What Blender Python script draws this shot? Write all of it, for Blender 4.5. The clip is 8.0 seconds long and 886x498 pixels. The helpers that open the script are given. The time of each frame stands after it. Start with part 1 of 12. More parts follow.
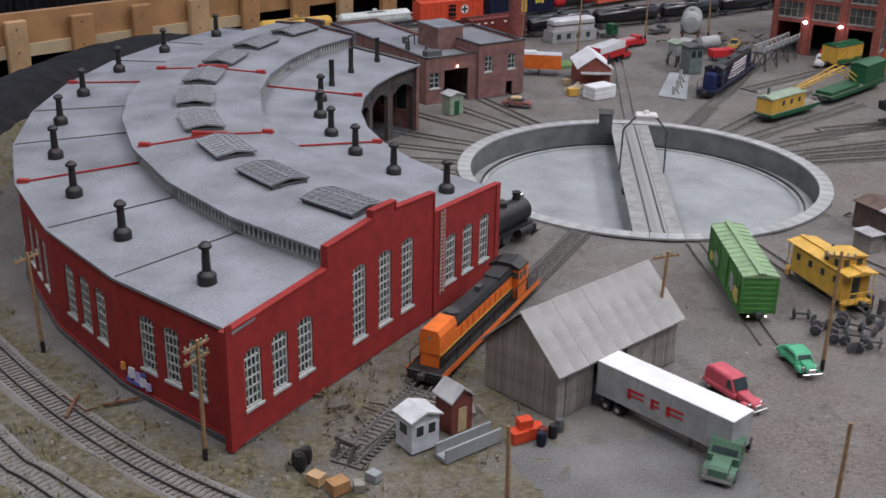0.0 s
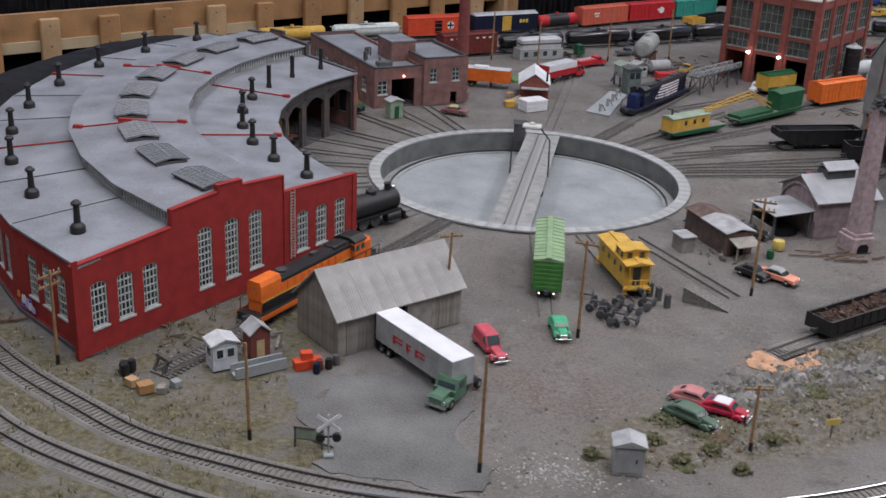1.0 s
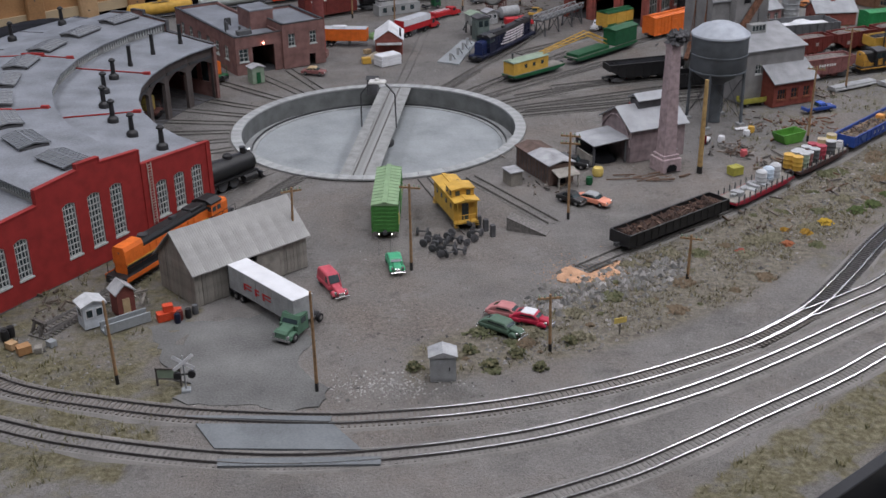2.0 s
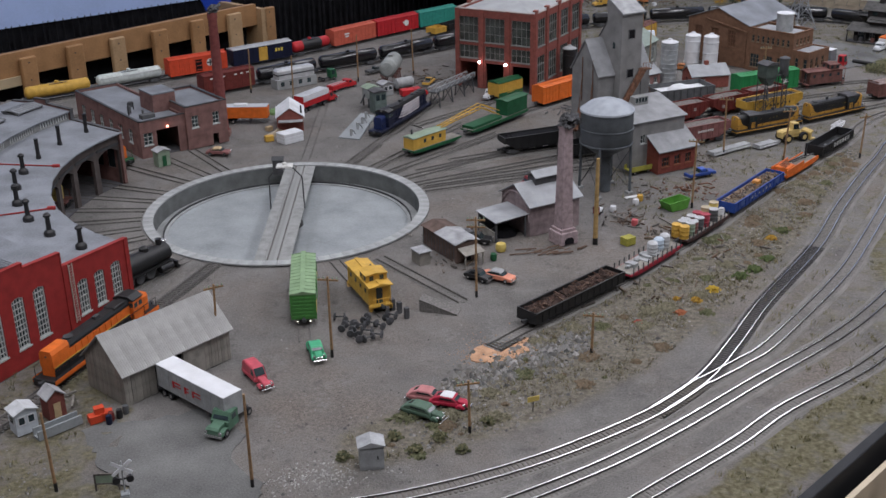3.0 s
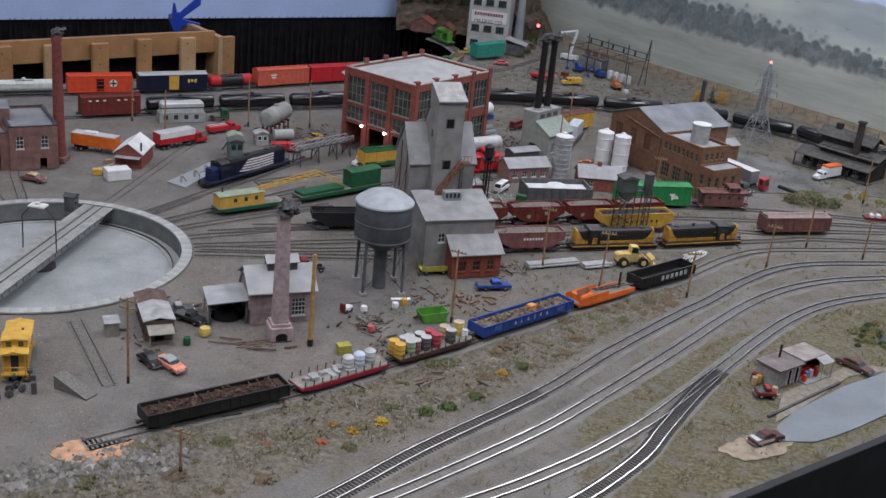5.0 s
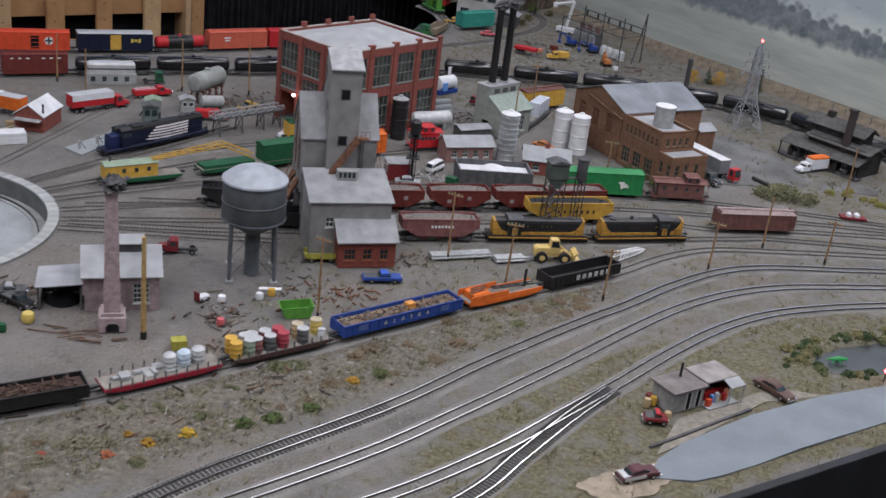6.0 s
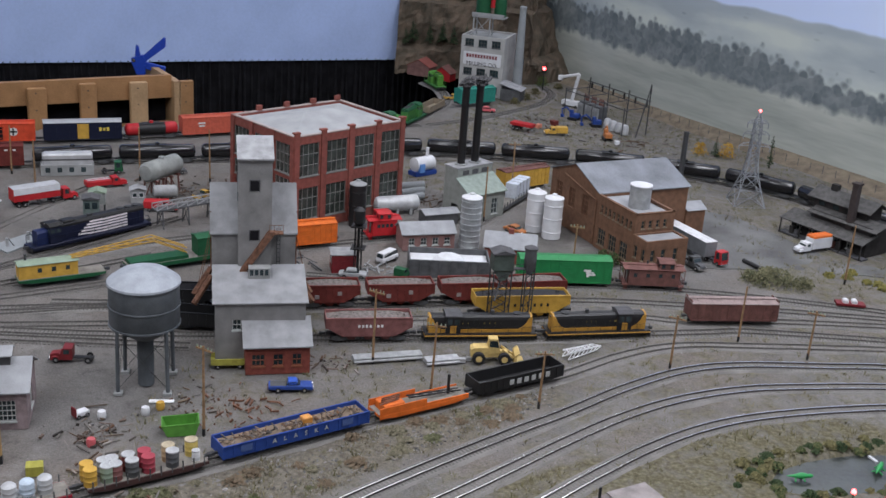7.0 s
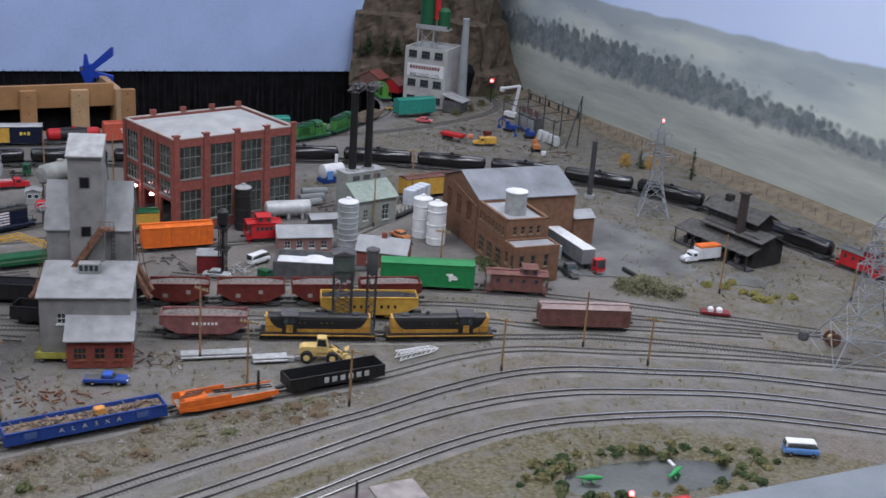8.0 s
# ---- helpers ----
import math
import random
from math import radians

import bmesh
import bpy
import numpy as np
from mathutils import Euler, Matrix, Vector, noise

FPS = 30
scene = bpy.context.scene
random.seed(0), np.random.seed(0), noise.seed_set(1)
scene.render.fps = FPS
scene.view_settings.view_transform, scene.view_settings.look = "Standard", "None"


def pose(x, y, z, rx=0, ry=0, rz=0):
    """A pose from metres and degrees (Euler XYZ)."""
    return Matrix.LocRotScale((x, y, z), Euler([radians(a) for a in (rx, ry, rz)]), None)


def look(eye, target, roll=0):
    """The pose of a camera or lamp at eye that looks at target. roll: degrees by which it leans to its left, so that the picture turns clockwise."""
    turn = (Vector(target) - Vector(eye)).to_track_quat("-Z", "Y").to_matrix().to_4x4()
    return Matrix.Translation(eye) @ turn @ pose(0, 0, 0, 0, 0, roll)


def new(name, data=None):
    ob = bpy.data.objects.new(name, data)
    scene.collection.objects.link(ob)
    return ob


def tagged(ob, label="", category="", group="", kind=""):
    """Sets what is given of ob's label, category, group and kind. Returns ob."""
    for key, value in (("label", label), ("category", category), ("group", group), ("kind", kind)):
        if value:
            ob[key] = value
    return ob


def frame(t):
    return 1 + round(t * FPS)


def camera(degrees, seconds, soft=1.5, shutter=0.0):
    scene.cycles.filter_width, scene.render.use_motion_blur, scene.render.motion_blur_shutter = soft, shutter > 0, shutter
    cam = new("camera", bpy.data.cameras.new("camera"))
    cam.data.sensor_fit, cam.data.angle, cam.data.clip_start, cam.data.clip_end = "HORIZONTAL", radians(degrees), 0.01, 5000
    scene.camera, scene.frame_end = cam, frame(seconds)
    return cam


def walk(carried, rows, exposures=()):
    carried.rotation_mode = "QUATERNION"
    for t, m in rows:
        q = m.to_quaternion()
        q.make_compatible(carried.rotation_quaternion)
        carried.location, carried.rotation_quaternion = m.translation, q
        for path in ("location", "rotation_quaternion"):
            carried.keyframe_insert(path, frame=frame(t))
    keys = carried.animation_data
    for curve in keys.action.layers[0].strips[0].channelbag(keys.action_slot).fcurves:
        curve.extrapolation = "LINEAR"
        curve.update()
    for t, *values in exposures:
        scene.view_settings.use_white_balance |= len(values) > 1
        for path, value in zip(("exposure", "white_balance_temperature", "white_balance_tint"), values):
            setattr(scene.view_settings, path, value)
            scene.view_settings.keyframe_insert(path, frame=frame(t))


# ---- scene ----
cam = camera(42.7, 8.0, shutter=0.15)
PATH = [
    (0, (0.106, 0.131, 0.504), (0.057, 1.98, -0.258), 1.2),
    (0.5, (0.245, 0.023, 0.544), (0.121, 1.882, -0.182), 2.4),
    (1, (0.424, -0.099, 0.58), (0.199, 1.739, -0.175), 2.7),
    (1.2, (0.468, -0.142, 0.598), (0.258, 1.699, -0.155), 2.5),
    (2.3, (0.554, -0.265, 0.674), (0.491, 1.539, -0.186), -1.6),
    (2.5, (0.548, -0.272, 0.698), (0.519, 1.538, -0.154), -1.0),
    (3, (0.52, -0.296, 0.743), (0.62, 1.541, -0.041), -1.1),
    (3.5, (0.648, -0.352, 0.764), (0.717, 1.479, -0.038), 3.6),
    (4, (0.836, -0.301, 0.789), (0.855, 1.556, 0.047), 4.7),
    (4.5, (1.011, -0.158, 0.805), (1.021, 1.707, 0.083), 6.6),
    (4.7, (1.075, -0.131, 0.803), (1.026, 1.733, 0.082), 6.6),
    (5.8, (1.394, 0.07, 0.768), (1.149, 1.893, -0.016), 5.6),
    (6, (1.439, 0.149, 0.766), (1.196, 1.972, -0.022), 6.9),
    (6.5, (1.559, 0.314, 0.771), (1.29, 2.142, 0.004), 5.4),
    (7, (1.646, 0.373, 0.762), (1.243, 2.208, 0.078), 4.1),
    (7.5, (1.812, 0.408, 0.763), (1.311, 2.227, 0.099), 4.3),
    (8, (1.982, 0.442, 0.76), (1.489, 2.265, 0.103), 4.0),
]
walk(cam, [(t, look(eye, target, roll)) for t, eye, target, roll in PATH],
     [(0, 0.15, 6650, 16), (1, 0.02, 6600, 16), (2.5, -0.14, 6500, 15), (3, -0.19, 6500, 15), (3.5, -0.19, 6500, 15), (4.5, -0.14, 6500, 14), (6, -0.03, 6500, 15), (6.5, -0.08, 6500, 14), (7, 0.02, 6400, 14), (8, 0.07, 6250, 14)])

# ---- light: a windowless room lit by ceiling panels ----
U = 0.01  # the plan below is written in centimetres
world = bpy.data.worlds.new("room_light")
scene.world = world
world.use_nodes = True
world.node_tree.nodes["Background"].inputs[0].default_value = (0.55, 0.62, 0.75, 1)
world.node_tree.nodes["Background"].inputs[1].default_value = 0.02


def ceiling_lamp(x, y, sx, sy, watts):
    d = bpy.data.lights.new("ceiling_panel", "AREA")
    d.shape, d.size, d.size_y, d.energy = "RECTANGLE", sx, sy, watts
    d.color = (0.93, 0.955, 1.0)
    ob = new("ceiling_panel", d)
    ob.matrix_world = pose(x, y, 2.05)
    return ob


for lx, row in ((-0.9, (21, 13)), (0.7, (31, 11.5)), (2.3, (26, 36))):
    for ly, watts in zip((0.3, 2.0), row):
        ceiling_lamp(lx, ly, 0.6, 1.2, watts)
# a bright bank of panels over the far end, mirrored in the polished rails
for lx, sx, watts in ((0.70, 0.9, 8), (1.82, 1.3, 28)):
    ceiling_lamp(lx, 4.25, sx, 1.2, watts)

# ---- materials ----
MATS = {}


def mat(name, col, rough=0.7, metal=0.0, var=0.12, scale=120.0, bump=0.15, fine=900.0, spec=0.3, col2=None, vary=0.0, emit=0.0):
    """A painted or weathered surface: two scales of mottling, fine relief, and a tint that differs from piece to piece."""
    if name in MATS:
        return MATS[name]
    m = bpy.data.materials.new(name)
    m.use_nodes = True
    nt = m.node_tree
    b = nt.nodes["Principled BSDF"]
    b.inputs["Roughness"].default_value = rough
    b.inputs["Metallic"].default_value = metal
    b.inputs["Specular IOR Level"].default_value = spec
    tc = nt.nodes.new("ShaderNodeTexCoord")
    n1 = nt.nodes.new("ShaderNodeTexNoise")
    n1.inputs["Scale"].default_value, n1.inputs["Detail"].default_value = scale, 5
    n2 = nt.nodes.new("ShaderNodeTexNoise")
    n2.inputs["Scale"].default_value, n2.inputs["Detail"].default_value = fine, 3
    nt.links.new(tc.outputs["Object"], n1.inputs["Vector"])
    nt.links.new(tc.outputs["Object"], n2.inputs["Vector"])
    ramp = nt.nodes.new("ShaderNodeValToRGB")
    c2 = col2 or tuple(max(0, c * (1 - 2.2 * var)) for c in col)
    c1 = tuple(min(1, c * (1 + var)) for c in col)
    ramp.color_ramp.elements[0].color, ramp.color_ramp.elements[1].color = (*c2, 1), (*c1, 1)
    ramp.color_ramp.elements[0].position, ramp.color_ramp.elements[1].position = 0.3, 0.62
    add = nt.nodes.new("ShaderNodeMath")
    add.operation = "MULTIPLY_ADD"
    add.inputs[1].default_value = 0.35
    nt.links.new(n2.outputs["Fac"], add.inputs[0])
    half = nt.nodes.new("ShaderNodeMath")
    half.operation, half.inputs[1].default_value = "MULTIPLY", 0.65
    nt.links.new(n1.outputs["Fac"], half.inputs[0])
    nt.links.new(half.outputs[0], add.inputs[2])
    nt.links.new(add.outputs[0], ramp.inputs["Fac"])
    out = ramp.outputs["Color"]
    if vary:
        info = nt.nodes.new("ShaderNodeObjectInfo")
        hsv = nt.nodes.new("ShaderNodeHueSaturation")
        mp = nt.nodes.new("ShaderNodeMapRange")
        mp.inputs["To Min"].default_value, mp.inputs["To Max"].default_value = 1 - vary, 1 + vary
        nt.links.new(info.outputs["Random"], mp.inputs["Value"])
        nt.links.new(mp.outputs["Result"], hsv.inputs["Value"])
        nt.links.new(out, hsv.inputs["Color"])
        out = hsv.outputs["Color"]
    nt.links.new(out, b.inputs["Base Color"])
    if bump:
        bn = nt.nodes.new("ShaderNodeBump")
        bn.inputs["Strength"].default_value, bn.inputs["Distance"].default_value = bump, 0.001
        nt.links.new(n2.outputs["Fac"], bn.inputs["Height"])
        nt.links.new(bn.outputs["Normal"], b.inputs["Normal"])
    if emit:
        b.inputs["Emission Color"].default_value = (*col, 1)
        b.inputs["Emission Strength"].default_value = emit
    MATS[name] = m
    return m


def island_material(name, cols, rough=0.95):
    """Stones or leaves that differ from one to the next."""
    m = bpy.data.materials.new(name)
    m.use_nodes = True
    nt = m.node_tree
    b = nt.nodes["Principled BSDF"]
    b.inputs["Roughness"].default_value, b.inputs["Specular IOR Level"].default_value = rough, 0.15
    geo = nt.nodes.new("ShaderNodeNewGeometry")
    r = nt.nodes.new("ShaderNodeValToRGB")
    while len(r.color_ramp.elements) < len(cols):
        r.color_ramp.elements.new(0.5)
    for i, (e, c) in enumerate(zip(r.color_ramp.elements, cols)):
        e.position, e.color = i / max(1, len(cols) - 1), (*c, 1)
    nt.links.new(geo.outputs["Random Per Island"], r.inputs["Fac"])
    nt.links.new(r.outputs["Color"], b.inputs["Base Color"])
    return m


SCRAPS = island_material("mixed_scrap_pieces", [(0.04, 0.036, 0.033), (0.13, 0.075, 0.05), (0.20, 0.185, 0.17), (0.07, 0.064, 0.06), (0.16, 0.115, 0.08), (0.30, 0.285, 0.27)])
RED_WALL = mat("red_painted_brick", (0.25, 0.022, 0.02), 0.75, scale=60, var=0.12, fine=1400)
RED_TRIM = mat("red_coping", (0.30, 0.032, 0.03), 0.7, scale=90)
ROOF_GREY = mat("grey_tar_roof", (0.195, 0.208, 0.23), 0.85, scale=17, var=0.19, fine=420, bump=0.35)
ROOF_LIGHT = mat("pale_metal_roof", (0.295, 0.305, 0.32), 0.6, scale=40, var=0.13)
CONCRETE = mat("grey_concrete", (0.27, 0.28, 0.28), 0.9, scale=35, var=0.15)
CONC_LIGHT = mat("pale_concrete", (0.255, 0.275, 0.285), 0.9, scale=14, var=0.13, fine=300)
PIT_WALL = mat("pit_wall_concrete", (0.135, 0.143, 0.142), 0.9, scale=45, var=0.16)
DUSTY_RAIL = mat("dusty_rail", (0.125, 0.118, 0.112), 0.8, scale=200, var=0.2, bump=0)
DECK = mat("grey_deck_boards", (0.25, 0.255, 0.25), 0.9, scale=60, var=0.15)
STEEL_DARK = mat("dark_steel", (0.045, 0.047, 0.05), 0.6, scale=90, var=0.2, spec=0.4)
BLACK = mat("black_paint", (0.012, 0.012, 0.013), 0.5, scale=90, var=0.15, spec=0.45)
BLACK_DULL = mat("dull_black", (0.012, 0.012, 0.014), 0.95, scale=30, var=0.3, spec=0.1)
# Dull colour paints rail heads that mirror no lamp.
NO_GLINT_RAIL = mat("rail_without_glint", (0.12, 0.115, 0.112), 0.5, metal=0.4, scale=200, var=0.15, bump=0)
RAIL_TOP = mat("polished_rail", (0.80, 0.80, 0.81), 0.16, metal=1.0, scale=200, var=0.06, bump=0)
RAIL_SIDE = mat("rusty_rail", (0.055, 0.05, 0.05), 0.7, scale=200, var=0.2, bump=0)
TIE = mat("dark_tie", (0.115, 0.104, 0.095), 0.9, scale=300, var=0.25, vary=0.35)
TIE_GREY = mat("dusted_tie", (0.158, 0.150, 0.142), 0.9, scale=300, var=0.25, vary=0.25)
BALLAST = mat("ballast", (0.178, 0.170, 0.160), 0.95, scale=25, var=0.16, fine=700, bump=0.6)
MUNTIN = mat("grey_window_frame", (0.40, 0.42, 0.41), 0.7, scale=200, var=0.1)
PANE = mat("dark_window_glass", (0.03, 0.045, 0.05), 0.15, scale=40, var=0.35, spec=0.6, bump=0)
WOOD_PINE = mat("pine_board", (0.34, 0.185, 0.083), 0.6, scale=18, var=0.14, fine=220)
WOOD_PALE = mat("pale_pine_post", (0.42, 0.275, 0.15), 0.6, scale=18, var=0.14, fine=220)
WOOD_GREY = mat("weathered_boards", (0.235, 0.22, 0.195), 0.9, scale=70, var=0.2, vary=0.14)
POLE_WOOD = mat("pole_wood", (0.26, 0.16, 0.085), 0.85, scale=150, var=0.2)
BRICK_RED = mat("red_brick", (0.215, 0.066, 0.052), 0.85, scale=120, var=0.16, vary=0.12)
BRICK_DARK = mat("dark_brick", (0.18, 0.098, 0.088), 0.9, scale=60, var=0.2)
BRICK_TAN = mat("tan_brick", (0.168, 0.090, 0.055), 0.88, scale=80, var=0.16)
BRICK_MAUVE = mat("mauve_weathered_brick", (0.26, 0.205, 0.21), 0.9, scale=90, var=0.22)
STACK_PINK = mat("pinkish_brick_stack", (0.34, 0.265, 0.275), 0.9, scale=110, var=0.2)
TIN_DULL = mat("dull_tin_roof", (0.30, 0.305, 0.315), 0.65, scale=60, var=0.2)
TAR_SOFT = mat("dusty_dark", (0.08, 0.08, 0.085), 0.95, scale=60, var=0.2)

# ---- helpers for building ----


class Form:
    """One part's mesh in the making, in centimetres."""

    def __init__(self):
        self.bm = bmesh.new()

    def faces(self, pts, polys):
        vs = [self.bm.verts.new(p) for p in pts]
        for f in polys:
            self.bm.faces.new([vs[i] for i in f])
        return self

    def box(self, x0, x1, y0, y1, z0, z1, bev=0.0):
        c = min(bev, abs(x1 - x0) * 0.45, abs(y1 - y0) * 0.45)
        if c <= 0:
            p = [(x, y, z) for z in (z0, z1) for x, y in ((x0, y0), (x1, y0), (x1, y1), (x0, y1))]
            return self.faces(p, [(3, 2, 1, 0), (4, 5, 6, 7), (0, 1, 5, 4), (1, 2, 6, 5), (2, 3, 7, 6), (3, 0, 4, 7)])
        ring = [(x0 + c, y0), (x1 - c, y0), (x1, y0 + c), (x1, y1 - c), (x1 - c, y1), (x0 + c, y1), (x0, y1 - c), (x0, y0 + c)]
        cx, cy = (x0 + x1) / 2, (y0 + y1) / 2
        kx, ky = 1 - c / max(abs(x1 - x0) / 2, 1e-6), 1 - c / max(abs(y1 - y0) / 2, 1e-6)
        top = [(cx + (x - cx) * kx, cy + (y - cy) * ky) for x, y in ring]
        levels = [(ring, z0), (ring, max(z0, z1 - c)), (top, z1)]
        p = [(x, y, z) for r, z in levels for x, y in r]
        polys = [tuple(reversed(range(8))), tuple(range(16, 24))]
        for a in (0, 8):
            polys += [(a + i, a + (i + 1) % 8, a + 8 + (i + 1) % 8, a + 8 + i) for i in range(8)]
        return self.faces(p, polys)

    def prism(self, pts, a0, a1, axis="y"):
        """A polygon drawn across an axis and pushed along it: axis y takes (x, z), x takes (y, z), z takes (x, y)."""
        put = {"y": lambda p, a: (p[0], a, p[1]), "x": lambda p, a: (a, p[0], p[1]), "z": lambda p, a: (p[0], p[1], a)}[axis]
        n = len(pts)
        v = [put(p, a0) for p in pts] + [put(p, a1) for p in pts]
        return self.faces(v, [tuple(range(n)), tuple(reversed(range(n, 2 * n)))] + [(i, n + i, n + (i + 1) % n, (i + 1) % n) for i in range(n)])

    def cyl(self, c, a0, a1, r, r2=None, seg=14, axis="z", caps=True):
        r2 = r if r2 is None else r2
        put = {"z": lambda u, v, a: (c[0] + u, c[1] + v, a), "x": lambda u, v, a: (a, c[0] + u, c[1] + v), "y": lambda u, v, a: (c[0] + u, a, c[1] + v)}[axis]
        ang = [2 * math.pi * i / seg for i in range(seg)]
        v = [put(rr * math.cos(t), rr * math.sin(t), a) for rr, a in ((r, a0), (r2, a1)) for t in ang]
        polys = [(i, (i + 1) % seg, seg + (i + 1) % seg, seg + i) for i in range(seg)]
        if caps:
            polys += [tuple(reversed(range(seg))), tuple(range(seg, 2 * seg))]
        return self.faces(v, polys)

    def lathe(self, c, prof, seg=20, axis="z"):
        """Rings (radius, height) one above the other."""
        put = {"z": lambda u, v, a: (c[0] + u, c[1] + v, a), "x": lambda u, v, a: (a, c[0] + u, c[1] + v), "y": lambda u, v, a: (c[0] + u, a, c[1] + v)}[axis]
        v = [put(r * math.cos(2 * math.pi * i / seg), r * math.sin(2 * math.pi * i / seg), a) for r, a in prof for i in range(seg)]
        polys = []
        for k in range(len(prof) - 1):
            polys += [(k * seg + i, k * seg + (i + 1) % seg, (k + 1) * seg + (i + 1) % seg, (k + 1) * seg + i) for i in range(seg)]
        polys += [tuple(reversed(range(seg))), tuple(range((len(prof) - 1) * seg, len(prof) * seg))]
        return self.faces(v, polys)

    def beam(self, p, q, r=0.1, seg=5):
        """A thin round bar from p to q."""
        p, q = Vector(p), Vector(q)
        d = (q - p).normalized()
        s = d.orthogonal().normalized()
        t = d.cross(s)
        v = [tuple(e + r * (math.cos(2 * math.pi * i / seg) * s + math.sin(2 * math.pi * i / seg) * t)) for e in (p, q) for i in range(seg)]
        polys = [(i, (i + 1) % seg, seg + (i + 1) % seg, seg + i) for i in range(seg)] + [tuple(reversed(range(seg))), tuple(range(seg, 2 * seg))]
        return self.faces(v, polys)

    def sweep(self, path, prof):
        """A closed profile of (side, height) carried along points of the plan."""
        n, k = len(path), len(prof)
        v = []
        for i, p in enumerate(path):
            a, b = path[max(0, i - 1)], path[min(n - 1, i + 1)]
            dx, dy = b[0] - a[0], b[1] - a[1]
            ln = math.hypot(dx, dy) or 1
            v += [(p[0] - dy / ln * s, p[1] + dx / ln * s, h + (p[2] if len(p) > 2 else 0)) for s, h in prof]
        polys = [(i * k + j, (i + 1) * k + j, (i + 1) * k + (j + 1) % k, i * k + (j + 1) % k) for i in range(n - 1) for j in range(k)]
        polys += [tuple(range(k)), tuple(reversed(range((n - 1) * k, n * k)))]
        return self.faces(v, polys)

    def lattice(self, xs, zs, y0, y1):
        """A grid of bars: the strips between xs[0] and xs[1], xs[2] and xs[3] and so on are solid, and so for zs."""
        nx, nz = len(xs), len(zs)
        v = [[[self.bm.verts.new((x, y, z)) for z in zs] for x in xs] for y in (y0, y1)]
        solid = lambda i, j: 0 <= i < nx - 1 and 0 <= j < nz - 1 and (i % 2 == 0 or j % 2 == 0)
        for i in range(nx - 1):
            for j in range(nz - 1):
                if not solid(i, j):
                    continue
                self.bm.faces.new([v[0][i][j], v[0][i + 1][j], v[0][i + 1][j + 1], v[0][i][j + 1]])
                self.bm.faces.new([v[1][i][j], v[1][i][j + 1], v[1][i + 1][j + 1], v[1][i + 1][j]])
                for di, dj, p, q in ((-1, 0, (i, j), (i, j + 1)), (1, 0, (i + 1, j), (i + 1, j + 1)), (0, -1, (i, j), (i + 1, j)), (0, 1, (i, j + 1), (i + 1, j + 1))):
                    if not solid(i + di, j + dj):
                        self.bm.faces.new([v[0][p[0]][p[1]], v[0][q[0]][q[1]], v[1][q[0]][q[1]], v[1][p[0]][p[1]]])
        return self

    def rock(self, x, y, z, r, rng, flat=0.7):
        """A rough stone."""
        dirs = [(1, 0, 0), (-1, 0, 0), (0, 1, 0), (0, -1, 0), (0, 0, 1), (0, 0, -0.6)]
        a = rng.uniform(0, 6.3)
        ca, sa = math.cos(a), math.sin(a)
        v = []
        for d in dirs:
            k = r * rng.uniform(0.6, 1.25)
            px, py = d[0] * k + rng.uniform(-0.2, 0.2) * r, d[1] * k * 0.8 + rng.uniform(-0.2, 0.2) * r
            v.append((x + px * ca - py * sa, y + px * sa + py * ca, z + d[2] * k * flat))
        return self.faces(v, [(0, 2, 4), (2, 1, 4), (1, 3, 4), (3, 0, 4), (2, 0, 5), (1, 2, 5), (3, 1, 5), (0, 3, 5)])

    def mesh(self, name, material, smooth=False):
        bmesh.ops.recalc_face_normals(self.bm, faces=self.bm.faces)
        bmesh.ops.scale(self.bm, vec=(U, U, U), verts=self.bm.verts)
        me = bpy.data.meshes.new(name)
        self.bm.to_mesh(me)
        self.bm.free()
        me.materials.append(material)
        if smooth:
            me.polygons.foreach_set("use_smooth", [True] * len(me.polygons))
            me.set_sharp_from_angle(angle=radians(40))
        return me


def thing(name, x, y, z=0.0, turn=0.0, label="", category="", group="", kind=""):
    ob = new(name)
    ob.empty_display_size = 0.01
    ob.matrix_basis = pose(x * U, y * U, z * U, 0, 0, turn)
    return tagged(ob, label, category, group, kind)


def part(name, form, material, parent, label="", at=None, smooth=False):
    me = form.mesh(name, material, smooth) if isinstance(form, Form) else form
    ob = new(name, me)
    ob.parent = parent
    if at is not None:
        ob.matrix_basis = at
    if label:
        ob["label"] = label
    return ob


def single(name, form, material, x=0, y=0, z=0, turn=0, label="", category="", group="", kind="", smooth=False):
    ob = new(name, form.mesh(name, material, smooth) if isinstance(form, Form) else form)
    ob.matrix_basis = pose(x * U, y * U, z * U, 0, 0, turn)
    return tagged(ob, label, category, group, kind)


def spot(x, y, z, rx=0, ry=0, rz=0):
    return pose(x * U, y * U, z * U, rx, ry, rz)


def along(p, q):
    """Middle, length and turn of a line of the plan."""
    return (p[0] + q[0]) / 2, (p[1] + q[1]) / 2, math.dist(p, q), math.degrees(math.atan2(q[1] - p[1], q[0] - p[0]))


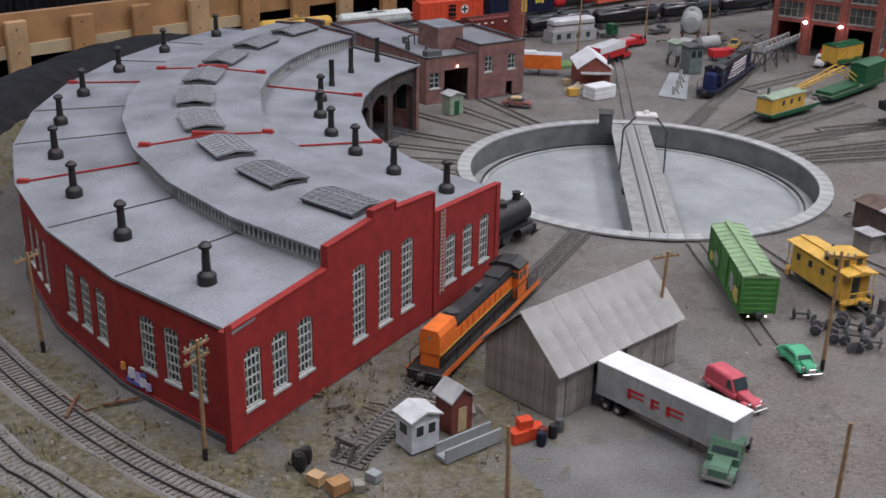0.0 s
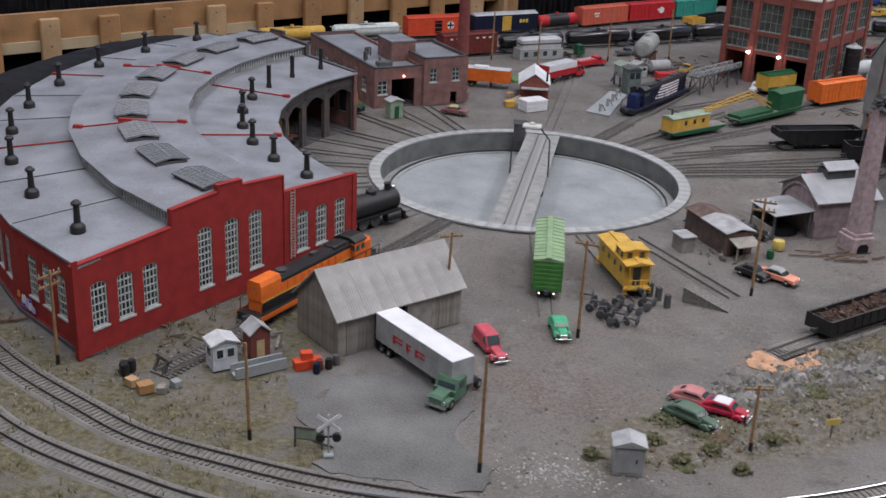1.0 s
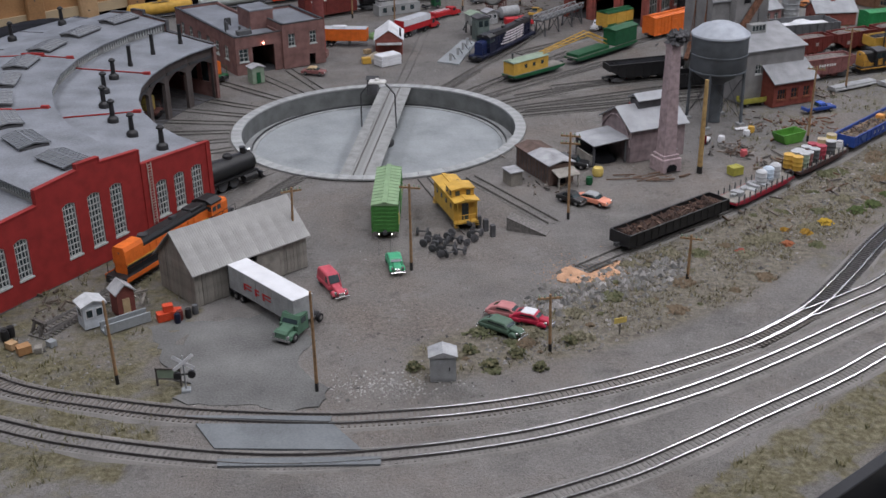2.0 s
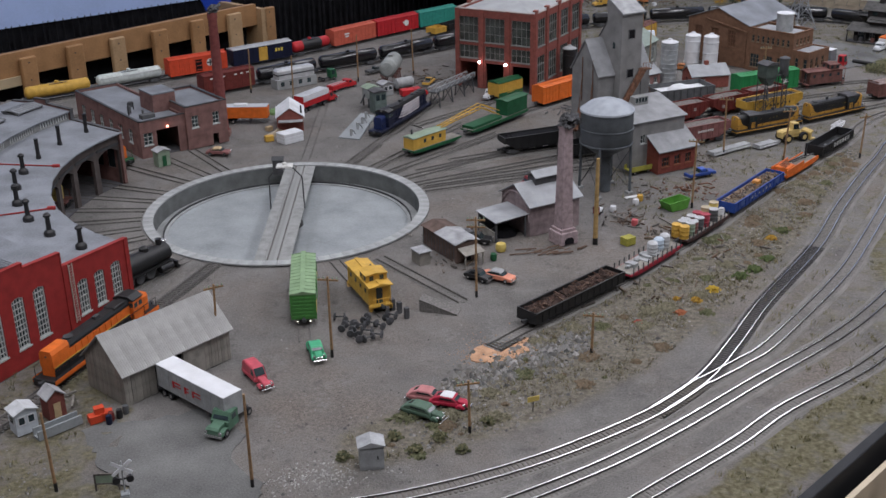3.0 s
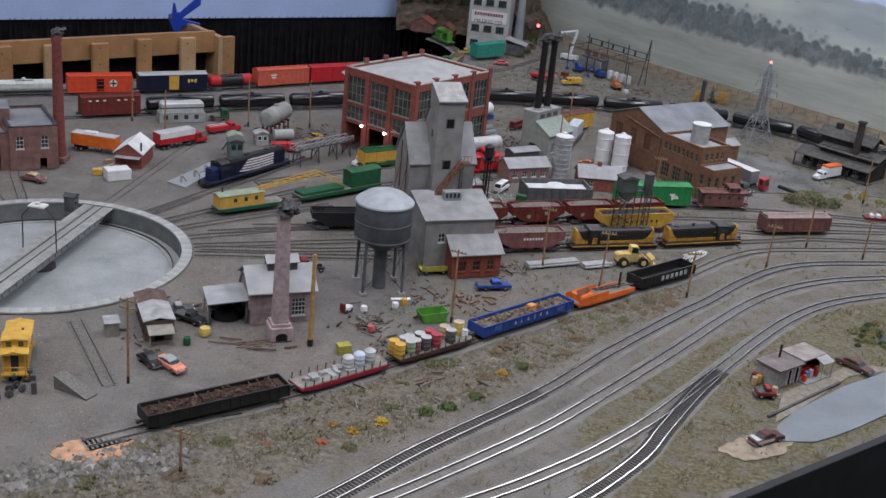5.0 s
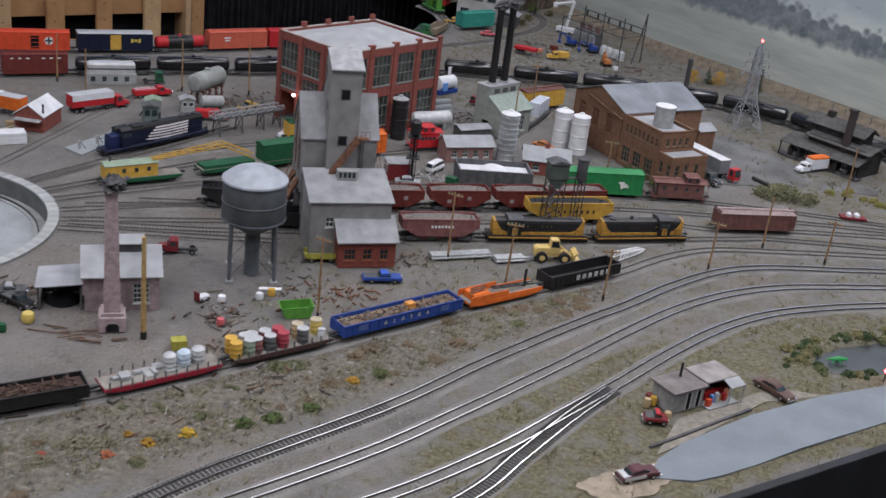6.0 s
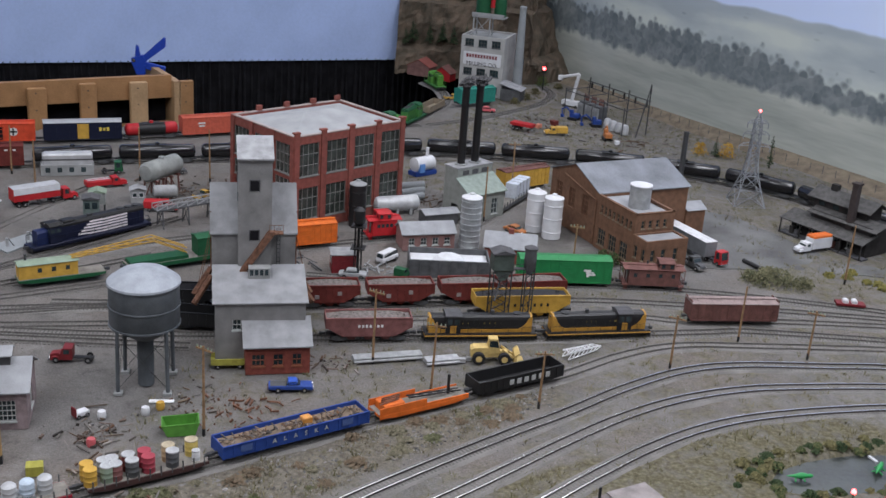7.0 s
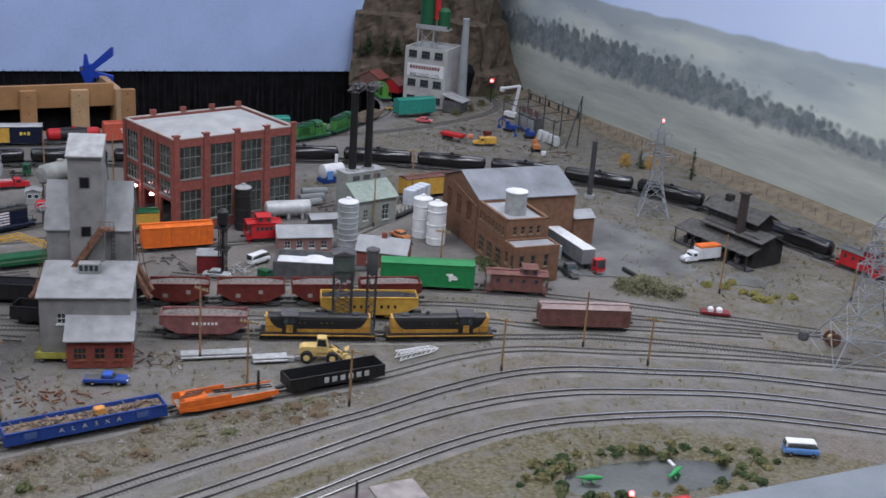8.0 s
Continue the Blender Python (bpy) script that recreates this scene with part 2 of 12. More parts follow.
def curve(pts, step=1.0):
    """Points every step along a smooth line through pts."""
    pts = [Vector((*p, 0)) for p in pts]
    pts = [2 * pts[0] - pts[1]] + pts + [2 * pts[-1] - pts[-2]]
    dense = []
    for a, b, c, d in zip(pts, pts[1:], pts[2:], pts[3:]):
        for i in range(24):
            t = i / 24
            dense.append(0.5 * (2 * b + (c - a) * t + (2 * a - 5 * b + 4 * c - d) * t * t + (3 * b - a - 3 * c + d) * t**3))
    dense.append(pts[-2])
    out, left = [dense[0]], step
    for a, b in zip(dense, dense[1:]):
        ln = (b - a).length
        while ln >= left > 0:
            a = a + (b - a) * (left / ln)
            out.append(a)
            ln -= left
            left = step
        left -= ln
    out.append(dense[-1])
    return [(p.x, p.y) for p in out]


def wall_form(f, length, profile, thick, openings, x0=0.0):
    """A wall in the x-z plane with its outer face at y = 0 and openings (x0, x1, z0, z1, rise) through it. profile: (x, z) along its top."""
    xs = sorted({x0, x0 + length, *(o[0] for o in openings), *(o[1] for o in openings), *(p[0] for p in profile if x0 < p[0] < x0 + length)})

    def top(x, side):
        x = x + side * 1e-4
        for (xa, za), (xb, zb) in zip(profile, profile[1:]):
            if xa <= x <= xb and xb > xa:
                return za + (zb - za) * (x - xa) / (xb - xa)
        return profile[-1][1]

    for xa, xb in zip(xs, xs[1:]):
        if xb - xa < 1e-5:
            continue
        z, ta, tb = 0.0, top(xa, 1), top(xb, -1)
        for o in sorted((o for o in openings if o[0] <= xa + 1e-5 and o[1] >= xb - 1e-5), key=lambda o: o[2]):
            if o[2] > z + 1e-4:
                f.prism([(xa, z), (xb, z), (xb, o[2]), (xa, o[2])], 0, thick)
            z = o[3]
            if o[4]:
                w, n = o[1] - o[0], 6
                arc = [(o[0] + w * i / n, o[3] - o[4] + o[4] * math.sin(math.pi * i / n)) for i in range(n + 1)]
                for (ax, az), (bx, bz) in zip(arc, arc[1:]):
                    f.prism([(ax, az), (bx, bz), (bx, o[3] + 0.02), (ax, o[3] + 0.02)], 0, thick)
        f.prism([(xa, z), (xb, z), (xb, tb), (xa, ta)], 0, thick)
    return f


def window_meshes(w, h, cols, rows, rise=0.0, bar=0.1, frame_w=0.16, frame_mat=None, pane_mat=None):
    """The frame with its bars, the sill and the pane of a window w by h, seen from -y, sitting in a wall's opening."""
    f = Form()
    if not rise:
        xs = [0, frame_w] + [w * i / cols + d for i in range(1, cols) for d in (-bar / 2, bar / 2)] + [w - frame_w, w]
        zs = [0, frame_w] + [h * j / rows + d for j in range(1, rows) for d in (-bar / 2, bar / 2)] + [h - frame_w, h]
        f.lattice(xs, zs, 0.13, 0.29)
        sill = Form().box(-0.12, w + 0.12, -0.14, 0.1, -0.22, 0.02)
        pane = Form().box(frame_w * 0.5, w - frame_w * 0.5, 0.3, 0.34, 0.05, h)
        return f.mesh("window_frame", frame_mat or MUNTIN), sill.mesh("window_sill", frame_mat or MUNTIN), pane.mesh("pane", pane_mat or PANE)
    f.box(0, frame_w, 0.12, 0.3, 0, h - rise)
    f.box(w - frame_w, w, 0.12, 0.3, 0, h - rise)
    f.box(0, w, 0.12, 0.3, 0, frame_w)
    n = 6
    if rise:
        arc = [(w * i / n, h - rise + rise * math.sin(math.pi * i / n)) for i in range(n + 1)]
        for (ax, az), (bx, bz) in zip(arc, arc[1:]):
            f.prism([(ax, az - frame_w), (bx, bz - frame_w), (bx, bz), (ax, az)], 0.12, 0.3)
    else:
        f.box(0, w, 0.12, 0.3, h - frame_w, h)
    for i in range(1, cols):
        x = w * i / cols
        f.box(x - bar / 2, x + bar / 2, 0.16, 0.26, frame_w, h - rise * (0.15 if rise else 0) - frame_w)
    for j in range(1, rows):
        z = h * j / rows
        f.box(frame_w, w - frame_w, 0.15, 0.27, z - bar / 2, z + bar / 2)
    sill = Form().box(-0.12, w + 0.12, -0.14, 0.1, -0.22, 0.02)
    pane = Form().box(frame_w * 0.5, w - frame_w * 0.5, 0.3, 0.34, 0.05, h - rise * 0.4)
    return f.mesh("window_frame", frame_mat or MUNTIN), sill.mesh("window_sill", frame_mat or MUNTIN), pane.mesh("pane", pane_mat or PANE)


def put_window(parent, meshes, x, z, base=None):
    """Hangs one window with frame, sill and pane into a wall part's opening."""
    at = (base or Matrix()) @ spot(x, 0, z)
    win = part("window", meshes[0], None, parent, at=at)
    part("window_sill", meshes[1], None, win)
    part("pane", meshes[2], None, win)
    return win


# ---- the ground ----
CX, CY = 34.3, 166.0  # the turntable's centre
EDGE_A, EDGE_B = (20.0, 3.0), (262.0, 219.0)  # the table's front edge


def edge_side(x, y):
    """How far a place lies behind the table's front edge."""
    dx, dy = EDGE_B[0] - EDGE_A[0], EDGE_B[1] - EDGE_A[1]
    return ((y - EDGE_A[1]) * dx - (x - EDGE_A[0]) * dy) / math.hypot(dx, dy)


def back_edge(x):
    """Where the table ends behind the yard."""
    return 265 + (x + 20) * 0.80 if x < 84 else 348 + (x - 84) * 6


POND = (192.0, 181.0, 11.5, 4.2)  # centre and half-axes


def ground_z(x, y):
    z = 0.22 * noise.noise((x * 0.09, y * 0.09, 1.7)) + 0.10 * noise.noise((x * 0.4, y * 0.4, 4.2))
    u, v = (x - POND[0]), (y - POND[1])
    a = math.radians(32)
    u, v = u * math.cos(a) + v * math.sin(a), -u * math.sin(a) + v * math.cos(a)
    d = math.hypot(u / POND[2], v / POND[3])
    if d < 1.25:
        z -= 1.3 * min(1, max(0, (1.25 - d) / 0.35))
    return z - 0.12


def ground_material():
    m = bpy.data.materials.new("yard_dirt")
    m.use_nodes = True
    nt = m.node_tree
    b = nt.nodes["Principled BSDF"]
    b.inputs["Roughness"].default_value, b.inputs["Specular IOR Level"].default_value = 0.95, 0.1
    tc = nt.nodes.new("ShaderNodeTexCoord")

    def tex(scale, detail, rough=0.6):
        n = nt.nodes.new("ShaderNodeTexNoise")
        n.inputs["Scale"].default_value, n.inputs["Detail"].default_value, n.inputs["Roughness"].default_value = scale, detail, rough
        nt.links.new(tc.outputs["Object"], n.inputs["Vector"])
        return n.outputs["Fac"]

    def ramp(fac, stops):
        r = nt.nodes.new("ShaderNodeValToRGB")
        while len(r.color_ramp.elements) < len(stops):
            r.color_ramp.elements.new(0.5)
        for e, (p, c) in zip(r.color_ramp.elements, stops):
            e.position, e.color = p, (*c, 1)
        nt.links.new(fac, r.inputs["Fac"])
        return r.outputs["Color"]

    def mix(fac, a, c):
        x = nt.nodes.new("ShaderNodeMix")
        x.data_type = "RGBA"
        nt.links.new(fac, x.inputs[0])
        nt.links.new(a, x.inputs[6])
        nt.links.new(c, x.inputs[7])
        return x.outputs[2]

    dirt = ramp(tex(9, 8), [(0.3, (0.108, 0.102, 0.097)), (0.46, (0.168, 0.159, 0.150)), (0.56, (0.205, 0.194, 0.184)), (0.72, (0.262, 0.248, 0.233))])
    grit = ramp(tex(420, 4), [(0.3, (0.06, 0.059, 0.058)), (0.5, (0.15, 0.146, 0.14)), (0.75, (0.28, 0.272, 0.26))])
    half = nt.nodes.new("ShaderNodeValue")
    half.outputs[0].default_value = 0.42
    base = mix(half.outputs[0], dirt, grit)
    brown = ramp(tex(330, 4), [(0.3, (0.09, 0.074, 0.062)), (0.52, (0.19, 0.163, 0.142)), (0.75, (0.29, 0.255, 0.225))])
    pale = ramp(tex(520, 3), [(0.3, (0.12, 0.118, 0.114)), (0.52, (0.25, 0.244, 0.235)), (0.75, (0.40, 0.39, 0.375))])
    base = mix(ramp(tex(3.3, 7, 0.65), [(0.46, (0, 0, 0)), (0.66, (0.75, 0.75, 0.75))]), base, brown)
    base = mix(ramp(tex(17, 7, 0.7), [(0.55, (0, 0, 0)), (0.72, (0.7, 0.7, 0.7))]), base, pale)
    stain = ramp(tex(55, 3), [(0.0, (0.05, 0.048, 0.046)), (1.0, (0.09, 0.085, 0.08))])
    base = mix(ramp(tex(29, 6, 0.7), [(0.57, (0, 0, 0)), (0.74, (0.7, 0.7, 0.7))]), base, stain)
    grass = ramp(tex(160, 5), [(0.3, (0.075, 0.069, 0.042)), (0.55, (0.15, 0.136, 0.088)), (0.75, (0.235, 0.215, 0.155))])
    att = nt.nodes.new("ShaderNodeAttribute")
    att.attribute_name = "growth"
    patch = nt.nodes.new("ShaderNodeMath")
    patch.operation = "MULTIPLY_ADD"
    patch.inputs[1].default_value, patch.inputs[2].default_value = 1.6, -0.75
    nt.links.new(tex(34, 6), patch.inputs[0])
    both = nt.nodes.new("ShaderNodeMath")
    both.operation, both.use_clamp = "ADD", True
    nt.links.new(att.outputs["Fac"], both.inputs[0])
    nt.links.new(patch.outputs[0], both.inputs[1])
    cut = nt.nodes.new("ShaderNodeMapRange")
    cut.inputs["From Min"].default_value, cut.inputs["From Max"].default_value = 0.45, 0.85
    nt.links.new(both.outputs[0], cut.inputs["Value"])
    out = mix(cut.outputs["Result"], base, grass)
    soil = ramp(tex(140, 6, 0.7), [(0.3, (0.075, 0.066, 0.051)), (0.48, (0.15, 0.134, 0.107)), (0.6, (0.205, 0.185, 0.15)), (0.78, (0.30, 0.275, 0.23))])
    ea = nt.nodes.new("ShaderNodeAttribute")
    ea.attribute_name = "earth"
    em = nt.nodes.new("ShaderNodeMath")
    em.operation, em.use_clamp = "MULTIPLY", True
    em.inputs[1].default_value = 0.8
    nt.links.new(ea.outputs["Fac"], em.inputs[0])
    out = mix(em.outputs[0], out, soil)
    nt.links.new(out, b.inputs["Base Color"])
    bn = nt.nodes.new("ShaderNodeBump")
    bn.inputs["Strength"].default_value, bn.inputs["Distance"].default_value = 1.0, 0.003
    nt.links.new(tex(500, 4), bn.inputs["Height"])
    nt.links.new(bn.outputs["Normal"], b.inputs["Normal"])
    return m


def line_y(pts, x):
    for (xa, ya), (xb, yb) in zip(pts, pts[1:]):
        if xa <= x <= xb:
            return ya + (yb - ya) * (x - xa) / (xb - xa)
    return None


BANK_TOP = [(46, 90), (56, 97), (66, 107.5), (72, 113), (87.4, 126.2), (99.3, 138.4), (110.7, 150.2), (127.1, 168), (137.5, 179), (150, 192)]
BANK_FOOT = [(46, 79.5), (56, 82), (66, 86.5), (76, 92.5), (86, 100), (94, 109), (107.7, 124.5), (122.9, 144), (133.6, 161), (145.9, 179), (150, 184)]


def earth(x, y):
    """How far a place belongs to the scrubby brown bank below the scrap siding."""
    lo, hi = line_y(BANK_FOOT, x), line_y(BANK_TOP, x)
    if lo is None or hi is None or not lo < y < hi:
        return 0.0
    return min(1.0, min(y - lo, hi - y) / 1.8)


def growth(x, y):
    """Where grass and weeds stand: strips beside the main line, the bank behind the scrap siding, the field round the pond."""
    g = 0.0
    r, a = math.hypot(x - CX, y - CY), math.degrees(math.atan2(y - CY, x - CX)) % 360
    if r > 86 and 150 < a < 262 and x < 24:
        g = 0.75 if y > 62 else 0.4
    s = edge_side(x, y)
    if 0 < s < 9:
        g = max(g, 0.8)
    if x > 128 and s > 0 and s < 52 - max(0, (150 - x)) * 1.4 and y < 196:
        g = max(g, 0.75 if edge_side(x, y) < 34 else 0.2)
    g = max(g, 0.55 * earth(x, y))
    if y > 280 and x > 95:
        g = max(g, 0.5)
    if x > 118 and 150 < y < 240 and s > 30:
        g = max(g, 0.46)
    if x > 96 and 96 < y < 215 and s > 9:
        g = max(g, 0.40)
    if 240 < a < 258 and 58 < r < 90:
        g = max(g, 0.62)
    if x > 176 and 245 < y < 300:
        g = max(g, 0.55)
    if 150 < x < 230 and 226 < y < 236:
        g = max(g, 0.4)
    return g


def build_ground():
    x0, x1, y0, y1, st = -130, 262, -30, 470, 1.6
    nx, ny = int((x1 - x0) / st), int((y1 - y0) / st)
    keep, verts, faces, gro, ear = {}, [], [], [], []

    def vert(i, j):
        if (i, j) not in keep:
            x, y = x0 + i * st, y0 + j * st
            r = math.hypot(x - CX, y - CY)
            s = edge_side(x, y)
            if s < st * 1.2:
                dx, dy = EDGE_B[0] - EDGE_A[0], EDGE_B[1] - EDGE_A[1]
                ln = math.hypot(dx, dy)
                x, y = x + dy / ln * s, y - dx / ln * s
            keep[i, j] = len(verts)
            if 24.6 < r < 26.4:
                k = 25.2 / r
                x, y = CX + (x - CX) * k, CY + (y - CY) * k
            verts.append((x * U, y * U, ground_z(x, y) * U))
            gro.append(growth(x, y))
            ear.append(earth(x, y))
        return keep[i, j]

    for i in range(nx):
        for j in range(ny):
            x, y = x0 + (i + 0.5) * st, y0 + (j + 0.5) * st
            if math.hypot(x - CX, y - CY) < 25.0 or edge_side(x, y) < 0 or y > back_edge(x) or (x < -62 and y > 132):
                continue
            faces.append((vert(i, j), vert(i + 1, j), vert(i + 1, j + 1), vert(i, j + 1)))
    me = bpy.data.meshes.new("ground")
    me.from_pydata(verts, [], faces)
    me.materials.append(ground_material())
    at = me.attributes.new("growth", "FLOAT", "POINT")
    at.data.foreach_set("value", gro)
    at = me.attributes.new("earth", "FLOAT", "POINT")
    at.data.foreach_set("value", ear)
    me.polygons.foreach_set("use_smooth", [True] * len(me.polygons))
    return tagged(new("ground", me), "grey gritty dirt ground with patches of dry grass", "ground", kind="structure")


build_ground()

# ---- tracks ----
RAIL_PROF_SIDE = [(-0.09, 0.10), (0.09, 0.10), (0.04, 0.32), (-0.04, 0.32)]
RAIL_PROF_TOP = [(-0.055, 0.315), (0.055, 0.315), (0.055, 0.37), (-0.055, 0.37)]
TIE_MESH = Form().box(-0.14, 0.14, -1.45, 1.45, -0.02, 0.16).mesh("tie", TIE)
TIE_MESH_GREY = Form().box(-0.14, 0.14, -1.45, 1.45, -0.06, 0.13).mesh("tie", TIE_GREY)


def shifted(path, d):
    out, n = [], len(path)
    for i, p in enumerate(path):
        a, b = path[max(0, i - 1)], path[min(n - 1, i + 1)]
        dx, dy = b[0] - a[0], b[1] - a[1]
        ln = math.hypot(dx, dy) or 1
        out.append((p[0] - dy / ln * d, p[1] + dx / ln * d))
    return out


def track(pts, label, shiny=True, bed=True, pieces=0, dusty=False, ties=True, z=0.0, bright=None, bare=None):
    """Two rails on ties along a line of the plan; the nearest ties are separate pieces."""
    path = curve(pts, 1.2)
    t = thing("track", path[0][0], path[0][1], z, label=label, category="railway track", group="tracks", kind="structure")
    loc = [(p[0] - path[0][0], p[1] - path[0][1]) for p in path]
    for side in (-0.83, 0.83):
        rail = part("rail", Form().sweep(shifted(loc, side), RAIL_PROF_SIDE), RAIL_SIDE if shiny else DUSTY_RAIL, t)
        line = shifted(loc, side)
        if not shiny or bright is None:
            part("rail_head", Form().sweep(line, RAIL_PROF_TOP), RAIL_TOP if shiny else DUSTY_RAIL, rail, "bright worn rail head" if shiny else "")
            continue
        # The split by x colours the reflection in: heads outside bright are dull.
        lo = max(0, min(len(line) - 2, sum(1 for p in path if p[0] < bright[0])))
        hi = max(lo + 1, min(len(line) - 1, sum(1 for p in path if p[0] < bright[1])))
        for i0, i1, m, lb in ((0, lo, NO_GLINT_RAIL, "rail head coloured dull brown, as without a lamp's glint"), (lo, hi, RAIL_TOP, "bright worn rail head"), (hi, len(line) - 1, NO_GLINT_RAIL, "rail head coloured dull brown, as without a lamp's glint")):
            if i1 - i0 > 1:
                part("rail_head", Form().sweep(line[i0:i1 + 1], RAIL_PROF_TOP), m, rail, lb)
    if bed:
        part("ballast_bed", Form().sweep(loc, [(-2.3, -0.35), (2.3, -0.35), (1.7, 0.03), (-1.7, 0.03)]), BALLAST, t)
    if ties:
        where = curve(pts, 0.62)
        rest, dark = Form(), Form()
        rng = random.Random(len(where))
        for i, p in enumerate(where):
            a, b = where[max(0, i - 1)], where[min(len(where) - 1, i + 1)]
            ang = math.atan2(b[1] - a[1], b[0] - a[0]) + rng.uniform(-0.03, 0.03)
            x, y = p[0] - path[0][0], p[1] - path[0][1]
            if i < pieces:
                part("tie", TIE_MESH_GREY if dusty else TIE_MESH, None, t, at=spot(x, y, 0, 0, 0, math.degrees(ang)))
            else:
                c, s = math.cos(ang), math.sin(ang)
                q = [(x + u * c - v * s, y + u * s + v * c) for u, v in ((-0.14, -1.45), (0.14, -1.45), (0.14, 1.45), (-0.14, 1.45))]
                open_tie = bare is not None and bare[0] < p[0] < bare[1]
                top = 0.15 if open_tie else 0.085 if dusty else 0.14
                (dark if open_tie else rest).faces([(*e, -0.05) for e in q] + [(*e, top) for e in q], [(4, 5, 6, 7), (0, 1, 5, 4), (1, 2, 6, 5), (2, 3, 7, 6), (3, 0, 4, 7)])
        if len(rest.bm.verts):
            ob = part("ties", rest, TIE_GREY if dusty else TIE, t)
            ob["kind"] = "stuff"
        else:
            rest.bm.free()
        if len(dark.bm.verts):
            ob = part("bare_ties", dark, mat("bare_black_tie", (0.042, 0.040, 0.042), 0.7, scale=300, var=0.2), t, "bare black turnout ties")
            ob["kind"] = "stuff"
        else:
            dark.bm.free()
    return t


MAIN_A = [(-62, 150), (-52, 132), (-42, 116), (-32.9, 105.3), (-24.6, 96.9), (-18, 91.2), (-12.2, 86.9), (-4, 82), (3.7, 77.9), (13.3, 75.4), (23.5, 73.6), (35.8, 72.9), (43, 73.4), (52.8, 75.1), (62.1, 78), (72, 82.4), (84.1, 89.7), (92.7, 97.1)]
LINE_A1 = [(84.1, 89.7), (92.7, 97.6), (100, 107.5), (107.7, 118.9), (122.9, 138.8), (133.6, 155.8), (145.9, 173.8), (152, 182), (159.4, 193), (167.3, 202.3), (176, 208.3), (190, 213.4), (202.9, 217.6), (224.6, 220.8), (246, 223.5)]
LINE_A2 = [(92.7, 96.9), (99, 101.5), (105.3, 107), (122.2, 126.7), (131.9, 140.5), (143.7, 158.5), (153.4, 174), (160.2, 184), (167.7, 192.5), (176, 199), (184.5, 203.4), (203.2, 210.4), (224.1, 213.6), (246, 216)]
LINE_B = [(-60, 128), (-45, 109), (-26.7, 89.8), (-22.1, 86.1), (-8, 76), (6.5, 70.3), (15.5, 67.9), (25.8, 66.2), (33.9, 65.7), (42.4, 66.5), (52.9, 68.7), (62.7, 72.1), (75.7, 78.9), (86.7, 86.4), (99.4, 96.3), (115.5, 108.6), (128.1, 121.1), (137.8, 133.5), (145.1, 145), (152.8, 157.5), (158.1, 166.5), (165, 177), (172.1, 185.4), (180, 191.8), (192, 198.6), (203.4, 203.2), (223.6, 206.6), (246, 209)]
LINE_C = [(10, 43), (30, 48.5), (48, 55), (65.5, 63.3), (74.1, 68.9), (80.9, 73.9), (92.1, 82.1), (100.8, 89.4), (115, 99), (127, 110.2), (136.4, 123.6), (140.8, 133.2), (146, 144.5), (151, 154)]
SIDING = [(66.0, 108.8), (69, 111.6), (72, 114.4), (87.4, 127.8), (99.3, 140.2), (110.7, 152.2), (127.1, 170.5), (137.5, 181.4), (149.4, 193.5), (158.2, 205), (166.8, 212.5), (180, 217.5), (202.6, 224.9), (225.3, 230.4), (246, 234)]
LOCO_LINE = [(60, 176), (80, 182), (95, 188), (108, 192), (125.7, 198.8), (144.2, 206.8), (161.8, 215.5), (171, 219.9), (179, 223.4), (202.5, 228.7), (220, 231.4)]
HOPPER_LINE = [(66, 190), (85, 197), (105, 204.3), (124.3, 213.3), (134.3, 218.5), (150, 226), (167.4, 231), (186, 235.5), (215, 241)]
BACK_LINE = [(100, 218), (118, 222), (136.4, 228.6), (154.9, 235), (166.7, 238.2), (186, 241), (215, 243)]
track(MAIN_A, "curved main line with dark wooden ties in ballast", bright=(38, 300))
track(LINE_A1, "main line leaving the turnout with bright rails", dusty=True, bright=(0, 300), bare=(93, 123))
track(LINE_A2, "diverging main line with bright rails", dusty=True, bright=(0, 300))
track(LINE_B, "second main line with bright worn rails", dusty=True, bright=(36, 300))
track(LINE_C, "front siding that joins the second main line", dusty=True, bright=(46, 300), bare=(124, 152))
track(SIDING, "weedy siding under the scrap cars", shiny=False, dusty=True)
track(LOCO_LINE, "dusty yard track under two road switchers", shiny=False, dusty=True)
track(HOPPER_LINE, "dusty yard track under the hopper cars", shiny=False, dusty=True)
track(BACK_LINE, "yard track under the green boxcar", shiny=False, dusty=True)

# radial tracks round the turntable
def radial(angle, r0, r1, label="dusty stall track leading to the turntable", shiny=False, ties=False):
    a = radians(angle)
    return track([(CX + r * math.cos(a), CY + r * math.sin(a)) for r in (r0, (r0 * 2 + r1) / 3, (r0 + 2 * r1) / 3, r1)], label, shiny=shiny, bed=False, dusty=True, ties=ties, z=-0.06 if ties else -0.22)


for k in range(9):
    radial(235 - 10 * k, 26.3, 80)

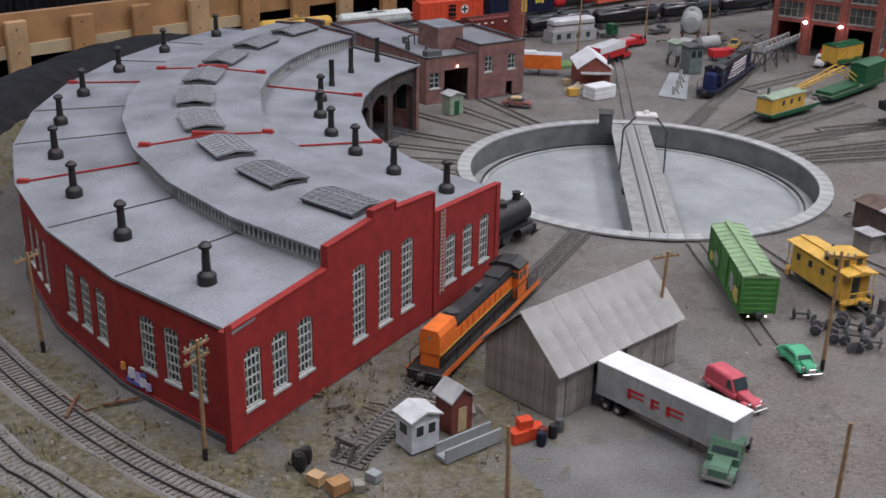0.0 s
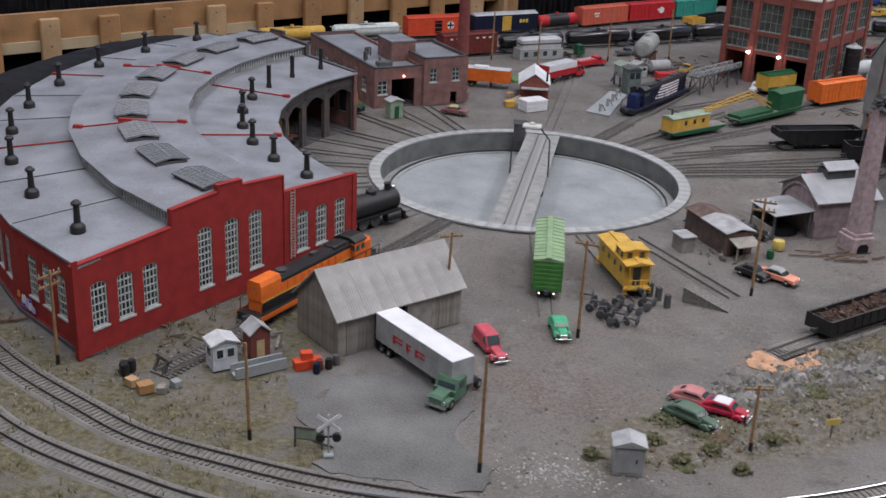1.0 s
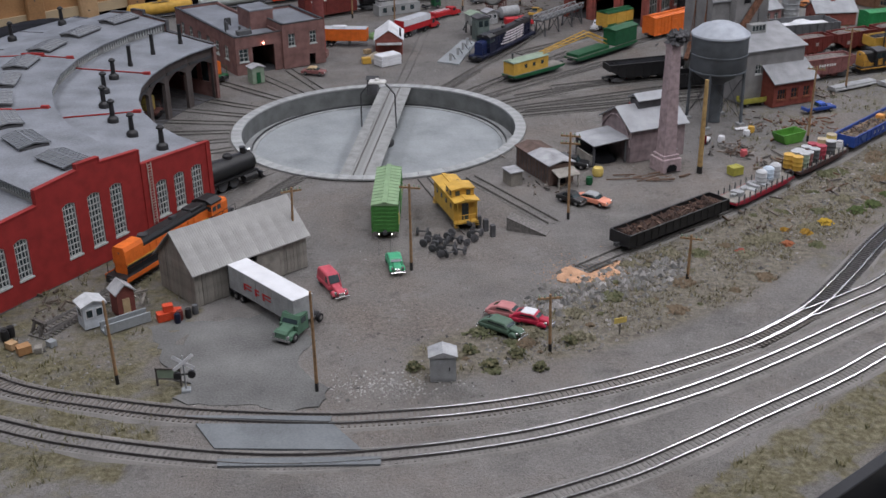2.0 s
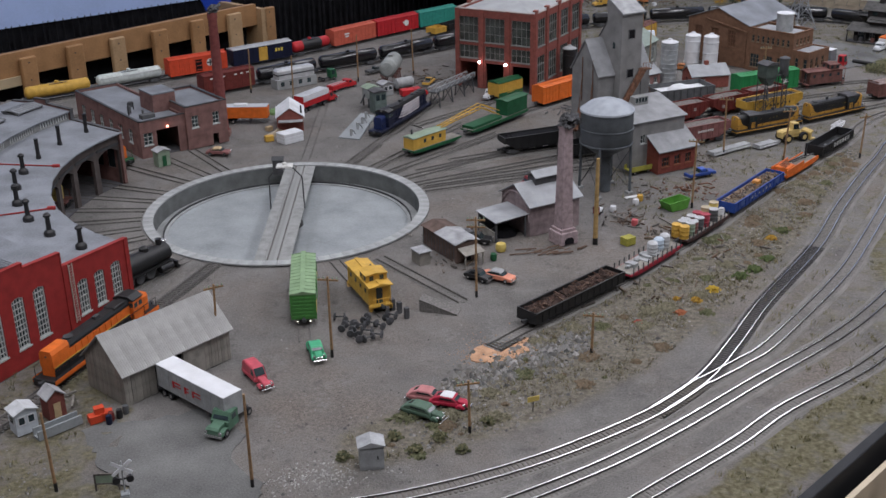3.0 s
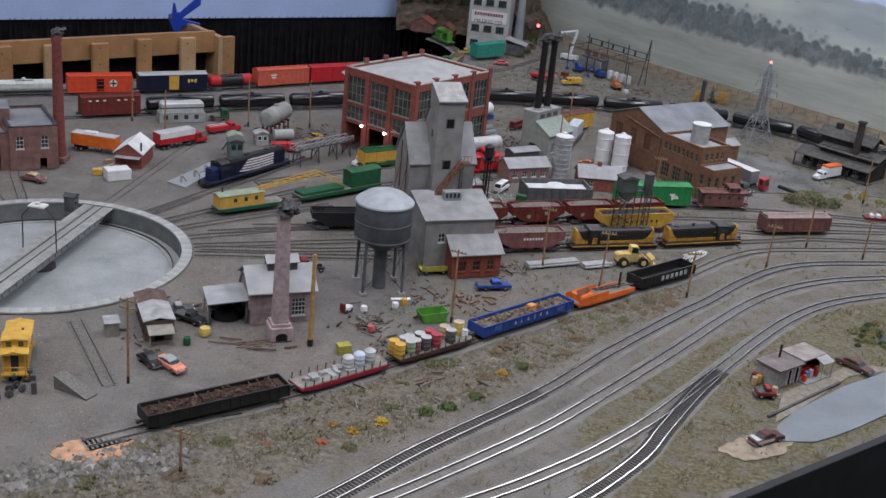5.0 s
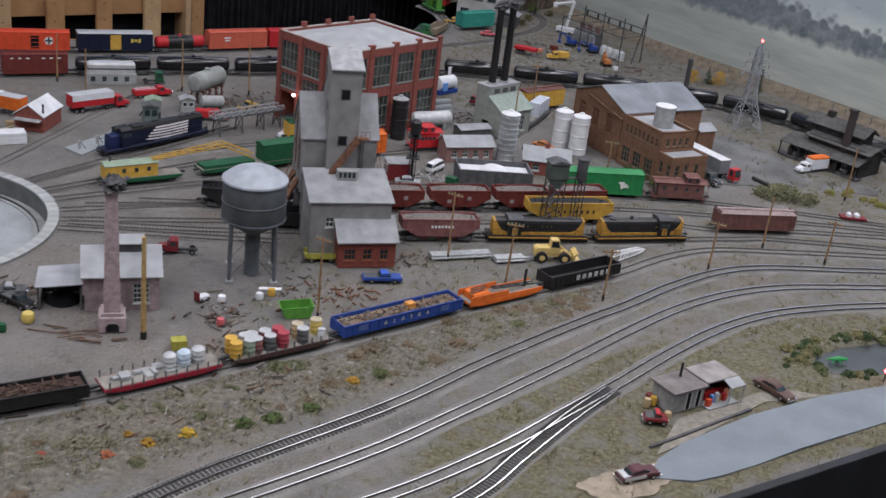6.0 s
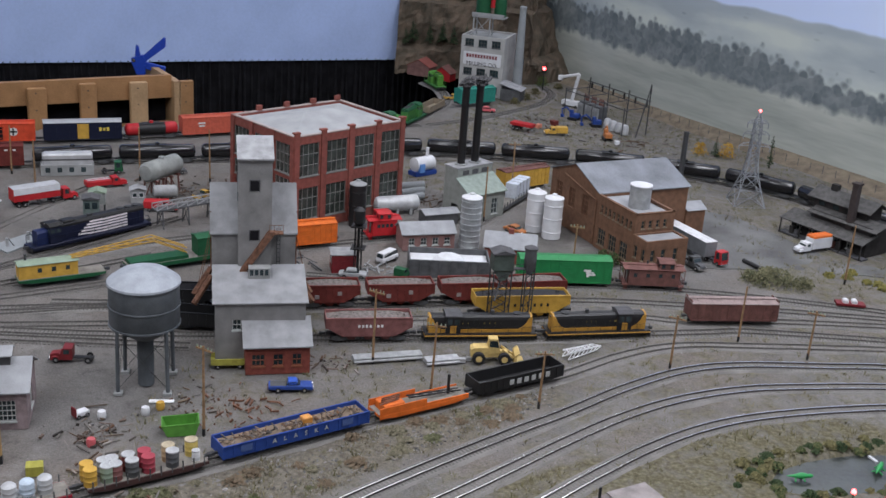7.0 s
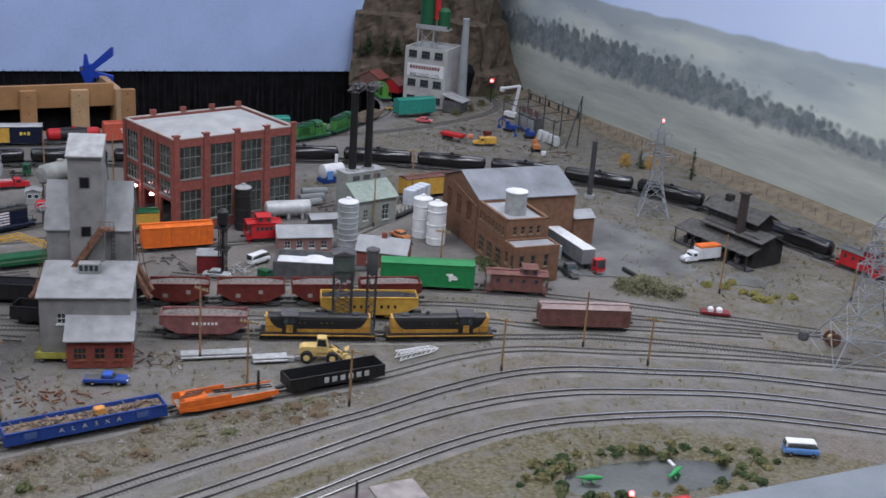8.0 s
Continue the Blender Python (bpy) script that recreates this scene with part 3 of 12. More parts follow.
# ---- the turntable ----
def turntable():
    t = thing("turntable_pit", CX, CY, label="round concrete turntable pit with a pale lip and grey floor", category="turntable", kind="structure")
    f = Form()
    f.lathe((0, 0), [(24.3, -3.6), (24.3, -3.2), (23.3, -3.2), (23.3, -2.95), (21.9, -2.95), (21.9, -3.15)], 96)
    part("pit_ledge", f, CONCRETE, t, smooth=True)
    part("pit_floor", Form().lathe((0, 0), [(22.2, -3.6), (22.2, -3.12)], 96), CONC_LIGHT, t, "pale smooth floor of the pit")
    f = Form()
    seg = 96
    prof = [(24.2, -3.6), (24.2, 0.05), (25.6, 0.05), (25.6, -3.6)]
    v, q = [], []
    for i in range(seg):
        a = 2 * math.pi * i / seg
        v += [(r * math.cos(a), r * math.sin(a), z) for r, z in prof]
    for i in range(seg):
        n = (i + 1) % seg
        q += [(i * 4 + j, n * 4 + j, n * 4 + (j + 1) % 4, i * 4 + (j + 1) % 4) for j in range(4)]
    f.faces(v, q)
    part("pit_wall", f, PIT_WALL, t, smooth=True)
    # coping stones
    cop = 72
    for i in range(cop):
        a0, a1 = 2 * math.pi * (i + 0.012) / cop, 2 * math.pi * (i + 0.988) / cop
        if i == 0:
            pts = [(r * math.cos(a), r * math.sin(a)) for r, a in ((24.1, a0), (25.95, a0), (25.95, (a0 + a1) / 2), (25.95, a1), (24.1, a1), (24.1, (a0 + a1) / 2))]
            stone = Form().prism(pts, 0.052, 0.32, "z").mesh("coping_stone", mat("pale_coping", (0.31, 0.32, 0.32), 0.9, scale=60, var=0.14, vary=0.1))
        part("coping_stone", stone, None, t, at=spot(0, 0, 0, 0, 0, 360 * i / cop))
    ring = curve([(22.6 * math.cos(2 * math.pi * i / 48), 22.6 * math.sin(2 * math.pi * i / 48)) for i in range(49)], 0.8)
    part("ring_rail", Form().sweep(ring, [(-0.12, -3.02), (0.12, -3.02), (0.07, -2.62), (-0.07, -2.62)]), STEEL_DARK, t)

    b = thing("turntable_bridge", CX, CY, turn=87.5, label="grey plate-girder turntable bridge with boarded walkways", category="turntable bridge")
    L = 23.8
    for s in (-1.45, 1.45):
        g = Form().prism([(-L, -1.2), (-L * 0.8, -2.2), (L * 0.8, -2.2), (L, -1.2), (L, 0.0), (-L, 0.0)], s - 0.14, s + 0.14)
        for i in range(-9, 10):
            g.box(i * 2.3 - 0.08, i * 2.3 + 0.08, s - 0.32, s + 0.32, -1.9, -0.05)
        part("girder", g, CONCRETE, b)
    part("pivot", Form().lathe((0, 0), [(2.6, -3.2), (2.6, -2.6), (1.6, -2.4), (1.6, -2.0)], 20), STEEL_DARK, b)
    for sgn in (-1, 1):
        for i in range(19):
            x = -L + (2 * L) * i / 19
            part("walkway_board", Form().box(x + 0.02, x + 2 * L / 19 - 0.02, sgn * 2.15 - 0.85, sgn * 2.15 + 0.85, 0.06, 0.24), DECK, b)
    n = 60
    tie = Form().box(-0.385, 0.385, -1.28, 1.28, 0.0, 0.16).mesh("bridge_tie", DECK)
    for i in range(n):
        part("bridge_tie", tie, None, b, at=spot(-L + 0.4 + (2 * L - 0.8) * i / (n - 1), 0, 0))
    for s in (-0.83, 0.83):
        part("rail", Form().box(-L, L, s - 0.07, s + 0.07, 0.16, 0.38), DUSTY_RAIL, b)
    # the arch that carries the power feed
    arch = Form()
    for s in (-1, 1):
        arch.beam((0, s * 3.1, 0.1), (0, s * 3.0, 6.2), 0.13)
        arch.beam((0, s * 3.0, 6.2), (0, s * 1.3, 8.2), 0.13)
    arch.beam((0, -1.3, 8.2), (0, 1.3, 8.2), 0.13)
    part("power_arch", arch, STEEL_DARK, b, "thin dark pipe arch")
    part("collector_cap", Form().box(-1.0, 1.0, -1.5, 1.5, 8.25, 8.6, 0.15).cyl((0, 0), 8.6, 9.0, 0.5, 0.35), mat("bleached_cap", (0.5, 0.5, 0.48), 0.8), b)
    cab = part("control_cabin", Form().box(19.4, 21.6, 3.0, 5.0, 0.0, 3.0, 0.08), TAR_SOFT, b, "small dark control cabin")
    part("cabin_roof", Form().prism([(19.2, 3.0), (20.5, 3.5), (21.8, 3.0)], 2.8, 5.2), STEEL_DARK, cab)
    part("cabin_window", Form().box(19.8, 21.2, 2.96, 3.0, 1.5, 2.5), PANE, cab)
    for x in (-L + 0.5, L - 0.5):
        part("end_wheel", Form().cyl((x, -2.35), -2.2, -1.8, 0.5, axis="y").cyl((x, -2.35), 1.8, 2.2, 0.5, axis="y"), STEEL_DARK, b)


turntable()

# ---- the roundhouse ----
def roundhouse():
    h = thing("roundhouse", 36.5, 161.5, label="large red brick roundhouse with a grey curved roof in nine stalls", category="roundhouse")
    RI, RO, CI, CO = 42.0, 82.6, 54.6, 70.0
    EAVE, UP, TOP = 10.3, 11.3, 13.1
    N, A0 = 9, 237.0
    MID = 62.0

    def P(r, a):
        if a >= A0:  # the near end wall stands slightly askew
            a = 234.8 + (r - 40.0) * 0.0688
        return (r * math.cos(radians(a)), r * math.sin(radians(a)))

    wall_len = 2 * RO * math.sin(radians(5))
    win = window_meshes(2.05, 5.2, 4, 6, 0.35, bar=0.13)
    wallm = Form()
    ops = []
    for i in range(3):
        x = wall_len / 2 - 1.02 + (i - 1) * 3.35
        ops.append((x, x + 2.05, 2.9, 8.1, 0.35))
    wall_form(wallm, wall_len, [(0, EAVE), (wall_len, EAVE)], 0.5, ops)
    wallm.box(0, wall_len, -0.12, 0, 0.0, 0.55)
    wall_mesh = wallm.mesh("outer_wall", RED_WALL)
    for k in range(N):
        a, b = A0 - 10 * k, A0 - 10 * k - 10
        p, q = P(RO, a), P(RO, b)
        # seen from outside, the wall runs from q to p
        ang = math.degrees(math.atan2(p[1] - q[1], p[0] - q[0]))
        w = part("outer_wall", wall_mesh, None, h, at=spot(q[0], q[1], 0, 0, 0, ang))
        for o in ops:
            put_window(w, win, o[0], o[2])
        part("eave", Form().box(-0.1, wall_len + 0.1, -0.25, 0.3, EAVE - 0.02, EAVE + 0.12), ROOF_GREY, w)
        part("plinth", Form().box(-0.05, wall_len + 0.05, -0.3, -0.1, -0.4, 0.35), TAR_SOFT, w)

        def slab(name, r0, z0, r1, z1, m, t=0.25, ov=0.0):
            c = [(*P(r0, a + ov), z0), (*P(r0, b - ov), z0), (*P(r1, b - ov), z1), (*P(r1, a + ov), z1)]
            f = Form().faces([(x, y, z - t) for x, y, z in c] + c, [(3, 2, 1, 0), (4, 5, 6, 7), (0, 1, 5, 4), (1, 2, 6, 5), (2, 3, 7, 6), (3, 0, 4, 7)])
            return part(name, f, m, h)

        slab("outer_roof", CO - 0.4, UP, RO + 0.3, EAVE + 0.3, ROOF_GREY)
        slab("monitor_roof", MID, TOP + 0.45, CO + 0.5, TOP, ROOF_GREY)
        slab("monitor_roof", CI - 0.5, TOP, MID, TOP + 0.45, ROOF_GREY)
        slab("inner_roof", RI - 0.9, EAVE + 0.15, CI + 0.4, UP, ROOF_GREY)
        # roof seam along the stall line
        if k:
            s = Form()
            s.beam((*P(CO, a), UP + 0.02), (*P(RO, a), EAVE + 0.33), 0.09)
            part("roof_seam", s, STEEL_DARK, h)
        # monitor walls with louvres
        for r, out in ((CO, 1), (CI, -1)):
            p, q = (P(r, a), P(r, b)) if out < 0 else (P(r, b), P(r, a))
            ln = math.dist(p, q)
            ang = math.degrees(math.atan2(q[1] - p[1], q[0] - p[0]))
            mw = part("monitor_wall", Form().box(0, ln, 0.12, 0.3, UP - 0.3, TOP - 0.2), TAR_SOFT, h, at=spot(p[0], p[1], 0, 0, 0, ang))
            part("louvre_rail", Form().box(0, ln, -0.02, 0.14, UP - 0.2, UP + 0.35).box(0, ln, -0.02, 0.14, TOP - 0.55, TOP - 0.2).box(0, 0.9, -0.02, 0.14, UP, TOP - 0.3).box(ln - 0.9, ln, -0.02, 0.14, UP, TOP - 0.3), DECK, mw)
            nl = 16 if out > 0 else 11
            lv = Form().box(-0.16, 0.16, 0.0, 0.13, UP + 0.35, TOP - 0.55).mesh("louvre", MUNTIN)
            for i in range(nl):
                part("louvre", lv, None, mw, at=spot(0.9 + (ln - 1.8) * (i + 0.5) / nl, 0, 0))
        # inner portal
        p, q = P(RI, a), P(RI, b)
        ln = math.dist(p, q)
        ang = math.degrees(math.atan2(q[1] - p[1], q[0] - p[0]))
        f = Form()
        wall_form(f, ln, [(0, EAVE), (ln, EAVE)], 0.6, [(0.75, ln - 0.75, 0.0, 7.9, 1.1)])
        pt = part("portal", f, mat("sooty_portal_timber", (0.075, 0.062, 0.058), 0.9, scale=60, var=0.2), h, at=spot(p[0], p[1], 0, 0, 0, ang))
        part("lintel", Form().box(0.4, ln - 0.4, -0.12, 0.1, 8.0, 8.5), STEEL_DARK, pt)
        # skylight on the monitor
        mid = (a + b) / 2
        sk = part("skylight", Form().box(-2.0, 2.0, -3.3, 3.3, TOP + 0.3, TOP + 0.75), TAR_SOFT, h, at=spot(*P(61.9, mid), 0, 0, 0, mid))
        for s in (-1, 1):
            gl = Form().prism([(0, TOP + 1.12), (s * 2.25, TOP + 0.72), (s * 2.25, TOP + 0.88), (0, TOP + 1.27)], -3.4, 3.4)
            # From the third stall on the skylights are coloured a paler grey.
            part("skylight_glass", gl, mat("skylight_glass", (0.115, 0.125, 0.13), 0.4, spec=0.5) if k < 2 else mat("pale_skylight", (0.22, 0.228, 0.235), 0.7), sk)
            xs = [v for i in range(9) for v in (-3.4 + 6.68 * i / 8, -3.28 + 6.68 * i / 8)]
            bars = Form().lattice(xs, [0.0, 0.12, 0.74, 0.86, 1.48, 1.60, 2.2, 2.32], -0.05, 0.05)
            slope = math.degrees(math.atan2(0.39, 2.25))
            part("skylight_grid", bars, ROOF_GREY, sk, at=spot(0, 0, TOP + 1.29, -(90 + slope), 0, s * 90))
        # smoke vents
        vent = [(0.85, -0.3), (0.85, 0.6), (0.72, 0.78), (0.40, 1.05), (0.34, 3.0), (0.58, 3.12), (0.58, 3.35), (0.25, 3.65)]
        thin = [(0.45, -0.3), (0.45, 0.5), (0.36, 0.7), (0.36, 3.5), (0.4, 3.6), (0.4, 3.7)]
        for r in (78.1, 46.5):
            z = EAVE + 0.3 + (UP - EAVE - 0.3) * (0.5 if r > 60 else 0.25)
            low = r < 60 and k > 5
            part("smoke_vent", Form().lathe((0, 0), thin if low else vent, 14), BLACK, h, at=spot(*P(r, mid), z), smooth=True)
        # fire walls every third stall stand proud of the roof
        if k in (3, 6):
            f = Form()
            prof = [(CO, UP + 0.1), (RO, EAVE + 0.42)]
            col = RED_TRIM
            for (ra, za), (rb, zb) in (((RO + 0.1, EAVE + 0.42), (CO, UP + 0.12)), ((CO, TOP + 0.1), (MID, TOP + 0.6)), ((MID, TOP + 0.6), (CI, TOP + 0.1)), ((CI, UP + 0.12), (RI - 0.6, EAVE + 0.35))):
                f.beam((*P(ra, a), za), (*P(rb, a), zb), 0.13, 4)
            part("fire_wall_coping", f, col, h)
            blk = Form()
            for r, z in ((RO - 0.6, EAVE + 0.3), (CO - 0.8, TOP + 0.05), (CI + 0.8, TOP + 0.05), (RI, EAVE + 0.2)):
                x, y = P(r, a)
                blk.box(x - 0.6, x + 0.6, y - 0.3, y + 0.3, z, z + 0.45)
            x, y = P(MID, a)
            blk.box(x - 2.0, x + 2.0, y - 0.25, y + 0.25, TOP + 0.3, TOP + 0.95)
            part("fire_wall_cap", blk, RED_TRIM, h)
    # end walls
    for a, sgn in ((A0, 1), (A0 - 10 * N, -1)):
        lo, hi = RI - 0.6, RO + 0.2
        n = 43.8 if sgn > 0 else hi - lo
        k = n / 43.8
        prof = [(x * k, z) for x, z in ((0, 10.6), (13.2, 11.4), (13.2, 13.4), (20.0, 13.85), (20.0, 14.6), (23.6, 14.5), (23.6, 13.8), (30.4, 13.3), (30.4, 11.2), (43.8, 10.5))]
        ops = [(x * k, x * k + 2.05, 2.9, 8.2, 0.35) for x in (2.1, 5.5, 8.9)] + [(x * k, x * k + 2.1, 2.8, 10.2, 0.35) for x in (16.8, 20.9, 24.7)] + [(x * k, x * k + 2.05, 2.7, 8.0, 0.35) for x in (32.8, 36.2, 39.7)]
        f = Form()
        wall_form(f, n, prof, 0.55, ops)
        for s in (0.0, 30.4 * k):
            f.box(s, s + 0.7, -0.14, 0, 0, 11.3)
        f.box(n - 0.8, n, -0.14, 0, 0, 10.7)
        if sgn > 0:
            at = spot(-44.7, -70.7, 0, 0, 0, 60.3)
            w = part("end_wall", f, RED_WALL, h, at=at)
        else:
            at = spot(*P(lo, a), 0, 0, 0, a)
            # The far end wall takes a darker, browner colour than the near red one.
            w = part("end_wall", f, BRICK_DARK, h, at=at)
        tall = window_meshes(2.1, 7.4, 4, 9, 0.35, bar=0.13)
        low = window_meshes(2.05, 5.3, 4, 6, 0.35, bar=0.13)
        for o in ops:
            put_window(w, tall if o[3] > 9 else low, o[0], o[2])
        cop = Form()
        for (xa, za), (xb, zb) in zip(prof, prof[1:]):
            if xb - xa > 0.1:
                cop.prism([(xa, za), (xb, zb), (xb, zb + 0.16), (xa, za + 0.16)], -0.1, 0.65)
            else:
                cop.box(xa - 0.1, xa + 0.1, -0.1, 0.65, min(za, zb), max(za, zb) + 0.16)
        part("coping", cop, RED_WALL if sgn > 0 else TAR_SOFT, w)
        if sgn > 0:
            lad = Form()
            for x in (31.4, 32.1):
                lad.box(x, x + 0.08, -0.3, -0.2, 2.2, 11.2)
            for i in range(22):
                lad.box(31.4, 32.15, -0.28, -0.22, 2.5 + 0.4 * i, 2.57 + 0.4 * i)
            part("ladder", lad, mat("pale_ladder", (0.45, 0.4, 0.35), 0.7), w)
    part("stall_floor", Form().prism([P(RI, A0 - 2.5 * i) for i in range(37)] + [P(RO - 0.6, A0 - 90 + 2.5 * i) for i in range(37)], -0.1, 0.06, "z"), TAR_SOFT, h)


roundhouse()

# ---- rolling stock ----
ORANGE = mat("orange_paint", (0.62, 0.135, 0.02), 0.55, scale=80)
YELLOW = mat("yellow_paint", (0.52, 0.31, 0.055), 0.55, scale=80)
YELLOW_PALE = mat("faded_yellow_paint", (0.55, 0.42, 0.12), 0.6, scale=80)
GREEN = mat("green_paint", (0.055, 0.19, 0.045), 0.6, scale=80, var=0.16)
GREEN_BRIGHT = mat("bright_green_paint", (0.018, 0.19, 0.06), 0.55, scale=60)
GREEN_DARK = mat("dark_green_paint", (0.012, 0.085, 0.035), 0.55, scale=80)
GREEN_PALE = mat("grey_green_paint", (0.22, 0.28, 0.21), 0.75, scale=80)
OXIDE = mat("oxide_red_paint", (0.13, 0.025, 0.02), 0.7, scale=80, var=0.18)
OXIDE_BROWN = mat("boxcar_brown_paint", (0.145, 0.065, 0.055), 0.75, scale=80, var=0.2)
OXIDE_PINK = mat("faded_oxide_paint", (0.20, 0.085, 0.08), 0.8, scale=80, var=0.2)
RED = mat("red_paint", (0.42, 0.02, 0.025), 0.5, scale=80)
RED_ORANGE = mat("vermilion_paint", (0.55, 0.065, 0.025), 0.55, scale=80)
CORAL = mat("coral_paint", (0.62, 0.235, 0.15), 0.45, scale=80)
BLUE = mat("blue_paint", (0.02, 0.055, 0.24), 0.55, scale=80)
BLUE_DARK = mat("navy_paint", (0.008, 0.011, 0.030), 0.45, scale=80)
BLUE_SKY = mat("light_blue_paint", (0.11, 0.25, 0.55), 0.5, scale=80)
SILVER = mat("dull_silver_paint", (0.46, 0.47, 0.48), 0.45, metal=0.2, scale=60)
WHITE = mat("white_paint", (0.60, 0.61, 0.63), 0.55, scale=60, var=0.06)
TAN_PAINT = mat("tan_paint", (0.42, 0.31, 0.18), 0.7)
GREY = mat("grey_paint", (0.30, 0.31, 0.315), 0.7, scale=70, var=0.15)
GREY_DARK = mat("dark_grey_paint", (0.085, 0.088, 0.092), 0.7, scale=70, var=0.2)
GLOSS_BLACK = mat("gloss_black_paint", (0.010, 0.010, 0.012), 0.22, scale=60, var=0.15, spec=0.6, bump=0.03)
RUSTY_LOAD = island_material("rusty_load", [(0.03, 0.023, 0.02), (0.085, 0.048, 0.036), (0.05, 0.036, 0.031), (0.13, 0.085, 0.066), (0.07, 0.045, 0.037), (0.04, 0.03, 0.027)])
RUST = mat("rusty_scrap", (0.15, 0.075, 0.048), 0.9, scale=150, var=0.35)
CHROME = mat("chrome", (0.6, 0.6, 0.6), 0.25, metal=0.9, bump=0)
TYRE = mat("black_rubber", (0.018, 0.018, 0.02), 0.85, scale=200)
LAMP_WHITE = mat("lit_headlight", (1.0, 0.93, 0.8), 0.4, emit=4.0, bump=0)
LAMP_RED = mat("lit_red_lamp", (1.0, 0.06, 0.06), 0.4, emit=14.0, bump=0)
LAMP_WARM = mat("lit_warm_lamp", (1.0, 0.35, 0.25), 0.4, emit=14.0, bump=0)
LETTER_WHITE = mat("white_lettering", (0.65, 0.65, 0.63), 0.7, bump=0)
LETTER_YELLOW = mat("yellow_lettering", (0.6, 0.45, 0.08), 0.7, bump=0)

WHEEL = Form().cyl((0, 0), -0.86, -0.70, 0.47, axis="y", seg=12).cyl((0, 0), 0.70, 0.86, 0.47, axis="y", seg=12).cyl((0, 0), -0.7, 0.7, 0.1, axis="y", seg=6).mesh("wheelset", STEEL_DARK)
_tf = Form()
for _s in (-1.12, 1.12):
    _tf.prism([(-1.35, 0.35), (-1.1, 0.75), (-0.4, 0.95), (0.4, 0.95), (1.1, 0.75), (1.35, 0.35), (1.05, 0.28), (0.5, 0.12), (-0.5, 0.12), (-1.05, 0.28)], _s - 0.12, _s + 0.12)
_tf.box(-0.35, 0.35, -1.1, 1.1, 0.4, 0.9)
TRUCK = _tf.mesh("truck", GREY_DARK)
COUPLER = Form().box(0, 0.7, -0.16, 0.16, -0.16, 0.16).box(0.5, 0.95, -0.28, 0.28, -0.22, 0.22).mesh("coupler", STEEL_DARK)


def running_gear(car, L, inset=2.1, axles=2, z=0.42):
    for s in (-1, 1):
        tr = part("truck", TRUCK, None, car, at=spot(s * (L / 2 - inset), 0, z))
        for x in ((-0.95, 0.95) if axles == 2 else (-1.4, 0, 1.4)):
            part("wheelset", WHEEL, None, tr, at=spot(x, 0, 0.47))
        part("coupler", COUPLER, None, car, at=spot(s * L / 2, 0, z + 0.95, 0, 0, 0 if s > 0 else 180))


def car_base(name, p, q, label, group="freight cars", category="freight car", z=0.0):
    x, y, L, a = along(p, q)
    return thing(name, x, y, z, a, label, category, group), L - 0.9


def marks(car, L, mater, rows, y=-1.78):
    """Plain bars where small writing stands on a car's side: (x, z, width, height)."""
    for x, z, w, h in rows:
        for s in (1, -1):
            part("lettering", Form().box(x - w / 2, x + w / 2, s * y - 0.02, s * y + 0.02, z - h / 2, z + h / 2), mater, car)


def words(text, size, mater, parent, x, y, z, turn=0, upright=True, thick=0.012):
    """Raised letters in the built-in font on a thing's face, seen from -y."""
    c = bpy.data.curves.new("letters", "FONT")
    c.body, c.size, c.extrude, c.align_x, c.align_y = text, size * U, thick * U, "CENTER", "CENTER"
    tmp = bpy.data.objects.new("letters", c)
    me = bpy.data.meshes.new_from_object(tmp)
    bpy.data.objects.remove(tmp)
    me.materials.append(mater)
    ob = new("lettering", me)
    ob.parent = parent
    ob.matrix_basis = spot(x, y, z, 90 if upright else 0, 0, turn)
    return ob


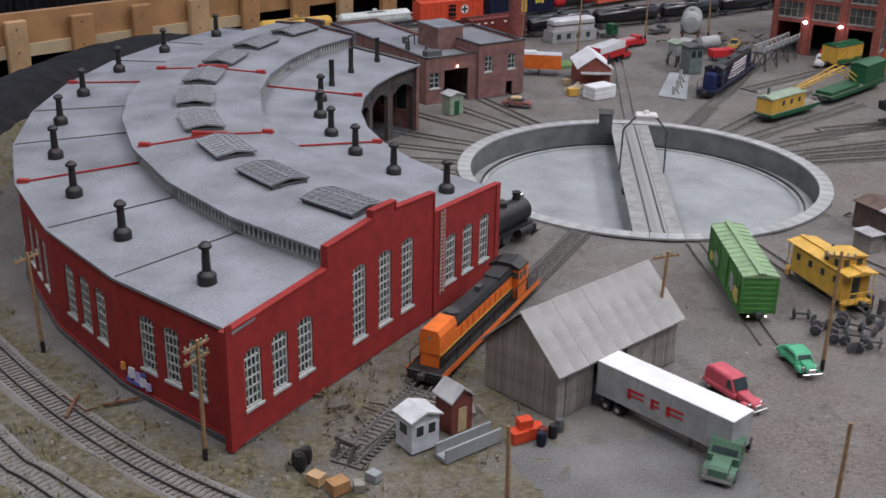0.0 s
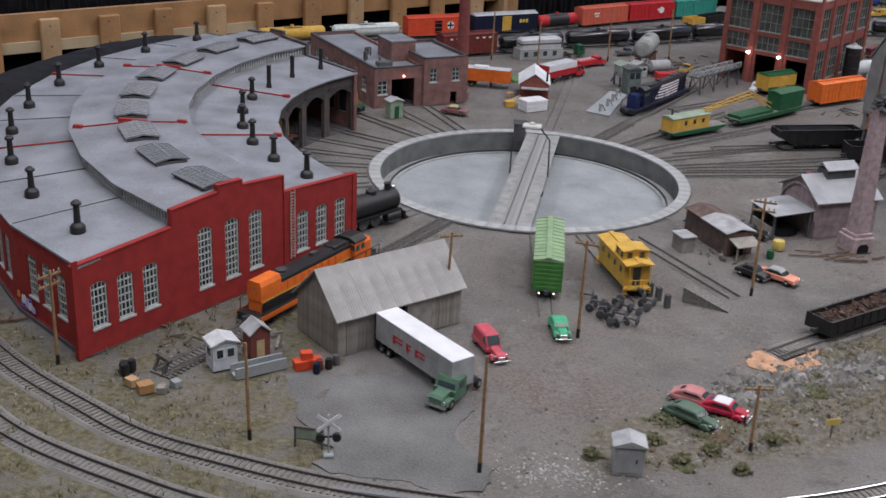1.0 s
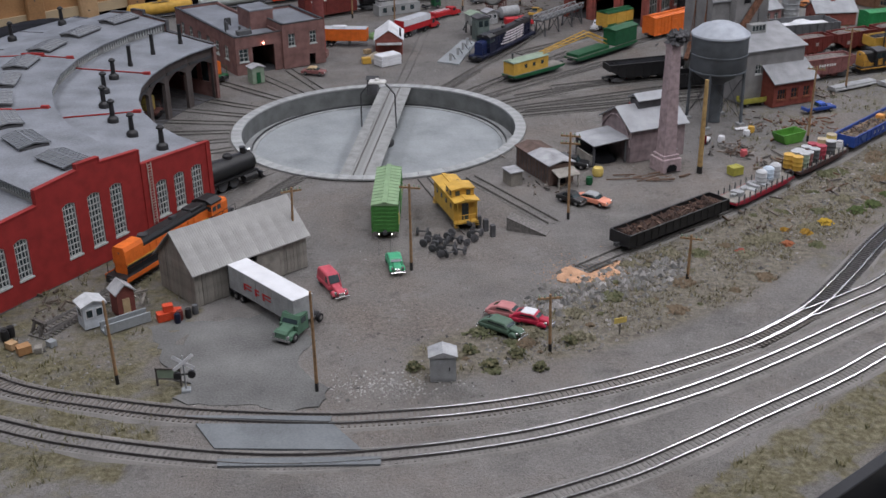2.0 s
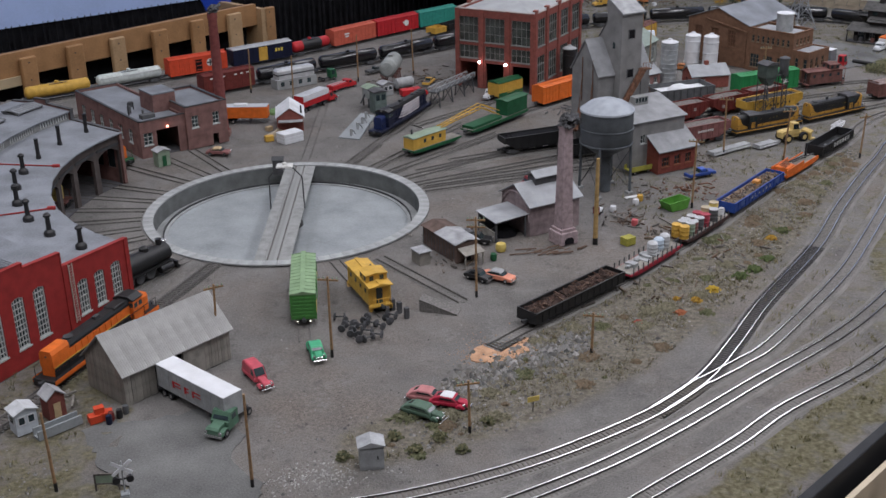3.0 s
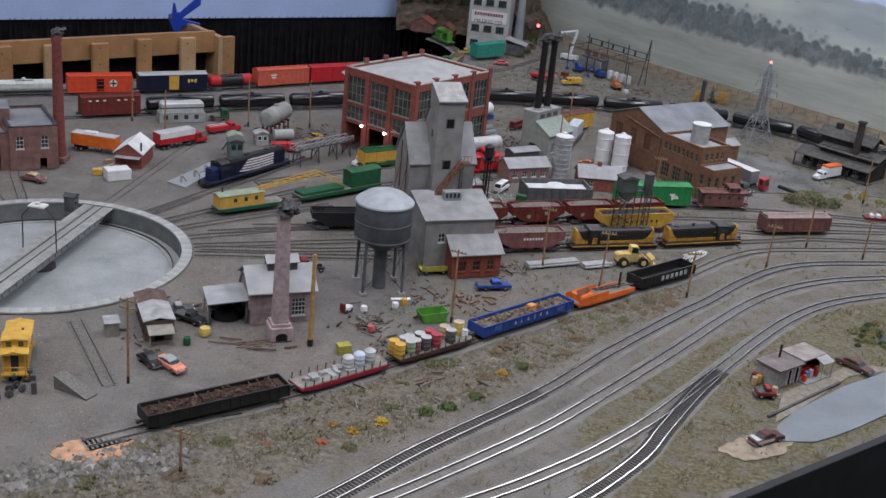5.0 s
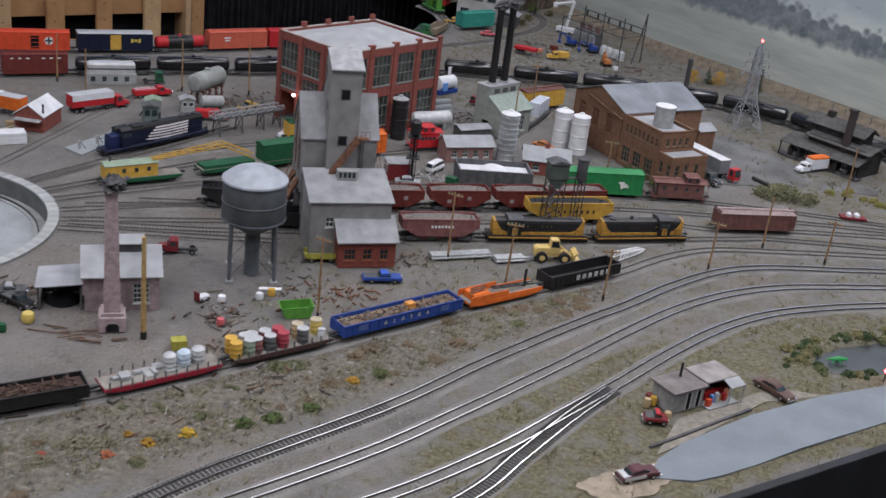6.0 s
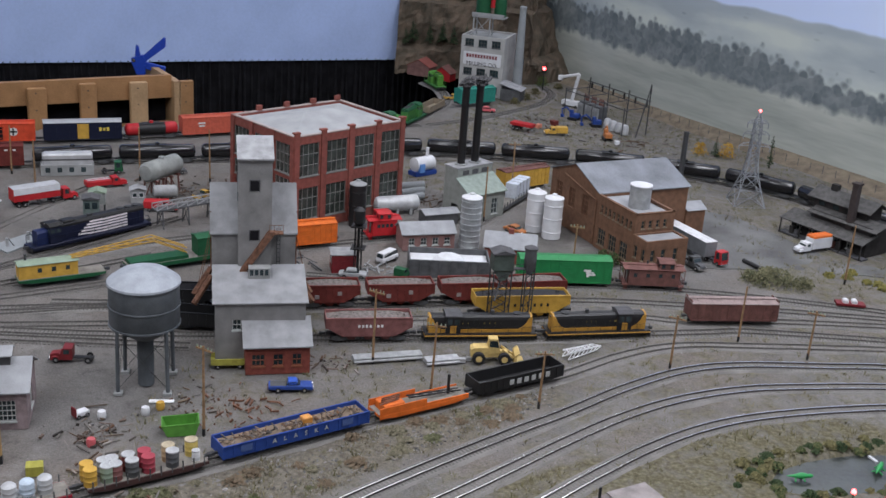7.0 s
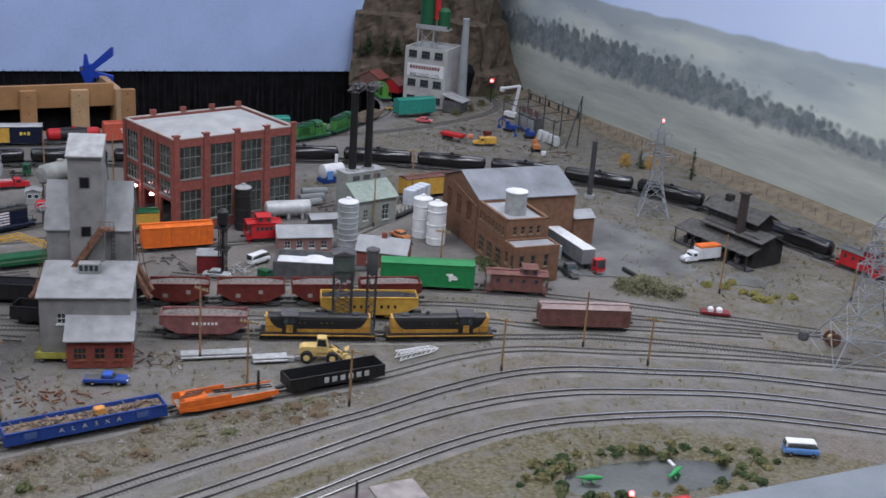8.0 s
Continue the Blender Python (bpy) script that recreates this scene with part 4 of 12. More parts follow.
def boxcar(p, q, body, label, roof=None, door=None, h=3.9, ribs=12, walk=True, half=1.75):
    c, L = car_base("boxcar", p, q, label)
    z0, z1 = 1.25, 1.25 + h
    f = Form().box(-L / 2, L / 2, -half, half, z0, z1)
    n = ribs
    ribs_at = []
    for i in range(n + 1):
        x = -L / 2 + L * i / n
        if abs(x) > 1.5:
            for s in (-1, 1):
                ribs_at.append((x, s))
    for s in (-1, 1):
        f.box(-L / 2, L / 2, s * (half + 0.05) - 0.05, s * (half + 0.05) + 0.05, z0 - 0.15, z0 + 0.12)
    shell = part("body", f, body, c)
    rib = Form().box(-0.06, 0.06, -0.05, 0.05, z0, z1 - 0.1).mesh("side_rib", body)
    for x, s in ribs_at:
        part("side_rib", rib, None, shell, at=spot(x, s * (half + 0.04), 0))
    end = Form().box(-0.05, 0.05, -half + 0.1, half - 0.1, 0.0, 0.25).mesh("end_rib", body)
    for s in (-1, 1):
        for j in range(6):
            part("end_rib", end, None, shell, at=spot(s * L / 2, 0, z0 + 0.3 + j * 0.58))
    r = Form().prism([(-half - 0.12, z1), (-half - 0.12, z1 + 0.1), (0, z1 + 0.42), (half + 0.12, z1 + 0.1), (half + 0.12, z1)], -L / 2 - 0.08, L / 2 + 0.08, "x")
    rf = part("roof", r, roof or body, c)
    seam = Form().prism([(-half - 0.14, z1 + 0.1), (-half - 0.14, z1 + 0.16), (0, z1 + 0.48), (half + 0.14, z1 + 0.16), (half + 0.14, z1 + 0.1)], -0.05, 0.05, "x").mesh("roof_rib", roof or body)
    for i in range(n + 1):
        part("roof_rib", seam, None, rf, at=spot(-L / 2 + L * i / n, 0, 0))
    if walk:
        part("running_board", Form().box(-L / 2 - 0.2, L / 2 + 0.2, -0.35, 0.35, z1 + 0.5, z1 + 0.58), roof or body, rf)
    for s in (-1, 1):
        d = Form().box(-1.3, 1.3, s * (half + 0.1) - 0.06, s * (half + 0.1) + 0.06, z0 + 0.1, z1 - 0.25)
        for j in range(3):
            d.box(-1.25, 1.25, s * (half + 0.15) - 0.06, s * (half + 0.15) + 0.06, z0 + 0.6 + j * 1.05, z0 + 0.72 + j * 1.05)
        part("door", d, door or body, c)
    lad = Form()
    for s in (-1, 1):
        for j in range(6):
            lad.box(s * (L / 2 - 0.9) - 0.25, s * (L / 2 - 0.9) + 0.25, -s * (half + 0.2) - 0.03, -s * (half + 0.2) + 0.03, z0 + 0.3 + j * 0.5, z0 + 0.36 + j * 0.5)
    part("ladder", lad, body, c)
    part("underframe", Form().box(-L / 2 + 0.3, L / 2 - 0.3, -0.6, 0.6, 0.85, z0), STEEL_DARK, c)
    running_gear(c, L)
    return c, L


def scrap(f, x0, x1, y0, y1, z, n, rng, r=(0.2, 0.6)):
    for _ in range(n):
        x, y = rng.uniform(x0, x1), rng.uniform(y0, y1)
        if rng.random() < 0.5:
            f.rock(x, y, z + rng.uniform(-0.1, 0.35), rng.uniform(*r), rng)
        else:
            a, l = rng.uniform(0, 3.1), rng.uniform(0.5, 1.6)
            f.beam((x - l * math.cos(a) / 2, y - l * math.sin(a) / 2, z + rng.uniform(0, 0.3)), (x + l * math.cos(a) / 2, y + l * math.sin(a) / 2, z + rng.uniform(0.1, 0.6)), rng.uniform(0.05, 0.14), 4)


def gondola(p, q, body, label, load=None, h=1.75, ribs=14, marks_mat=None, load_mat=None, seed=1):
    c, L = car_base("gondola", p, q, label, category="gondola car")
    z0, z1, half = 1.15, 1.15 + h, 1.7
    f = Form().box(-L / 2, L / 2, -half, half, z0, z0 + 0.2)
    for s in (-1, 1):
        f.box(-L / 2, L / 2, s * half - 0.07, s * half + 0.07, z0, z1)
        f.box(-L / 2 - 0.05, L / 2 + 0.05, s * (half + 0.06) - 0.12, s * (half + 0.06) + 0.12, z1 - 0.16, z1 + 0.02)
        f.box(s * L / 2 - 0.07, s * L / 2 + 0.07, -half, half, z0, z1)
        for i in range(ribs + 1):
            x = -L / 2 + L * i / ribs
            f.prism([(x - 0.13, z0), (x + 0.13, z0), (x + 0.13, z1 - 0.15), (x - 0.13, z1 - 0.15)], s * half, s * (half + 0.16))
    part("body", f, body, c)
    if load:
        rng = random.Random(seed)
        g = Form().box(-L / 2 + 0.15, L / 2 - 0.15, -half + 0.12, half - 0.12, z0 + 0.2, z1 - 0.55)
        scrap(g, -L / 2 + 0.8, L / 2 - 0.8, -half + 0.6, half - 0.6, z1 - 0.5, load, rng)
        for hx, hn in ((-0.28, 0.22), (0.05, 0.3), (0.3, 0.2)):
            for _ in range(int(load * hn)):
                g.rock(hx * L + rng.gauss(0, L * 0.07), rng.gauss(0, 0.5), z1 - 0.4 + abs(rng.gauss(0, 0.22)), rng.uniform(0.15, 0.45), rng)
        ob = part("scrap_load", g, load_mat or RUSTY_LOAD, c, "heaped rusty scrap metal")
        ob["kind"] = "stuff"
    part("underframe", Form().box(-L / 2 + 0.3, L / 2 - 0.3, -0.6, 0.6, 0.8, z0), STEEL_DARK, c)
    running_gear(c, L)
    return c, L


def hopper(p, q, body, label, h=3.1, coal=None):
    c, L = car_base("hopper_car", p, q, label, category="hopper car")
    z0, z1, half = 1.5, 1.5 + h, 1.72
    f = Form()
    for s in (-1, 1):
        f.prism([(-L / 2, z0 + 1.5), (-L / 2, z1), (L / 2, z1), (L / 2, z0 + 1.5), (L / 2 - 2.6, z0), (-L / 2 + 2.6, z0)], s * half - 0.08, s * half + 0.08)
        f.box(-L / 2 - 0.05, L / 2 + 0.05, s * (half + 0.05) - 0.14, s * (half + 0.05) + 0.14, z1 - 0.12, z1 + 0.06)
        f.box(s * L / 2 - 0.08, s * L / 2 + 0.08, -half, half, z0 + 1.3, z1)
        f.prism([(s * L / 2, z0 + 1.9), (s * L / 2, z0 + 1.7), (s * (L / 2 - 2.6), z0 - 0.1), (s * (L / 2 - 2.6), z0 + 0.1)], -half, half)
        n = 9
        for i in range(n + 1):
            x = -L / 2 + L * i / n
            zb = z0 + max(0, 1.5 - (L / 2 - abs(x)) * 0.58)
            f.prism([(x - 0.1, zb), (x + 0.1, zb), (x + 0.1, z1 - 0.1), (x - 0.1, z1 - 0.1)], s * half, s * (half + 0.17))
    f.box(-L / 2 + 2.6, L / 2 - 2.6, -half, half, z0 - 0.05, z0 + 0.1)
    part("body", f, body, c)
    for x in (-L / 5, 0, L / 5):
        part("discharge_chute", Form().prism([(x - 1.0, z0), (x + 1.0, z0), (x + 0.45, 0.75), (x - 0.45, 0.75)], -1.2, 1.2), body, c)
    if coal:
        g = Form()
        rng = random.Random(int(L * 100))
        g.prism([(-L / 2 + 0.1, z1 - 0.5), (L / 2 - 0.1, z1 - 0.5), (L / 2 - 3, z1 - 0.15), (-L / 2 + 3, z1 - 0.15)], -half + 0.1, half - 0.1)
        for _ in range(60):
            g.rock(rng.uniform(-L / 2 + 1, L / 2 - 1), rng.uniform(-1.3, 1.3), z1 - 0.25, rng.uniform(0.15, 0.35), rng)
        part("bulk_load", g, coal, c)
    part("centre_sill", Form().box(-L / 2 + 0.1, L / 2 - 0.1, -0.4, 0.4, 1.1, 1.6), STEEL_DARK, c)
    running_gear(c, L)
    return c, L


def tank_car(p, q, body, label, r=1.55, band=None):
    c, L = car_base("tank_car", p, q, label, category="tank car")
    zc = 1.35 + r
    f = Form().lathe((0, zc), [(r * 0.35, -L / 2), (r * 0.8, -L / 2 + 0.25), (r, -L / 2 + 0.7), (r, L / 2 - 0.7), (r * 0.8, L / 2 - 0.25), (r * 0.35, L / 2)], 20, "x")
    part("tank", f, body, c, smooth=True)
    if band:
        part("tank_band", Form().lathe((0, zc), [(r + 0.02, -L / 4), (r + 0.02, L / 4)], 20, "x"), band, c, smooth=True)
    part("dome", Form().cyl((0, 0), zc + r - 0.15, zc + r + 0.45, 0.5, 0.45), body, c, smooth=True)
    part("catwalk", Form().box(-2.2, 2.2, -0.9, -0.6, zc + r - 0.1, zc + r).box(-2.2, 2.2, 0.6, 0.9, zc + r - 0.1, zc + r), STEEL_DARK, c)
    part("sill", Form().box(-L / 2 - 0.1, L / 2 + 0.1, -0.5, 0.5, 0.95, 1.45).box(-L / 2 - 0.1, -L / 2 + 1.5, -1.5, 1.5, 1.2, 1.45).box(L / 2 - 1.5, L / 2 + 0.1, -1.5, 1.5, 1.2, 1.45), STEEL_DARK, c)
    running_gear(c, L)
    return c, L


def caboose(p, q, body, label, cup=0.25, roof=None, rails_mat=None):
    c, L = car_base("caboose", p, q, label, category="caboose")
    z0, z1, half = 1.2, 4.3, 1.7
    B = L / 2 - 1.0
    f = Form().box(-B, B, -half, half, z0, z1)
    part("body", f, body, c)
    part("roof", Form().prism([(-half - 0.2, z1), (-half - 0.2, z1 + 0.08), (0, z1 + 0.4), (half + 0.2, z1 + 0.08), (half + 0.2, z1)], -L / 2, L / 2, "x").box(-L / 2, L / 2, -0.3, 0.3, z1 + 0.42, z1 + 0.5), roof or body, c)
    x = cup * L
    cu = part("cupola", Form().box(x - 1.3, x + 1.3, -half + 0.05, half - 0.05, z1, z1 + 1.25), body, c)
    part("cupola_roof", Form().prism([(-half - 0.1, z1 + 1.25), (-half - 0.1, z1 + 1.32), (0, z1 + 1.6), (half + 0.1, z1 + 1.32), (half + 0.1, z1 + 1.25)], x - 1.5, x + 1.5, "x"), roof or body, cu)
    pane = Form().box(-0.32, 0.32, -0.03, 0.03, -0.36, 0.36).mesh("window", PANE)
    for s in (-1, 1):
        for u in (-0.8, 0.8):
            part("cupola_window", pane, None, cu, at=spot(x + u, s * (half - 0.04), z1 + 0.72))
            part("cupola_window", pane, None, cu, at=spot(x + s * 1.32, u, z1 + 0.72, 0, 0, 90))
        for i in range(4):
            part("window", pane, None, c, at=spot(-B + 1.2 + i * (2 * B - 2.4) / 3, s * (half + 0.01), z0 + 2.0))
        part("platform", Form().box(s * B if s > 0 else -L / 2, L / 2 if s > 0 else -B, -half + 0.1, half - 0.1, z0 - 0.1, z0 + 0.1), body, c)
        rail = Form()
        for y in (-1.4, -0.5, 0.5, 1.4):
            rail.beam((s * L / 2, y, z0), (s * L / 2, y, z0 + (3.1 if abs(y) > 1 else 1.2)), 0.06, 5)
        rail.beam((s * L / 2, -1.4, z0 + 1.2), (s * L / 2, 1.4, z0 + 1.2), 0.06, 5)
        part("end_railing", rail, rails_mat or body, c)
        part("end_door", Form().box(s * B - 0.04, s * B + 0.04, -0.5, 0.5, z0 + 0.1, z0 + 2.6), PANE, c)
        st = Form()
        for k in range(3):
            for y in (-1.55, 1.55):
                st.box(s * (L / 2 - 0.55) - 0.35, s * (L / 2 - 0.55) + 0.35, y - 0.25, y + 0.25, 0.5 + k * 0.3, 0.56 + k * 0.3)
        part("steps", st, rails_mat or body, c)
    part("smokestack", Form().cyl((-x * 0.4, 0.7), z1, z1 + 1.0, 0.16), STEEL_DARK, c)
    part("underframe", Form().box(-L / 2 + 0.2, L / 2 - 0.2, -0.6, 0.6, 0.8, z0), STEEL_DARK, c)
    running_gear(c, L, inset=2.4)
    return c, L


def diesel(p, q, hood, lower, label, stripe=None, axles=2, top=None, cab_end=1, frame_mat=None, cab_mat=None, nose=None, lit=False):
    """A hood unit; its cab stands near the end q."""
    c, L = car_base("diesel_locomotive", p, q, label, "locomotives", "locomotive")
    fm = frame_mat or lower
    z0 = 1.55
    part("frame", Form().box(-L / 2, L / 2, -1.75, 1.75, z0 - 0.35, z0, 0.1).box(-L / 2 + 0.3, L / 2 - 0.3, -1.55, 1.55, z0 - 0.7, z0 - 0.35), fm, c)
    cabx = L / 2 - 4.6
    prof = [(-0.95, z0), (-0.95, z0 + 2.88), (-0.7, z0 + 3.33), (0.7, z0 + 3.33), (0.95, z0 + 2.88), (0.95, z0)]
    f = Form().prism(prof, -L / 2 + 1.1, cabx - 1.1, "x")
    doors_at = []
    for i in range(11):
        x = -L / 2 + 1.8 + i * (cabx - 3 + L / 2 - 1.8) / 11
        doors_at.append(x)
    lh = part("long_hood", f, hood, c)
    leaf = Form().box(0, 0.65, -0.05, 0.05, z0 + 0.38, z0 + 2.43).mesh("hood_door", hood)
    for x in doors_at:
        for s in (-1, 1):
            part("hood_door", leaf, None, lh, at=spot(x, s * 0.98, 0))
    if top:
        part("hood_top", Form().prism([(-0.99, z0 + 2.56), (-0.97, z0 + 2.94), (-0.72, z0 + 3.39), (0.72, z0 + 3.39), (0.97, z0 + 2.94), (0.99, z0 + 2.56)], -L / 2 + 1.05, cabx - 1.12, "x"), top, lh)
    part("short_hood", Form().prism([(-0.95, z0), (-0.95, z0 + 2.24), (-0.7, z0 + 2.62), (0.7, z0 + 2.62), (0.95, z0 + 2.24), (0.95, z0)], cabx + 1.1, L / 2 - 1.3, "x"), nose or hood, c)
    cab = part("cab", Form().box(cabx - 1.15, cabx + 1.15, -1.6, 1.6, z0, z0 + 3.20), cab_mat or hood, c)
    part("cab_roof", Form().prism([(-1.7, z0 + 3.14), (-1.7, z0 + 3.33), (-0.8, z0 + 3.78), (0.8, z0 + 3.78), (1.7, z0 + 3.33), (1.7, z0 + 3.14)], cabx - 1.25, cabx + 1.25, "x"), top or cab_mat or hood, cab)
    pane = Form().box(-0.38, 0.38, -0.03, 0.03, -0.35, 0.35).mesh("cab_window", PANE)
    for s in (-1, 1):
        for u in (-0.55, 0.55):
            part("cab_window", pane, None, cab, at=spot(cabx + u, s * 1.61, z0 + 2.37))
        for u in (-1.2, 1.2):
            part("cab_window", pane, None, cab, at=spot(cabx + s * 1.16, u, z0 + 2.50, 0, 0, 90))
    if stripe:
        for s in (-1, 1):
            part("stripe", Form().box(-L / 2 + 1.1, cabx - 1.2, s * 1.04 - 0.02, s * 1.04 + 0.02, z0 + 0.06, z0 + 0.70), stripe, lh)
            part("sill_stripe", Form().box(-L / 2, L / 2, s * 1.77 - 0.02, s * 1.77 + 0.02, z0 - 0.3, z0 - 0.08), stripe, c)
    n = 3
    for i in range(n):
        part("radiator_fan", Form().cyl((-L / 2 + 2.4 + i * 1.7, 0), z0 + 3.26, z0 + 3.65, 0.68, seg=16), STEEL_DARK, lh)
    part("exhaust_stack", Form().box(-0.6, 0.4, -0.3, 0.3, z0 + 3.26, z0 + 3.78), STEEL_DARK, lh)
    part("dynamic_brake", Form().box(cabx - 4.6, cabx - 2.0, -0.9, 0.9, z0 + 3.20, z0 + 3.65, 0.12), top or hood, lh)
    for s in (-1, 1):
        r = Form()
        m = 9
        for i in range(m):
            x = -L / 2 + 0.5 + i * (L - 1.0) / (m - 1)
            r.beam((x, s * 1.68, z0 - 0.1), (x, s * 1.68, z0 + 1.47), 0.05, 4)
        r.beam((-L / 2 + 0.5, s * 1.68, z0 + 1.47), (L / 2 - 0.5, s * 1.68, z0 + 1.47), 0.05, 4)
        part("handrail", r, fm, c)
        part("pilot", Form().box(s * L / 2 - 0.12, s * L / 2 + 0.12, -1.6, 1.6, 0.6, z0 - 0.3), BLACK, c)
        part("headlight", Form().cyl((0, z0 + (2.9 if s < 0 else 3.55)), s * (L / 2 - 1.15) if s < 0 else cabx + 1.1, s * (L / 2 - 1.0) if s < 0 else cabx + 1.32, 0.18, axis="x"), LAMP_WHITE if lit else CHROME, c)
    part("fuel_tank", Form().box(-2.4, 2.4, -1.4, 1.4, 0.6, z0 - 0.4, 0.15), BLACK, c)
    running_gear(c, L, inset=3.2, axles=axles)
    return c, L


def flatcar(p, q, body, label, stakes=True):
    c, L = car_base("flatcar", p, q, label, category="flat car")
    f = Form().box(-L / 2, L / 2, -1.65, 1.65, 1.2, 1.5)
    for s in (-1, 1):
        f.prism([(-L / 2, 1.2), (-L / 2 + 2.5, 0.85), (L / 2 - 2.5, 0.85), (L / 2, 1.2), (L / 2, 1.52), (-L / 2, 1.52)], s * 1.68 - 0.08, s * 1.68 + 0.08)
    part("side_sill", f, body, c)
    part("deck", Form().box(-L / 2 + 0.05, L / 2 - 0.05, -1.58, 1.58, 1.5, 1.6), WOOD_GREY, c)
    if stakes:
        st = Form().box(-0.07, 0.07, -0.07, 0.07, 1.2, 2.5).mesh("stake", GREY_DARK)
        for i in range(11):
            for s in (-1, 1):
                part("stake", st, None, c, at=spot(-L / 2 + 0.6 + i * (L - 1.2) / 10, s * 1.75, 0))
    running_gear(c, L)
    return c, L


# ---- road vehicles ----
ROAD_WHEEL = {}


def wheel_mesh(r, w):
    k = (r, w)
    if k not in ROAD_WHEEL:
        ROAD_WHEEL[k] = (Form().cyl((0, 0), -w / 2, w / 2, r, seg=14, axis="y").mesh("tyre", TYRE), Form().cyl((0, 0), -w / 2 - 0.02, w / 2 + 0.02, r * 0.5, seg=10, axis="y").mesh("rim", CHROME))
    return ROAD_WHEEL[k]


def wheels(v, xs, y, r=0.37, w=0.25):
    t, rim = wheel_mesh(r, w)
    for x in xs:
        for s in (-1, 1):
            tw = part("wheel", t, None, v, at=spot(x, s * y, r))
            part("rim", rim, None, tw)


def auto(x, y, turn, body, label, style="sedan", top=None, k=1.0, category="car"):
    """A model car about 5.2 cm long that faces its +x."""
    v = thing("car" if style != "pickup" else "pickup_truck", x, y, 0.02, turn, label, category, "parked cars")
    P = {
        "sedan": ([(-2.5, 0.35), (-2.55, 0.85), (-1.5, 1.05), (1.0, 1.05), (2.35, 0.9), (2.5, 0.7), (2.5, 0.35)], [(-1.6, 1.0), (-0.95, 1.65), (0.4, 1.68), (1.1, 1.0)]),
        "beetle": ([(-2.0, 0.4), (-2.1, 0.8), (-1.6, 1.15), (1.1, 1.1), (1.9, 0.8), (2.0, 0.4)], [(-1.7, 1.1), (-1.2, 1.6), (-0.3, 1.85), (0.5, 1.75), (1.0, 1.1)]),
        "pickup": ([(-2.7, 0.45), (-2.7, 1.05), (-0.3, 1.05), (0.9, 1.1), (2.4, 1.0), (2.55, 0.8), (2.55, 0.4)], [(-0.55, 1.0), (-0.4, 1.75), (0.6, 1.78), (1.05, 1.0)]),
        "wagon": ([(-2.5, 0.4), (-2.55, 1.2), (-1.5, 1.25), (0.8, 1.25), (2.3, 1.1), (2.5, 0.85), (2.5, 0.4)], [(-2.45, 1.2), (-2.35, 1.85), (0.4, 1.92), (1.0, 1.2)]),
        "panel": ([(-2.5, 0.4), (-2.55, 1.3), (0.9, 1.3), (2.2, 1.22), (2.5, 0.95), (2.5, 0.4)], [(-2.5, 1.3), (-2.3, 2.05), (-0.1, 2.2), (0.5, 2.0), (1.0, 1.3)]),
        "van": ([(-2.4, 0.35), (-2.45, 1.3), (2.35, 1.3), (2.45, 0.9), (2.4, 0.35)], [(-2.42, 1.3), (-2.3, 2.2), (1.8, 2.25), (2.3, 1.3)]),
    }[style]
    low = [(a * k, b) for a, b in P[0]]
    up = [(a * k, b) for a, b in P[1]]
    f = Form().prism(low, -0.98, 0.98)
    b = part("body", f, body, v)
    bmesh_mod = b.modifiers.new("soft_edges", "BEVEL")
    bmesh_mod.width, bmesh_mod.segments = 0.003, 3
    cb = part("cabin", Form().prism(up, -0.82, 0.82), top or body, v)
    soft_cabin = cb.modifiers.new("soft_edges", "BEVEL")
    soft_cabin.width, soft_cabin.segments = 0.0022, 3
    inner = [(a * 0.9 + 0.02, z) for a, z in up]
    z_hi, z_lo = max(z for _, z in up), min(z for _, z in up)
    sx = [(a, z_lo + 0.12 if z <= z_lo + 0.05 else z - 0.16) for a, z in inner]
    part("side_glass", Form().prism(sx, -0.82, 0.82), PANE, v)
    (xa, za), (xb, zb) = up[-2], up[-1]
    part("windscreen", Form().prism([(xa + 0.04, za - 0.1), (xb + 0.06, zb + 0.06), (xb - 0.04, zb + 0.06), (xa - 0.06, za - 0.1)], -0.68, 0.68), PANE, v)
    (xa, za), (xb, zb) = up[1], up[0]
    part("rear_window", Form().prism([(xa - 0.04, za - 0.1), (xb - 0.06, zb + 0.06), (xb + 0.04, zb + 0.06), (xa + 0.06, za - 0.1)], -0.65, 0.65), PANE, v)
    e = low[-1][0]
    part("front_bumper", Form().box(e - 0.05, e + 0.14, -1.0, 1.0, 0.35, 0.52), CHROME, v)
    e = low[0][0]
    part("rear_bumper", Form().box(e - 0.14, e + 0.02, -1.0, 1.0, 0.35, 0.52), CHROME, v)
    for s in (-1, 1):
        part("headlight", Form().cyl((s * 0.7, 0.75), low[-2][0] - 0.08, low[-2][0] + 0.06, 0.16, axis="x"), CHROME, v)
    if style == "pickup":
        part("load_bed", Form().box(-2.5 * k, -0.6 * k, -0.8, 0.8, 1.02, 1.08), GREY_DARK, v)
    wheels(v, (-1.55 * k, 1.55 * k), 0.86)
    return v


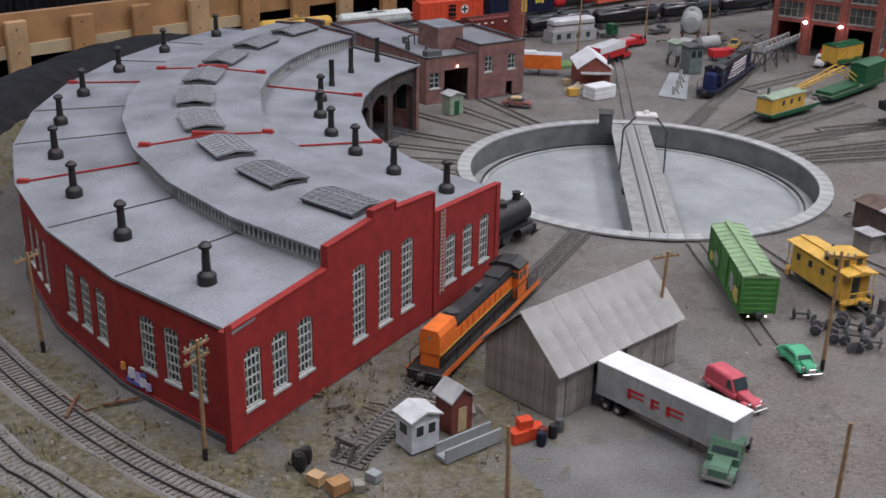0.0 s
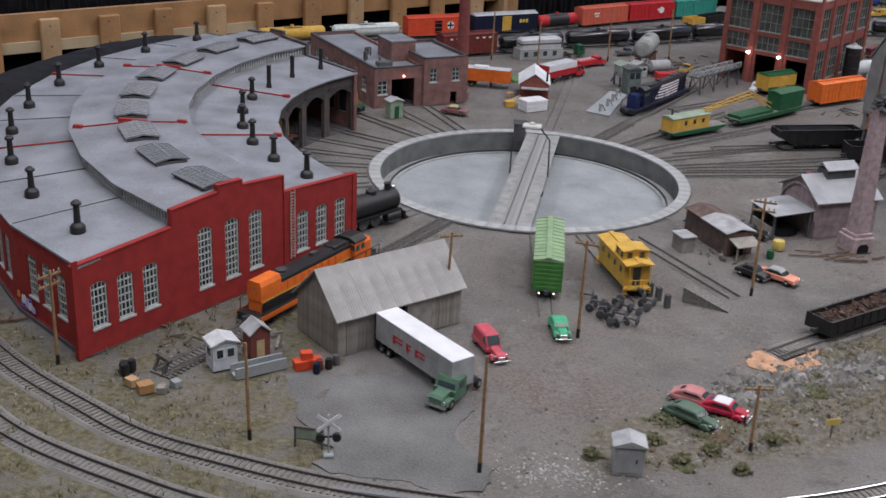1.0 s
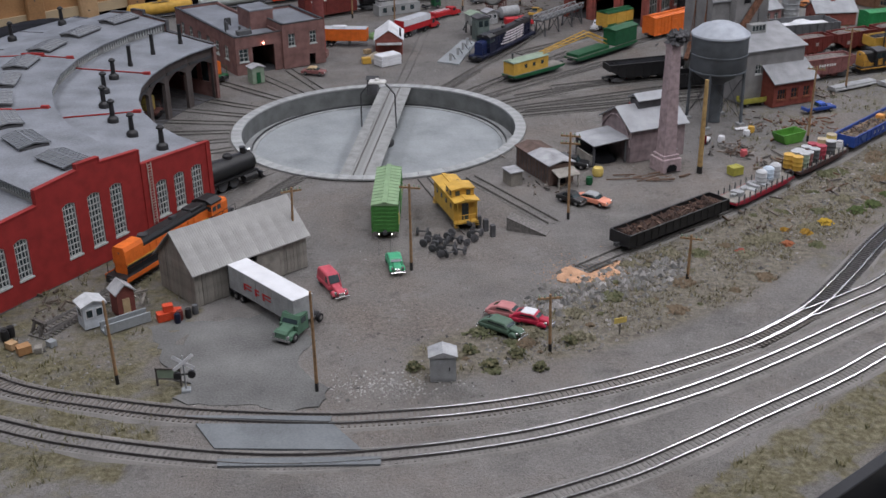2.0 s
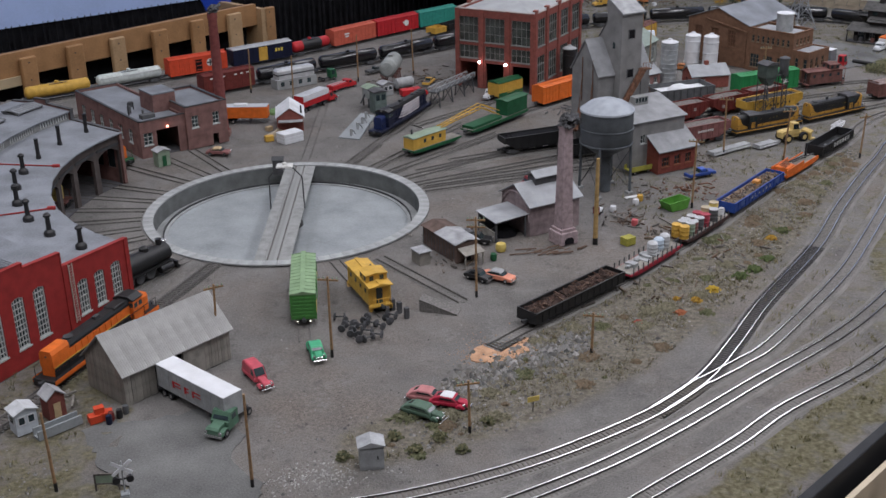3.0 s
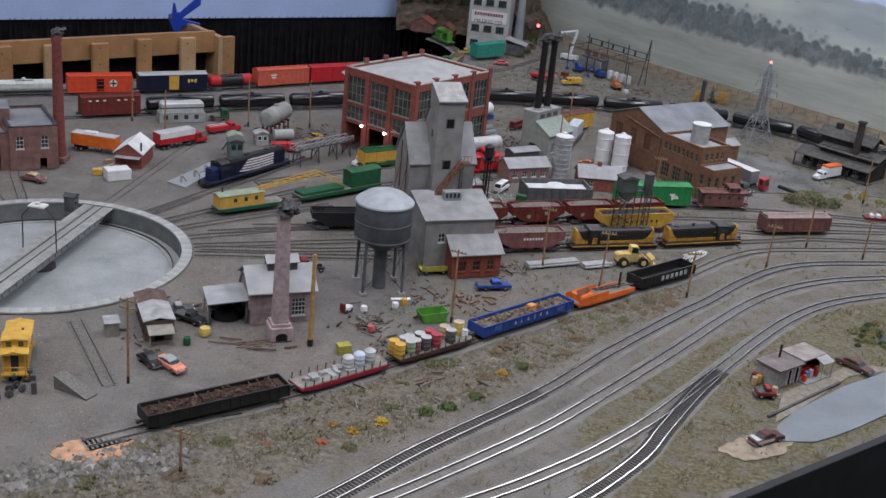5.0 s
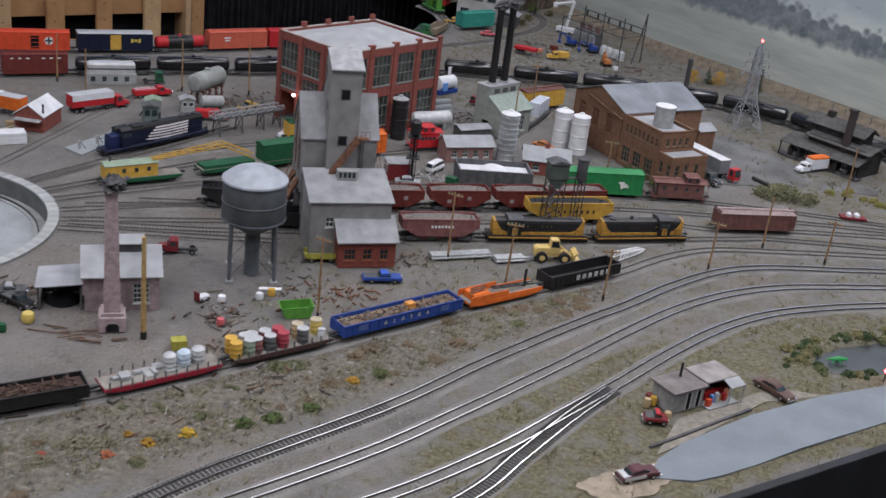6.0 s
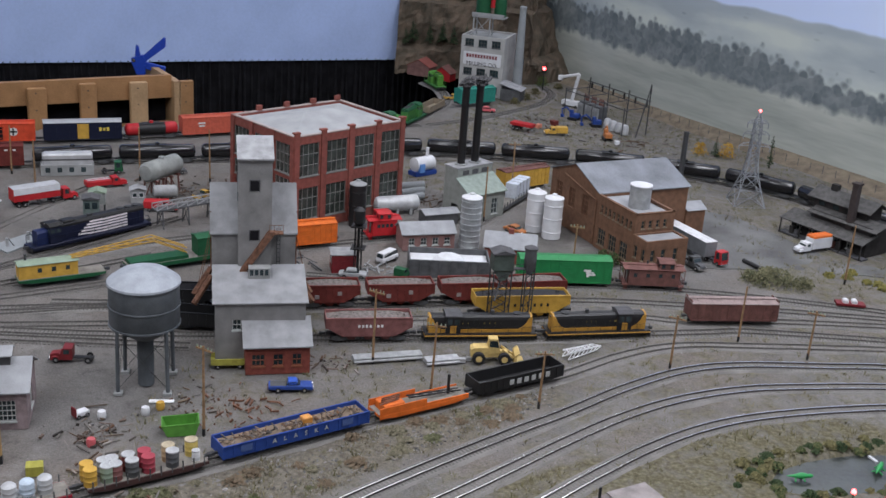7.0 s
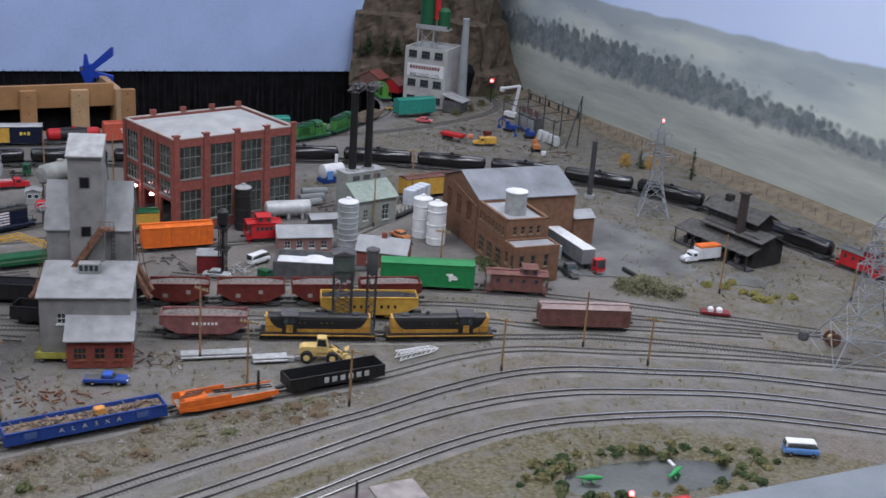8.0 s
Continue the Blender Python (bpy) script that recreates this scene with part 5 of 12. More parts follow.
def vintage(x, y, turn, body, label, style="sedan", L=5.4, category="car", roof=None):
    """An old rounded car or panel truck that faces its +x: narrow bonnet, bulging fenders, split bumper."""
    v = thing("panel_truck" if style == "panel" else "car", x, y, 0.02, turn, label, category, "parked cars")
    h = L / 2

    def rounded(ob, w, n=3):
        md = ob.modifiers.new("soft_edges", "BEVEL")
        md.width, md.segments = w, n
        return ob

    top = 2.35 if style == "panel" else 1.75
    tail = [(-h + 0.1, 0.5), (-h + 0.15, 1.75), (-h + 0.5, top - 0.12), (-h + 1.2, top)] if style == "panel" else [(-h + 0.15, 0.5), (-h + 0.2, 0.85), (-h + 0.75, 1.35), (-h + 1.7, top)]
    scuttle = 0.25 * L if style != "panel" else 0.17 * L
    shell = tail + [(scuttle - 0.75, top), (scuttle - 0.1, 1.25), (scuttle, 0.5)]
    rounded(part("body", Form().prism(shell, -0.88, 0.88), body, v), 0.0028)
    if roof:
        rounded(part("roof_panel", Form().prism([(-h + 1.3, top - 0.2), (-h + 1.75, top + 0.05), (scuttle - 0.75, top + 0.05), (scuttle - 0.6, top - 0.2)], -0.8, 0.8), roof, v), 0.0015)
    rounded(part("lower_body", Form().prism([(-h + 0.05, 0.42), (-h + 0.05, 0.98), (scuttle, 1.12), (scuttle, 0.42)], -0.95, 0.95), body, v), 0.0022)
    rounded(part("bonnet", Form().prism([(scuttle - 0.2, 0.5), (scuttle - 0.2, 1.28), (h - 0.35, 1.12), (h - 0.08, 0.9), (h - 0.05, 0.45)], -0.52, 0.52), body, v), 0.0026)
    arc = [(0.62 * math.cos(math.pi * i / 8), 0.36 + 0.58 * math.sin(math.pi * i / 8)) for i in range(9)]
    for s in (-1, 1):
        for cx, wd in ((h - 0.95, 0.26), (-h + 1.05, 0.22)):
            rounded(part("fender", Form().prism([(cx + a, b) for a, b in arc], s * 0.78 - wd, s * 0.78 + wd), body, v), 0.0018)
        part("headlight", Form().lathe((s * 0.66, 0.86), [(0.14, h - 0.62), (0.19, h - 0.4), (0.17, h - 0.3), (0.05, h - 0.27)], 10, "x"), CHROME, v, smooth=True)
        x0, x1 = ((-0.1, scuttle - 0.75) if style == "panel" else (-h + 1.5, scuttle - 0.8))
        part("side_glass", Form().prism([(x0, 1.3), (x0 + 0.15, top - 0.25), (x1, top - 0.25), (x1 + 0.42, 1.3)], s * 0.87 - 0.03, s * 0.87 + 0.03), PANE, v)
    part("windscreen", Form().prism([(scuttle - 0.72, top - 0.16), (scuttle - 0.14, 1.34), (scuttle - 0.06, 1.34), (scuttle - 0.64, top - 0.14)], -0.68, 0.68), PANE, v)
    if style != "panel":
        part("rear_window", Form().prism([(-h + 1.55, top - 0.1), (-h + 1.0, 1.42), (-h + 0.92, 1.42), (-h + 1.47, top - 0.08)], -0.42, 0.42), PANE, v)
    part("grille", Form().box(h - 0.1, h + 0.02, -0.4, 0.4, 0.48, 0.92, 0.04), CHROME, v)
    for e in (h + 0.08, -h - 0.12):
        part("bumper", Form().box(e - 0.06, e + 0.08, -0.98, 0.98, 0.34, 0.52, 0.05), CHROME, v)
    wheels(v, (-h + 1.05, h - 0.95), 0.82, 0.38, 0.26)
    return v


def lorry(x, y, turn, cab_mat, label, box=None, box_len=5.0, box_h=2.6, cab_h=2.2, bonnet=True, z=0.02):
    """A truck that faces +x with its cab at the front; box: the body's material, or None for a bare tractor."""
    v = thing("truck", x, y, z, turn, label, "truck", "trucks")
    b = part("cab", Form().prism([(0.0, 0.5), (0.0, cab_h), (1.3, cab_h + 0.05), (1.7, 1.45), (1.9, 1.4), (1.9, 0.5)] if bonnet else [(0.0, 0.5), (0.0, cab_h), (1.5, cab_h), (1.8, 1.3), (1.8, 0.5)], -1.05, 1.05), cab_mat, v)
    if bonnet:
        part("bonnet", Form().prism([(1.9, 0.55), (1.9, 1.42), (3.0, 1.3), (3.25, 1.1), (3.25, 0.55)], -0.62, 0.62), cab_mat, v)
        for s in (-1, 1):
            part("fender", Form().prism([(1.8, 0.5), (1.95, 0.9), (2.4, 1.05), (2.95, 0.9), (3.2, 0.5)], s * 0.85 - 0.22, s * 0.85 + 0.22), cab_mat, v)
    fx = 3.25 if bonnet else 1.8
    part("windscreen", Form().prism([(1.34, cab_h - 0.12), (1.74, 1.52), (1.64, 1.5), (1.24, cab_h - 0.12)] if bonnet else [(1.56, cab_h - 0.15), (1.84, 1.4), (1.74, 1.4), (1.46, cab_h - 0.15)], -0.85, 0.85), PANE, v)
    for s in (-1, 1):
        part("side_glass", Form().box(0.4, 1.2, s * 1.06 - 0.02, s * 1.06 + 0.02, 1.45, cab_h - 0.2), PANE, v)
        part("headlight", Form().cyl((s * 0.8, 0.85), fx - 0.06, fx + 0.06, 0.17, axis="x"), CHROME, v)
    part("bumper", Form().box(fx, fx + 0.15, -1.0, 1.0, 0.35, 0.6), CHROME, v)
    part("chassis", Form().box(-box_len if box else -3.0, fx, -0.4, 0.4, 0.45, 0.62), BLACK, v)
    if box:
        part("cargo_box", Form().box(-box_len, -0.15, -1.15, 1.15, 0.75, 0.75 + box_h, 0.06), box, v)
        wheels(v, (-box_len + 1.2, fx - 0.9), 0.9, 0.45, 0.3)
    else:
        wheels(v, (-2.2, fx - 0.9), 0.9, 0.45, 0.35)
    return v


def semi_trailer(p, q, body, roof, label, h=3.1, legs=True, z=0.02, logo=None):
    """A box trailer from its tail p to its nose q."""
    x, y, L, a = along(p, q)
    v = thing("semi_trailer", x, y, z, a, label, "trailer", "trailers")
    part("box", Form().box(-L / 2, L / 2, -1.42, 1.42, 1.35, 1.35 + h), body, v)
    r = part("roof", Form().box(-L / 2 - 0.02, L / 2 + 0.02, -1.44, 1.44, 1.35 + h, 1.43 + h, 0.05), roof, v)
    rib = Form().box(-0.04, 0.04, -1.46, 1.46, 1.4, 1.35 + h).mesh("side_post", body)
    for i in range(8):
        part("side_post", rib, None, v, at=spot(-L / 2 + L * (i + 0.5) / 8, 0, 0))
    part("undercarriage", Form().box(-L / 2 + 0.3, -L / 2 + 3.2, -0.7, 0.7, 0.6, 1.35).box(-L / 2, L / 2, -0.35, 0.35, 1.1, 1.35), BLACK, v)
    if legs:
        part("landing_gear", Form().box(L / 2 - 4.2, L / 2 - 4.0, -0.8, -0.6, 0.05, 1.3).box(L / 2 - 4.2, L / 2 - 4.0, 0.6, 0.8, 0.05, 1.3), GREY_DARK, v)
    wheels(v, (-L / 2 + 1.0, -L / 2 + 2.3), 1.05, 0.48, 0.5)
    return v, L


# ---- posts and poles ----
def pole(x, y, h=12.0, arms=2, r=0.26, lean=0.0, turn=0, label="brown wooden utility pole with cross arms", colour=None):
    t = thing("utility_pole", x, y, 0, turn, label, "utility pole", "utility poles")
    m = colour or POLE_WOOD
    part("post", Form().lathe((0, 0), [(r, -0.4), (r, 0.6), (r * 0.7, h)], 9), m, t, at=pose(0, 0, 0, lean, lean * 0.6, 0), smooth=True)
    part("tarred_foot", Form().cyl((0, 0), -0.2, 1.0, r * 1.08, seg=9), BLACK, t)
    for i in range(arms):
        z = h - 0.7 - i * 1.1
        a = part("cross_arm", Form().box(-1.4, 1.4, 0.1, 0.3, z, z + 0.22), m, t, at=pose(0, 0, 0, lean, lean * 0.6, 0))
        ins = Form().cyl((0, 0.2), z + 0.22, z + 0.55, 0.09, seg=6).mesh("insulator", GREEN_PALE)
        for u in (-1.2, -0.6, 0.6, 1.2):
            part("insulator", ins, None, a, at=spot(u, 0, 0))
    return t


# ---- building helpers ----
def four_walls(b, L, D, H, m, ops=None, t=0.4, profiles=None, rise=0.0, frame_mat=None, pane_mat=None, names=("front", "right", "back", "left")):
    """Walls round a rectangle, its front along +x at y = 0. ops: side -> openings (x, z, w, h, cols, rows), cols 0 for a doorway left open."""
    made = {}
    spots = {"front": (0, 0, 0, L), "right": (L, 0, 90, D), "back": (L, D, 180, L), "left": (0, D, 270, D)}
    cache = {}
    for side in names:
        x, y, rz, ln = spots[side]
        lst = (ops or {}).get(side, [])
        prof = (profiles or {}).get(side, [(0, H), (ln, H)])
        f = Form()
        x0 = 0.0 if side in ("front", "back") else t
        wall_form(f, ln - 2 * x0, prof, t, [(o[0], o[0] + o[2], o[1], o[1] + o[3], rise if o[4] else 0) for o in lst], x0)
        w = part("wall", f, m, b, at=spot(x, y, 0, 0, 0, rz))
        for o in lst:
            if o[4]:
                key = (o[2], o[3], o[4], o[5])
                if key not in cache:
                    cache[key] = window_meshes(o[2], o[3], o[4], o[5], rise, bar=0.08, frame_w=0.1, frame_mat=frame_mat, pane_mat=pane_mat)
                put_window(w, cache[key], o[0], o[1])
        made[side] = w
    return made


def gable_roof(b, L, D, H, rise, m, over=0.4, along_x=True, t=0.18, name="roof"):
    """A gabled roof over a rectangle; its ridge runs along x, or along y."""
    W, N = (D, L) if along_x else (L, D)
    prof = [(-over, H - over * rise / (W / 2)), (W / 2, H + rise), (W + over, H - over * rise / (W / 2)), (W + over, H - over * rise / (W / 2) + t), (W / 2, H + rise + t), (-over, H - over * rise / (W / 2) + t)]
    out = []
    for half in ([prof[0], prof[1], prof[4], prof[5]], [prof[1], prof[2], prof[3], prof[4]]):
        out.append(part(name, Form().prism(half, -over, N + over, "x" if along_x else "y"), m, b))
    return out


def flat_roof(b, L, D, z, m, t=0.4):
    return part("roof", Form().box(t, L - t, t, D - t, z - 0.2, z), m, b)

# ---- the yard's trains ----
def on(angle, r):
    return (CX + r * math.cos(radians(angle)), CY + r * math.sin(radians(angle)))


for ang, r1 in ((246.5, 83), (276.3, 53), (290.5, 48.8), (304.5, 51), (141, 62), (130, 66), (121, 72), (86.5, 95), (66, 78), (54, 62), (44, 60), (33, 62), (24, 62), (16, 62)):
    radial(ang, 29.5 if ang == 304.5 else 26.3, r1, ties=ang in (246.5, 304.5, 66, 54, 44, 33, 24, 16))

c, L = diesel(on(246.5, 69.5), on(246.5, 44.5), ORANGE, ORANGE, "orange and black six-axle diesel locomotive with a yellow stripe", stripe=BLACK, axles=3, top=BLACK, frame_mat=BLACK, lit=False)
for s in (-1, 1):
    part("hood_stripe", Form().box(-L / 2 + 1.2, L / 2 - 6.0, s * 1.06 - 0.02, s * 1.06 + 0.02, 2.75, 2.9), YELLOW, c)
    part("hood_band", Form().box(-L / 2 + 1.2, L / 2 - 6.0, s * 1.055 - 0.02, s * 1.055 + 0.02, 2.3, 2.75), BLACK, c)
    part("orange_sill", Form().box(-L / 2, L / 2, s * 1.79 - 0.02, s * 1.79 + 0.02, 1.0, 1.62), ORANGE, c)
part("hood_end", Form().prism([(-1.02, 2.9), (-1.02, 4.7), (-0.76, 5.24), (0.76, 5.24), (1.02, 4.7), (1.02, 2.9)], -L / 2 + 1.0, -L / 2 + 4.6, "x"), ORANGE, c)
c, L = boxcar((39.8, 117.4), (39.2, 132.8), GREEN, "green boxcar with a ribbed pale green roof", roof=mat("pale_green_roof", (0.20, 0.30, 0.17), 0.7, scale=60), h=3.9)
for s in (-1, 1):
    for x, z, w, h, m in ((-5.2, 2.4, 2.2, 1.6, YELLOW_PALE), (-3.2, 2.9, 1.6, 2.0, GREY), (3.6, 2.6, 2.6, 1.5, GREEN_PALE), (5.6, 2.2, 1.4, 1.0, YELLOW_PALE)):
        part("paint_patch", Form().prism([(x - w / 2, z - h / 3), (x, z - h / 2), (x + w / 2, z - h / 4), (x + w / 3, z + h / 2), (x - w / 3, z + h / 2.4)], s * 1.84 - 0.03, s * 1.84 + 0.03), m, c)
    part("tail_lamp", Form().cyl((s * 0.9, 0.95), -L / 2 - 0.12, -L / 2 - 0.04, 0.09, axis="x"), LAMP_WHITE, c)
caboose(on(290.5, 36.6), on(290.5, 48.3), YELLOW, "yellow caboose with a cupola and end platforms", cup=0.2, rails_mat=YELLOW)

# scrap train on the siding
gondola((71.3, 114.0), (87.3, 127.7), BLACK, "black gondola car heaped with rusty scrap", load=150, seed=3)
fl, L = flatcar((88.0, 128.4), (99.5, 140.3), mat("crimson_paint", (0.27, 0.018, 0.035), 0.55, scale=80), "red flat car with stakes and grey castings")
ld = Form()
_r = random.Random(5)
for i in range(26):
    x = -L / 2 + 1 + _r.random() * (L * 0.62)
    ld.box(x, x + _r.uniform(0.5, 1.4), -1.2 + _r.random() * 1.6, 0.2 + _r.random() * 1.2, 1.6, 1.75 + _r.random() * 0.45, 0.05)
part("casting_load", ld, GREY, fl, "jumbled grey castings")["kind"] = "stuff"


def drum(x, y, z, m, label, r=0.70, h=1.9, domed=False, group="drums on the flat car", lid=None):
    prof = [(r, 0), (r, h * 0.32), (r * 1.05, h * 0.35), (r, h * 0.38), (r, h * 0.64), (r * 1.05, h * 0.67), (r, h * 0.7), (r, h)] + ([(r * 0.7, h + 0.25), (r * 0.2, h + 0.35)] if domed else [(r * 0.95, h), (r * 0.95, h - 0.05), (0.05, h - 0.05)])
    d = single("drum", Form().lathe((0, 0), prof, 14), m, x, y, z, label=label, category="drum", group=group, smooth=True)
    if lid:
        part("lid", Form().lathe((0, 0), [(r * 1.03, h - 0.1), (r * 1.03, h + 0.04), (r * 0.9, h + 0.06), (0.05, h + 0.05)], 14), lid, d, "pale dusty lid")
    return d


def on_siding(s, side=0.0):
    """A place s along the scrap siding, side to its left."""
    path = SIDING_PATH
    i = min(len(path) - 2, int(s))
    a, b = path[i], path[i + 1]
    dx, dy = b[0] - a[0], b[1] - a[1]
    ln = math.hypot(dx, dy)
    return a[0] - dy / ln * side, a[1] + dx / ln * side


SIDING_PATH = curve(SIDING, 1.0)
for i, s in enumerate((39.4, 41.6, 43.8)):
    drum(*on_siding(s, 0.1), 1.62, [SILVER, mat("pale_blue_tank", (0.42, 0.50, 0.58), 0.5), SILVER][i], "pale domed steel tank standing on the red flat car", 0.85, 1.9, True, "tanks on the flat car")
fl, L = flatcar((100.1, 141.0), (111.0, 152.5), mat("dark_brown_frame", (0.06, 0.03, 0.028), 0.7, scale=80), "dark brown flat car loaded with coloured drums")
LID_PALE = mat("pale_drum_lid", (0.40, 0.41, 0.42), 0.6, scale=80, var=0.2)
LID_TAN = mat("tan_drum_lid", (0.42, 0.36, 0.25), 0.7, scale=80, var=0.2)
PINK_RED = mat("pinkish_red_paint", (0.33, 0.05, 0.07), 0.6, scale=80)
for s0, near_row, far_row in ((48.2, (YELLOW, YELLOW, "yellow"), (YELLOW, YELLOW, "yellow")), (50.05, (GREEN_PALE, LID_PALE, "pale green"), (GREY, LID_PALE, "grey")), (51.9, (OXIDE_PINK, LID_PALE, "faded maroon"), (GREY, LID_PALE, "grey")), (53.75, (GREY_DARK, LID_PALE, "dark grey"), (OXIDE, LID_PALE, "oxide red")), (55.6, (PINK_RED, PINK_RED, "pinkish red"), (PINK_RED, PINK_RED, "pinkish red")), (58.8, (GREY_DARK, LID_PALE, "dark grey"), (TAN_PAINT, LID_TAN, "tan")), (61.0, (WHITE, LID_PALE, "white"), (YELLOW_PALE, LID_TAN, "dull yellow"))):
    for side, (m, lm, nm) in ((-0.74, near_row), (0.76, far_row)):
        small = nm == "white"
        drum(*on_siding(s0, side), 1.62, m, f"{nm} steel drum standing on the flat car", 0.5 if small else 0.8, 1.3 if small else 2.1, lid=lm)
gb, L = gondola((111.6, 153.3), (126.3, 169.5), BLUE, "blue gondola car loaded with mixed scrap and timber", load=110, seed=8, load_mat=island_material("mixed_scrap", [(0.15, 0.10, 0.075), (0.06, 0.05, 0.045), (0.24, 0.18, 0.13), (0.13, 0.12, 0.115), (0.045, 0.042, 0.04), (0.20, 0.11, 0.06)]))
for s, w in ((-1, 0), (1, 180)):
    for i, ch in enumerate("ALASKA"):
        words(ch, 0.92, mat("worn_cream_lettering", (0.45, 0.45, 0.40), 0.8, bump=0), gb, (-3.5 + i * 1.5) * -s, s * 1.92, 2.1, w)
    for x in (-7.4, 7.2):
        part("faded_panel", Form().box(x - 0.8, x + 0.8, s * 1.88 - 0.02, s * 1.88 + 0.02, 1.7, 2.6), mat("faded_blue_panel", (0.06, 0.10, 0.25), 0.6), gb)
part("orange_crate", Form().box(1.2, 2.6, -0.7, 0.5, 2.5, 3.5, 0.1), mat("glossy_orange", (0.55, 0.25, 0.06), 0.4), gb)
cr, L = flatcar((127.0, 170.3), (137.6, 181.5), ORANGE, "orange flat car with a folded black crane boom", stakes=False)
part("engine_housing", Form().box(-L / 2 + 0.8, -L / 2 + 4.2, -1.3, 1.3, 1.6, 2.7, 0.12), ORANGE, cr)
bm_ = Form()
for s in (-0.35, 0.35):
    bm_.beam((-2, s, 2.6), (L / 2 - 0.5, s, 1.9), 0.12, 4)
    for i in range(5):
        bm_.beam((-2 + i * 1.5, -s, 2.55 - i * 0.1), (-0.5 + i * 1.5, s, 2.45 - i * 0.1), 0.07, 4)
part("crane_boom", bm_, BLACK, cr)
for s in (-1, 1):
    part("side_sill", Form().prism([(-L / 2, 0.95), (L / 2, 1.35), (L / 2, 1.85), (0.2, 1.9), (0.2, 2.6), (-L / 2, 2.6)], s * 1.62 - 0.08, s * 1.62 + 0.08), ORANGE, cr)
part("boom_post", Form().box(L / 2 - 2.6, L / 2 - 2.3, -0.15, 0.15, 1.6, 4.6), BLACK, cr)
for i in range(4):
    part("timber", Form().beam((-L / 2 + 0.3 + 0.4 * i, -0.9 + 0.5 * i, 2.85), (-L / 2 + 3.5 + 0.3 * i, -0.6 + 0.4 * i, 2.95), 0.1, 4), RUST, cr)
gb2, L = gondola((138.2, 182.2), (149.4, 193.6), BLACK, "black gondola car with a little scrap inside", h=1.9)
_bits = Form()
_r = random.Random(12)
for x, y, r in ((-5.2, 0.3, 0.75), (-1.8, -0.3, 0.6), (-1.2, 0.4, 0.45), (2.4, 0.2, 0.4), (4.8, -0.2, 0.5)):
    _bits.rock(x, y, 1.5, r, _r)
part("scrap_bits", _bits, GREY, gb2, "a few grey castings")["kind"] = "stuff"
marks(gb2, L, mat("chalky_lettering", (0.42, 0.43, 0.42), 0.8, bump=0), [(-1.9 + i * 1.3, 2.15, 0.75, 0.85) for i in range(6)], y=-1.92)

